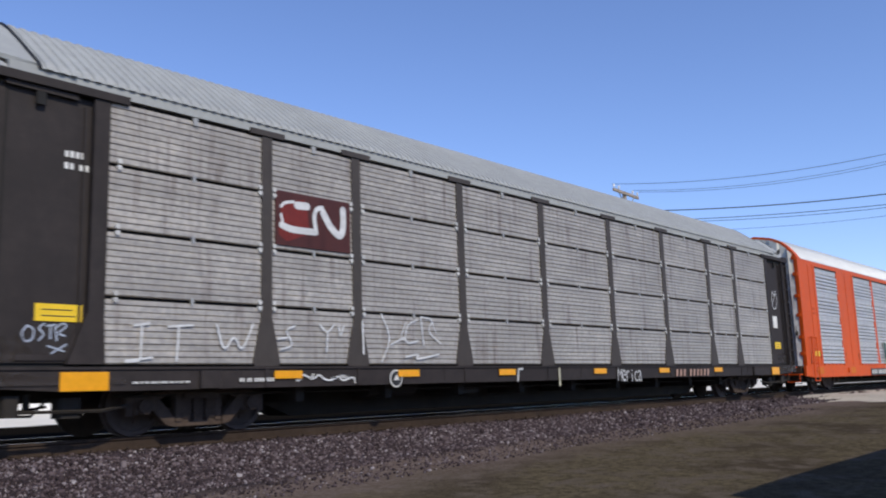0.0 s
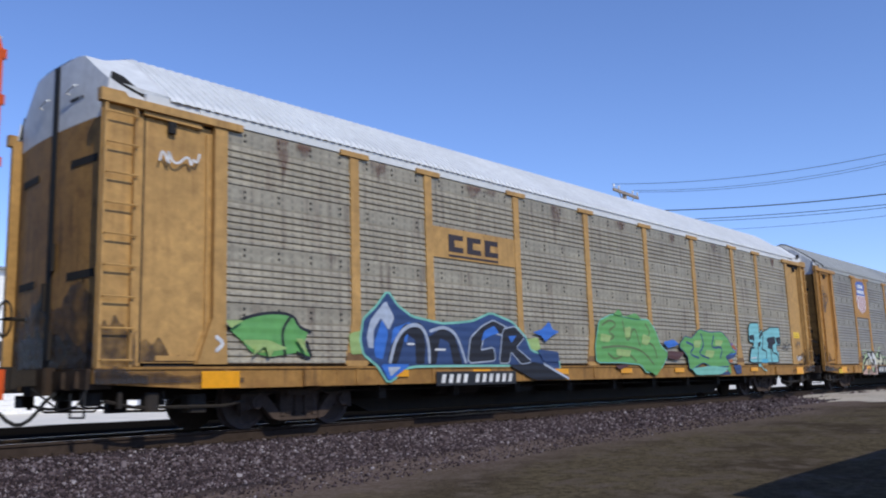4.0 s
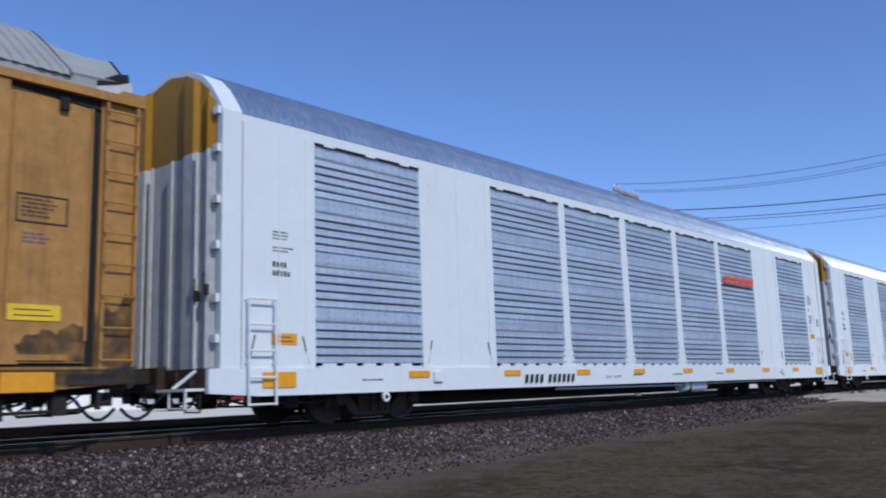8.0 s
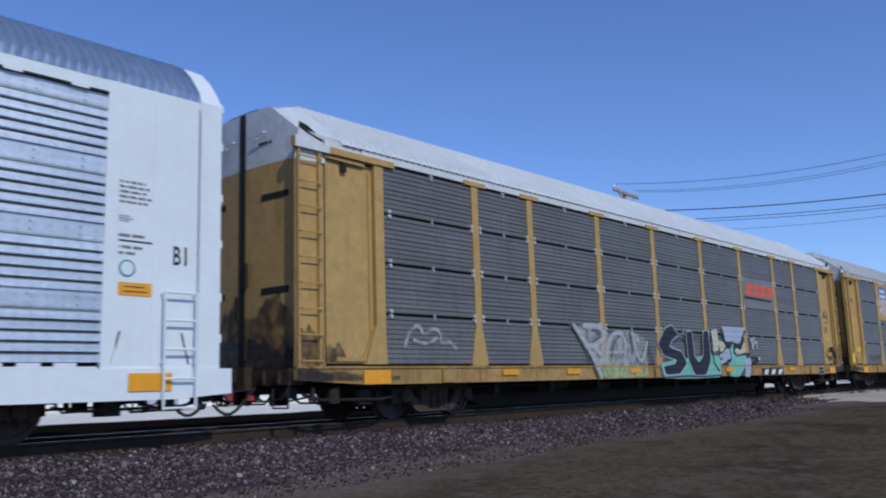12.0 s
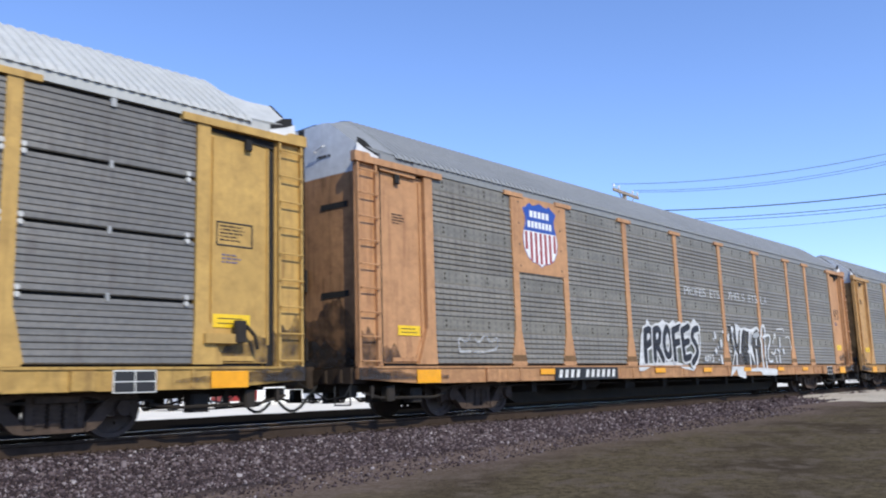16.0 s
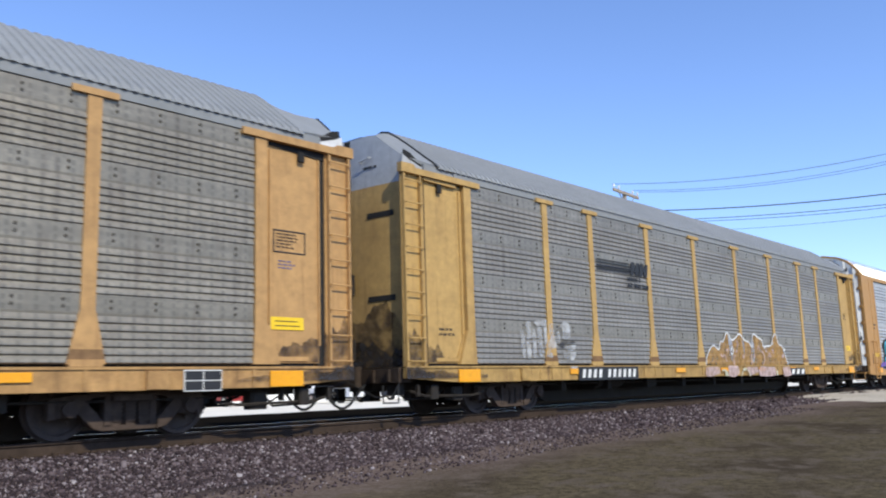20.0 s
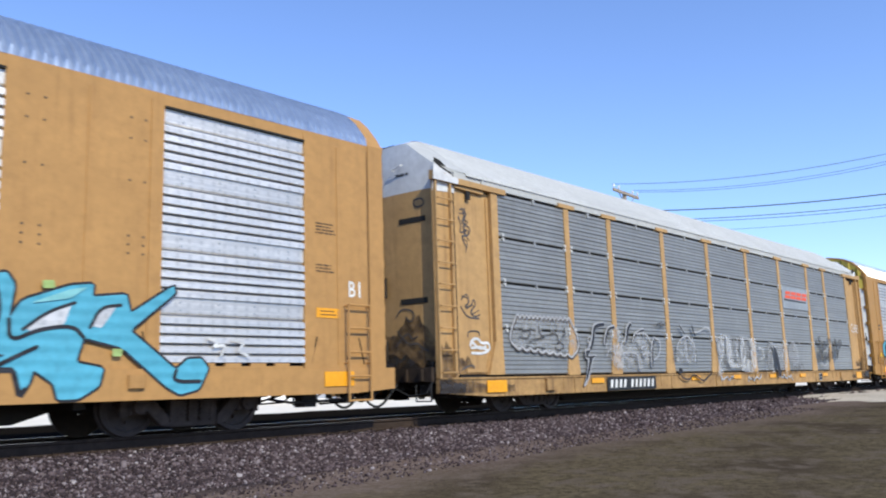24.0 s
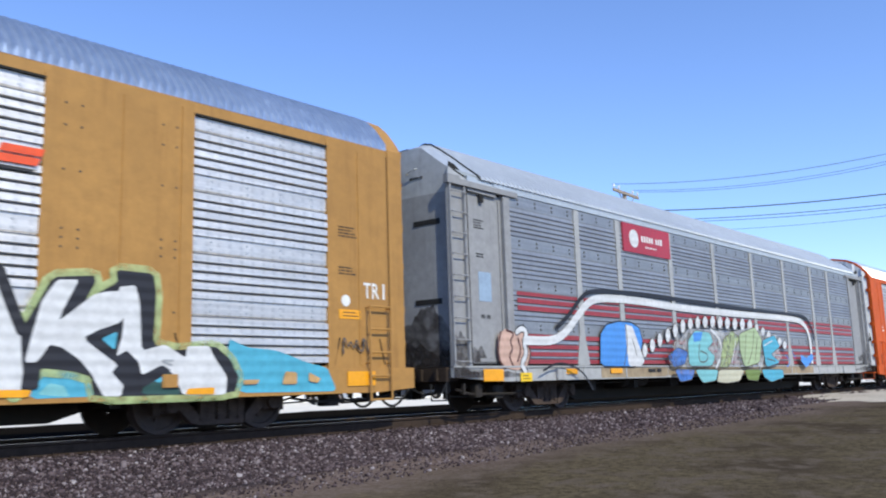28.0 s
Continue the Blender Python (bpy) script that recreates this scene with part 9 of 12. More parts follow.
    a.line(S_WHITE, 0.04, [(14.02, 1.72), (14.08, 1.68)])
    a.line(S_WHITE, 0.04, [(14.30, 1.51), (14.36, 1.48), (14.32, 1.44)])
    a.line(S_WHITE, 0.04, [(14.29, 1.12), (14.35, 1.10), (14.31, 1.07)])
    a.line(S_WHITE, 0.04, [(14.03, 1.38), (14.09, 1.35)])
    a.line(S_WHITE, 0.04, [(15.11, 1.39), (15.22, 1.34)])
    a.line(S_SMOKE, 0.1, [(15.45, 1.92), (15.61, 1.75), (15.58, 1.47)])
    a.line(S_SMOKE, 0.1, [(16.29, 1.97), (16.26, 1.59), (16.35, 1.02)])
    a.line(S_SMOKE, 0.1, [(16.84, 1.92), (16.80, 1.60)])
    a.line(S_SMOKE, 0.1, [(17.84, 1.78), (17.79, 1.33), (17.84, 0.93)])
    tag(car, "PROFES ETS", 12.45, 14.8, 2.92, 3.16, [(S_WHITE, -0.012, 0)], "thin white handwriting in capitals", jitter=0.4)
    tag(car, "XHELS ETS LA", 15.4, 18.5, 2.95, 3.2, [(S_WHITE, -0.012, 0)], "thin white handwriting in capitals", jitter=0.4, seed=5)
    door_doodle(car, [[(2.65, 1.22), (2.60, 1.52), (2.85, 1.38), (3.02, 1.62), (3.22, 1.36), (3.45, 1.60), (3.60, 1.38), (3.88, 1.56), (3.82, 1.22), (2.65, 1.22)]], 0.05, S_VEIL, "faint grey sprayed crown", FLAT - 0.003)
    number_board(car, 5.82, 8.5, 0.63, 0.91, 10, 3)
    return car


def car_shield_plum():
    car = shield_car("amber_tan", (0.50, 0.29, 0.12), P_SAGE, R_GREY, "amber-tan car carrier with a striped shield and plum spray")
    for pts in ([(9.65, 0.95), (9.85, 1.35), (10.2, 1.58), (10.4, 1.56), (10.75, 1.98), (11.05, 2.02), (11.2, 1.9), (10.65, 0.7), (10.3, 0.6), (9.8, 0.6)],
                [(15.2, 1.9), (15.55, 1.95), (16.0, 1.55), (16.3, 1.35), (16.35, 0.95), (16.6, 0.85), (16.55, 0.6), (15.8, 0.6), (15.5, 1.15)],
                [(12.1, 2.02), (12.4, 2.1), (12.65, 2.0), (12.4, 1.68), (12.1, 1.66)]):
        blob(car, rounded(pts + pts[:1], 1)[:-1], S_CYAN, 0.001, label="cyan sprayed cloud")
    masses = ([(10.3, 0.6), (10.4, 0.9), (10.55, 0.95), (10.4, 1.05), (10.65, 1.15), (10.75, 1.33), (10.5, 1.4), (10.37, 1.65), (10.65, 1.75), (10.72, 1.66), (10.77, 2.0), (10.9, 1.86), (11.1, 1.87), (11.3, 2.35), (11.45, 2.43), (12.13, 2.45), (12.1, 2.05), (12.22, 2.28), (12.15, 1.75), (12.0, 1.4), (12.1, 1.1), (11.95, 0.88), (11.88, 0.6)],
              [(11.88, 0.6), (11.95, 0.88), (12.25, 1.1), (12.4, 1.5), (12.17, 1.5), (12.16, 1.9), (12.47, 1.85), (12.6, 2.02), (12.8, 2.1), (13.4, 2.17), (13.6, 2.32), (13.72, 2.26), (13.74, 2.1), (13.92, 1.96), (13.87, 1.74), (14.08, 1.84), (14.02, 1.5), (14.2, 1.22), (14.48, 0.9), (14.52, 0.6)],
              [(14.52, 0.6), (14.48, 0.9), (14.24, 1.3), (14.1, 1.85), (14.12, 2.2), (14.25, 2.3), (14.5, 2.34), (14.87, 2.29), (15.15, 1.92), (15.42, 1.82), (15.55, 1.88), (15.6, 1.72), (15.92, 1.6), (15.6, 1.35), (15.53, 1.2), (15.78, 1.1), (15.85, 0.6)])
    g = None
    for i, pts in enumerate(masses):
        b = blob(car, pts, S_PINK, 0.002 + 0.0006 * i, "graffiti_layer" if g else "graffiti", "" if g else "plum sprayed block letters with pink edges", g)
        g = g or b
        stroke(car, pts, 0.04, S_BLACK, 0.011 + 0.0004 * i, "graffiti_line", g)
    for i, (m, pts) in enumerate(((S_PLUM, [(11.2, 1.9), (11.4, 2.26), (11.52, 2.32), (12.05, 2.33), (12.04, 2.02), (11.95, 1.8), (11.6, 1.86)]),
                                  (S_PLUM, [(10.8, 1.55), (10.84, 1.78), (11.1, 1.78), (10.97, 1.58)]),
                                  (S_MAROON, [(11.48, 1.52), (12.05, 1.54), (11.9, 1.4), (12.02, 1.1), (12.12, 1.01), (10.73, 1.01), (10.73, 1.25), (11.1, 1.65), (11.32, 1.6), (11.27, 1.26), (11.48, 1.26)]),
                                  (S_UMBER, [(10.38, 0.6), (10.47, 0.88), (10.7, 0.93), (11.5, 0.93), (11.78, 0.8), (11.8, 0.6)]),
                                  (S_MAROON, [(12.7, 1.97), (13.4, 2.04), (13.68, 2.06), (13.82, 1.88), (13.72, 1.67), (12.7, 1.62), (12.58, 1.78)]),
                                  (S_UMBER, [(12.46, 1.5), (12.7, 1.58), (13.72, 1.61), (13.96, 1.54), (13.96, 1.3), (14.25, 1.0), (14.4, 0.85), (14.42, 0.6), (11.97, 0.6), (12.07, 0.92), (12.4, 1.1)]),
                                  (S_PLUM, [(14.2, 2.1), (14.36, 2.23), (14.82, 2.2), (14.95, 2.0), (14.96, 1.62), (14.77, 1.57), (14.76, 1.2), (14.42, 1.33)]),
                                  (S_UMBER, [(15.07, 1.57), (15.3, 1.48), (15.4, 1.22), (15.7, 0.96), (15.74, 0.6), (14.6, 0.6), (14.58, 0.96), (14.97, 1.06)]))):
        blob(car, rounded(pts + pts[:1], 1)[:-1], m, 0.007 + 0.0004 * i, "graffiti_layer", "", g)
    for i, (m, w, pts) in enumerate(((S_WHITE, 0.04, [(13.0, 1.66), (13.07, 1.52), (13.0, 1.37), (12.92, 1.52), (13.0, 1.66)]), (S_SALMON, 0.04, [(13.22, 1.56), (13.30, 1.34), (13.42, 1.48)]),
                                     (S_WHITE, 0.035, [(12.98, 1.03), (13.02, 1.11), (13.28, 1.11), (13.33, 1.03)]), (S_WHITE, 0.035, [(13.0, 0.87), (13.14, 0.91), (13.3, 0.87)]),
                                     (S_PINK, 0.07, [(10.8, 1.27), (11.16, 1.76), (11.62, 1.80)]), (S_PINK, 0.08, [(11.40, 1.56), (11.34, 1.28), (11.50, 1.26)]), (S_PINK, 0.05, [(11.5, 0.93), (11.8, 0.81), (11.88, 0.6)]),
                                     (S_BLACK, 0.035, [(12.2, 1.85), (12.28, 1.62), (12.4, 1.52), (12.45, 1.8)]), (S_BLACK, 0.035, [(14.2, 1.75), (14.42, 1.27), (14.65, 1.27)]), (S_PINK, 0.06, [(15.06, 1.68), (15.07, 1.28), (15.45, 1.12)]),
                                     (S_PINK, 0.05, [(12.86, 1.83), (12.98, 1.76)]), (S_PINK, 0.05, [(13.4, 1.84), (13.28, 1.76)]), (S_DUSK, 0.06, [(9.9, 1.0), (10.1, 1.25), (10.2, 1.1), (10.28, 1.4)]), (S_DUSK, 0.06, [(15.9, 0.9), (16.0, 1.15), (16.2, 1.0)]))):
        stroke(car, rounded(pts, 1), w, m, 0.014 + 0.0004 * i, "graffiti_line", g)
    scribble(car, 8.6, 9.2, 1.05, 1.75, S_DUSK, 4, 0.05, 5)
    scribble(car, 8.65, 9.15, 1.1, 1.7, S_DUSK, 9, 0.05, 4)
    number_board(car, 5.8, 8.4, 0.62, 0.91, 10, 3)
    number_board(car, 19.9, 20.9, 0.62, 0.85, 3, 9)
    return car


def car_lined_emblem():
    f = paint("lemon_tan", (0.50, 0.315, 0.115), 0.5, 0.5, 0.14, 0.4)
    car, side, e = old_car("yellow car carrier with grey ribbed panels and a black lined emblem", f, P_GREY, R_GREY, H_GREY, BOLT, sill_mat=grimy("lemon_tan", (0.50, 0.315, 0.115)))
    s = Shape()
    for i in range(4):
        z = 3.50 - i * 0.075
        s.plate([(6.7, z), (8.25 + 0.06 * i, z), (8.25 + 0.06 * i, z + 0.032), (6.7, z + 0.032)], FLAT - 0.006, FLAT)
    for a in (8.28, 8.74):
        s.plate([(a, 3.24), (a + 0.16, 3.24), (a + 0.24, 3.40), (a + 0.28, 3.24), (a + 0.42, 3.24), (a + 0.50, 3.58), (a + 0.36, 3.58), (a + 0.28, 3.42), (a + 0.24, 3.58), (a + 0.08, 3.58)], FLAT - 0.012, FLAT - 0.007)
    part("emblem", s.mesh("emblem", M_STENCIL), car, None, "black parallel lines running into two blocks")
    writing(car, 8.15, 3.08, 0.9, 1, 61, y=FLAT, h=0.11)
    writing(car, 8.15, 2.92, 1.15, 1, 62, y=FLAT, h=0.11)
    a = Art(car, "tan sprayed block mass with pale edges and pink foot")
    a.fill(S_CARAMEL, [(12.32, 0.96), (12.43, 1.24), (12.73, 1.47), (12.94, 1.54), (13.16, 1.43), (13.29, 1.39), (13.34, 1.55), (13.44, 1.67), (13.58, 1.62), (13.73, 1.76), (13.84, 1.90), (13.93, 1.93), (14.04, 1.86), (14.23, 1.67), (14.58, 1.80), (14.85, 1.95), (15.20, 1.70), (15.53, 1.68), (15.73, 1.46), (15.81, 1.84), (15.96, 1.96), (16.35, 1.80), (16.63, 1.77), (16.68, 1.51), (16.86, 1.56), (17.31, 1.57), (17.44, 1.68), (17.61, 1.92), (17.87, 2.01), (17.99, 1.73), (18.12, 1.59), (18.29, 1.64), (18.51, 1.36), (18.77, 0.94)])
    a.line(S_WHITE, 0.05, [(12.32, 0.96), (12.43, 1.24), (12.73, 1.47), (12.94, 1.54), (13.16, 1.43), (13.29, 1.39), (13.34, 1.55), (13.44, 1.67), (13.58, 1.62), (13.73, 1.76), (13.84, 1.90), (13.93, 1.93), (14.04, 1.86), (14.23, 1.67), (14.58, 1.80), (14.85, 1.95), (15.20, 1.70), (15.53, 1.68), (15.66, 1.58), (15.76, 1.45), (15.81, 1.84), (15.96, 1.96), (16.35, 1.80), (16.63, 1.77), (16.68, 1.51), (16.86, 1.56), (17.31, 1.57), (17.44, 1.68), (17.61, 1.92), (17.87, 2.01), (17.99, 1.73), (18.12, 1.59), (18.29, 1.64), (18.51, 1.36), (18.77, 0.94)])
    a.fill(S_PALEBLUE, [(13.97, 1.86), (14.11, 1.77), (14.26, 1.65), (14.28, 1.38), (14.17, 1.02), (14.00, 1.37)])
    a.fill(S_PALEBLUE, [(15.70, 1.65), (15.84, 1.82), (15.95, 1.61), (15.88, 1.03), (15.72, 1.03)])
    a.fill(S_PALEBLUE, [(15.00, 1.77), (15.17, 1.66), (15.14, 1.21), (15.04, 1.40)])
    a.line(S_WHITE, 0.045, [(14.22, 1.50), (14.33, 1.40), (14.22, 1.27), (14.09, 1.30), (14.13, 1.41), (14.22, 1.50)])
    a.line(S_ROSE, 0.05, [(14.28, 0.95), (14.28, 1.18), (14.35, 1.25), (14.40, 1.22)])
    a.line(S_ROSE, 0.05, [(13.36, 1.27), (13.50, 1.17), (13.58, 1.29), (13.67, 1.19), (13.73, 1.07)])
    a.line(S_ROSE, 0.05, [(13.78, 1.39), (13.88, 1.44), (13.84, 1.33)])
    a.line(S_ROSE, 0.05, [(14.54, 1.68), (14.66, 1.64), (14.59, 1.59), (14.66, 1.52), (14.56, 1.51)])
    a.line(S_ROSE, 0.05, [(14.46, 1.36), (14.57, 1.40), (14.49, 1.33)])
    a.line(S_ROSE, 0.04, [(16.19, 1.42), (16.23, 1.56), (16.31, 1.50), (16.36, 1.40)])
    a.line(S_ROSE, 0.06, [(16.50, 1.39), (16.64, 1.31), (16.70, 1.23), (16.63, 1.03), (16.52, 0.98)])
    a.line(S_ROSE, 0.04, [(16.86, 1.48), (16.91, 1.35), (16.82, 1.41)])
    a.line(S_ROSE, 0.05, [(16.99, 1.21), (17.15, 1.38), (17.24, 1.19), (17.12, 1.25)])
    a.line(S_ROSE, 0.04, [(17.37, 1.38), (17.47, 1.51), (17.46, 1.34)])
    a.fill(S_ROSE, [(14.92, 1.24), (15.02, 1.28), (15.06, 1.17), (14.96, 1.12)])
    a.fill(S_ROSE, [(15.52, 1.23), (15.63, 1.29), (15.62, 1.10), (15.54, 1.12)])
    a.fill(S_ROSE, [(15.78, 1.28), (15.89, 1.30), (15.90, 1.18), (15.79, 1.16)])
    a.fill(S_ROSE, [(18.20, 1.27), (18.34, 1.34), (18.40, 1.23), (18.26, 1.16)])
    a.fill(S_ROSE, [(15.54, 1.06), (15.62, 1.08), (15.62, 0.95), (15.54, 0.95)])
    a.fill(S_WHITE, [(16.62, 1.47), (16.83, 1.56), (16.80, 1.49)])
    a.fill(S_WHITE, [(17.35, 1.63), (17.51, 1.70), (17.47, 1.60)])
    a.fill(S_WHITE, [(18.35, 1.51), (18.59, 1.49), (18.48, 1.40), (18.34, 1.42)])
    a.fill(S_ROSE, [(13.78, 0.94), (14.53, 0.92), (14.58, 0.70), (14.17, 0.58), (13.76, 0.63)])
    a.fill(S_ROSE, [(16.23, 0.91), (17.56, 0.87), (17.52, 0.61), (17.00, 0.58), (16.14, 0.60), (16.09, 0.79)])
    a.fill(S_ROSE, [(15.11, 0.89), (16.01, 0.89), (16.09, 0.75), (15.61, 0.65), (15.38, 0.61)])
    a.fill(S_ROSE, [(18.15, 0.87), (18.83, 0.90), (18.96, 0.59), (18.26, 0.56)])
    a.fill(S_ROSE, [(12.25, 0.90), (13.10, 0.90), (13.20, 0.72), (12.60, 0.62), (12.20, 0.64)])
    a.fill(S_CREAM, [(13.52, 0.75), (13.65, 0.78), (13.73, 0.71), (13.63, 0.61), (13.52, 0.65)])
    a.fill(S_CREAM, [(14.82, 0.84), (15.11, 0.88), (15.06, 0.78), (14.91, 0.77)])
    a.fill(S_CREAM, [(17.56, 0.74), (17.69, 0.78), (17.68, 0.59), (17.58, 0.61)])
    a.line(S_CREAM, 0.05, [(13.32, 0.79), (13.44, 0.81), (13.63, 0.78), (13.73, 0.64)])
    a.line(S_CREAM, 0.04, [(14.70, 0.63), (14.79, 0.75), (14.94, 0.84)])
    a.line(S_CREAM, 0.04, [(15.11, 0.84), (15.26, 0.75), (15.35, 0.61)])
    a = Art(car, "washed-out white sprayed letters in broken dabs")
    a.fill(S_VEIL, [(4.53, 1.5), (4.59, 1.57), (4.79, 1.61), (4.82, 1.36), (4.56, 1.29), (4.53, 1.21)])
    a.fill(S_VEIL, [(4.53, 1.86), (4.69, 1.89), (4.71, 1.61), (4.61, 1.5), (4.54, 1.63)])
    a.fill(S_VEIL, [(4.39, 1.14), (4.49, 1.52), (4.55, 1.24), (4.63, 1.21), (4.63, 1.11)])
    a.fill(S_VEIL, [(4.93, 1.8), (5.07, 1.91), (5.17, 1.96), (5.37, 1.85), (5.36, 1.53), (5.05, 1.52), (5.05, 1.79)])
    a.fill(S_VEIL, [(5.14, 1.38), (5.58, 1.42), (5.55, 1.31), (5.23, 1.25)])
    a.fill(S_VEIL, [(4.82, 1.7), (4.92, 1.72), (4.95, 1.48), (4.83, 1.48)])
    a.fill(S_SMOKE, [(4.91, 1.44), (5.08, 1.52), (5.47, 1.51), (5.58, 1.46), (5.15, 1.44), (5.09, 1.32), (4.95, 1.36)])
    a.fill(S_VEIL, [(3.66, 1.87), (3.83, 1.91), (3.86, 1.54), (3.68, 1.5)])
    a.fill(S_VEIL, [(3.95, 1.89), (4.42, 1.95), (4.46, 1.81), (4.07, 1.79)])
    a.fill(S_VEIL, [(4.07, 1.77), (4.25, 1.78), (4.27, 1.14), (4.13, 1.14)])
    a.fill(S_VEIL, [(3.87, 1.73), (4.01, 1.74), (4.03, 1.11), (3.9, 1.11)])
    a.fill(S_VEIL, [(4.32, 1.78), (4.44, 1.79), (4.44, 1.47), (4.34, 1.3)])
    a.fill(S_VEIL, [(3.44, 1.7), (3.61, 1.71), (3.63, 1.1), (3.51, 1.1)])
    a.fill(S_VEIL, [(3.65, 1.44), (3.82, 1.48), (3.84, 1.11), (3.67, 1.1)])
    a.fill(S_VEIL, [(5.02, 1.23), (5.55, 1.26), (5.56, 1.16), (5.41, 1.05), (5.13, 1.08)])
    a.fill(S_VEIL, [(5.29, 0.93), (5.65, 0.93), (5.66, 0.86), (5.31, 0.86)])
    number_board(car, 5.6, 8.35, 0.61, 0.92, 10, 3)
    number_board(car, 18.9, 20.3, 0.60, 0.85, 3, 9)
    on_sill(car, 0.94, MIDS, (1.75, 25.7))
    writing(car, 1.0, 1.62, 0.5, 2, 63, y=-HALF + 0.046, h=0.05)
    plain_label(car, 25.45, 26.1, 1.52, 1.72)
    writing(car, 25.5, 3.0, 0.5, 5, 64, y=-HALF + 0.046)
    return car


def car_brown_bright(first):
    c = (0.46, 0.25, 0.09) if first else (0.41, 0.215, 0.062)
    f = paint("caramel" if first else "mustard_brown", c, 0.3, 0.45, 0.1, 0.25)
    top = paint("end_pale", (0.62, 0.62, 0.60), 0.5) if first else paint("end_mustard", (0.42, 0.33, 0.06), 0.4)
    label = ("caramel car carrier with silver panels and blue and maroon graffiti" if first else "mustard-brown car carrier with silver panels and cyan and red graffiti")
    car, side, e = new_car(label, f, P_BRIGHT, R_NEW, top, M_ENDGREY if not first else paint("end_white", (0.70, 0.70, 0.70), 0.4), BOLT_BRIGHT, BOLT)
    plain_label(car, 25.45, 25.95, 1.74, 1.90, M_AMBER, y=-HALF - 0.002)
    if first:
        part("stencil", lettering("BI", 26.15, 26.5, 2.12, 2.38, 0.014, -HALF - 0.006, wide=0.8).mesh("stencil", M_WSTENCIL), car)
    writing(car, 25.45, 3.3, 0.5, 4, 71, y=-HALF - 0.001)
    writing(car, 25.45, 2.6, 0.5, 3, 72, y=-HALF - 0.001)
    if first:
        p = car
        for pts in ([(5.55, 4.25), (5.2, 4.25), (5.08, 4.12), (5.08, 3.85), (5.2, 3.72), (5.6, 3.72)], [(5.72, 3.74), (5.74, 4.12), (5.84, 4.24), (6.0, 3.9), (6.14, 3.74), (6.22, 3.88), (6.24, 4.26)]):
            stroke(car, pts, 0.15, S_WHITE, -0.026, "sign_loop", None, "white looped emblem")
        writing(car, 5.1, 3.55, 1.15, 1, 73, M_WSTENCIL, -HALF - 0.002, 0.05)
        violet = spray("violet", (0.16, 0.09, 0.34))
        rng = random.Random(31)
        g = blob(car, rounded([(1.4, 0.85), (2.6, 0.72), (10.3, 0.72), (10.2, 1.3), (9.6, 2.05), (8.8, 1.85), (7.6, 1.9), (6.6, 2.05), (5.0, 1.8), (3.7, 2.2), (2.5, 1.95), (2.6, 1.2)], 1), S_NAVY, 0.001, label="teal, mint and navy sprayed lettering")
        for i in range(26):
            u, z = rng.uniform(2.0, 10.8), rng.uniform(0.7, 2.2)
            star(car, u, z, rng.uniform(0.06, 0.14), violet, g, 0.0004 + 0.00002 * i)
        piece(car, "SNESI", 2.3, 10.1, 0.74, 2.12, 0.42, [(S_BLACK, 0.08, 0), (S_CYAN, 0.0, 0), (S_NAVY, -0.10, 0.05), (S_MINT, -0.15, 0.03)], "teal, mint and navy sprayed lettering", 1.0, 0.12, 3, (S_MINT, S_BLUE, S_GREEN))
        stroke(car, rounded([(1.4, 0.92), (2.6, 1.05), (3.7, 1.25), (4.0, 1.05), (2.8, 0.85)]), 0.16, violet, 0.08, "graffiti_line", g)
        for i in range(9):
            a = 4.4 + i * 0.62
            stroke(car, rounded([(a, 1.9), (a + 0.25, 1.55), (a + 0.5, 1.25), (a + 0.45, 0.85)]), 0.05, (S_WHITE, S_BLACK, S_CYAN)[i % 3], 0.085 + 0.0004 * i, "graffiti_line", g)
        a = Art(car, "dark russet sprayed capitals edged in white under a blue arch")
        a.fill(S_SKY, [(12.66, 1.24), (12.77, 2.08), (13.34, 2.16), (13.96, 2.18), (14.64, 2.2), (15.08, 2.22), (15.54, 2.2), (16.21, 2.2), (16.94, 2.07), (17.32, 1.82), (17.52, 1.34), (17.55, 0.98), (17.28, 0.82), (17.06, 0.98), (16.9, 1.21), (16.94, 1.88), (16.57, 1.93), (15.01, 1.93), (14.1, 1.96), (13.35, 1.94), (12.92, 1.85), (12.85, 1.07)])
        a.fill(S_ICE, [(15, 2.16), (15.15, 2.16), (15.16, 2), (15.01, 2)])
        a.fill(S_ICE, [(15.7, 2.23), (15.91, 2.23), (15.87, 2.17), (15.73, 2.16)])
        a.fill(S_ICE, [(16.21, 2.12), (16.48, 2.12), (16.43, 2.02), (16.21, 2.03)])
        a.fill(S_ICE, [(17.37, 1.06), (17.52, 1.08), (17.52, 0.92), (17.35, 0.92)])
        a.fill(S_CYAN, [(15.15, 2.23), (15.23, 2.22), (15.21, 2.04), (15.14, 2.05)])
        a.fill(S_WHITE, [(12.75, 0.58), (12.7, 1.83), (13.35, 1.92), (14, 1.95), (14.37, 1.93), (14.79, 1.94), (14.9, 1.91), (15.24, 1.95), (16.61, 1.94), (16.89, 1.88), (16.87, 1.64), (16.99, 1.41), (16.9, 1.21), (17.08, 0.9), (17.25, 0.82), (16.67, 0.64), (16.15, 0.52), (12.75, 0.55)])
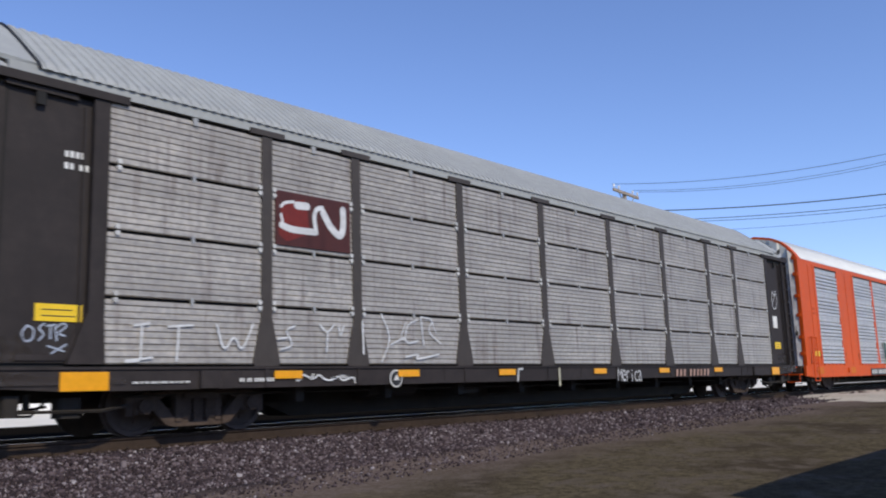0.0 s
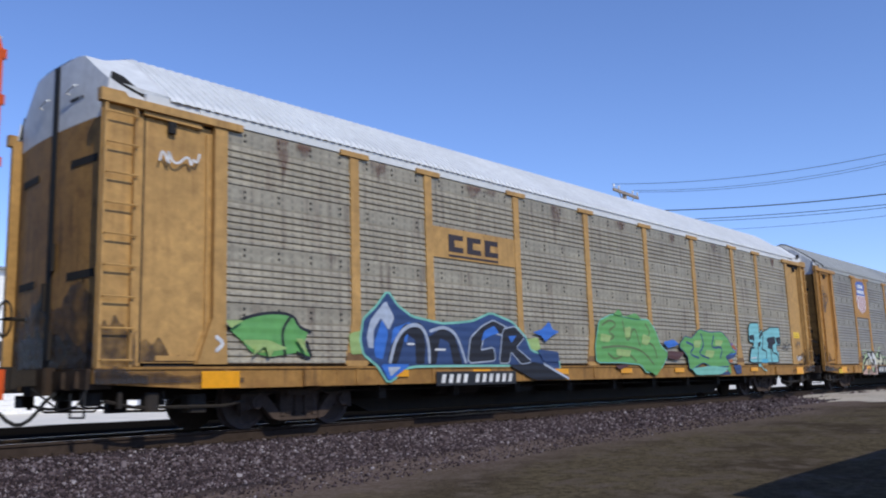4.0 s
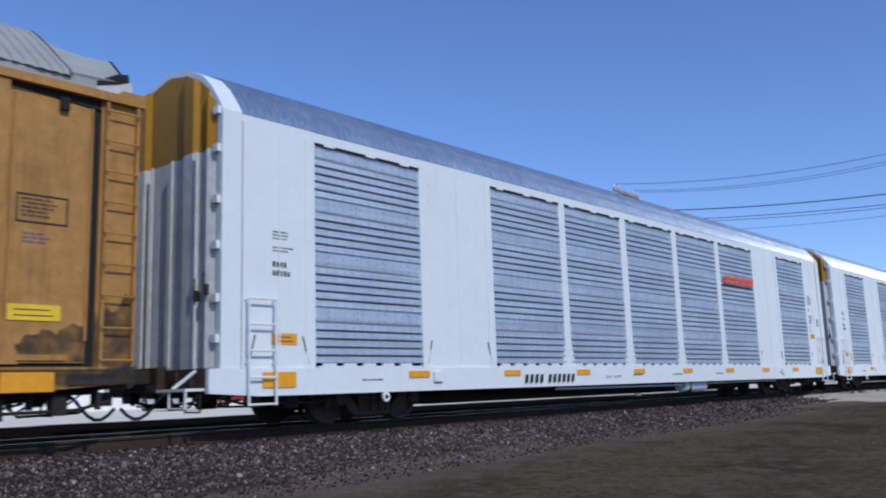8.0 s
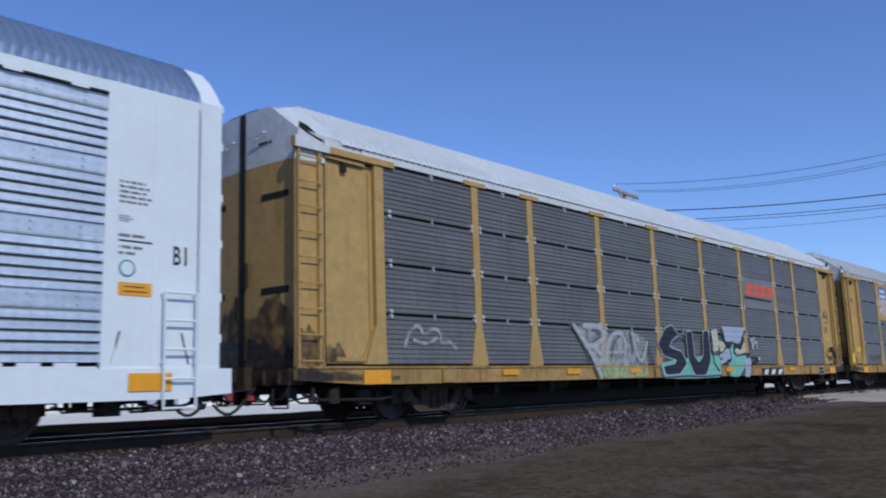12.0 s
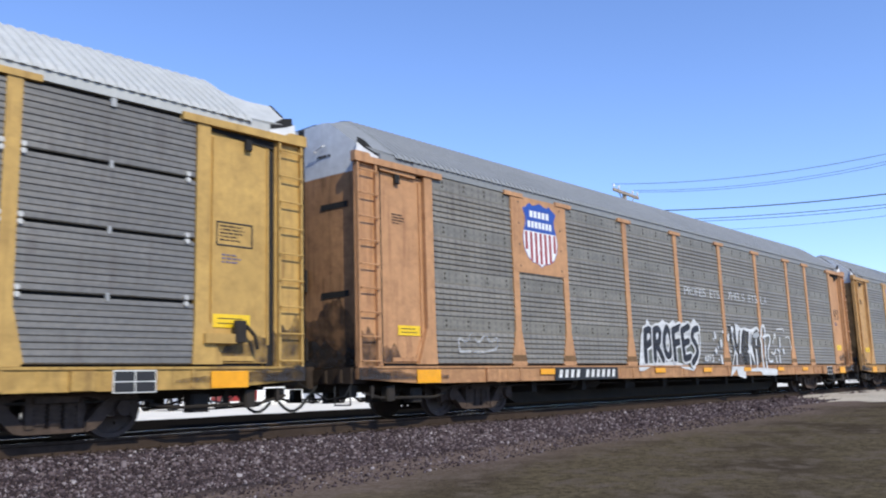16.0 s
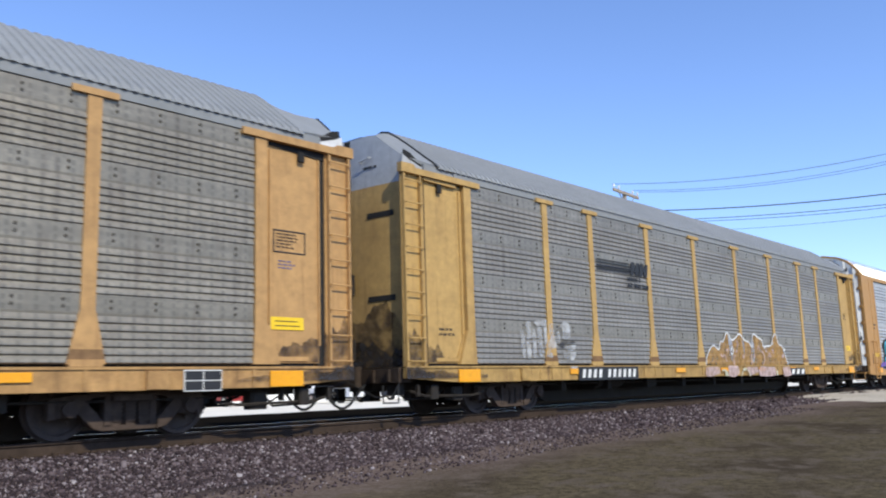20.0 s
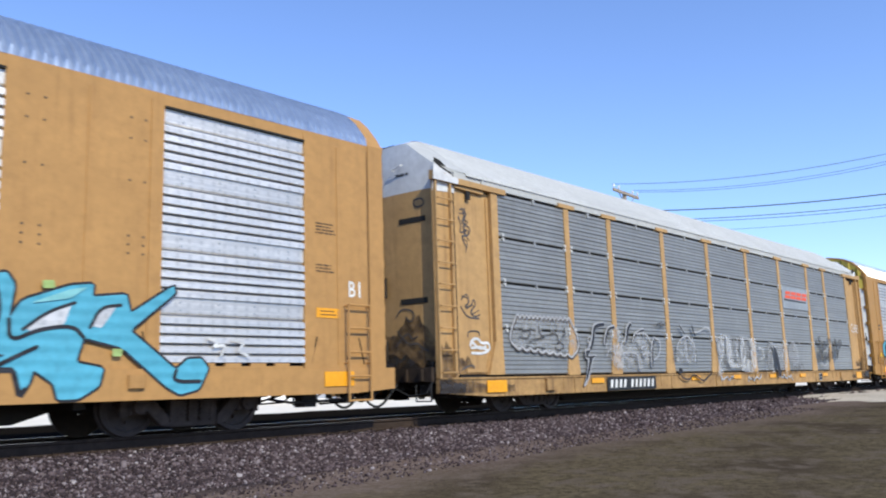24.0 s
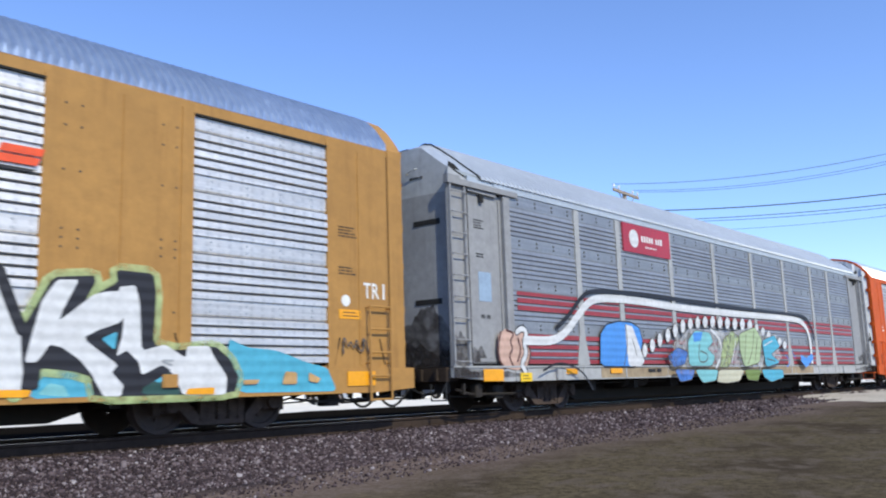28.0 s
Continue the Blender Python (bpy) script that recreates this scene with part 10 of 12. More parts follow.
        a.fill(S_RUSSET, [(12.85, 0.57), (12.79, 1.79), (13.47, 1.88), (13.49, 1.73), (13.41, 1.6), (13.5, 1.26), (13.41, 1.23), (13.75, 0.86), (13.79, 0.98), (13.78, 1.58), (13.7, 1.58), (13.68, 1.88), (14.03, 1.91), (14.1, 1.86), (14.33, 1.89), (14.46, 1.78), (14.46, 1.65), (14.58, 1.69), (14.63, 1.76), (14.61, 1.58), (14.43, 1.28), (14.4, 1.05), (14.61, 0.88), (14.57, 0.54), (14.14, 0.55), (14.07, 0.76), (14.05, 1.14), (14.2, 1.5), (14.21, 1.6), (14.14, 1.63), (14.06, 1.6), (14.04, 1.33), (14.07, 0.55)])
        a.fill(S_RUSSET, [(14.58, 1.89), (14.79, 1.92), (14.86, 1.85), (15.01, 1.86), (15, 1.67), (15.08, 1.4), (15.26, 1.19), (15.26, 0.89), (15.21, 0.79), (15.16, 0.6), (15, 0.54), (14.59, 0.55), (14.59, 0.88), (14.44, 1), (14.43, 1.21), (14.61, 1.45), (14.65, 1.69)])
        a.edged(S_WHITE, 0.05, [(14.79, 1.32), (14.94, 1.15), (14.96, 1.01), (14.86, 0.9), (14.72, 0.91), (14.66, 1.05)], S_WHITE)
        a.fill(S_TEAL, [(14.79, 1.25), (14.9, 1.18), (14.71, 1.15)])
        a.fill(S_TEAL, [(14.69, 1.05), (14.93, 1.03), (14.91, 0.96), (14.71, 0.98)])
        a.fill(S_RUSSET, [(15.18, 1.91), (15.55, 1.92), (15.57, 1.19), (15.66, 1.36), (15.89, 1.14), (15.8, 1.41), (15.76, 1.67), (15.79, 1.89), (16.13, 1.91), (16.09, 1.68), (16.07, 1.57), (16.27, 1.2), (16.32, 0.91), (16.19, 0.83), (16.15, 0.54), (15.58, 0.55), (15.7, 0.73), (15.75, 1.09), (15.61, 1.02), (15.34, 0.88), (15.3, 1.61), (15.19, 1.63)])
        a.fill(S_RUSSET, [(16.24, 1.9), (16.57, 1.9), (16.66, 1.88), (16.87, 1.86), (16.82, 1.67), (16.94, 1.46), (16.96, 1.33), (16.87, 1.21), (17.06, 0.98), (16.94, 0.83), (17.13, 0.79), (17.09, 0.54), (16.81, 0.54), (16.72, 0.64), (16.74, 0.98), (16.56, 1.09), (16.56, 0.64), (16.54, 0.53), (16.17, 0.54), (16.23, 0.83), (16.34, 0.94), (16.31, 1.32)])
        a.fill(S_TEAL, [(15.59, 1.82), (15.73, 1.83), (15.72, 1.59), (15.6, 1.61)])
        a.fill(S_TEAL, [(15.06, 1.57), (15.29, 1.54), (15.23, 1.38)])
        a.fill(S_TEAL, [(14.48, 1.65), (14.6, 1.65), (14.54, 1.51)])
        a.fill(S_TEAL, [(13.56, 1.54), (13.73, 1.53), (13.74, 1.36), (13.57, 1.37)])
        a.fill(S_TEAL, [(13.56, 1.2), (13.78, 1.2), (13.78, 1.03), (13.68, 1.03)])
        a.fill(S_TEAL, [(13.55, 1.83), (13.64, 1.83), (13.65, 1.69), (13.55, 1.7)])
        a.fill(S_TEAL, [(16.58, 0.92), (16.74, 0.92), (16.69, 0.66), (16.58, 0.66)])
        a.fill(S_TEAL, [(16.14, 1.44), (16.27, 1.45), (16.28, 1.32)])
        a.line(S_WHITE, 0.035, [(16.54, 1.51), (16.64, 1.4), (16.55, 1.28)])
        a.line(S_WHITE, 0.04, [(15.21, 0.88), (15.2, 0.67), (15.01, 0.56)])
        a.line(S_WHITE, 0.04, [(15.6, 0.56), (15.68, 0.73), (15.73, 0.91)])
        a.line(S_BLACK, 0.03, [(17.01, 1.56), (17.18, 1.49), (17.08, 1.33), (17.32, 1.42), (17.13, 1.53)])
        a.fill(M_AMBER, [(13.76, 0.89), (13.92, 0.89), (13.92, 0.78), (13.77, 0.78)])
        a.fill(M_AMBER, [(16.52, 0.64), (16.97, 0.63), (16.97, 0.54), (16.52, 0.55)])
        a = Art(car, "interlaced cyan sprayed letters with black edges")
        a.edged(S_BLACK, 0.07, [(18.51, 2.02), (18.55, 2.18), (18.66, 2.23), (19.04, 2.12), (19.53, 1.97), (19.85, 2.14), (20.04, 2.13), (20.24, 2.05), (20.13, 1.83), (20.03, 1.78), (20.06, 1.55), (19.95, 1.36), (20.32, 1.47), (20.33, 1.65), (20.37, 1.84), (20.44, 2.06), (20.58, 2.09), (20.68, 1.95), (20.63, 1.52), (20.78, 1.76), (21.37, 1.98), (21.67, 2.02), (21.66, 1.85), (22.13, 1.91), (22.17, 1.76), (22.2, 1.66), (22.84, 2.08), (22.86, 1.97), (22.19, 1.43), (22.42, 1.26), (22.89, 0.9), (23.07, 1.05), (23.29, 1.06), (23.41, 0.92), (23.26, 0.63), (22.96, 0.56), (22.75, 0.67), (22.09, 1.2), (21.56, 1.32), (21.47, 1)] + [(21.84, 0.93), (21.79, 0.7), (21.52, 0.54), (21.26, 0.54), (21.2, 0.74), (20.95, 0.91), (20.91, 0.76), (20.8, 0.58), (20.71, 0.91), (20.5, 0.91), (20.13, 0.63), (19.93, 0.66), (19.71, 0.6), (19.25, 0.63), (19.49, 0.73), (19.38, 0.89), (19.1, 0.85), (18.78, 0.55), (18.61, 0.62), (18.56, 0.83), (18.67, 1.06), (18.85, 1.15), (19.08, 1), (19.35, 1.22), (19.39, 1.67), (19.28, 1.93), (18.8, 1.91), (19.12, 1.53), (19.09, 1.44), (18.68, 1.79)], S_CYAN)
        a.fill(P_BRIGHT, [(19.54, 1.4), (19.52, 1.58), (19.61, 1.77), (19.8, 1.54), (19.73, 1.41), (19.57, 1.27)])
        a.fill(P_BRIGHT, [(20.15, 1.28), (20.35, 1.37), (20.37, 1.09), (20.21, 1.05)])
        a.fill(P_BRIGHT, [(20.8, 1.43), (21.21, 1.68), (21.39, 1.74), (21.31, 1.49), (21.19, 1.44), (20.9, 1.38)])
        a.fill(P_BRIGHT, [(21.64, 1.47), (21.81, 1.73), (22.01, 1.76), (21.8, 1.45)])
        a.line(S_BLACK, 0.05, [(19.57, 1.27), (19.5, 1.58), (19.63, 1.79), (19.82, 1.54), (19.73, 1.38)])
        a.line(S_BLACK, 0.045, [(20.8, 1.4), (21.09, 1.63), (21.43, 1.76)])
        a.line(S_BLACK, 0.045, [(20.08, 1.09), (20.15, 1.28), (20.49, 1.42), (20.53, 1.66), (20.44, 2.06)])
        a.line(S_BLACK, 0.045, [(21.64, 1.45), (21.77, 1.72), (22.05, 1.76)])
        a.line(S_BLACK, 0.05, [(20.63, 1.52), (20.65, 1.24), (20.98, 1.41), (21.42, 1.47), (21.56, 1.32)])
        a.line(S_BLACK, 0.06, [(18.77, 1.91), (19.25, 1.95), (19.56, 1.92)])
        a.line(S_BLACK, 0.05, [(18.59, 0.91), (18.84, 0.87), (19.11, 1)])
        a.line(S_BLACK, 0.05, [(22.89, 0.9), (22.84, 0.74), (23.27, 0.74)])
        a.line(S_BLACK, 0.05, [(20.04, 1.05), (20.33, 0.86), (20.68, 1.05), (20.97, 1.19)])
        a.fill(S_AQUA, [(18.6, 2.16), (18.98, 2.09), (19.46, 1.94), (19.28, 1.89), (18.8, 2)])
        a.fill(S_AQUA, [(19.59, 1.95), (19.91, 2.1), (20.17, 2.05), (19.97, 1.92)])
        a.fill(S_AQUA, [(20.85, 1.72), (21.36, 1.93), (21.59, 1.97), (21.36, 1.81)])
        a.fill(S_BLACK, [(20.18, 1.14), (20.61, 1.09), (20.47, 1.05), (20.21, 1.04)])
        a.fill(S_BLACK, [(18.42, 0.85), (18.62, 0.91), (18.59, 0.79), (18.45, 0.79)])
        a.fill(S_BLACK, [(19.93, 0.68), (20.19, 0.66), (20.12, 0.57), (19.99, 0.59)])
        a.fill(S_CYAN, [(18.67, 1.06), (18.85, 1.13), (19.05, 1), (18.9, 0.89), (18.76, 0.87)])
        a.line(S_LIME, 0.03, [(18.35, 2.12), (18.58, 2.2)])
        a.line(S_WHITE, 0.04, [(23.4, 1.35), (23.58, 1.3), (23.44, 1.22), (23.71, 1.27), (23.61, 1.11)])
        a.line(S_WHITE, 0.04, [(23.81, 1.33), (24.03, 1.3), (23.88, 1.17), (24.07, 1.11)])
        a.fill(S_LIME, [(21, 2.02), (21.15, 2.03), (21.16, 1.93), (21.01, 1.92)])
        a.fill(S_LIME, [(21.94, 1.18), (22.09, 1.18), (22.07, 1.08), (21.95, 1.08)])
        a.fill(S_LIME, [(18.43, 1.46), (18.56, 1.47), (18.54, 1.38), (18.43, 1.38)])
        a.fill(S_CREAM, [(18.91, 1.34), (19.06, 1.34), (19.04, 1.24), (18.92, 1.24)])
        a.fill(S_BLUE, [(17.38, 1.72), (17.55, 1.68), (17.5, 1.56), (17.35, 1.6)])
        a.fill(S_ICE, [(17.73, 1.08), (17.81, 1.16), (18.02, 1), (18.02, 0.87), (17.76, 0.88)])
    else:
        speed_sign(car, 17.98, 20.5, 3.34, 3.74)
        a = Art(car, "black sprayed letters shaded cyan over a red cloud")
        a.fill(S_RED, [(1.33, 0.53), (1.53, 0.8), (1.72, 0.88), (1.95, 1.15), (2.19, 1.42), (3.03, 1.44), (4.24, 1.81), (4.53, 1.82), (4.64, 1.43), (6.18, 1.46), (6.43, 1.51), (6.78, 1.23), (7.69, 1.02), (8.06, 0.95), (8.42, 0.79), (8.22, 0.75), (7.65, 0.65), (7.59, 0.46), (6.09, 0.49), (4.51, 0.5), (3.89, 0.49)])
        a.edged(S_BLACK, 0.1, [(1.76, 1.32), (1.6, 1.45), (1.57, 1.68), (1.64, 1.84), (1.99, 1.99), (2.33, 1.94), (2.8, 1.78), (3.11, 1.77), (3.54, 2), (3.7, 1.9), (4.05, 2), (4.15, 1.96), (4.33, 1.51), (4.68, 1.96), (5.28, 2.01), (5.35, 1.97), (5.59, 2.05), (5.98, 2.02), (6.14, 1.46), (6.78, 1.21), (7.36, 1.28), (7.6, 1), (7.59, 0.53), (6.97, 0.52), (6.62, 0.85), (6.11, 0.72), (6.01, 0.49), (5.43, 0.52), (4.9, 0.91), (4.49, 0.74), (4.44, 0.52), (3.89, 0.51), (3.8, 0.74), (3.31, 0.75), (3.27, 0.52), (2.56, 0.52), (2.37, 0.88), (2.42, 1.31), (2.19, 1.33)], S_CYAN)
        a.fill(S_RED, [(3, 1.36), (3.38, 1.34), (3.14, 1.07), (3.07, 0.91), (2.96, 1.03)])
        a.fill(S_RED, [(3.35, 0.75), (3.77, 0.78), (3.85, 0.51), (3.3, 0.52)])
        a.fill(S_RED, [(5.3, 1.35), (5.58, 1.4), (5.59, 1.15)])
        a.fill(S_RED, [(4.49, 0.74), (4.86, 0.88), (5.2, 0.55), (4.47, 0.52)])
        a.fill(S_RED, [(6.11, 0.71), (6.58, 0.84), (6.8, 0.52), (6.05, 0.51)])
        a.fill(S_BLACK, [(1.82, 1.38), (1.83, 1.73), (1.98, 1.89), (2.27, 1.92), (2.74, 1.74), (3.11, 1.67), (3.47, 1.74), (3.57, 1.89), (3.63, 1.83), (3.55, 1.49), (3.35, 1.41), (2.97, 1.44), (2.87, 1.32), (2.98, 0.95), (3.34, 0.71), (3.27, 0.52), (2.86, 0.51), (2.58, 0.83), (2.57, 1.27), (2.64, 1.53), (2.26, 1.64), (2.17, 1.62), (2.13, 1.36)])
        a.fill(S_BLACK, [(3.71, 1.5), (3.87, 1.89), (4.04, 1.91), (4.22, 1.51), (4.47, 0.93), (4.45, 0.65), (4.1, 0.63), (4.06, 1.08), (3.82, 1.12), (3.78, 0.89), (3.35, 0.77), (3.53, 1.12)])
        a.fill(S_BLACK, [(4.6, 1.39), (4.89, 1.84), (5.16, 1.89), (5.22, 1.8), (5.02, 1.57), (5.65, 1.79), (5.85, 1.8), (5.71, 1.59), (5.3, 1.35), (5.66, 0.99), (5.98, 0.99), (6.02, 0.54), (5.58, 0.52), (5.3, 0.82), (4.88, 1.15), (4.82, 0.93), (4.49, 0.78)])
        a.fill(S_BLACK, [(5.85, 1.85), (6.02, 1.46), (6.14, 1.06), (6.7, 1.23), (7.07, 1.04), (7.26, 1.17), (7.55, 0.95), (7.56, 0.68), (7.08, 0.68), (6.76, 0.95), (6.12, 0.79), (5.91, 1.13)])
        a.fill(S_CYAN, [(3.86, 1.31), (3.93, 1.42), (3.99, 1.28)])
        a.line(S_WHITE, 0.025, [(2.97, 1.4), (2.9, 1.2), (3.01, 0.91), (3.34, 0.71)])
        a.line(S_WHITE, 0.025, [(3.82, 1.12), (3.74, 0.87), (3.35, 0.75)])
        a.line(S_WHITE, 0.025, [(4.46, 0.86), (4.82, 0.93)])
        a.line(S_WHITE, 0.025, [(6.14, 1.04), (6.78, 1.23)])
        a.line(S_WHITE, 0.025, [(6.07, 0.72), (6.67, 0.9)])
        a.fill(M_AMBER, [(4.06, 0.63), (4.48, 0.63), (4.47, 0.52), (4.02, 0.53)])
        a.fill(M_AMBER, [(7.08, 0.68), (7.58, 0.68), (7.57, 0.52), (7.02, 0.53)])
        a.line(S_DUSK, 0.04, [(1.3, 1.22), (1.46, 1.26), (1.4, 1.07), (1.54, 1.14), (1.51, 0.92), (1.34, 0.9), (1.45, 1.03)])
        a.line(S_DUSK, 0.04, [(1.54, 1.18), (1.65, 1.11), (1.61, 0.92), (1.7, 1.07)])
        a = Art(car, "cyan sprayed cloud")
        a.fill(S_CYAN, [(11.05, 0.97), (11.51, 1.1), (11.98, 1.1), (12.29, 1.02), (12.47, 0.74), (12.46, 0.56), (10.94, 0.54)])
        a.fill(S_ICE, [(11.66, 1.06), (12.06, 1.06), (12.21, 0.97), (11.81, 0.93)])
        a.line(S_NAVY, 0.04, [(11.25, 0.90), (11.50, 0.92), (11.38, 0.91), (11.36, 0.72)])
        a.line(S_NAVY, 0.04, [(11.50, 0.72), (11.60, 0.88), (11.68, 0.72), (11.72, 0.90), (11.73, 0.74), (11.85, 0.88), (11.76, 0.80), (11.88, 0.72)])
        a.line(S_NAVY, 0.035, [(11.95, 0.84), (12.02, 0.74), (12.12, 0.82), (12.20, 0.72), (12.30, 0.86)])
        a.fill(S_ICE, [(15.71, 0.99), (15.88, 1.07), (16.09, 1.05), (16.18, 0.93), (15.75, 0.94)])
        a.fill(S_BLUE, [(16.68, 0.97), (17.37, 1), (17.3, 0.59), (16.29, 0.6), (16.64, 0.7)])
        a = Art(car, "white sprayed letters with black shade and lime edges over cyan")
        a.fill(S_CYAN, [(13.35, 0.55), (13.78, 0.83), (14.04, 1.04), (14.54, 1.27), (15.02, 1.17), (15.34, 0.97), (15.72, 1.1), (16.18, 0.97), (16.69, 1.05), (17.59, 1.3), (18.37, 1.19), (19.27, 0.51), (19, 0.45)])
        a.fill(S_CYAN, [(20.42, 0.56), (20.54, 0.9), (20.89, 0.91), (21.14, 0.82), (21.25, 0.57)])
        a.fill(S_CYAN, [(23.27, 1.35), (23.59, 1.23), (24.14, 1.19), (24.72, 1.01), (25.15, 0.92), (25.33, 0.58), (25.27, 0.54), (23.38, 0.56), (23.23, 1.05)])
        a.fill(S_AQUA, [(20.52, 0.61), (20.66, 0.75), (20.84, 0.71), (20.92, 0.57)])
        a.edged(S_PALELIME, 0.16, [(17.62, 1.82), (17.77, 1.99), (18.14, 2.03), (19, 1.89), (19.29, 2.07), (19.53, 1.9), (19.96, 2.04), (20.25, 1.38), (20.66, 2), (20.17, 0.97), (19.01, 0.48), (18.5, 0.52), (18.38, 1.25), (17.78, 1.35)], S_BLACK)
        a.fill(S_WHITE, [(17.66, 1.35), (17.66, 1.68), (17.88, 1.94), (18.13, 1.97), (19.11, 1.76), (19.46, 1.9), (19.26, 1.55), (18.93, 1.48), (18.92, 1.08), (19.07, 0.85), (19.14, 0.51), (18.57, 0.53), (18.33, 0.97), (18.42, 1.53), (18.06, 1.58), (17.9, 1.33)])
        a.fill(S_WHITE, [(19.36, 0.97), (19.24, 1.43), (19.74, 1.94), (19.87, 1.91), (20.17, 1.32), (20.33, 1.06), (19.9, 1), (19.81, 1.26), (19.61, 1.26)])
        a.line(S_BLACK, 0.1, [(19.46, 1.87), (19.2, 1.55), (19.33, 0.85)])
        a.line(S_BLACK, 0.1, [(19.94, 1.95), (20.3, 1.27)])
        a.edged(S_PALELIME, 0.2, [(20.21, 0.59), (19.8, 2.01), (20.31, 1.43), (20.37, 1.54), (20.64, 2.07), (21.18, 2.13), (21.2, 2.04), (21.07, 1.8), (21.5, 2.06), (21.48, 2.23), (22.02, 2.22), (22.07, 1.93), (22.04, 1.25), (22.4, 1.17), (23.02, 1.24), (23.28, 1.05), (23.43, 0.79), (23.36, 0.56), (21.23, 0.56), (21.18, 0.82), (20.95, 0.89), (20.54, 0.93)], S_BLACK)
        a.fill(S_WHITE, [(20.34, 1), (20.42, 1.36), (20.52, 1.77), (20.7, 2.04), (20.98, 2.06), (20.79, 1.67), (20.74, 1.52), (21.18, 1.88), (21.36, 1.93), (21.72, 1.97), (21.72, 1.79), (21.56, 1.53), (21.26, 1.42), (21.07, 1.32), (21.54, 0.97), (21.46, 0.87), (21.63, 0.7), (21.59, 0.56), (21.35, 0.57), (21.18, 0.86), (21.02, 1.04), (20.79, 1.19), (20.64, 1.22), (20.63, 1)])
        a.fill(S_WHITE, [(21.51, 2), (21.76, 2.04), (21.83, 1.8), (21.87, 1.16), (22.22, 1.25), (22.54, 1.07), (22.56, 1.23), (22.92, 1.24), (23, 1.09), (23.23, 0.8), (23.21, 0.54), (22.51, 0.55), (22.36, 0.83), (22.2, 0.97), (21.88, 0.83), (21.83, 1.01), (21.66, 1.16), (21.51, 1.08), (21.59, 1.36), (21.6, 1.59)])
        a.fill(S_BLACK, [(20.64, 1.22), (20.79, 1.19), (20.95, 0.93), (20.4, 0.95), (20.52, 1.04)])
        a.fill(S_BLACK, [(21.07, 1.3), (21.28, 1.41), (21.48, 1.45), (21.24, 1.29), (21.51, 1.12), (21.48, 1.01)])
        a.fill(S_CYAN, [(21.3, 1.31), (21.52, 1.41), (21.49, 1.16)])
        a.fill(S_TEAL, [(21.88, 0.58), (21.96, 0.81), (22.18, 0.93), (22.36, 0.81), (22.48, 0.56)])
        a.fill(S_CYAN, [(22.01, 0.77), (22.18, 0.89), (22.34, 0.77), (22.14, 0.73)])
        a.fill(S_BLACK, [(21.79, 1.08), (21.88, 0.83), (22.18, 0.97), (22.32, 0.89), (21.88, 0.65), (21.84, 0.81)])
        a.fill(S_WHITE, [(19.6, 1.07), (19.8, 2.01), (20.04, 1.95), (20.27, 1.47), (20.31, 1.02), (20.33, 0.9), (20.31, 0.65), (19.74, 0.67)])
        a.line(S_BLACK, 0.14, [(20, 2.09), (20.15, 1.71), (20.29, 1.39)])
        a.fill(S_BLACK, [(20.35, 0.95), (20.54, 0.95), (20.52, 0.68), (20.31, 0.67)])
        a.line(S_GREY, 0.03, [(22.34, 1.03), (22.13, 1.03), (22.32, 0.97)])
        a.fill(M_AMBER, [(22.58, 0.64), (23.01, 0.65), (23.01, 0.55), (22.55, 0.56)])
        a.fill(M_AMBER, [(19.94, 0.68), (20.43, 0.67), (20.4, 0.58), (19.94, 0.59)])
        a.fill(S_TAN, [(24.28, 0.87), (24.51, 0.85), (24.51, 0.67), (24.22, 0.67)])
        a.fill(S_TAN, [(24.75, 0.85), (24.99, 0.75), (24.93, 0.68), (24.75, 0.71)])
        a.fill(S_TAN, [(23.51, 0.75), (23.8, 0.75), (23.75, 0.68), (23.51, 0.68)])
        number_board(car, 7.85, 9.95, 0.54, 0.82, 10, 3)
        part("round_label", Shape().disc((25.6, 2.05), 0.10, -HALF - 0.008, -HALF, 14).mesh("round_label", M_WSTENCIL), car)
        part("stencil", lettering("TRI", 26.0, 26.6, 2.12, 2.38, 0.014, -HALF - 0.006, wide=0.8).mesh("stencil", M_WSTENCIL), car)
        scribble(car, 25.5, 26.1, 1.1, 1.5, S_DUSK, 41, 0.03, 4)
        scribble(car, 1.15, 1.7, 1.05, 1.3, S_BLACK, 43, 0.03, 3)
    plain_label(car, 1.15, 1.7, 1.30, 1.46, y=-HALF - 0.002)
    writing(car, 1.3, 2.66, 0.4, 2, 74, y=-HALF - 0.001, h=0.08)
    on_sill(car, 0.92, [], (1.5, 4.6, 12.0, 16.9, 25.9))
    return car


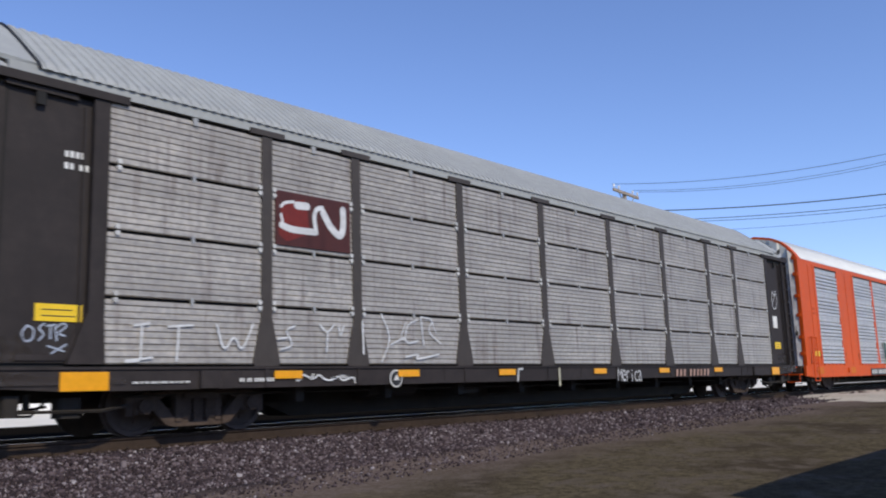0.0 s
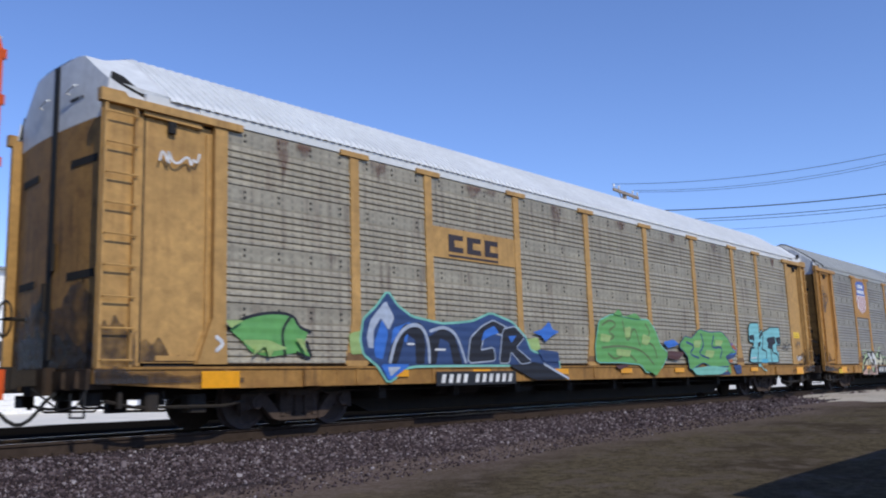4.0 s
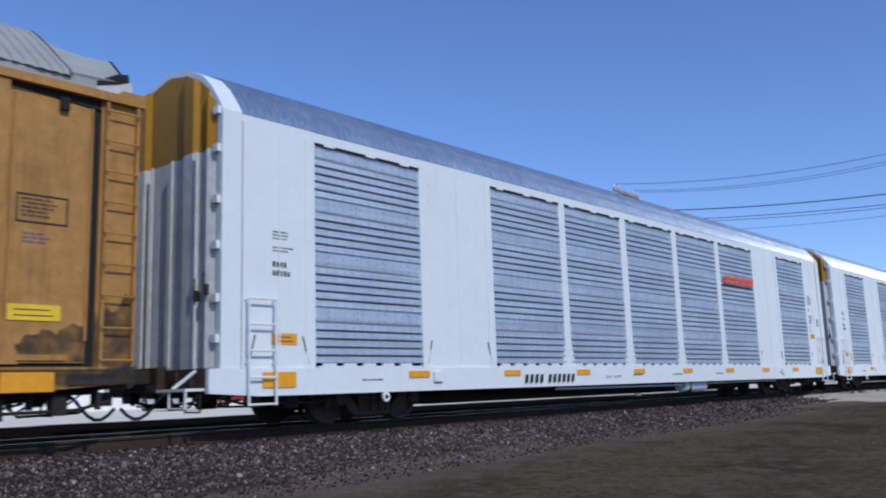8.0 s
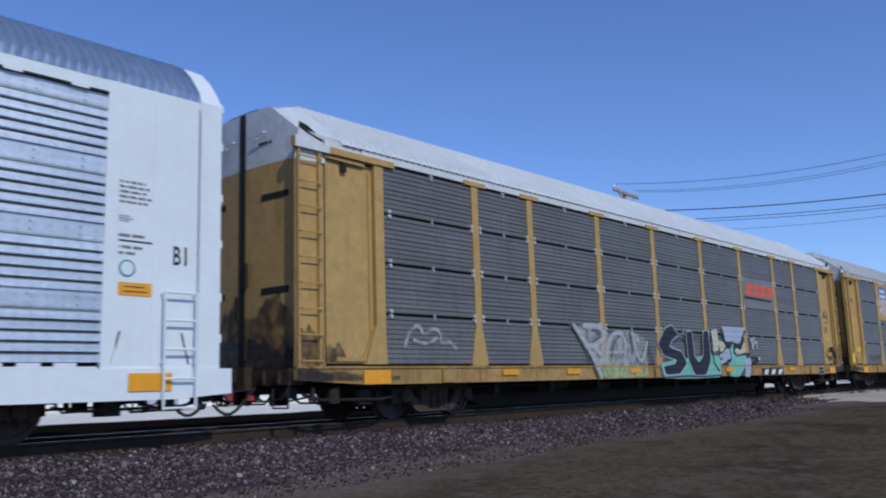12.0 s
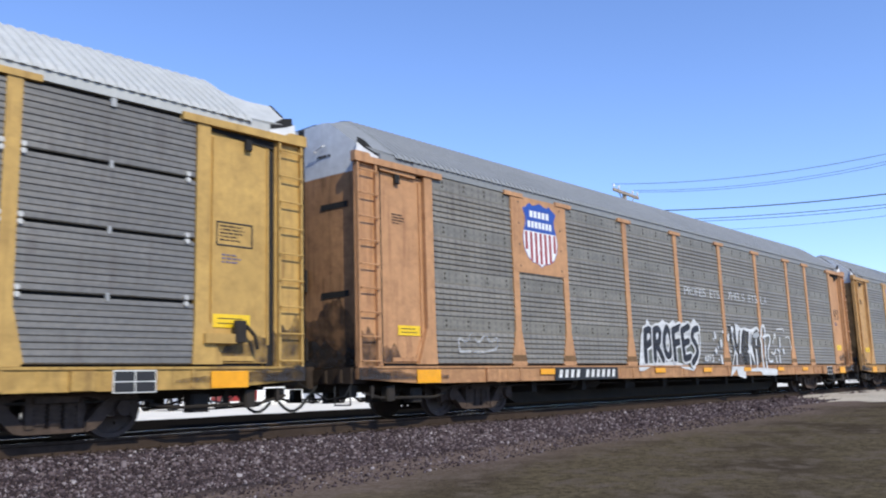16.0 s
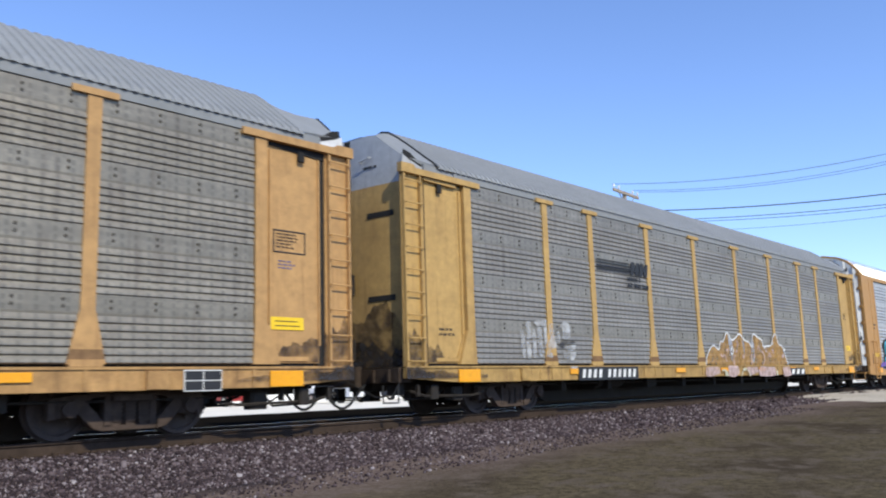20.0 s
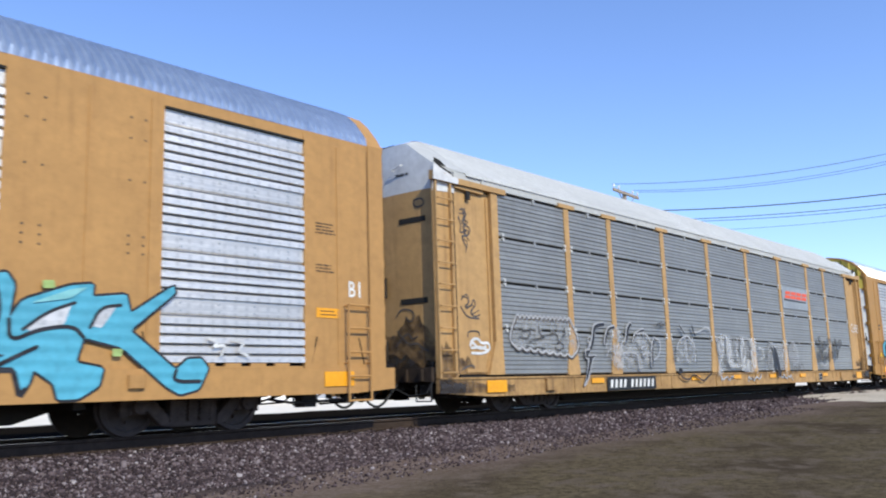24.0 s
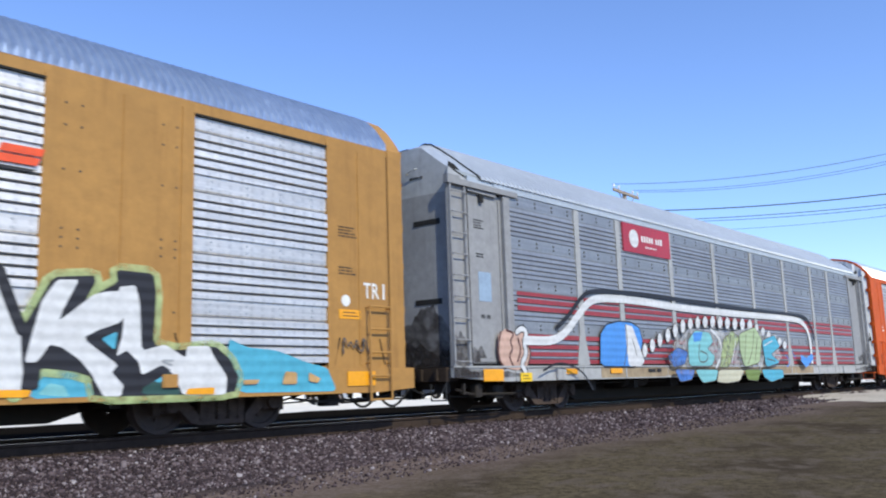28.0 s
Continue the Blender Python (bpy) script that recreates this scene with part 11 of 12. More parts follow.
def car_low_strip():
    f = paint("light_tan", (0.49, 0.295, 0.125), 0.45, 0.5, 0.12, 0.35)
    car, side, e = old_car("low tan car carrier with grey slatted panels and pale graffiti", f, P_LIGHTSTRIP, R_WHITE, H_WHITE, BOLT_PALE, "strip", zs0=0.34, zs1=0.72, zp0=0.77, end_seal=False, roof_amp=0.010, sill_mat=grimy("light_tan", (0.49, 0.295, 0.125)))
    speed_sign(car, 18.05, 20.4, 3.14, 3.58, FLAT, material("pale_field_2", (0.34, 0.36, 0.38), 0.5, 0.3))
    number_board(car, 5.95, 8.35, 0.36, 0.67, 10, 3)
    a = Art(car, "large pale sprayed throw-up outlines with black shade strokes")
    a.fill(S_FAINT, [(2.35, 1.37), (2.28, 1.72), (2.48, 2.00), (2.56, 2.00), (2.64, 2.00), (2.72, 2.00), (2.80, 2.00), (2.88, 2.00), (2.96, 2.00), (3.04, 2.00), (3.12, 2.00), (3.20, 2.00), (3.28, 2.00), (3.36, 2.00), (3.44, 2.00), (3.52, 2.00), (3.60, 2.00), (3.68, 2.00), (3.76, 2.00), (3.84, 2.00), (3.92, 2.00), (4.00, 2.00), (4.08, 2.00), (4.16, 2.00), (4.25, 2.00), (4.33, 2.00), (4.41, 2.00), (4.49, 2.00), (4.70, 1.72), (4.79, 1.32), (4.54, 1.15), (4.40, 1.16), (4.25, 1.17), (4.11, 1.18), (3.97, 1.20), (3.83, 1.21), (3.69, 1.22), (3.55, 1.23), (3.41, 1.24), (3.27, 1.25), (3.12, 1.26), (2.98, 1.27), (2.84, 1.28), (2.70, 1.29), (2.56, 1.31), (2.42, 1.32)])
    a.line(S_DUSK, 0.06, [(2.37, 1.34), (2.24, 1.45), (2.30, 1.69), (2.46, 1.91), (2.50, 1.97), (2.54, 1.99), (2.58, 1.97), (2.62, 1.92), (2.66, 1.97), (2.70, 1.99), (2.74, 1.97), (2.78, 1.92), (2.82, 1.97), (2.86, 1.99), (2.90, 1.97), (2.95, 1.92), (2.99, 1.97), (3.03, 1.99), (3.07, 1.97), (3.11, 1.92), (3.15, 1.97), (3.19, 1.99), (3.23, 1.97), (3.27, 1.92), (3.31, 1.97), (3.35, 1.99), (3.39, 1.97), (3.43, 1.92), (3.47, 1.97), (3.51, 1.99), (3.55, 1.97), (3.59, 1.92), (3.63, 1.97), (3.67, 1.99), (3.71, 1.97), (3.75, 1.92), (3.79, 1.97), (3.83, 1.99), (3.87, 1.97), (3.91, 1.92), (3.95, 1.97), (3.99, 2.00), (4.03, 1.97), (4.07, 1.92), (4.11, 1.97), (4.15, 2.00), (4.19, 1.97), (4.23, 1.92), (4.27, 1.97), (4.31, 2.00), (4.35, 1.97), (4.39, 1.92), (4.43, 1.97), (4.47, 2.00), (4.51, 1.97), (4.55, 1.92), (4.72, 1.69), (4.85, 1.47), (4.82, 1.29), (4.63, 1.17), (4.56, 1.12), (4.49, 1.11), (4.42, 1.13), (4.35, 1.19), (4.28, 1.14), (4.21, 1.13), (4.14, 1.15), (4.07, 1.21), (4.00, 1.17), (3.93, 1.15), (3.86, 1.18), (3.79, 1.23), (3.71, 1.19), (3.64, 1.17), (3.57, 1.20), (3.50, 1.25), (3.43, 1.21), (3.36, 1.19), (3.29, 1.22), (3.22, 1.28), (3.15, 1.23), (3.08, 1.22), (3.01, 1.24), (2.94, 1.30), (2.87, 1.25), (2.80, 1.24), (2.73, 1.26), (2.65, 1.32), (2.58, 1.28), (2.51, 1.26), (2.44, 1.29), (2.37, 1.34)])
    a.line(S_WHITEWASH, 0.045, [(2.35, 1.37), (2.21, 1.48), (2.28, 1.72), (2.44, 1.94), (2.48, 2.00), (2.52, 2.02), (2.56, 2.00), (2.60, 1.95), (2.64, 2.00), (2.68, 2.02), (2.72, 2.00), (2.76, 1.95), (2.80, 2.00), (2.84, 2.02), (2.88, 2.00), (2.92, 1.95), (2.96, 2.00), (3.00, 2.02), (3.04, 2.00), (3.08, 1.95), (3.12, 2.00), (3.16, 2.02), (3.20, 2.00), (3.24, 1.95), (3.28, 2.00), (3.32, 2.02), (3.36, 2.00), (3.40, 1.95), (3.44, 2.00), (3.48, 2.02), (3.52, 2.00), (3.56, 1.95), (3.60, 2.00), (3.64, 2.02), (3.68, 2.00), (3.72, 1.95), (3.76, 2.00), (3.80, 2.02), (3.84, 2.00), (3.88, 1.95), (3.92, 2.00), (3.96, 2.03), (4.00, 2.00), (4.04, 1.95), (4.08, 2.00), (4.12, 2.03), (4.16, 2.00), (4.21, 1.95), (4.25, 2.00), (4.29, 2.03), (4.33, 2.00), (4.37, 1.95), (4.41, 2.00), (4.45, 2.03), (4.49, 2.00), (4.53, 1.95), (4.70, 1.72), (4.82, 1.50), (4.79, 1.32), (4.61, 1.20), (4.54, 1.15), (4.47, 1.14), (4.40, 1.16), (4.33, 1.22), (4.25, 1.17), (4.18, 1.16), (4.11, 1.18), (4.04, 1.24), (3.97, 1.20), (3.90, 1.18), (3.83, 1.21), (3.76, 1.26), (3.69, 1.22), (3.62, 1.20), (3.55, 1.23), (3.48, 1.28), (3.41, 1.24), (3.34, 1.22), (3.27, 1.25), (3.20, 1.31), (3.12, 1.26), (3.05, 1.25), (2.98, 1.27), (2.91, 1.33), (2.84, 1.28), (2.77, 1.27), (2.70, 1.29), (2.63, 1.35), (2.56, 1.31), (2.49, 1.29), (2.42, 1.32), (2.35, 1.37)])
    a.line(S_SMOKE, 0.05, [(3.26, 1.79), (3.29, 1.65), (3.35, 1.58)])
    a.line(S_SMOKE, 0.05, [(3.93, 1.43), (4.10, 1.47), (4.20, 1.39), (4.14, 1.29), (3.92, 1.28), (3.85, 1.34)])
    a.line(S_SMOKE, 0.05, [(3.44, 1.56), (3.22, 1.51), (3.04, 1.50), (2.92, 1.45)])
    a.line(S_SMOKE, 0.05, [(4.24, 1.78), (4.27, 1.66), (4.17, 1.58)])
    a.line(S_SMOKE, 0.05, [(2.80, 1.36), (3.03, 1.29), (3.25, 1.34), (3.47, 1.30)])
    a.line(S_SMOKE, 0.05, [(2.66, 1.67), (2.97, 1.71), (2.85, 1.50), (2.55, 1.55)])
    a.line(S_SMOKE, 0.05, [(3.37, 1.57), (3.91, 1.68), (4.00, 1.49)])
    a.line(S_WHITEWASH, 0.14, [(5.91, 1.93), (5.59, 1.90), (5.47, 1.82), (5.42, 1.58), (5.33, 1.40), (5.22, 1.32)])
    a.line(S_BLACK, 0.085, [(5.93, 1.92), (5.61, 1.89), (5.49, 1.80), (5.44, 1.57), (5.35, 1.38), (5.24, 1.30)])
    a.line(S_WHITEWASH, 0.11499999999999999, [(5.95, 1.49), (6.02, 1.70), (6.15, 1.84), (6.40, 1.88)])
    a.line(S_BLACK, 0.06, [(5.97, 1.48), (6.04, 1.69), (6.17, 1.83), (6.42, 1.87)])
    a.line(S_WHITEWASH, 0.145, [(7.20, 1.97), (7.05, 1.88), (7.00, 1.68), (6.90, 1.48), (6.77, 1.48)])
    a.line(S_BLACK, 0.09, [(7.22, 1.96), (7.07, 1.86), (7.02, 1.67), (6.92, 1.47), (6.79, 1.47)])
    a.line(S_WHITEWASH, 0.11, [(7.31, 1.57), (7.41, 1.72), (7.65, 1.81), (7.84, 1.85)])
    a.line(S_BLACK, 0.055, [(7.33, 1.56), (7.43, 1.71), (7.67, 1.80), (7.86, 1.84)])
    a.line(S_WHITEWASH, 0.125, [(8.21, 0.95), (8.23, 1.25), (8.28, 1.48), (8.41, 1.63)])
    a.line(S_BLACK, 0.07, [(8.23, 0.94), (8.25, 1.23), (8.30, 1.47), (8.43, 1.62)])
    a.line(S_WHITEWASH, 0.09, [(6.79, 1.23), (7.42, 1.24), (7.57, 1.01), (7.58, 0.84)])
    a.line(S_BLACK, 0.035, [(6.81, 1.22), (7.44, 1.23), (7.59, 1.00), (7.60, 0.83)])
    a.line(S_WHITEWASH, 0.08499999999999999, [(7.71, 1.38), (7.86, 1.41)])
    a.line(S_BLACK, 0.03, [(7.73, 1.37), (7.88, 1.40)])
    a.line(S_WHITEWASH, 0.08499999999999999, [(7.75, 1.21), (8.09, 1.24)])
    a.line(S_BLACK, 0.03, [(7.77, 1.20), (8.11, 1.23)])
    a.fill(S_WHITEWASH, [(5.02, 1.33), (5.26, 1.34), (5.18, 1.18), (5.53, 1.21), (5.36, 1.09), (5.27, 0.92), (5.14, 0.67), (4.96, 0.47), (4.88, 0.49), (5.01, 0.70), (5.09, 0.92), (5.13, 1.09), (5.01, 1.11)])
    a.fill(S_BLACK, [(5.06, 1.29), (5.24, 1.30), (5.12, 1.15), (5.48, 1.18), (5.33, 1.11), (5.24, 0.94), (5.11, 0.70), (4.94, 0.50), (5.04, 0.75), (5.14, 0.95), (5.19, 1.11), (5.04, 1.13)])
    a.line(S_WHITEWASH, 0.035, [(5.24, 1.47), (5.15, 1.53), (5.21, 1.62), (5.30, 1.62), (5.32, 1.54), (5.24, 1.47), (5.19, 1.38)])
    a.line(S_WHITEWASH, 0.04, [(6.51, 1.87), (6.60, 1.74), (6.58, 1.60), (6.39, 1.32)])
    a.line(S_WHITEWASH, 0.035, [(7.48, 1.74), (7.86, 1.78), (8.14, 1.64), (8.27, 1.41)])
    a.line(S_WHITEWASH, 0.045, [(8.43, 1.65), (8.68, 1.60), (8.69, 1.36), (8.49, 1.15), (8.29, 1.09)])
    a.line(S_WHITEWASH, 0.035, [(5.96, 1.18), (6.06, 1.32), (6.23, 1.35), (6.34, 1.21)])
    a.line(S_WHITEWASH, 0.03, [(6.64, 1.14), (6.90, 1.16), (6.98, 1.05), (6.95, 0.89)])
    a.line(S_WHITEWASH, 0.025, [(7.35, 1.20), (7.60, 1.06), (7.62, 0.83)])
    a.line(S_WHITEWASH, 0.03, [(5.97, 1.48), (5.95, 1.32)])
    a.line(S_WHITEWASH, 0.035, [(6.35, 1.48), (6.32, 1.27), (6.36, 1.00)])
    a.fill(S_FAINT, [(5.99, 1.48), (6.17, 1.80), (6.55, 1.87), (7.00, 1.44), (7.38, 1.68), (7.86, 1.81), (8.23, 1.53), (8.17, 1.06), (7.51, 0.83), (6.28, 0.84)])
    a.fill(S_VEIL, [(6.40, 1.43), (6.66, 1.49), (6.74, 1.16), (6.69, 0.88), (6.38, 0.87)])
    a.line(S_SMOKE, 0.06, [(8.56, 2.01), (8.83, 2.07), (8.98, 2.00), (9.11, 2.07), (8.71, 1.96)])
    a.line(S_BLACK, 0.06, [(9.85, 2.03), (9.98, 1.93), (10.11, 1.79)])
    a.line(S_BLACK, 0.08, [(10.60, 2.03), (10.67, 1.91), (10.75, 1.78)])
    a.line(S_BLACK, 0.03, [(10.10, 1.73), (10.25, 1.51), (10.28, 1.19), (10.26, 1.00)])
    a.line(S_BLACK, 0.03, [(10.74, 1.45), (10.74, 1.20), (10.73, 1.00)])
    a.line(S_BLACK, 0.04, [(9.51, 1.37), (9.43, 1.06)])
    a.line(S_BLACK, 0.045, [(9.62, 0.82), (9.72, 0.66), (9.93, 0.57), (10.27, 0.56), (10.40, 0.69), (10.69, 0.65), (11.04, 0.49), (11.36, 0.61), (11.62, 0.71)])
    a.fill(S_BLACK, [(9.61, 0.88), (9.82, 0.85), (9.84, 0.75), (9.61, 0.74)])
    a.fill(S_FAINT, [(9.56, 1.37), (9.69, 1.56), (9.99, 1.72), (10.28, 1.76), (10.61, 1.58), (10.73, 1.32), (10.69, 1.00), (9.51, 1.03)])
    a.line(S_WHITEWASH, 0.045, [(9.56, 1.37), (9.69, 1.56), (9.99, 1.72), (10.28, 1.76), (10.61, 1.58), (10.71, 1.39)])
    a.line(S_WHITEWASH, 0.045, [(10.70, 1.87), (11.07, 1.89), (11.40, 2.03), (11.72, 2.01), (11.77, 1.91)])
    a.line(S_WHITEWASH, 0.03, [(9.85, 2.05), (10.12, 1.85)])
    a.line(S_WHITEWASH, 0.025, [(10.05, 1.79), (10.16, 1.51), (10.15, 1.06)])
    a.fill(S_VEIL, [(12.11, 1.81), (12.3, 1.76), (12.56, 1.89), (12.63, 1.41), (12.29, 0.94), (12.47, 0.79), (12.26, 0.62), (12.07, 0.65), (12.21, 1.17)])
    a.line(S_VEIL, 0.063, [(12.45, 1.77), (12.67, 1.89), (12.58, 1.47)])
    a.fill(S_VEIL, [(12.76, 1.78), (12.92, 1.84), (13.11, 1.54), (13.16, 1), (13.76, 1), (13.84, 1.81), (14.07, 1.79), (13.95, 1.18), (14.57, 1.06), (14.59, 1.74), (14.9, 1.81), (15.06, 1.65), (14.91, 0.87), (14.66, 0.71), (13.96, 0.75), (13.53, 0.87), (12.99, 0.85), (12.75, 1.06)])
    a.line(S_VEIL, 0.081, [(12.81, 1.78), (12.94, 1.42), (13, 1)])
    a.line(S_VEIL, 0.072, [(13.62, 1.8), (13.47, 1.37), (13.65, 0.94)])
    a.line(S_VEIL, 0.081, [(14.01, 1.78), (14.15, 1.44), (13.98, 0.93)])
    a.line(S_VEIL, 0.072, [(14.53, 1.74), (14.74, 1.45), (14.62, 0.93)])
    a.line(S_VEIL, 0.072, [(13, 0.94), (13.75, 0.9), (14.8, 0.97)])
    a.line(S_VEIL, 0.054, [(15.08, 1.78), (14.95, 1.19), (14.95, 0.67)])
    a.line(S_VEIL, 0.063, [(15.23, 1.49), (15.74, 1.47), (15.4, 1.33), (15.7, 1.2), (15.25, 1.13)])
    a.line(S_DUSK, 0.030, [(15.7, 0.6), (15.9, 1.2), (16.26, 1.41)])
    a.line(S_VEIL, 0.054, [(15.78, 0.8), (15.97, 1.27), (16.27, 1.48), (16.34, 1)])
    a.fill(S_BLACK, [(16.42, 1.65), (16.74, 1.41), (16.89, 1), (16.97, 0.58), (16.76, 0.58), (16.55, 1.07)])
    a.line(S_VEIL, 0.054, [(16.36, 1.72), (16.68, 1.48), (16.99, 1.7), (16.78, 1.21), (17.29, 1.28), (17.57, 1.71), (17.69, 1.57)])
    a.line(S_VEIL, 0.063, [(17.61, 1.5), (17.48, 0.58)])
    a.line(S_WHITEWASH, 0.031, [(18.17, 1.73), (18.48, 1.74), (18.36, 1.44)])
    a.line(S_DUSK, 0.030, [(18.07, 1.07), (17.92, 0.57), (18.37, 1), (18.46, 0.63), (18.77, 1.07), (18.63, 0.71), (19.01, 1.07), (19.19, 0.7)])
    a.line(S_DUSK, 0.021, [(16.82, 0.52), (17.08, 0.86)])
    for pts in ([(20.85, 1.95), (21.15, 2.02), (21.30, 1.80), (21.02, 1.62)], [(21.25, 1.75), (21.60, 1.88), (21.78, 1.60), (21.40, 1.42)], [(20.90, 1.45), (21.30, 1.55), (21.45, 1.15), (21.05, 1.02), (20.82, 1.20)],
                [(21.55, 1.30), (21.85, 1.45), (22.00, 1.15), (21.70, 0.98)], [(21.80, 1.92), (22.25, 2.00), (22.30, 1.72), (21.95, 1.66)], [(22.70, 1.98), (23.05, 1.92), (23.25, 1.70), (22.85, 1.60)],
                [(22.62, 1.50), (22.95, 1.58), (23.10, 1.25), (22.72, 1.10)], [(23.15, 1.88), (23.60, 1.96), (23.70, 1.68), (23.30, 1.60)], [(22.15, 1.40), (22.42, 1.52), (22.50, 1.22), (22.22, 1.12)]):
        a.fill(S_SMOKE, rounded(pts + pts[:1], 2)[:-1])
    a.line(S_SMOKE, 0.14, [(20.95, 1.85), (21.40, 1.60), (21.10, 1.25), (21.70, 1.15), (22.05, 1.55)])
    a.line(S_SMOKE, 0.14, [(22.75, 1.80), (23.05, 1.45), (22.80, 1.20), (23.35, 1.70)])
    a.line(S_WHITEWASH, 0.031, [(20.99, 1.04), (21.33, 0.88), (21.74, 1.04)])
    a.line(S_WHITEWASH, 0.031, [(21.43, 1.44), (21.82, 1.49), (21.68, 1.24)])
    dusting(car, [(13.0, 1.4, 0.6, 0.45), (14.2, 1.4, 0.85, 0.45), (16.5, 1.2, 0.5, 0.5), (17.4, 1.2, 0.5, 0.45), (18.5, 1.3, 0.5, 0.4)], 5, 0.0719, 0.800, S_WHITEWASH)
    scribble(car, 12.4, 13.4, 0.42, 0.70, S_WHITEWASH, 51, 0.05, 4)
    scribble(car, 14.2, 15.4, 0.42, 0.70, S_WHITEWASH, 52, 0.05, 4)
    scribble(car, 16.9, 18.2, 0.42, 0.70, S_WHITEWASH, 53, 0.05, 4)
    tag(car, "Chee", 25.35, 26.25, 2.25, 2.62, [(S_WHITE, -0.012, 0)], "white handwriting on the end door", jitter=0.4)
    door_doodle(car, [[(0.82, 3.98), (1.12, 4.02), (0.86, 3.88), (1.16, 3.84), (0.84, 3.70), (1.18, 3.64), (0.86, 3.48), (1.08, 3.44), (0.98, 3.20)], [(0.90, 4.12), (1.04, 3.80), (0.90, 3.60), (1.12, 3.46)], [(0.82, 2.32), (1.10, 2.26), (0.86, 2.02), (1.22, 2.20), (1.06, 1.94), (1.34, 2.06)]], 0.018, S_DUSK, "dense thin scribble on the side door")
    door_doodle(car, [[(0.84, 4.06), (0.99, 4.10), (1.05, 3.94), (0.87, 3.83), (1.00, 3.76), (1.16, 3.72), (1.10, 3.54), (0.87, 3.55), (0.93, 3.41), (1.03, 3.31)], [(0.79, 3.91), (0.88, 3.75), (0.81, 3.57), (1.03, 3.65)], [(0.99, 4.10), (0.94, 3.81), (1.01, 3.53)], [(0.80, 2.25), (0.98, 2.40), (1.04, 2.18), (0.86, 2.12), (1.07, 2.10), (1.18, 2.30), (1.25, 2.14), (1.03, 2.02), (1.20, 1.91), (1.36, 1.97)], [(0.78, 2.11), (0.95, 1.90), (1.33, 1.89)], [(0.75, 0.87), (0.93, 0.95), (1.14, 0.96), (1.12, 0.86)], [(0.96, 1.52), (0.97, 1.63), (1.31, 1.64), (1.32, 1.55)]], 0.03, S_DUSK, "thin dark tags down the side door")
    door_doodle(car, [[(1.03, 1.35), (1.07, 1.46), (1.26, 1.50), (1.38, 1.39), (1.61, 1.42), (1.65, 1.28), (1.42, 1.19), (1.07, 1.20)], [(1.06, 1.30), (1.34, 1.33), (1.58, 1.26)], [(1.10, 1.41), (1.29, 1.28), (1.51, 1.33)]], 0.055, S_WHITE, "white scrawl low on the side door")
    end_doodle(car, [[(-0.40, 1.95), (-0.51, 2.08), (-0.65, 2.09), (-0.82, 2.04), (-0.87, 1.91), (-0.75, 1.81), (-0.65, 1.93)], [(-0.43, 1.67), (-0.57, 1.50), (-0.73, 1.38), (-0.93, 1.42), (-1.03, 1.31), (-1.18, 1.25)], [(-0.41, 1.40), (-0.57, 1.55), (-0.71, 1.62), (-0.80, 1.48), (-0.91, 1.53)], [(-0.92, 4.24), (-1.15, 4.25), (-1.17, 4.09), (-0.93, 4.08), (-0.92, 4.24)]], 0.034, S_DUSK, "dark tags low on the end door")
    white_head(car)
    on_sill(car, 0.72, MIDS, (1.72, 25.7))
    placard(car, 20.9, 0.40, 0.3, 0.24)
    return car


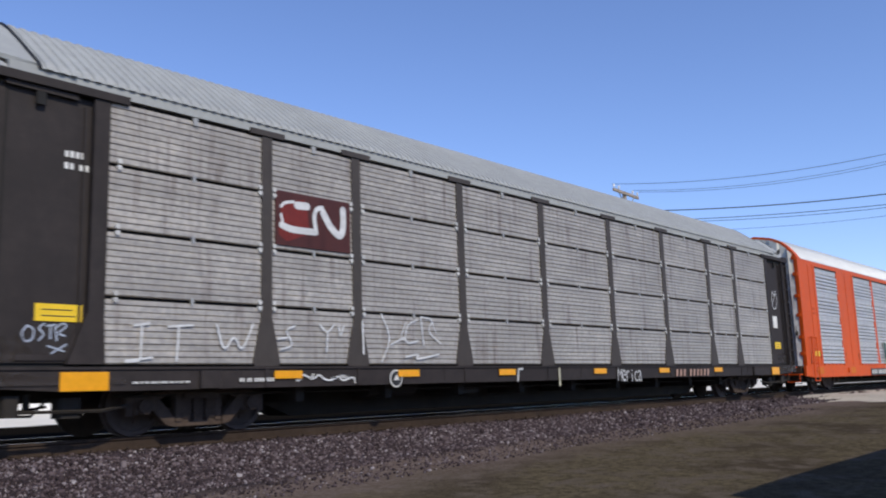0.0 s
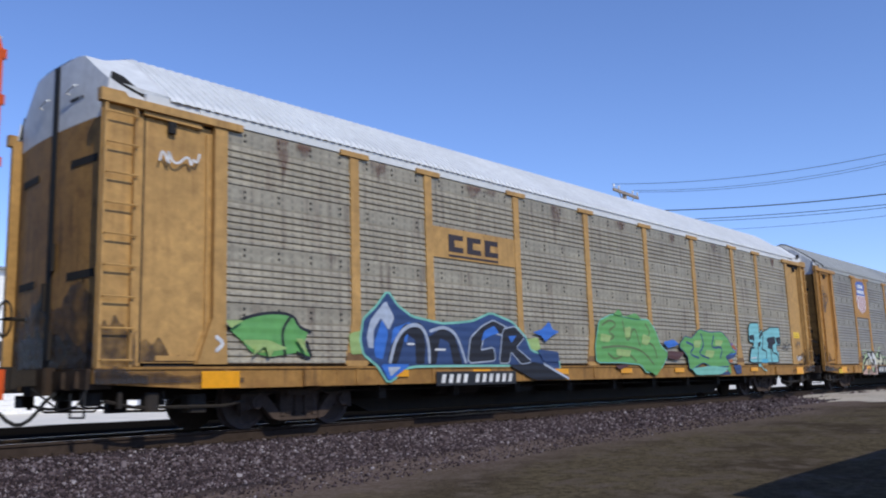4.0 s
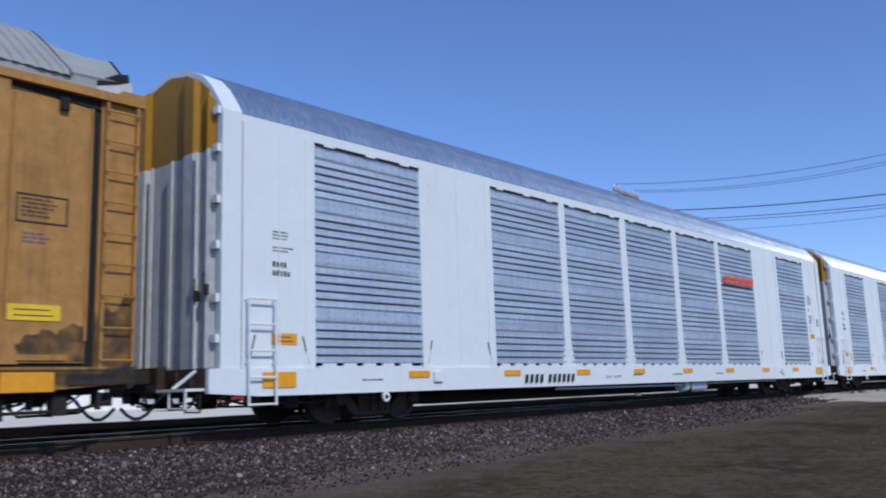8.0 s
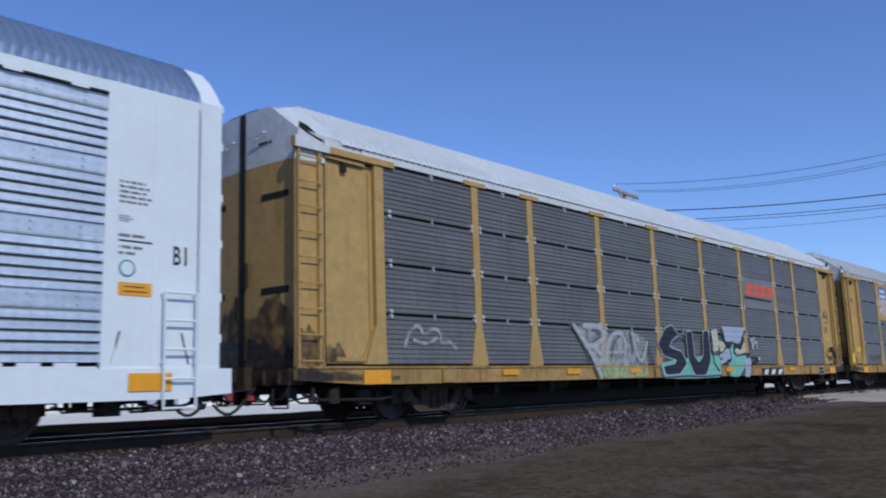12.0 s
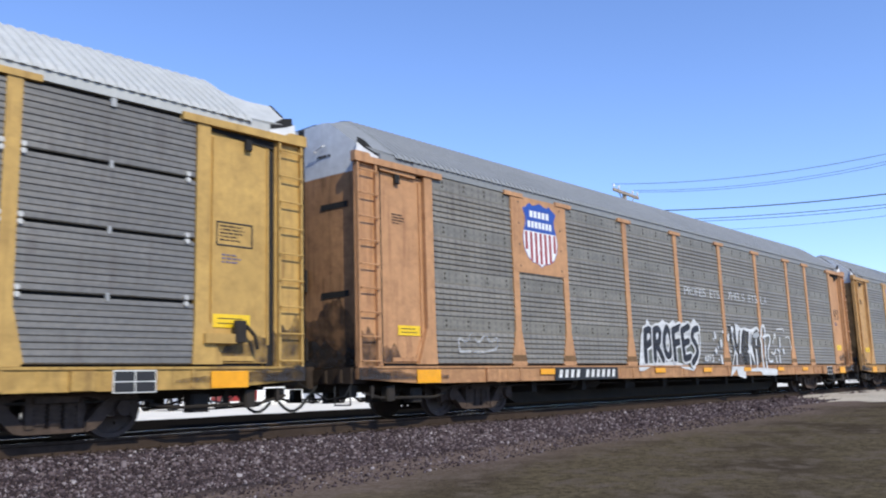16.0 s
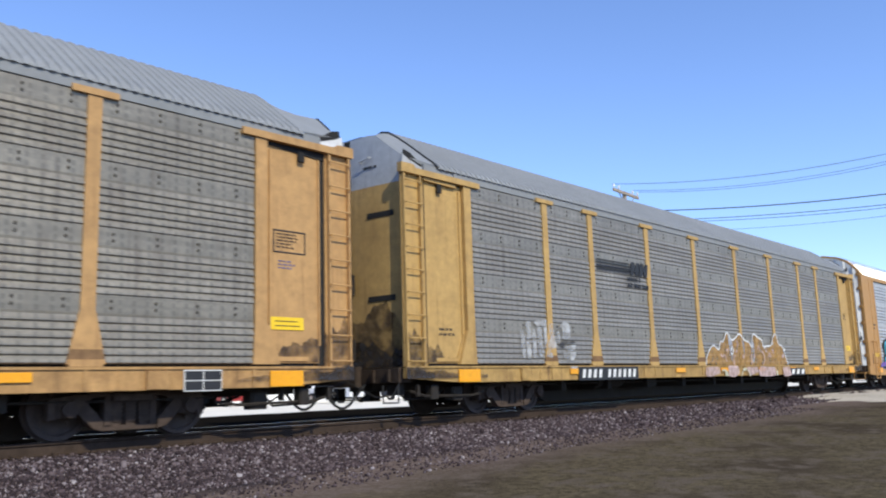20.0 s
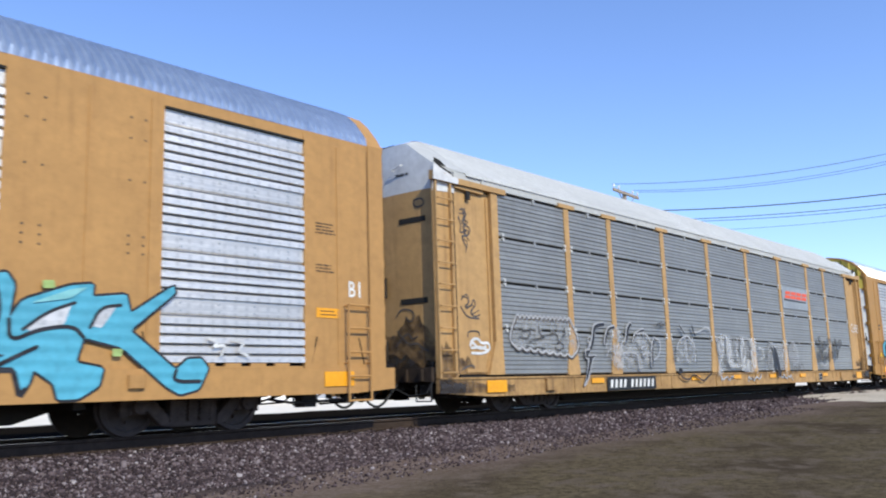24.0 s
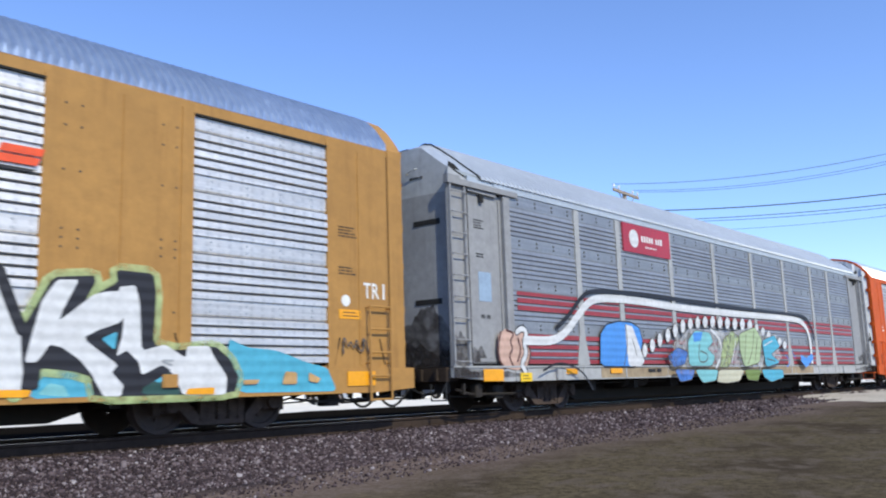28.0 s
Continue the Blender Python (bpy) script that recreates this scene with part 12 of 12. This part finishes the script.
def car_silver_red():
    f = paint("silver_grey", (0.40, 0.40, 0.395), 0.4, 0.45, 0.12, 0.3)
    car, side, e = old_car("silver-grey car carrier with red bands and colourful graffiti", f, P_SILVER, R_ZINC, H_GREY, BOLT, tee=False, end_mat=paint("slate", (0.30, 0.30, 0.305), 0.4))
    p = part("sign_plate", Shape().plate([(6.75, 3.85), (9.3, 3.85), (9.3, 4.60), (6.75, 4.60)], FLAT - 0.004, FLAT + 0.05).mesh("sign_plate", material("crimson", (0.42, 0.02, 0.035), 0.4)), car, None, "crimson sheet with a white globe mark")
    part("sign_globe", Shape().disc((7.3, 4.22), 0.24, FLAT - 0.012, FLAT - 0.004, 18).mesh("sign_globe", S_WHITE), p)
    writing(car, 7.7, 4.18, 1.4, 1, 81, M_WSTENCIL, FLAT - 0.004, 0.17)
    writing(car, 7.9, 4.02, 0.9, 1, 82, M_WSTENCIL, FLAT - 0.004, 0.05)
    edges = e
    red = material("band_red", (0.33, 0.04, 0.05), 0.5, 0, 0.2, 6, 0.05, 0.4, (0.12, 0.03, 0.03))
    for a, b in zip(edges, edges[1:]):
        for z0, z1 in ((2.12, 2.22), (2.28, 2.38), (2.44, 2.52), (0.99, 1.08), (1.15, 1.24), (1.31, 1.40), (1.52, 1.62)):
            part("red_band", shared(("red_band", round(b - a, 2), z0), lambda: Shape().plate([(0.14, z0), (b - a - 0.14, z0), (b - a - 0.14, z1), (0.14, z1)], -0.026, -0.02), red), car, pose(a, -HALF, 0))
    a = Art(car, "white sprayed roofline with a spiked spine over green and blue letters")
    a.fill(S_SALMON, [(1.42, 1.58), (1.67, 1.71), (2.00, 1.62), (2.28, 1.65), (2.49, 1.33), (2.42, 0.92), (2.00, 0.85), (1.52, 0.92), (1.36, 1.26)])
    a.line(S_RUSSET, 0.05, [(1.50, 1.63), (1.38, 1.35), (1.42, 1.03), (1.60, 0.90)])
    a.line(S_RUSSET, 0.05, [(1.69, 1.68), (1.96, 1.62), (1.79, 1.45), (1.89, 1.29), (1.73, 1.15), (1.87, 0.94)])
    a.line(S_RUSSET, 0.05, [(2.07, 1.51), (2.17, 1.27), (2.03, 1.04)])
    a.line(S_RUSSET, 0.05, [(2.34, 1.46), (2.53, 1.25), (2.38, 0.94)])
    a.line(S_BLACK, 0.16, [(2.04, 1.65), (2.24, 1.75), (2.40, 1.63), (2.26, 1.44), (2.36, 1.20), (2.14, 0.97), (2.29, 0.82)])
    a.line(S_WHITE, 0.11, [(2.04, 1.65), (2.24, 1.75), (2.40, 1.63), (2.26, 1.44), (2.36, 1.20), (2.14, 0.97), (2.29, 0.82)])
    a.line(S_BLACK, 0.11, [(3.54, 1.79), (4.01, 2.06), (4.50, 2.45), (4.81, 2.64), (5.33, 2.73), (6.50, 2.76), (7.96, 2.78), (10.63, 2.74), (13.37, 2.71), (18.21, 2.71), (19.58, 2.71), (20.18, 2.32), (20.30, 1.90)])
    a.line(S_WHITE, 0.19, [(2.34, 1.48), (3.35, 1.48), (3.86, 1.67), (4.36, 2.05), (4.84, 2.40), (5.28, 2.55), (6.48, 2.59), (7.93, 2.58), (9.54, 2.52), (13.33, 2.52), (18.18, 2.57), (19.28, 2.49), (19.86, 2.06), (19.87, 1.07)])
    a.edged(S_BLACK, 0.07, [(5.27, 0.94), (5.36, 1.68), (5.64, 1.91), (6.19, 2.01), (6.85, 2.01), (7.24, 1.88), (7.37, 1.56), (7.05, 0.93)], S_BRIGHTBLUE)
    a.fill(S_WHITE, [(6.54, 1.97), (6.90, 1.92), (7.13, 1.53), (7.41, 1.05), (7.22, 0.93), (6.60, 0.93), (6.55, 1.44)])
    a.line(S_DUSK, 0.035, [(6.56, 1.94), (6.61, 1.44), (6.38, 0.96)])
    a.line(S_DUSK, 0.03, [(6.86, 1.61), (7.03, 1.19)])
    a.edged(S_DUSK, 0.05, [(7.48, 1.52), (7.58, 1.41), (7.57, 1.28), (7.47, 1.15), (7.37, 1.17), (7.32, 1.31), (7.37, 1.43)], S_WHITE)
    a.edged(S_DUSK, 0.05, [(7.89, 1.66), (7.99, 1.55), (7.99, 1.42), (7.88, 1.28), (7.78, 1.30), (7.73, 1.45), (7.77, 1.56)], S_WHITE)
    a.edged(S_DUSK, 0.05, [(8.31, 1.81), (8.42, 1.69), (8.41, 1.56), (8.30, 1.42), (8.20, 1.44), (8.15, 1.59), (8.19, 1.71)], S_WHITE)
    a.edged(S_DUSK, 0.05, [(8.78, 1.95), (8.89, 1.84), (8.88, 1.70), (8.77, 1.56), (8.66, 1.58), (8.61, 1.73), (8.66, 1.85)], S_WHITE)
    a.edged(S_DUSK, 0.05, [(9.23, 2.09), (9.34, 1.98), (9.33, 1.83), (9.21, 1.69), (9.11, 1.71), (9.05, 1.87), (9.10, 1.99)], S_WHITE)
    a.edged(S_DUSK, 0.05, [(9.69, 2.23), (9.80, 2.12), (9.80, 1.97), (9.67, 1.83), (9.56, 1.84), (9.51, 2.00), (9.56, 2.13)], S_WHITE)
    a.edged(S_DUSK, 0.05, [(10.15, 2.28), (10.27, 2.18), (10.27, 2.06), (10.14, 1.93), (10.03, 1.95), (9.97, 2.08), (10.02, 2.19)], S_WHITE)
    a.edged(S_DUSK, 0.05, [(10.63, 2.34), (10.75, 2.23), (10.74, 2.11), (10.61, 1.98), (10.50, 1.99), (10.44, 2.13), (10.49, 2.24)], S_WHITE)
    a.edged(S_DUSK, 0.05, [(11.11, 2.37), (11.24, 2.27), (11.23, 2.14), (11.10, 2.01), (10.98, 2.03), (10.91, 2.17), (10.97, 2.28)], S_WHITE)
    a.edged(S_DUSK, 0.05, [(11.61, 2.39), (11.74, 2.29), (11.73, 2.16), (11.59, 2.03), (11.47, 2.04), (11.40, 2.18), (11.46, 2.30)], S_WHITE)
    a.edged(S_DUSK, 0.05, [(12.12, 2.40), (12.25, 2.29), (12.24, 2.16), (12.10, 2.03), (11.97, 2.04), (11.91, 2.19), (11.96, 2.30)], S_WHITE)
    a.edged(S_DUSK, 0.05, [(12.64, 2.40), (12.78, 2.29), (12.77, 2.16), (12.62, 2.02), (12.49, 2.04), (12.42, 2.19), (12.48, 2.30)], S_WHITE)
    a.edged(S_DUSK, 0.05, [(13.18, 2.41), (13.32, 2.30), (13.31, 2.16), (13.16, 2.02), (13.03, 2.04), (12.96, 2.19), (13.02, 2.30)], S_WHITE)
    a.edged(S_DUSK, 0.05, [(13.74, 2.41), (13.88, 2.30), (13.87, 2.16), (13.72, 2.02), (13.58, 2.04), (13.51, 2.19), (13.57, 2.31)], S_WHITE)
    a.edged(S_DUSK, 0.05, [(14.31, 2.40), (14.46, 2.29), (14.45, 2.15), (14.29, 2.00), (14.14, 2.02), (14.07, 2.17), (14.14, 2.29)], S_WHITE)
    a.edged(S_DUSK, 0.05, [(14.83, 2.27), (14.95, 2.19), (14.94, 2.09), (14.81, 1.98), (14.70, 1.99), (14.64, 2.11), (14.69, 2.20)], S_WHITE)
    a.edged(S_DUSK, 0.05, [(15.32, 2.18), (15.45, 2.10), (15.44, 1.99), (15.31, 1.89), (15.19, 1.90), (15.12, 2.01), (15.18, 2.10)], S_WHITE)
    a.edged(S_DUSK, 0.05, [(15.78, 2.08), (15.90, 2.00), (15.90, 1.89), (15.76, 1.79), (15.64, 1.80), (15.57, 1.91), (15.63, 2.00)], S_WHITE)
    a.edged(S_DUSK, 0.05, [(16.25, 1.98), (16.38, 1.90), (16.37, 1.79), (16.23, 1.68), (16.10, 1.70), (16.04, 1.81), (16.09, 1.90)], S_WHITE)
    a.edged(S_DUSK, 0.05, [(16.67, 1.88), (16.80, 1.79), (16.80, 1.69), (16.65, 1.58), (16.52, 1.59), (16.46, 1.71), (16.52, 1.80)], S_WHITE)
    a.edged(S_DUSK, 0.05, [(17.11, 1.78), (17.24, 1.69), (17.24, 1.58), (17.09, 1.47), (16.96, 1.48), (16.89, 1.60), (16.95, 1.70)], S_WHITE)
    a.fill(S_VEIL, [(8.58, 1.05), (9.32, 1.63), (9.92, 1.96), (11.68, 1.95), (12.46, 1.90), (14.21, 2.13), (15.27, 1.98), (15.99, 1.73), (16.76, 1.22), (15.78, 0.88), (8.78, 0.90)])
    a.edged(S_DUSK, 0.05, [(8.53, 1.17), (9.15, 1.42), (9.74, 1.30), (9.48, 0.98), (8.87, 0.90)], S_SKY)
    a.edged(S_DUSK, 0.05, [(9.79, 1.61), (10.26, 1.91), (11.21, 1.87), (11.38, 1.61), (10.97, 1.41), (11.45, 1.19), (11.18, 0.93), (9.75, 0.93)], S_AQUA)
    a.fill(S_BRIGHTBLUE, [(10.11, 1.84), (10.76, 1.89), (10.57, 1.63), (10.14, 1.59)])
    a.line(S_DUSK, 0.04, [(10.48, 1.53), (10.33, 1.05), (10.83, 1.02), (11.02, 1.25), (10.52, 1.34)])
    a.line(S_WHITE, 0.09, [(11.30, 1.97), (11.87, 1.72), (11.97, 1.26), (11.47, 0.89)])
    a.edged(S_DUSK, 0.045, [(12.10, 1.69), (12.80, 1.98), (13.26, 1.75), (12.74, 1.30), (12.33, 0.89), (11.70, 0.89)], S_PALELIME)
    a.line(S_DUSK, 0.04, [(12.69, 1.84), (12.36, 1.39), (12.03, 0.96)])
    a.line(S_WHITE, 0.04, [(12.99, 1.67), (12.61, 1.06)])
    a.edged(S_DUSK, 0.045, [(13.28, 1.89), (14.57, 2.14), (15.03, 1.75), (14.68, 1.03), (13.50, 0.89), (13.26, 1.37)], S_PEA)
    a.line(S_DUSK, 0.035, [(13.80, 1.90), (13.53, 1.06)])
    a.line(S_DUSK, 0.035, [(14.45, 2.03), (14.23, 1.42), (13.78, 0.99)])
    a.line(S_DUSK, 0.035, [(14.67, 1.78), (14.33, 1.06)])
    a.edged(S_DUSK, 0.045, [(15.03, 1.72), (16.13, 1.92), (16.54, 1.56), (15.68, 1.29), (16.41, 1.03), (15.20, 0.88)], S_CYAN)
    a.line(S_WHITE, 0.04, [(15.18, 1.57), (15.89, 1.73)])
    a.line(S_DUSK, 0.04, [(15.36, 1.14), (16.02, 1.07)])
    a.edged(S_DUSK, 0.04, [(10.07, 0.82), (11.54, 0.81), (11.32, 0.51), (10.50, 0.46), (10.25, 0.62)], S_AQUA)
    a.edged(S_DUSK, 0.04, [(11.57, 0.81), (13.39, 0.80), (12.99, 0.48), (12.08, 0.43), (11.39, 0.47)], S_CREAM)
    a.edged(S_DUSK, 0.04, [(13.43, 0.80), (14.72, 0.80), (14.37, 0.46), (13.59, 0.51)], S_MOSS)
    a.edged(S_DUSK, 0.04, [(14.76, 0.80), (16.55, 0.79), (16.59, 0.54), (15.47, 0.41), (14.94, 0.56)], S_CYAN)
    a.edged(S_DUSK, 0.04, [(8.80, 0.83), (10.00, 0.82), (9.75, 0.56), (9.07, 0.51)], S_SKY)
    a.fill(S_BRIGHTBLUE, [(18.38, 1.31), (18.91, 1.19), (19.54, 1.36), (19.66, 1.16), (18.82, 0.85), (18.37, 1.07)])
    a.line(S_SKY, 0.05, [(16.98, 1.26), (17.34, 1.07), (16.98, 0.88)])
    a.line(S_SKY, 0.05, [(17.54, 1.42), (17.80, 1.19)])
    a.line(S_RUSSET, 0.04, [(8.71, 1.50), (9.06, 1.66), (8.90, 1.44)])
    a.line(S_RUSSET, 0.04, [(8.43, 1.32), (8.65, 1.14)])
    a.line(S_BLACK, 0.05, [(2.74, 0.84), (3.24, 1.00), (3.79, 0.96), (4.33, 0.78), (4.67, 0.40)])
    part("sill_patch", Shape().plate([(5.34, 0.66), (19.98, 0.66), (19.98, 0.90), (5.34, 0.90)], -HALF - 0.024, -HALF - 0.02).mesh("sill_patch", grimy("patched_tan", (0.44, 0.34, 0.22))), car, None, "tan repaint on the sill")
    writing(car, 7.6, 0.78, 0.9, 1, 83, y=FLAT - 0.012, h=0.1)
    on_sill(car, 0.94, [4.0, 6.0], (1.2,))
    plain_label(car, 2.1, 2.5, 0.62, 0.80, y=FLAT - 0.012)
    writing(car, 0.85, 3.9, 0.35, 4, 84, y=-HALF + 0.046)
    writing(car, 0.9, 3.2, 0.35, 2, 85, y=-HALF + 0.046)
    writing(car, 1.0, 1.9, 0.4, 1, 86, y=-HALF + 0.046, h=0.08)
    part("patch", Shape().plate([(0.95, 2.25), (1.35, 2.25), (1.35, 2.85), (0.95, 2.85)], -HALF + 0.044, -HALF + 0.05).mesh("patch", paint("pale_blue", (0.30, 0.40, 0.52))), car)
    return car


def car_trailing_orange():
    orange = paint("dull_orange", (0.60, 0.10, 0.015), 0.3)
    car, side, e = new_car("orange car carrier at the tail with silver panels", orange, P_BRIGHT, R_NEW, H_WHITE, M_ENDGREY, BOLT_BRIGHT)
    on_sill(car, 0.92, [], (1.5,))
    writing(car, 1.3, 2.6, 0.4, 2, 91, M_WSTENCIL, -HALF - 0.001, 0.08)
    return car


for build in (car_worn_grey, car_orange, car_white_roof, car_shield_olive, lambda: car_white(1), lambda: car_white(2), car_strip_emblem, car_shield_strip,
              car_shield_salmon, car_shield_plum, car_lined_emblem, lambda: car_brown_bright(True), car_low_strip, lambda: car_brown_bright(False), car_silver_red, car_trailing_orange):
    CARS.append(build())


# ---- beyond the track ----
def utility_pole(x, y, top, arm, turn, lower, label):
    wood = material("pole_timber", (0.40, 0.33, 0.27), 0.9, 0, 0.3, 12, 0.3)
    zinc = material("pole_hardware", (0.30, 0.30, 0.30), 0.5, 0.6)
    pole = tagged(new("utility_pole"), label, "utility pole", "poles of the wire line")
    pole.matrix_basis = pose(x, y, 0, 0, 0, turn)
    s = Shape()
    n, prev = 12, None
    base = -0.6
    v = [(r * math.cos(2 * math.pi * i / n), r * math.sin(2 * math.pi * i / n), z) for z, r in ((base, 0.17), (top - 0.20, 0.11)) for i in range(n)]
    s.add(v, [(i, (i + 1) % n, n + (i + 1) % n, n + i) for i in range(n)] + [tuple(range(n, 2 * n))])
    part("shaft", s.mesh("shaft", wood), pole)
    part("crossarm", Shape().box((-arm, -0.16, top - 0.38), (arm, -0.05, top - 0.24), bevel=0.015).mesh("crossarm", wood), pole)
    for sx in (-1, 1):
        part("brace", Shape().bar((sx * arm * 0.62, -0.12, top - 0.38), (0, -0.12, top - 1.15), 0.025, 5).mesh("brace", zinc), pole)
    for dx in (-arm * 0.94, -arm * 0.55, arm * 0.55, arm * 0.94):
        part("insulator", Shape().bar((dx, -0.10, top - 0.24), (dx, -0.10, top - 0.06), 0.02, 6).bar((dx, -0.10, top - 0.14), (dx, -0.10, top - 0.02), 0.055, 8).mesh("insulator", M_WSTENCIL), pole)
    for z in lower:
        part("bracket", Shape().box((-0.06, -0.20, z - 0.08), (0.06, -0.08, z + 0.08)).mesh("bracket", zinc), pole)
    return pole


A, B = Vector((39.7, 22.0, 0)), Vector((44.6, 7.2, 0))
TURN = math.degrees(math.atan2(B.y - A.y, B.x - A.x)) + 90
utility_pole(A.x, A.y, 10.75, 1.5, TURN * 0 + 4, (9.5, 8.95, 8.4), "weathered timber utility pole with a crossarm behind the track")
utility_pole(B.x, B.y, 11.25, 1.5, TURN * 0 + 4, (9.25, 8.6, 8.4), "weathered timber utility pole beside the lane crossing")
M_WIRE = material("wire", (0.03, 0.03, 0.035), 0.6)
for za, zb, dx, sag, r in ((10.75, 10.94, -1.41, 0.55, 0.013), (10.75, 11.22, 0.83, 0.62, 0.011), (10.75, 11.22, 1.41, 0.62, 0.011), (9.5, 9.06, 0, 0.30, 0.028), (8.95, 8.5, 0, 0.22, 0.018), (8.9, 8.42, 0.1, 0.3, 0.014), (8.4, 8.08, 0, 0.35, 0.009)):
    s = Shape()
    pts = []
    for i in range(15):
        q = i / 14
        p = A.lerp(B, q)
        pts.append((p.x + dx, p.y - 0.1, za + (zb - za) * q - 4 * sag * q * (1 - q)))
    s.path(pts, r, 5)
    tagged(new("overhead_wire", s.mesh("overhead_wire", M_WIRE)), "dark overhead wire slung between utility poles", "wire", "overhead wires")


def parked_car(x, y, turn, color, tall, label):
    body_m = paint("car_" + label.split()[0], color, 0.0, 0.25, 0.03, 0.05)
    glass = material("car_glass", (0.02, 0.025, 0.03), 0.1)
    car = tagged(new("parked_car"), label, "car", "parked cars in the lot")
    car.matrix_basis = pose(x, y, -0.16, 0, 0, turn)
    h = 1.75 if tall else 1.42
    prof = [(-2.25, 0.32), (2.25, 0.32), (2.30, 0.62), (2.15, 0.86), (1.25, 0.96), (0.55, h - 0.05), (-0.2, h), (-1.55, h - 0.05), (-2.1, 1.0), (-2.3, 0.9)]
    body = part("body", Shape().plate(prof, -0.88, 0.88).mesh("body", body_m), car)
    win = [(-1.95, 1.02), (1.08, 1.0), (0.5, h - 0.11), (-1.48, h - 0.11)]
    for y0 in (-0.888, 0.88):
        part("side_window", Shape().plate(win, y0, y0 + 0.008).mesh("side_window", glass), body)
    for dx in (-1.4, 1.4):
        for sy in (-1, 1):
            w = part("wheel", Shape().disc((0, 0), 0.33, -0.11, 0.11, 16).mesh("wheel", M_HOSE), car, pose(dx, sy * 0.82, 0.33))
            part("hub", Shape().disc((0, 0), 0.19, -0.125, 0.125, 10).mesh("hub", M_TREAD), w)
    for sy in (-0.6, 0.6):
        part("headlight", Shape().box((2.2, sy - 0.16, 0.66), (2.29, sy + 0.16, 0.80)).mesh("headlight", M_WSTENCIL), car)


for x, y, turn, color, tall, label in ((24, 40, 86, (0.75, 0.75, 0.76), 1, "white van parked in the pale lot"), (31, 46, 92, (0.28, 0.03, 0.03), 0, "red saloon parked in the pale lot"),
                                       (36, 41, 88, (0.70, 0.71, 0.72), 1, "silver-white estate parked in the pale lot"), (44, 42, 94, (0.03, 0.04, 0.06), 0, "dark saloon parked in the pale lot"),
                                       (50, 43, 90, (0.72, 0.72, 0.72), 0, "pale hatchback parked in the pale lot")):
    parked_car(x, y, turn, color, tall, label)


def white_building():
    hall = tagged(new("white_building"), "long white building with lapped siding beyond the lot", "building")
    hall.location = (8, 52, -0.2)
    siding = paint("siding_white", (0.88, 0.87, 0.85), 0.05)
    n = 30
    s = Shape()
    s.v = [(x, y, i * 0.28 + dz) for i in range(n) for y, dz in ((-0.03, 0.0), (0.0, 0.27)) for x in (0, 60)]
    s.f = [(2 * j, 2 * j + 1, 2 * j + 3, 2 * j + 2) for j in range(2 * n - 1)]
    s.k = [0] * len(s.f)
    part("wall", s.mesh("wall", siding), hall)
    part("back_wall", Shape().box((0, 0.02, 0), (60, 14, n * 0.28)).mesh("back_wall", siding), hall)
    part("roof", Shape().plate([(-0.4, 0), (60.4, 0), (60.4, 0.15), (-0.4, 0.15)], -0.4, 14.4).mesh("roof", R_GREY), hall, pose(0, 0, n * 0.28))
    for i in range(8):
        w = part("window", Shape().plate([(0, 0), (1.4, 0), (1.4, 1.3), (0, 1.3)], -0.06, 0.0).mesh("window", M_WHITE), hall, pose(4 + i * 7, -0.02, 3.0))
        part("pane", Shape().plate([(0.08, 0.08), (1.32, 0.08), (1.32, 1.22), (0.08, 1.22)], -0.07, -0.06).mesh("pane", material("dark_glass", (0.03, 0.035, 0.04), 0.1)), w)


white_building()


def shadow_caster():
    """An unseen shadow caster, its form assumed as a delivery truck: it waits beside the camera, then drives off along
    the line; its shade lies on the verge.
    """
    t = tagged(new("shadow_caster"), "unseen shadow caster beside the camera, shaped as a box truck", "truck")
    shell = paint("truck_white", (0.70, 0.70, 0.70), 0.1)
    part("cargo_box", Shape().box((0, -2.6, 1.0), (8.4, 0, 3.3), bevel=0.05).mesh("cargo_box", shell), t)
    part("cab", Shape().plate([(8.5, 0.6), (10.4, 0.6), (10.4, 1.5), (9.8, 2.4), (8.5, 2.5)], -2.3, -0.1).mesh("cab", shell), t)
    part("chassis", Shape().box((0.2, -1.7, 0.6), (10.2, -0.7, 0.95)).mesh("chassis", M_IRON), t)
    for x in (1.6, 9.3):
        for y in (-2.15, -0.25):
            part("wheel", Shape().disc((0, 0), 0.45, -0.13, 0.13, 18).mesh("wheel", M_HOSE), t, pose(x, y, 0.45))
    return t


# added out of view, only to cast the moving shade
SHADOW_CASTER = shadow_caster()


# ---- the train rolls by ----
def motions():
    times = [0, 2, 4, 6, 8, 10, 12, 14, 16, 18, 20, 22, 24, 26, 28]
    for k, car in enumerate(CARS, 1):
        walk(car, [(t, pose(PITCH * k + SLACK.get(k, 0.0) - run(t), TRACK_Y, 0)) for t in times])
    walk(SHADOW_CASTER, [(t, pose(x, 0.36, ground_height(x + 3, -0.9) + 0.02)) for t, x in ((0, 8.0), (3.5, 8.0), (4.5, 8.2), (5.5, 9.6), (6.2, 12.0), (7, 16.5), (9, 29.0), (14, 68.0), (20, 125.0), (28, 200.0))])
    lead = {}
    for w, dx in WHEELS:
        if dx not in lead:
            walk(w, [(i / 30, pose(dx, 0, 0.42) @ Matrix.Rotation(-(run(i / 30) - run(0)) / 0.42, 4, "Y")) for i in range(841)])
            lead[dx] = w
        else:
            keys = lead[dx].animation_data
            w.rotation_mode = "QUATERNION"
            w.animation_data_create()
            w.animation_data.action = keys.action
            w.animation_data.action_slot = keys.action_slot


motions()
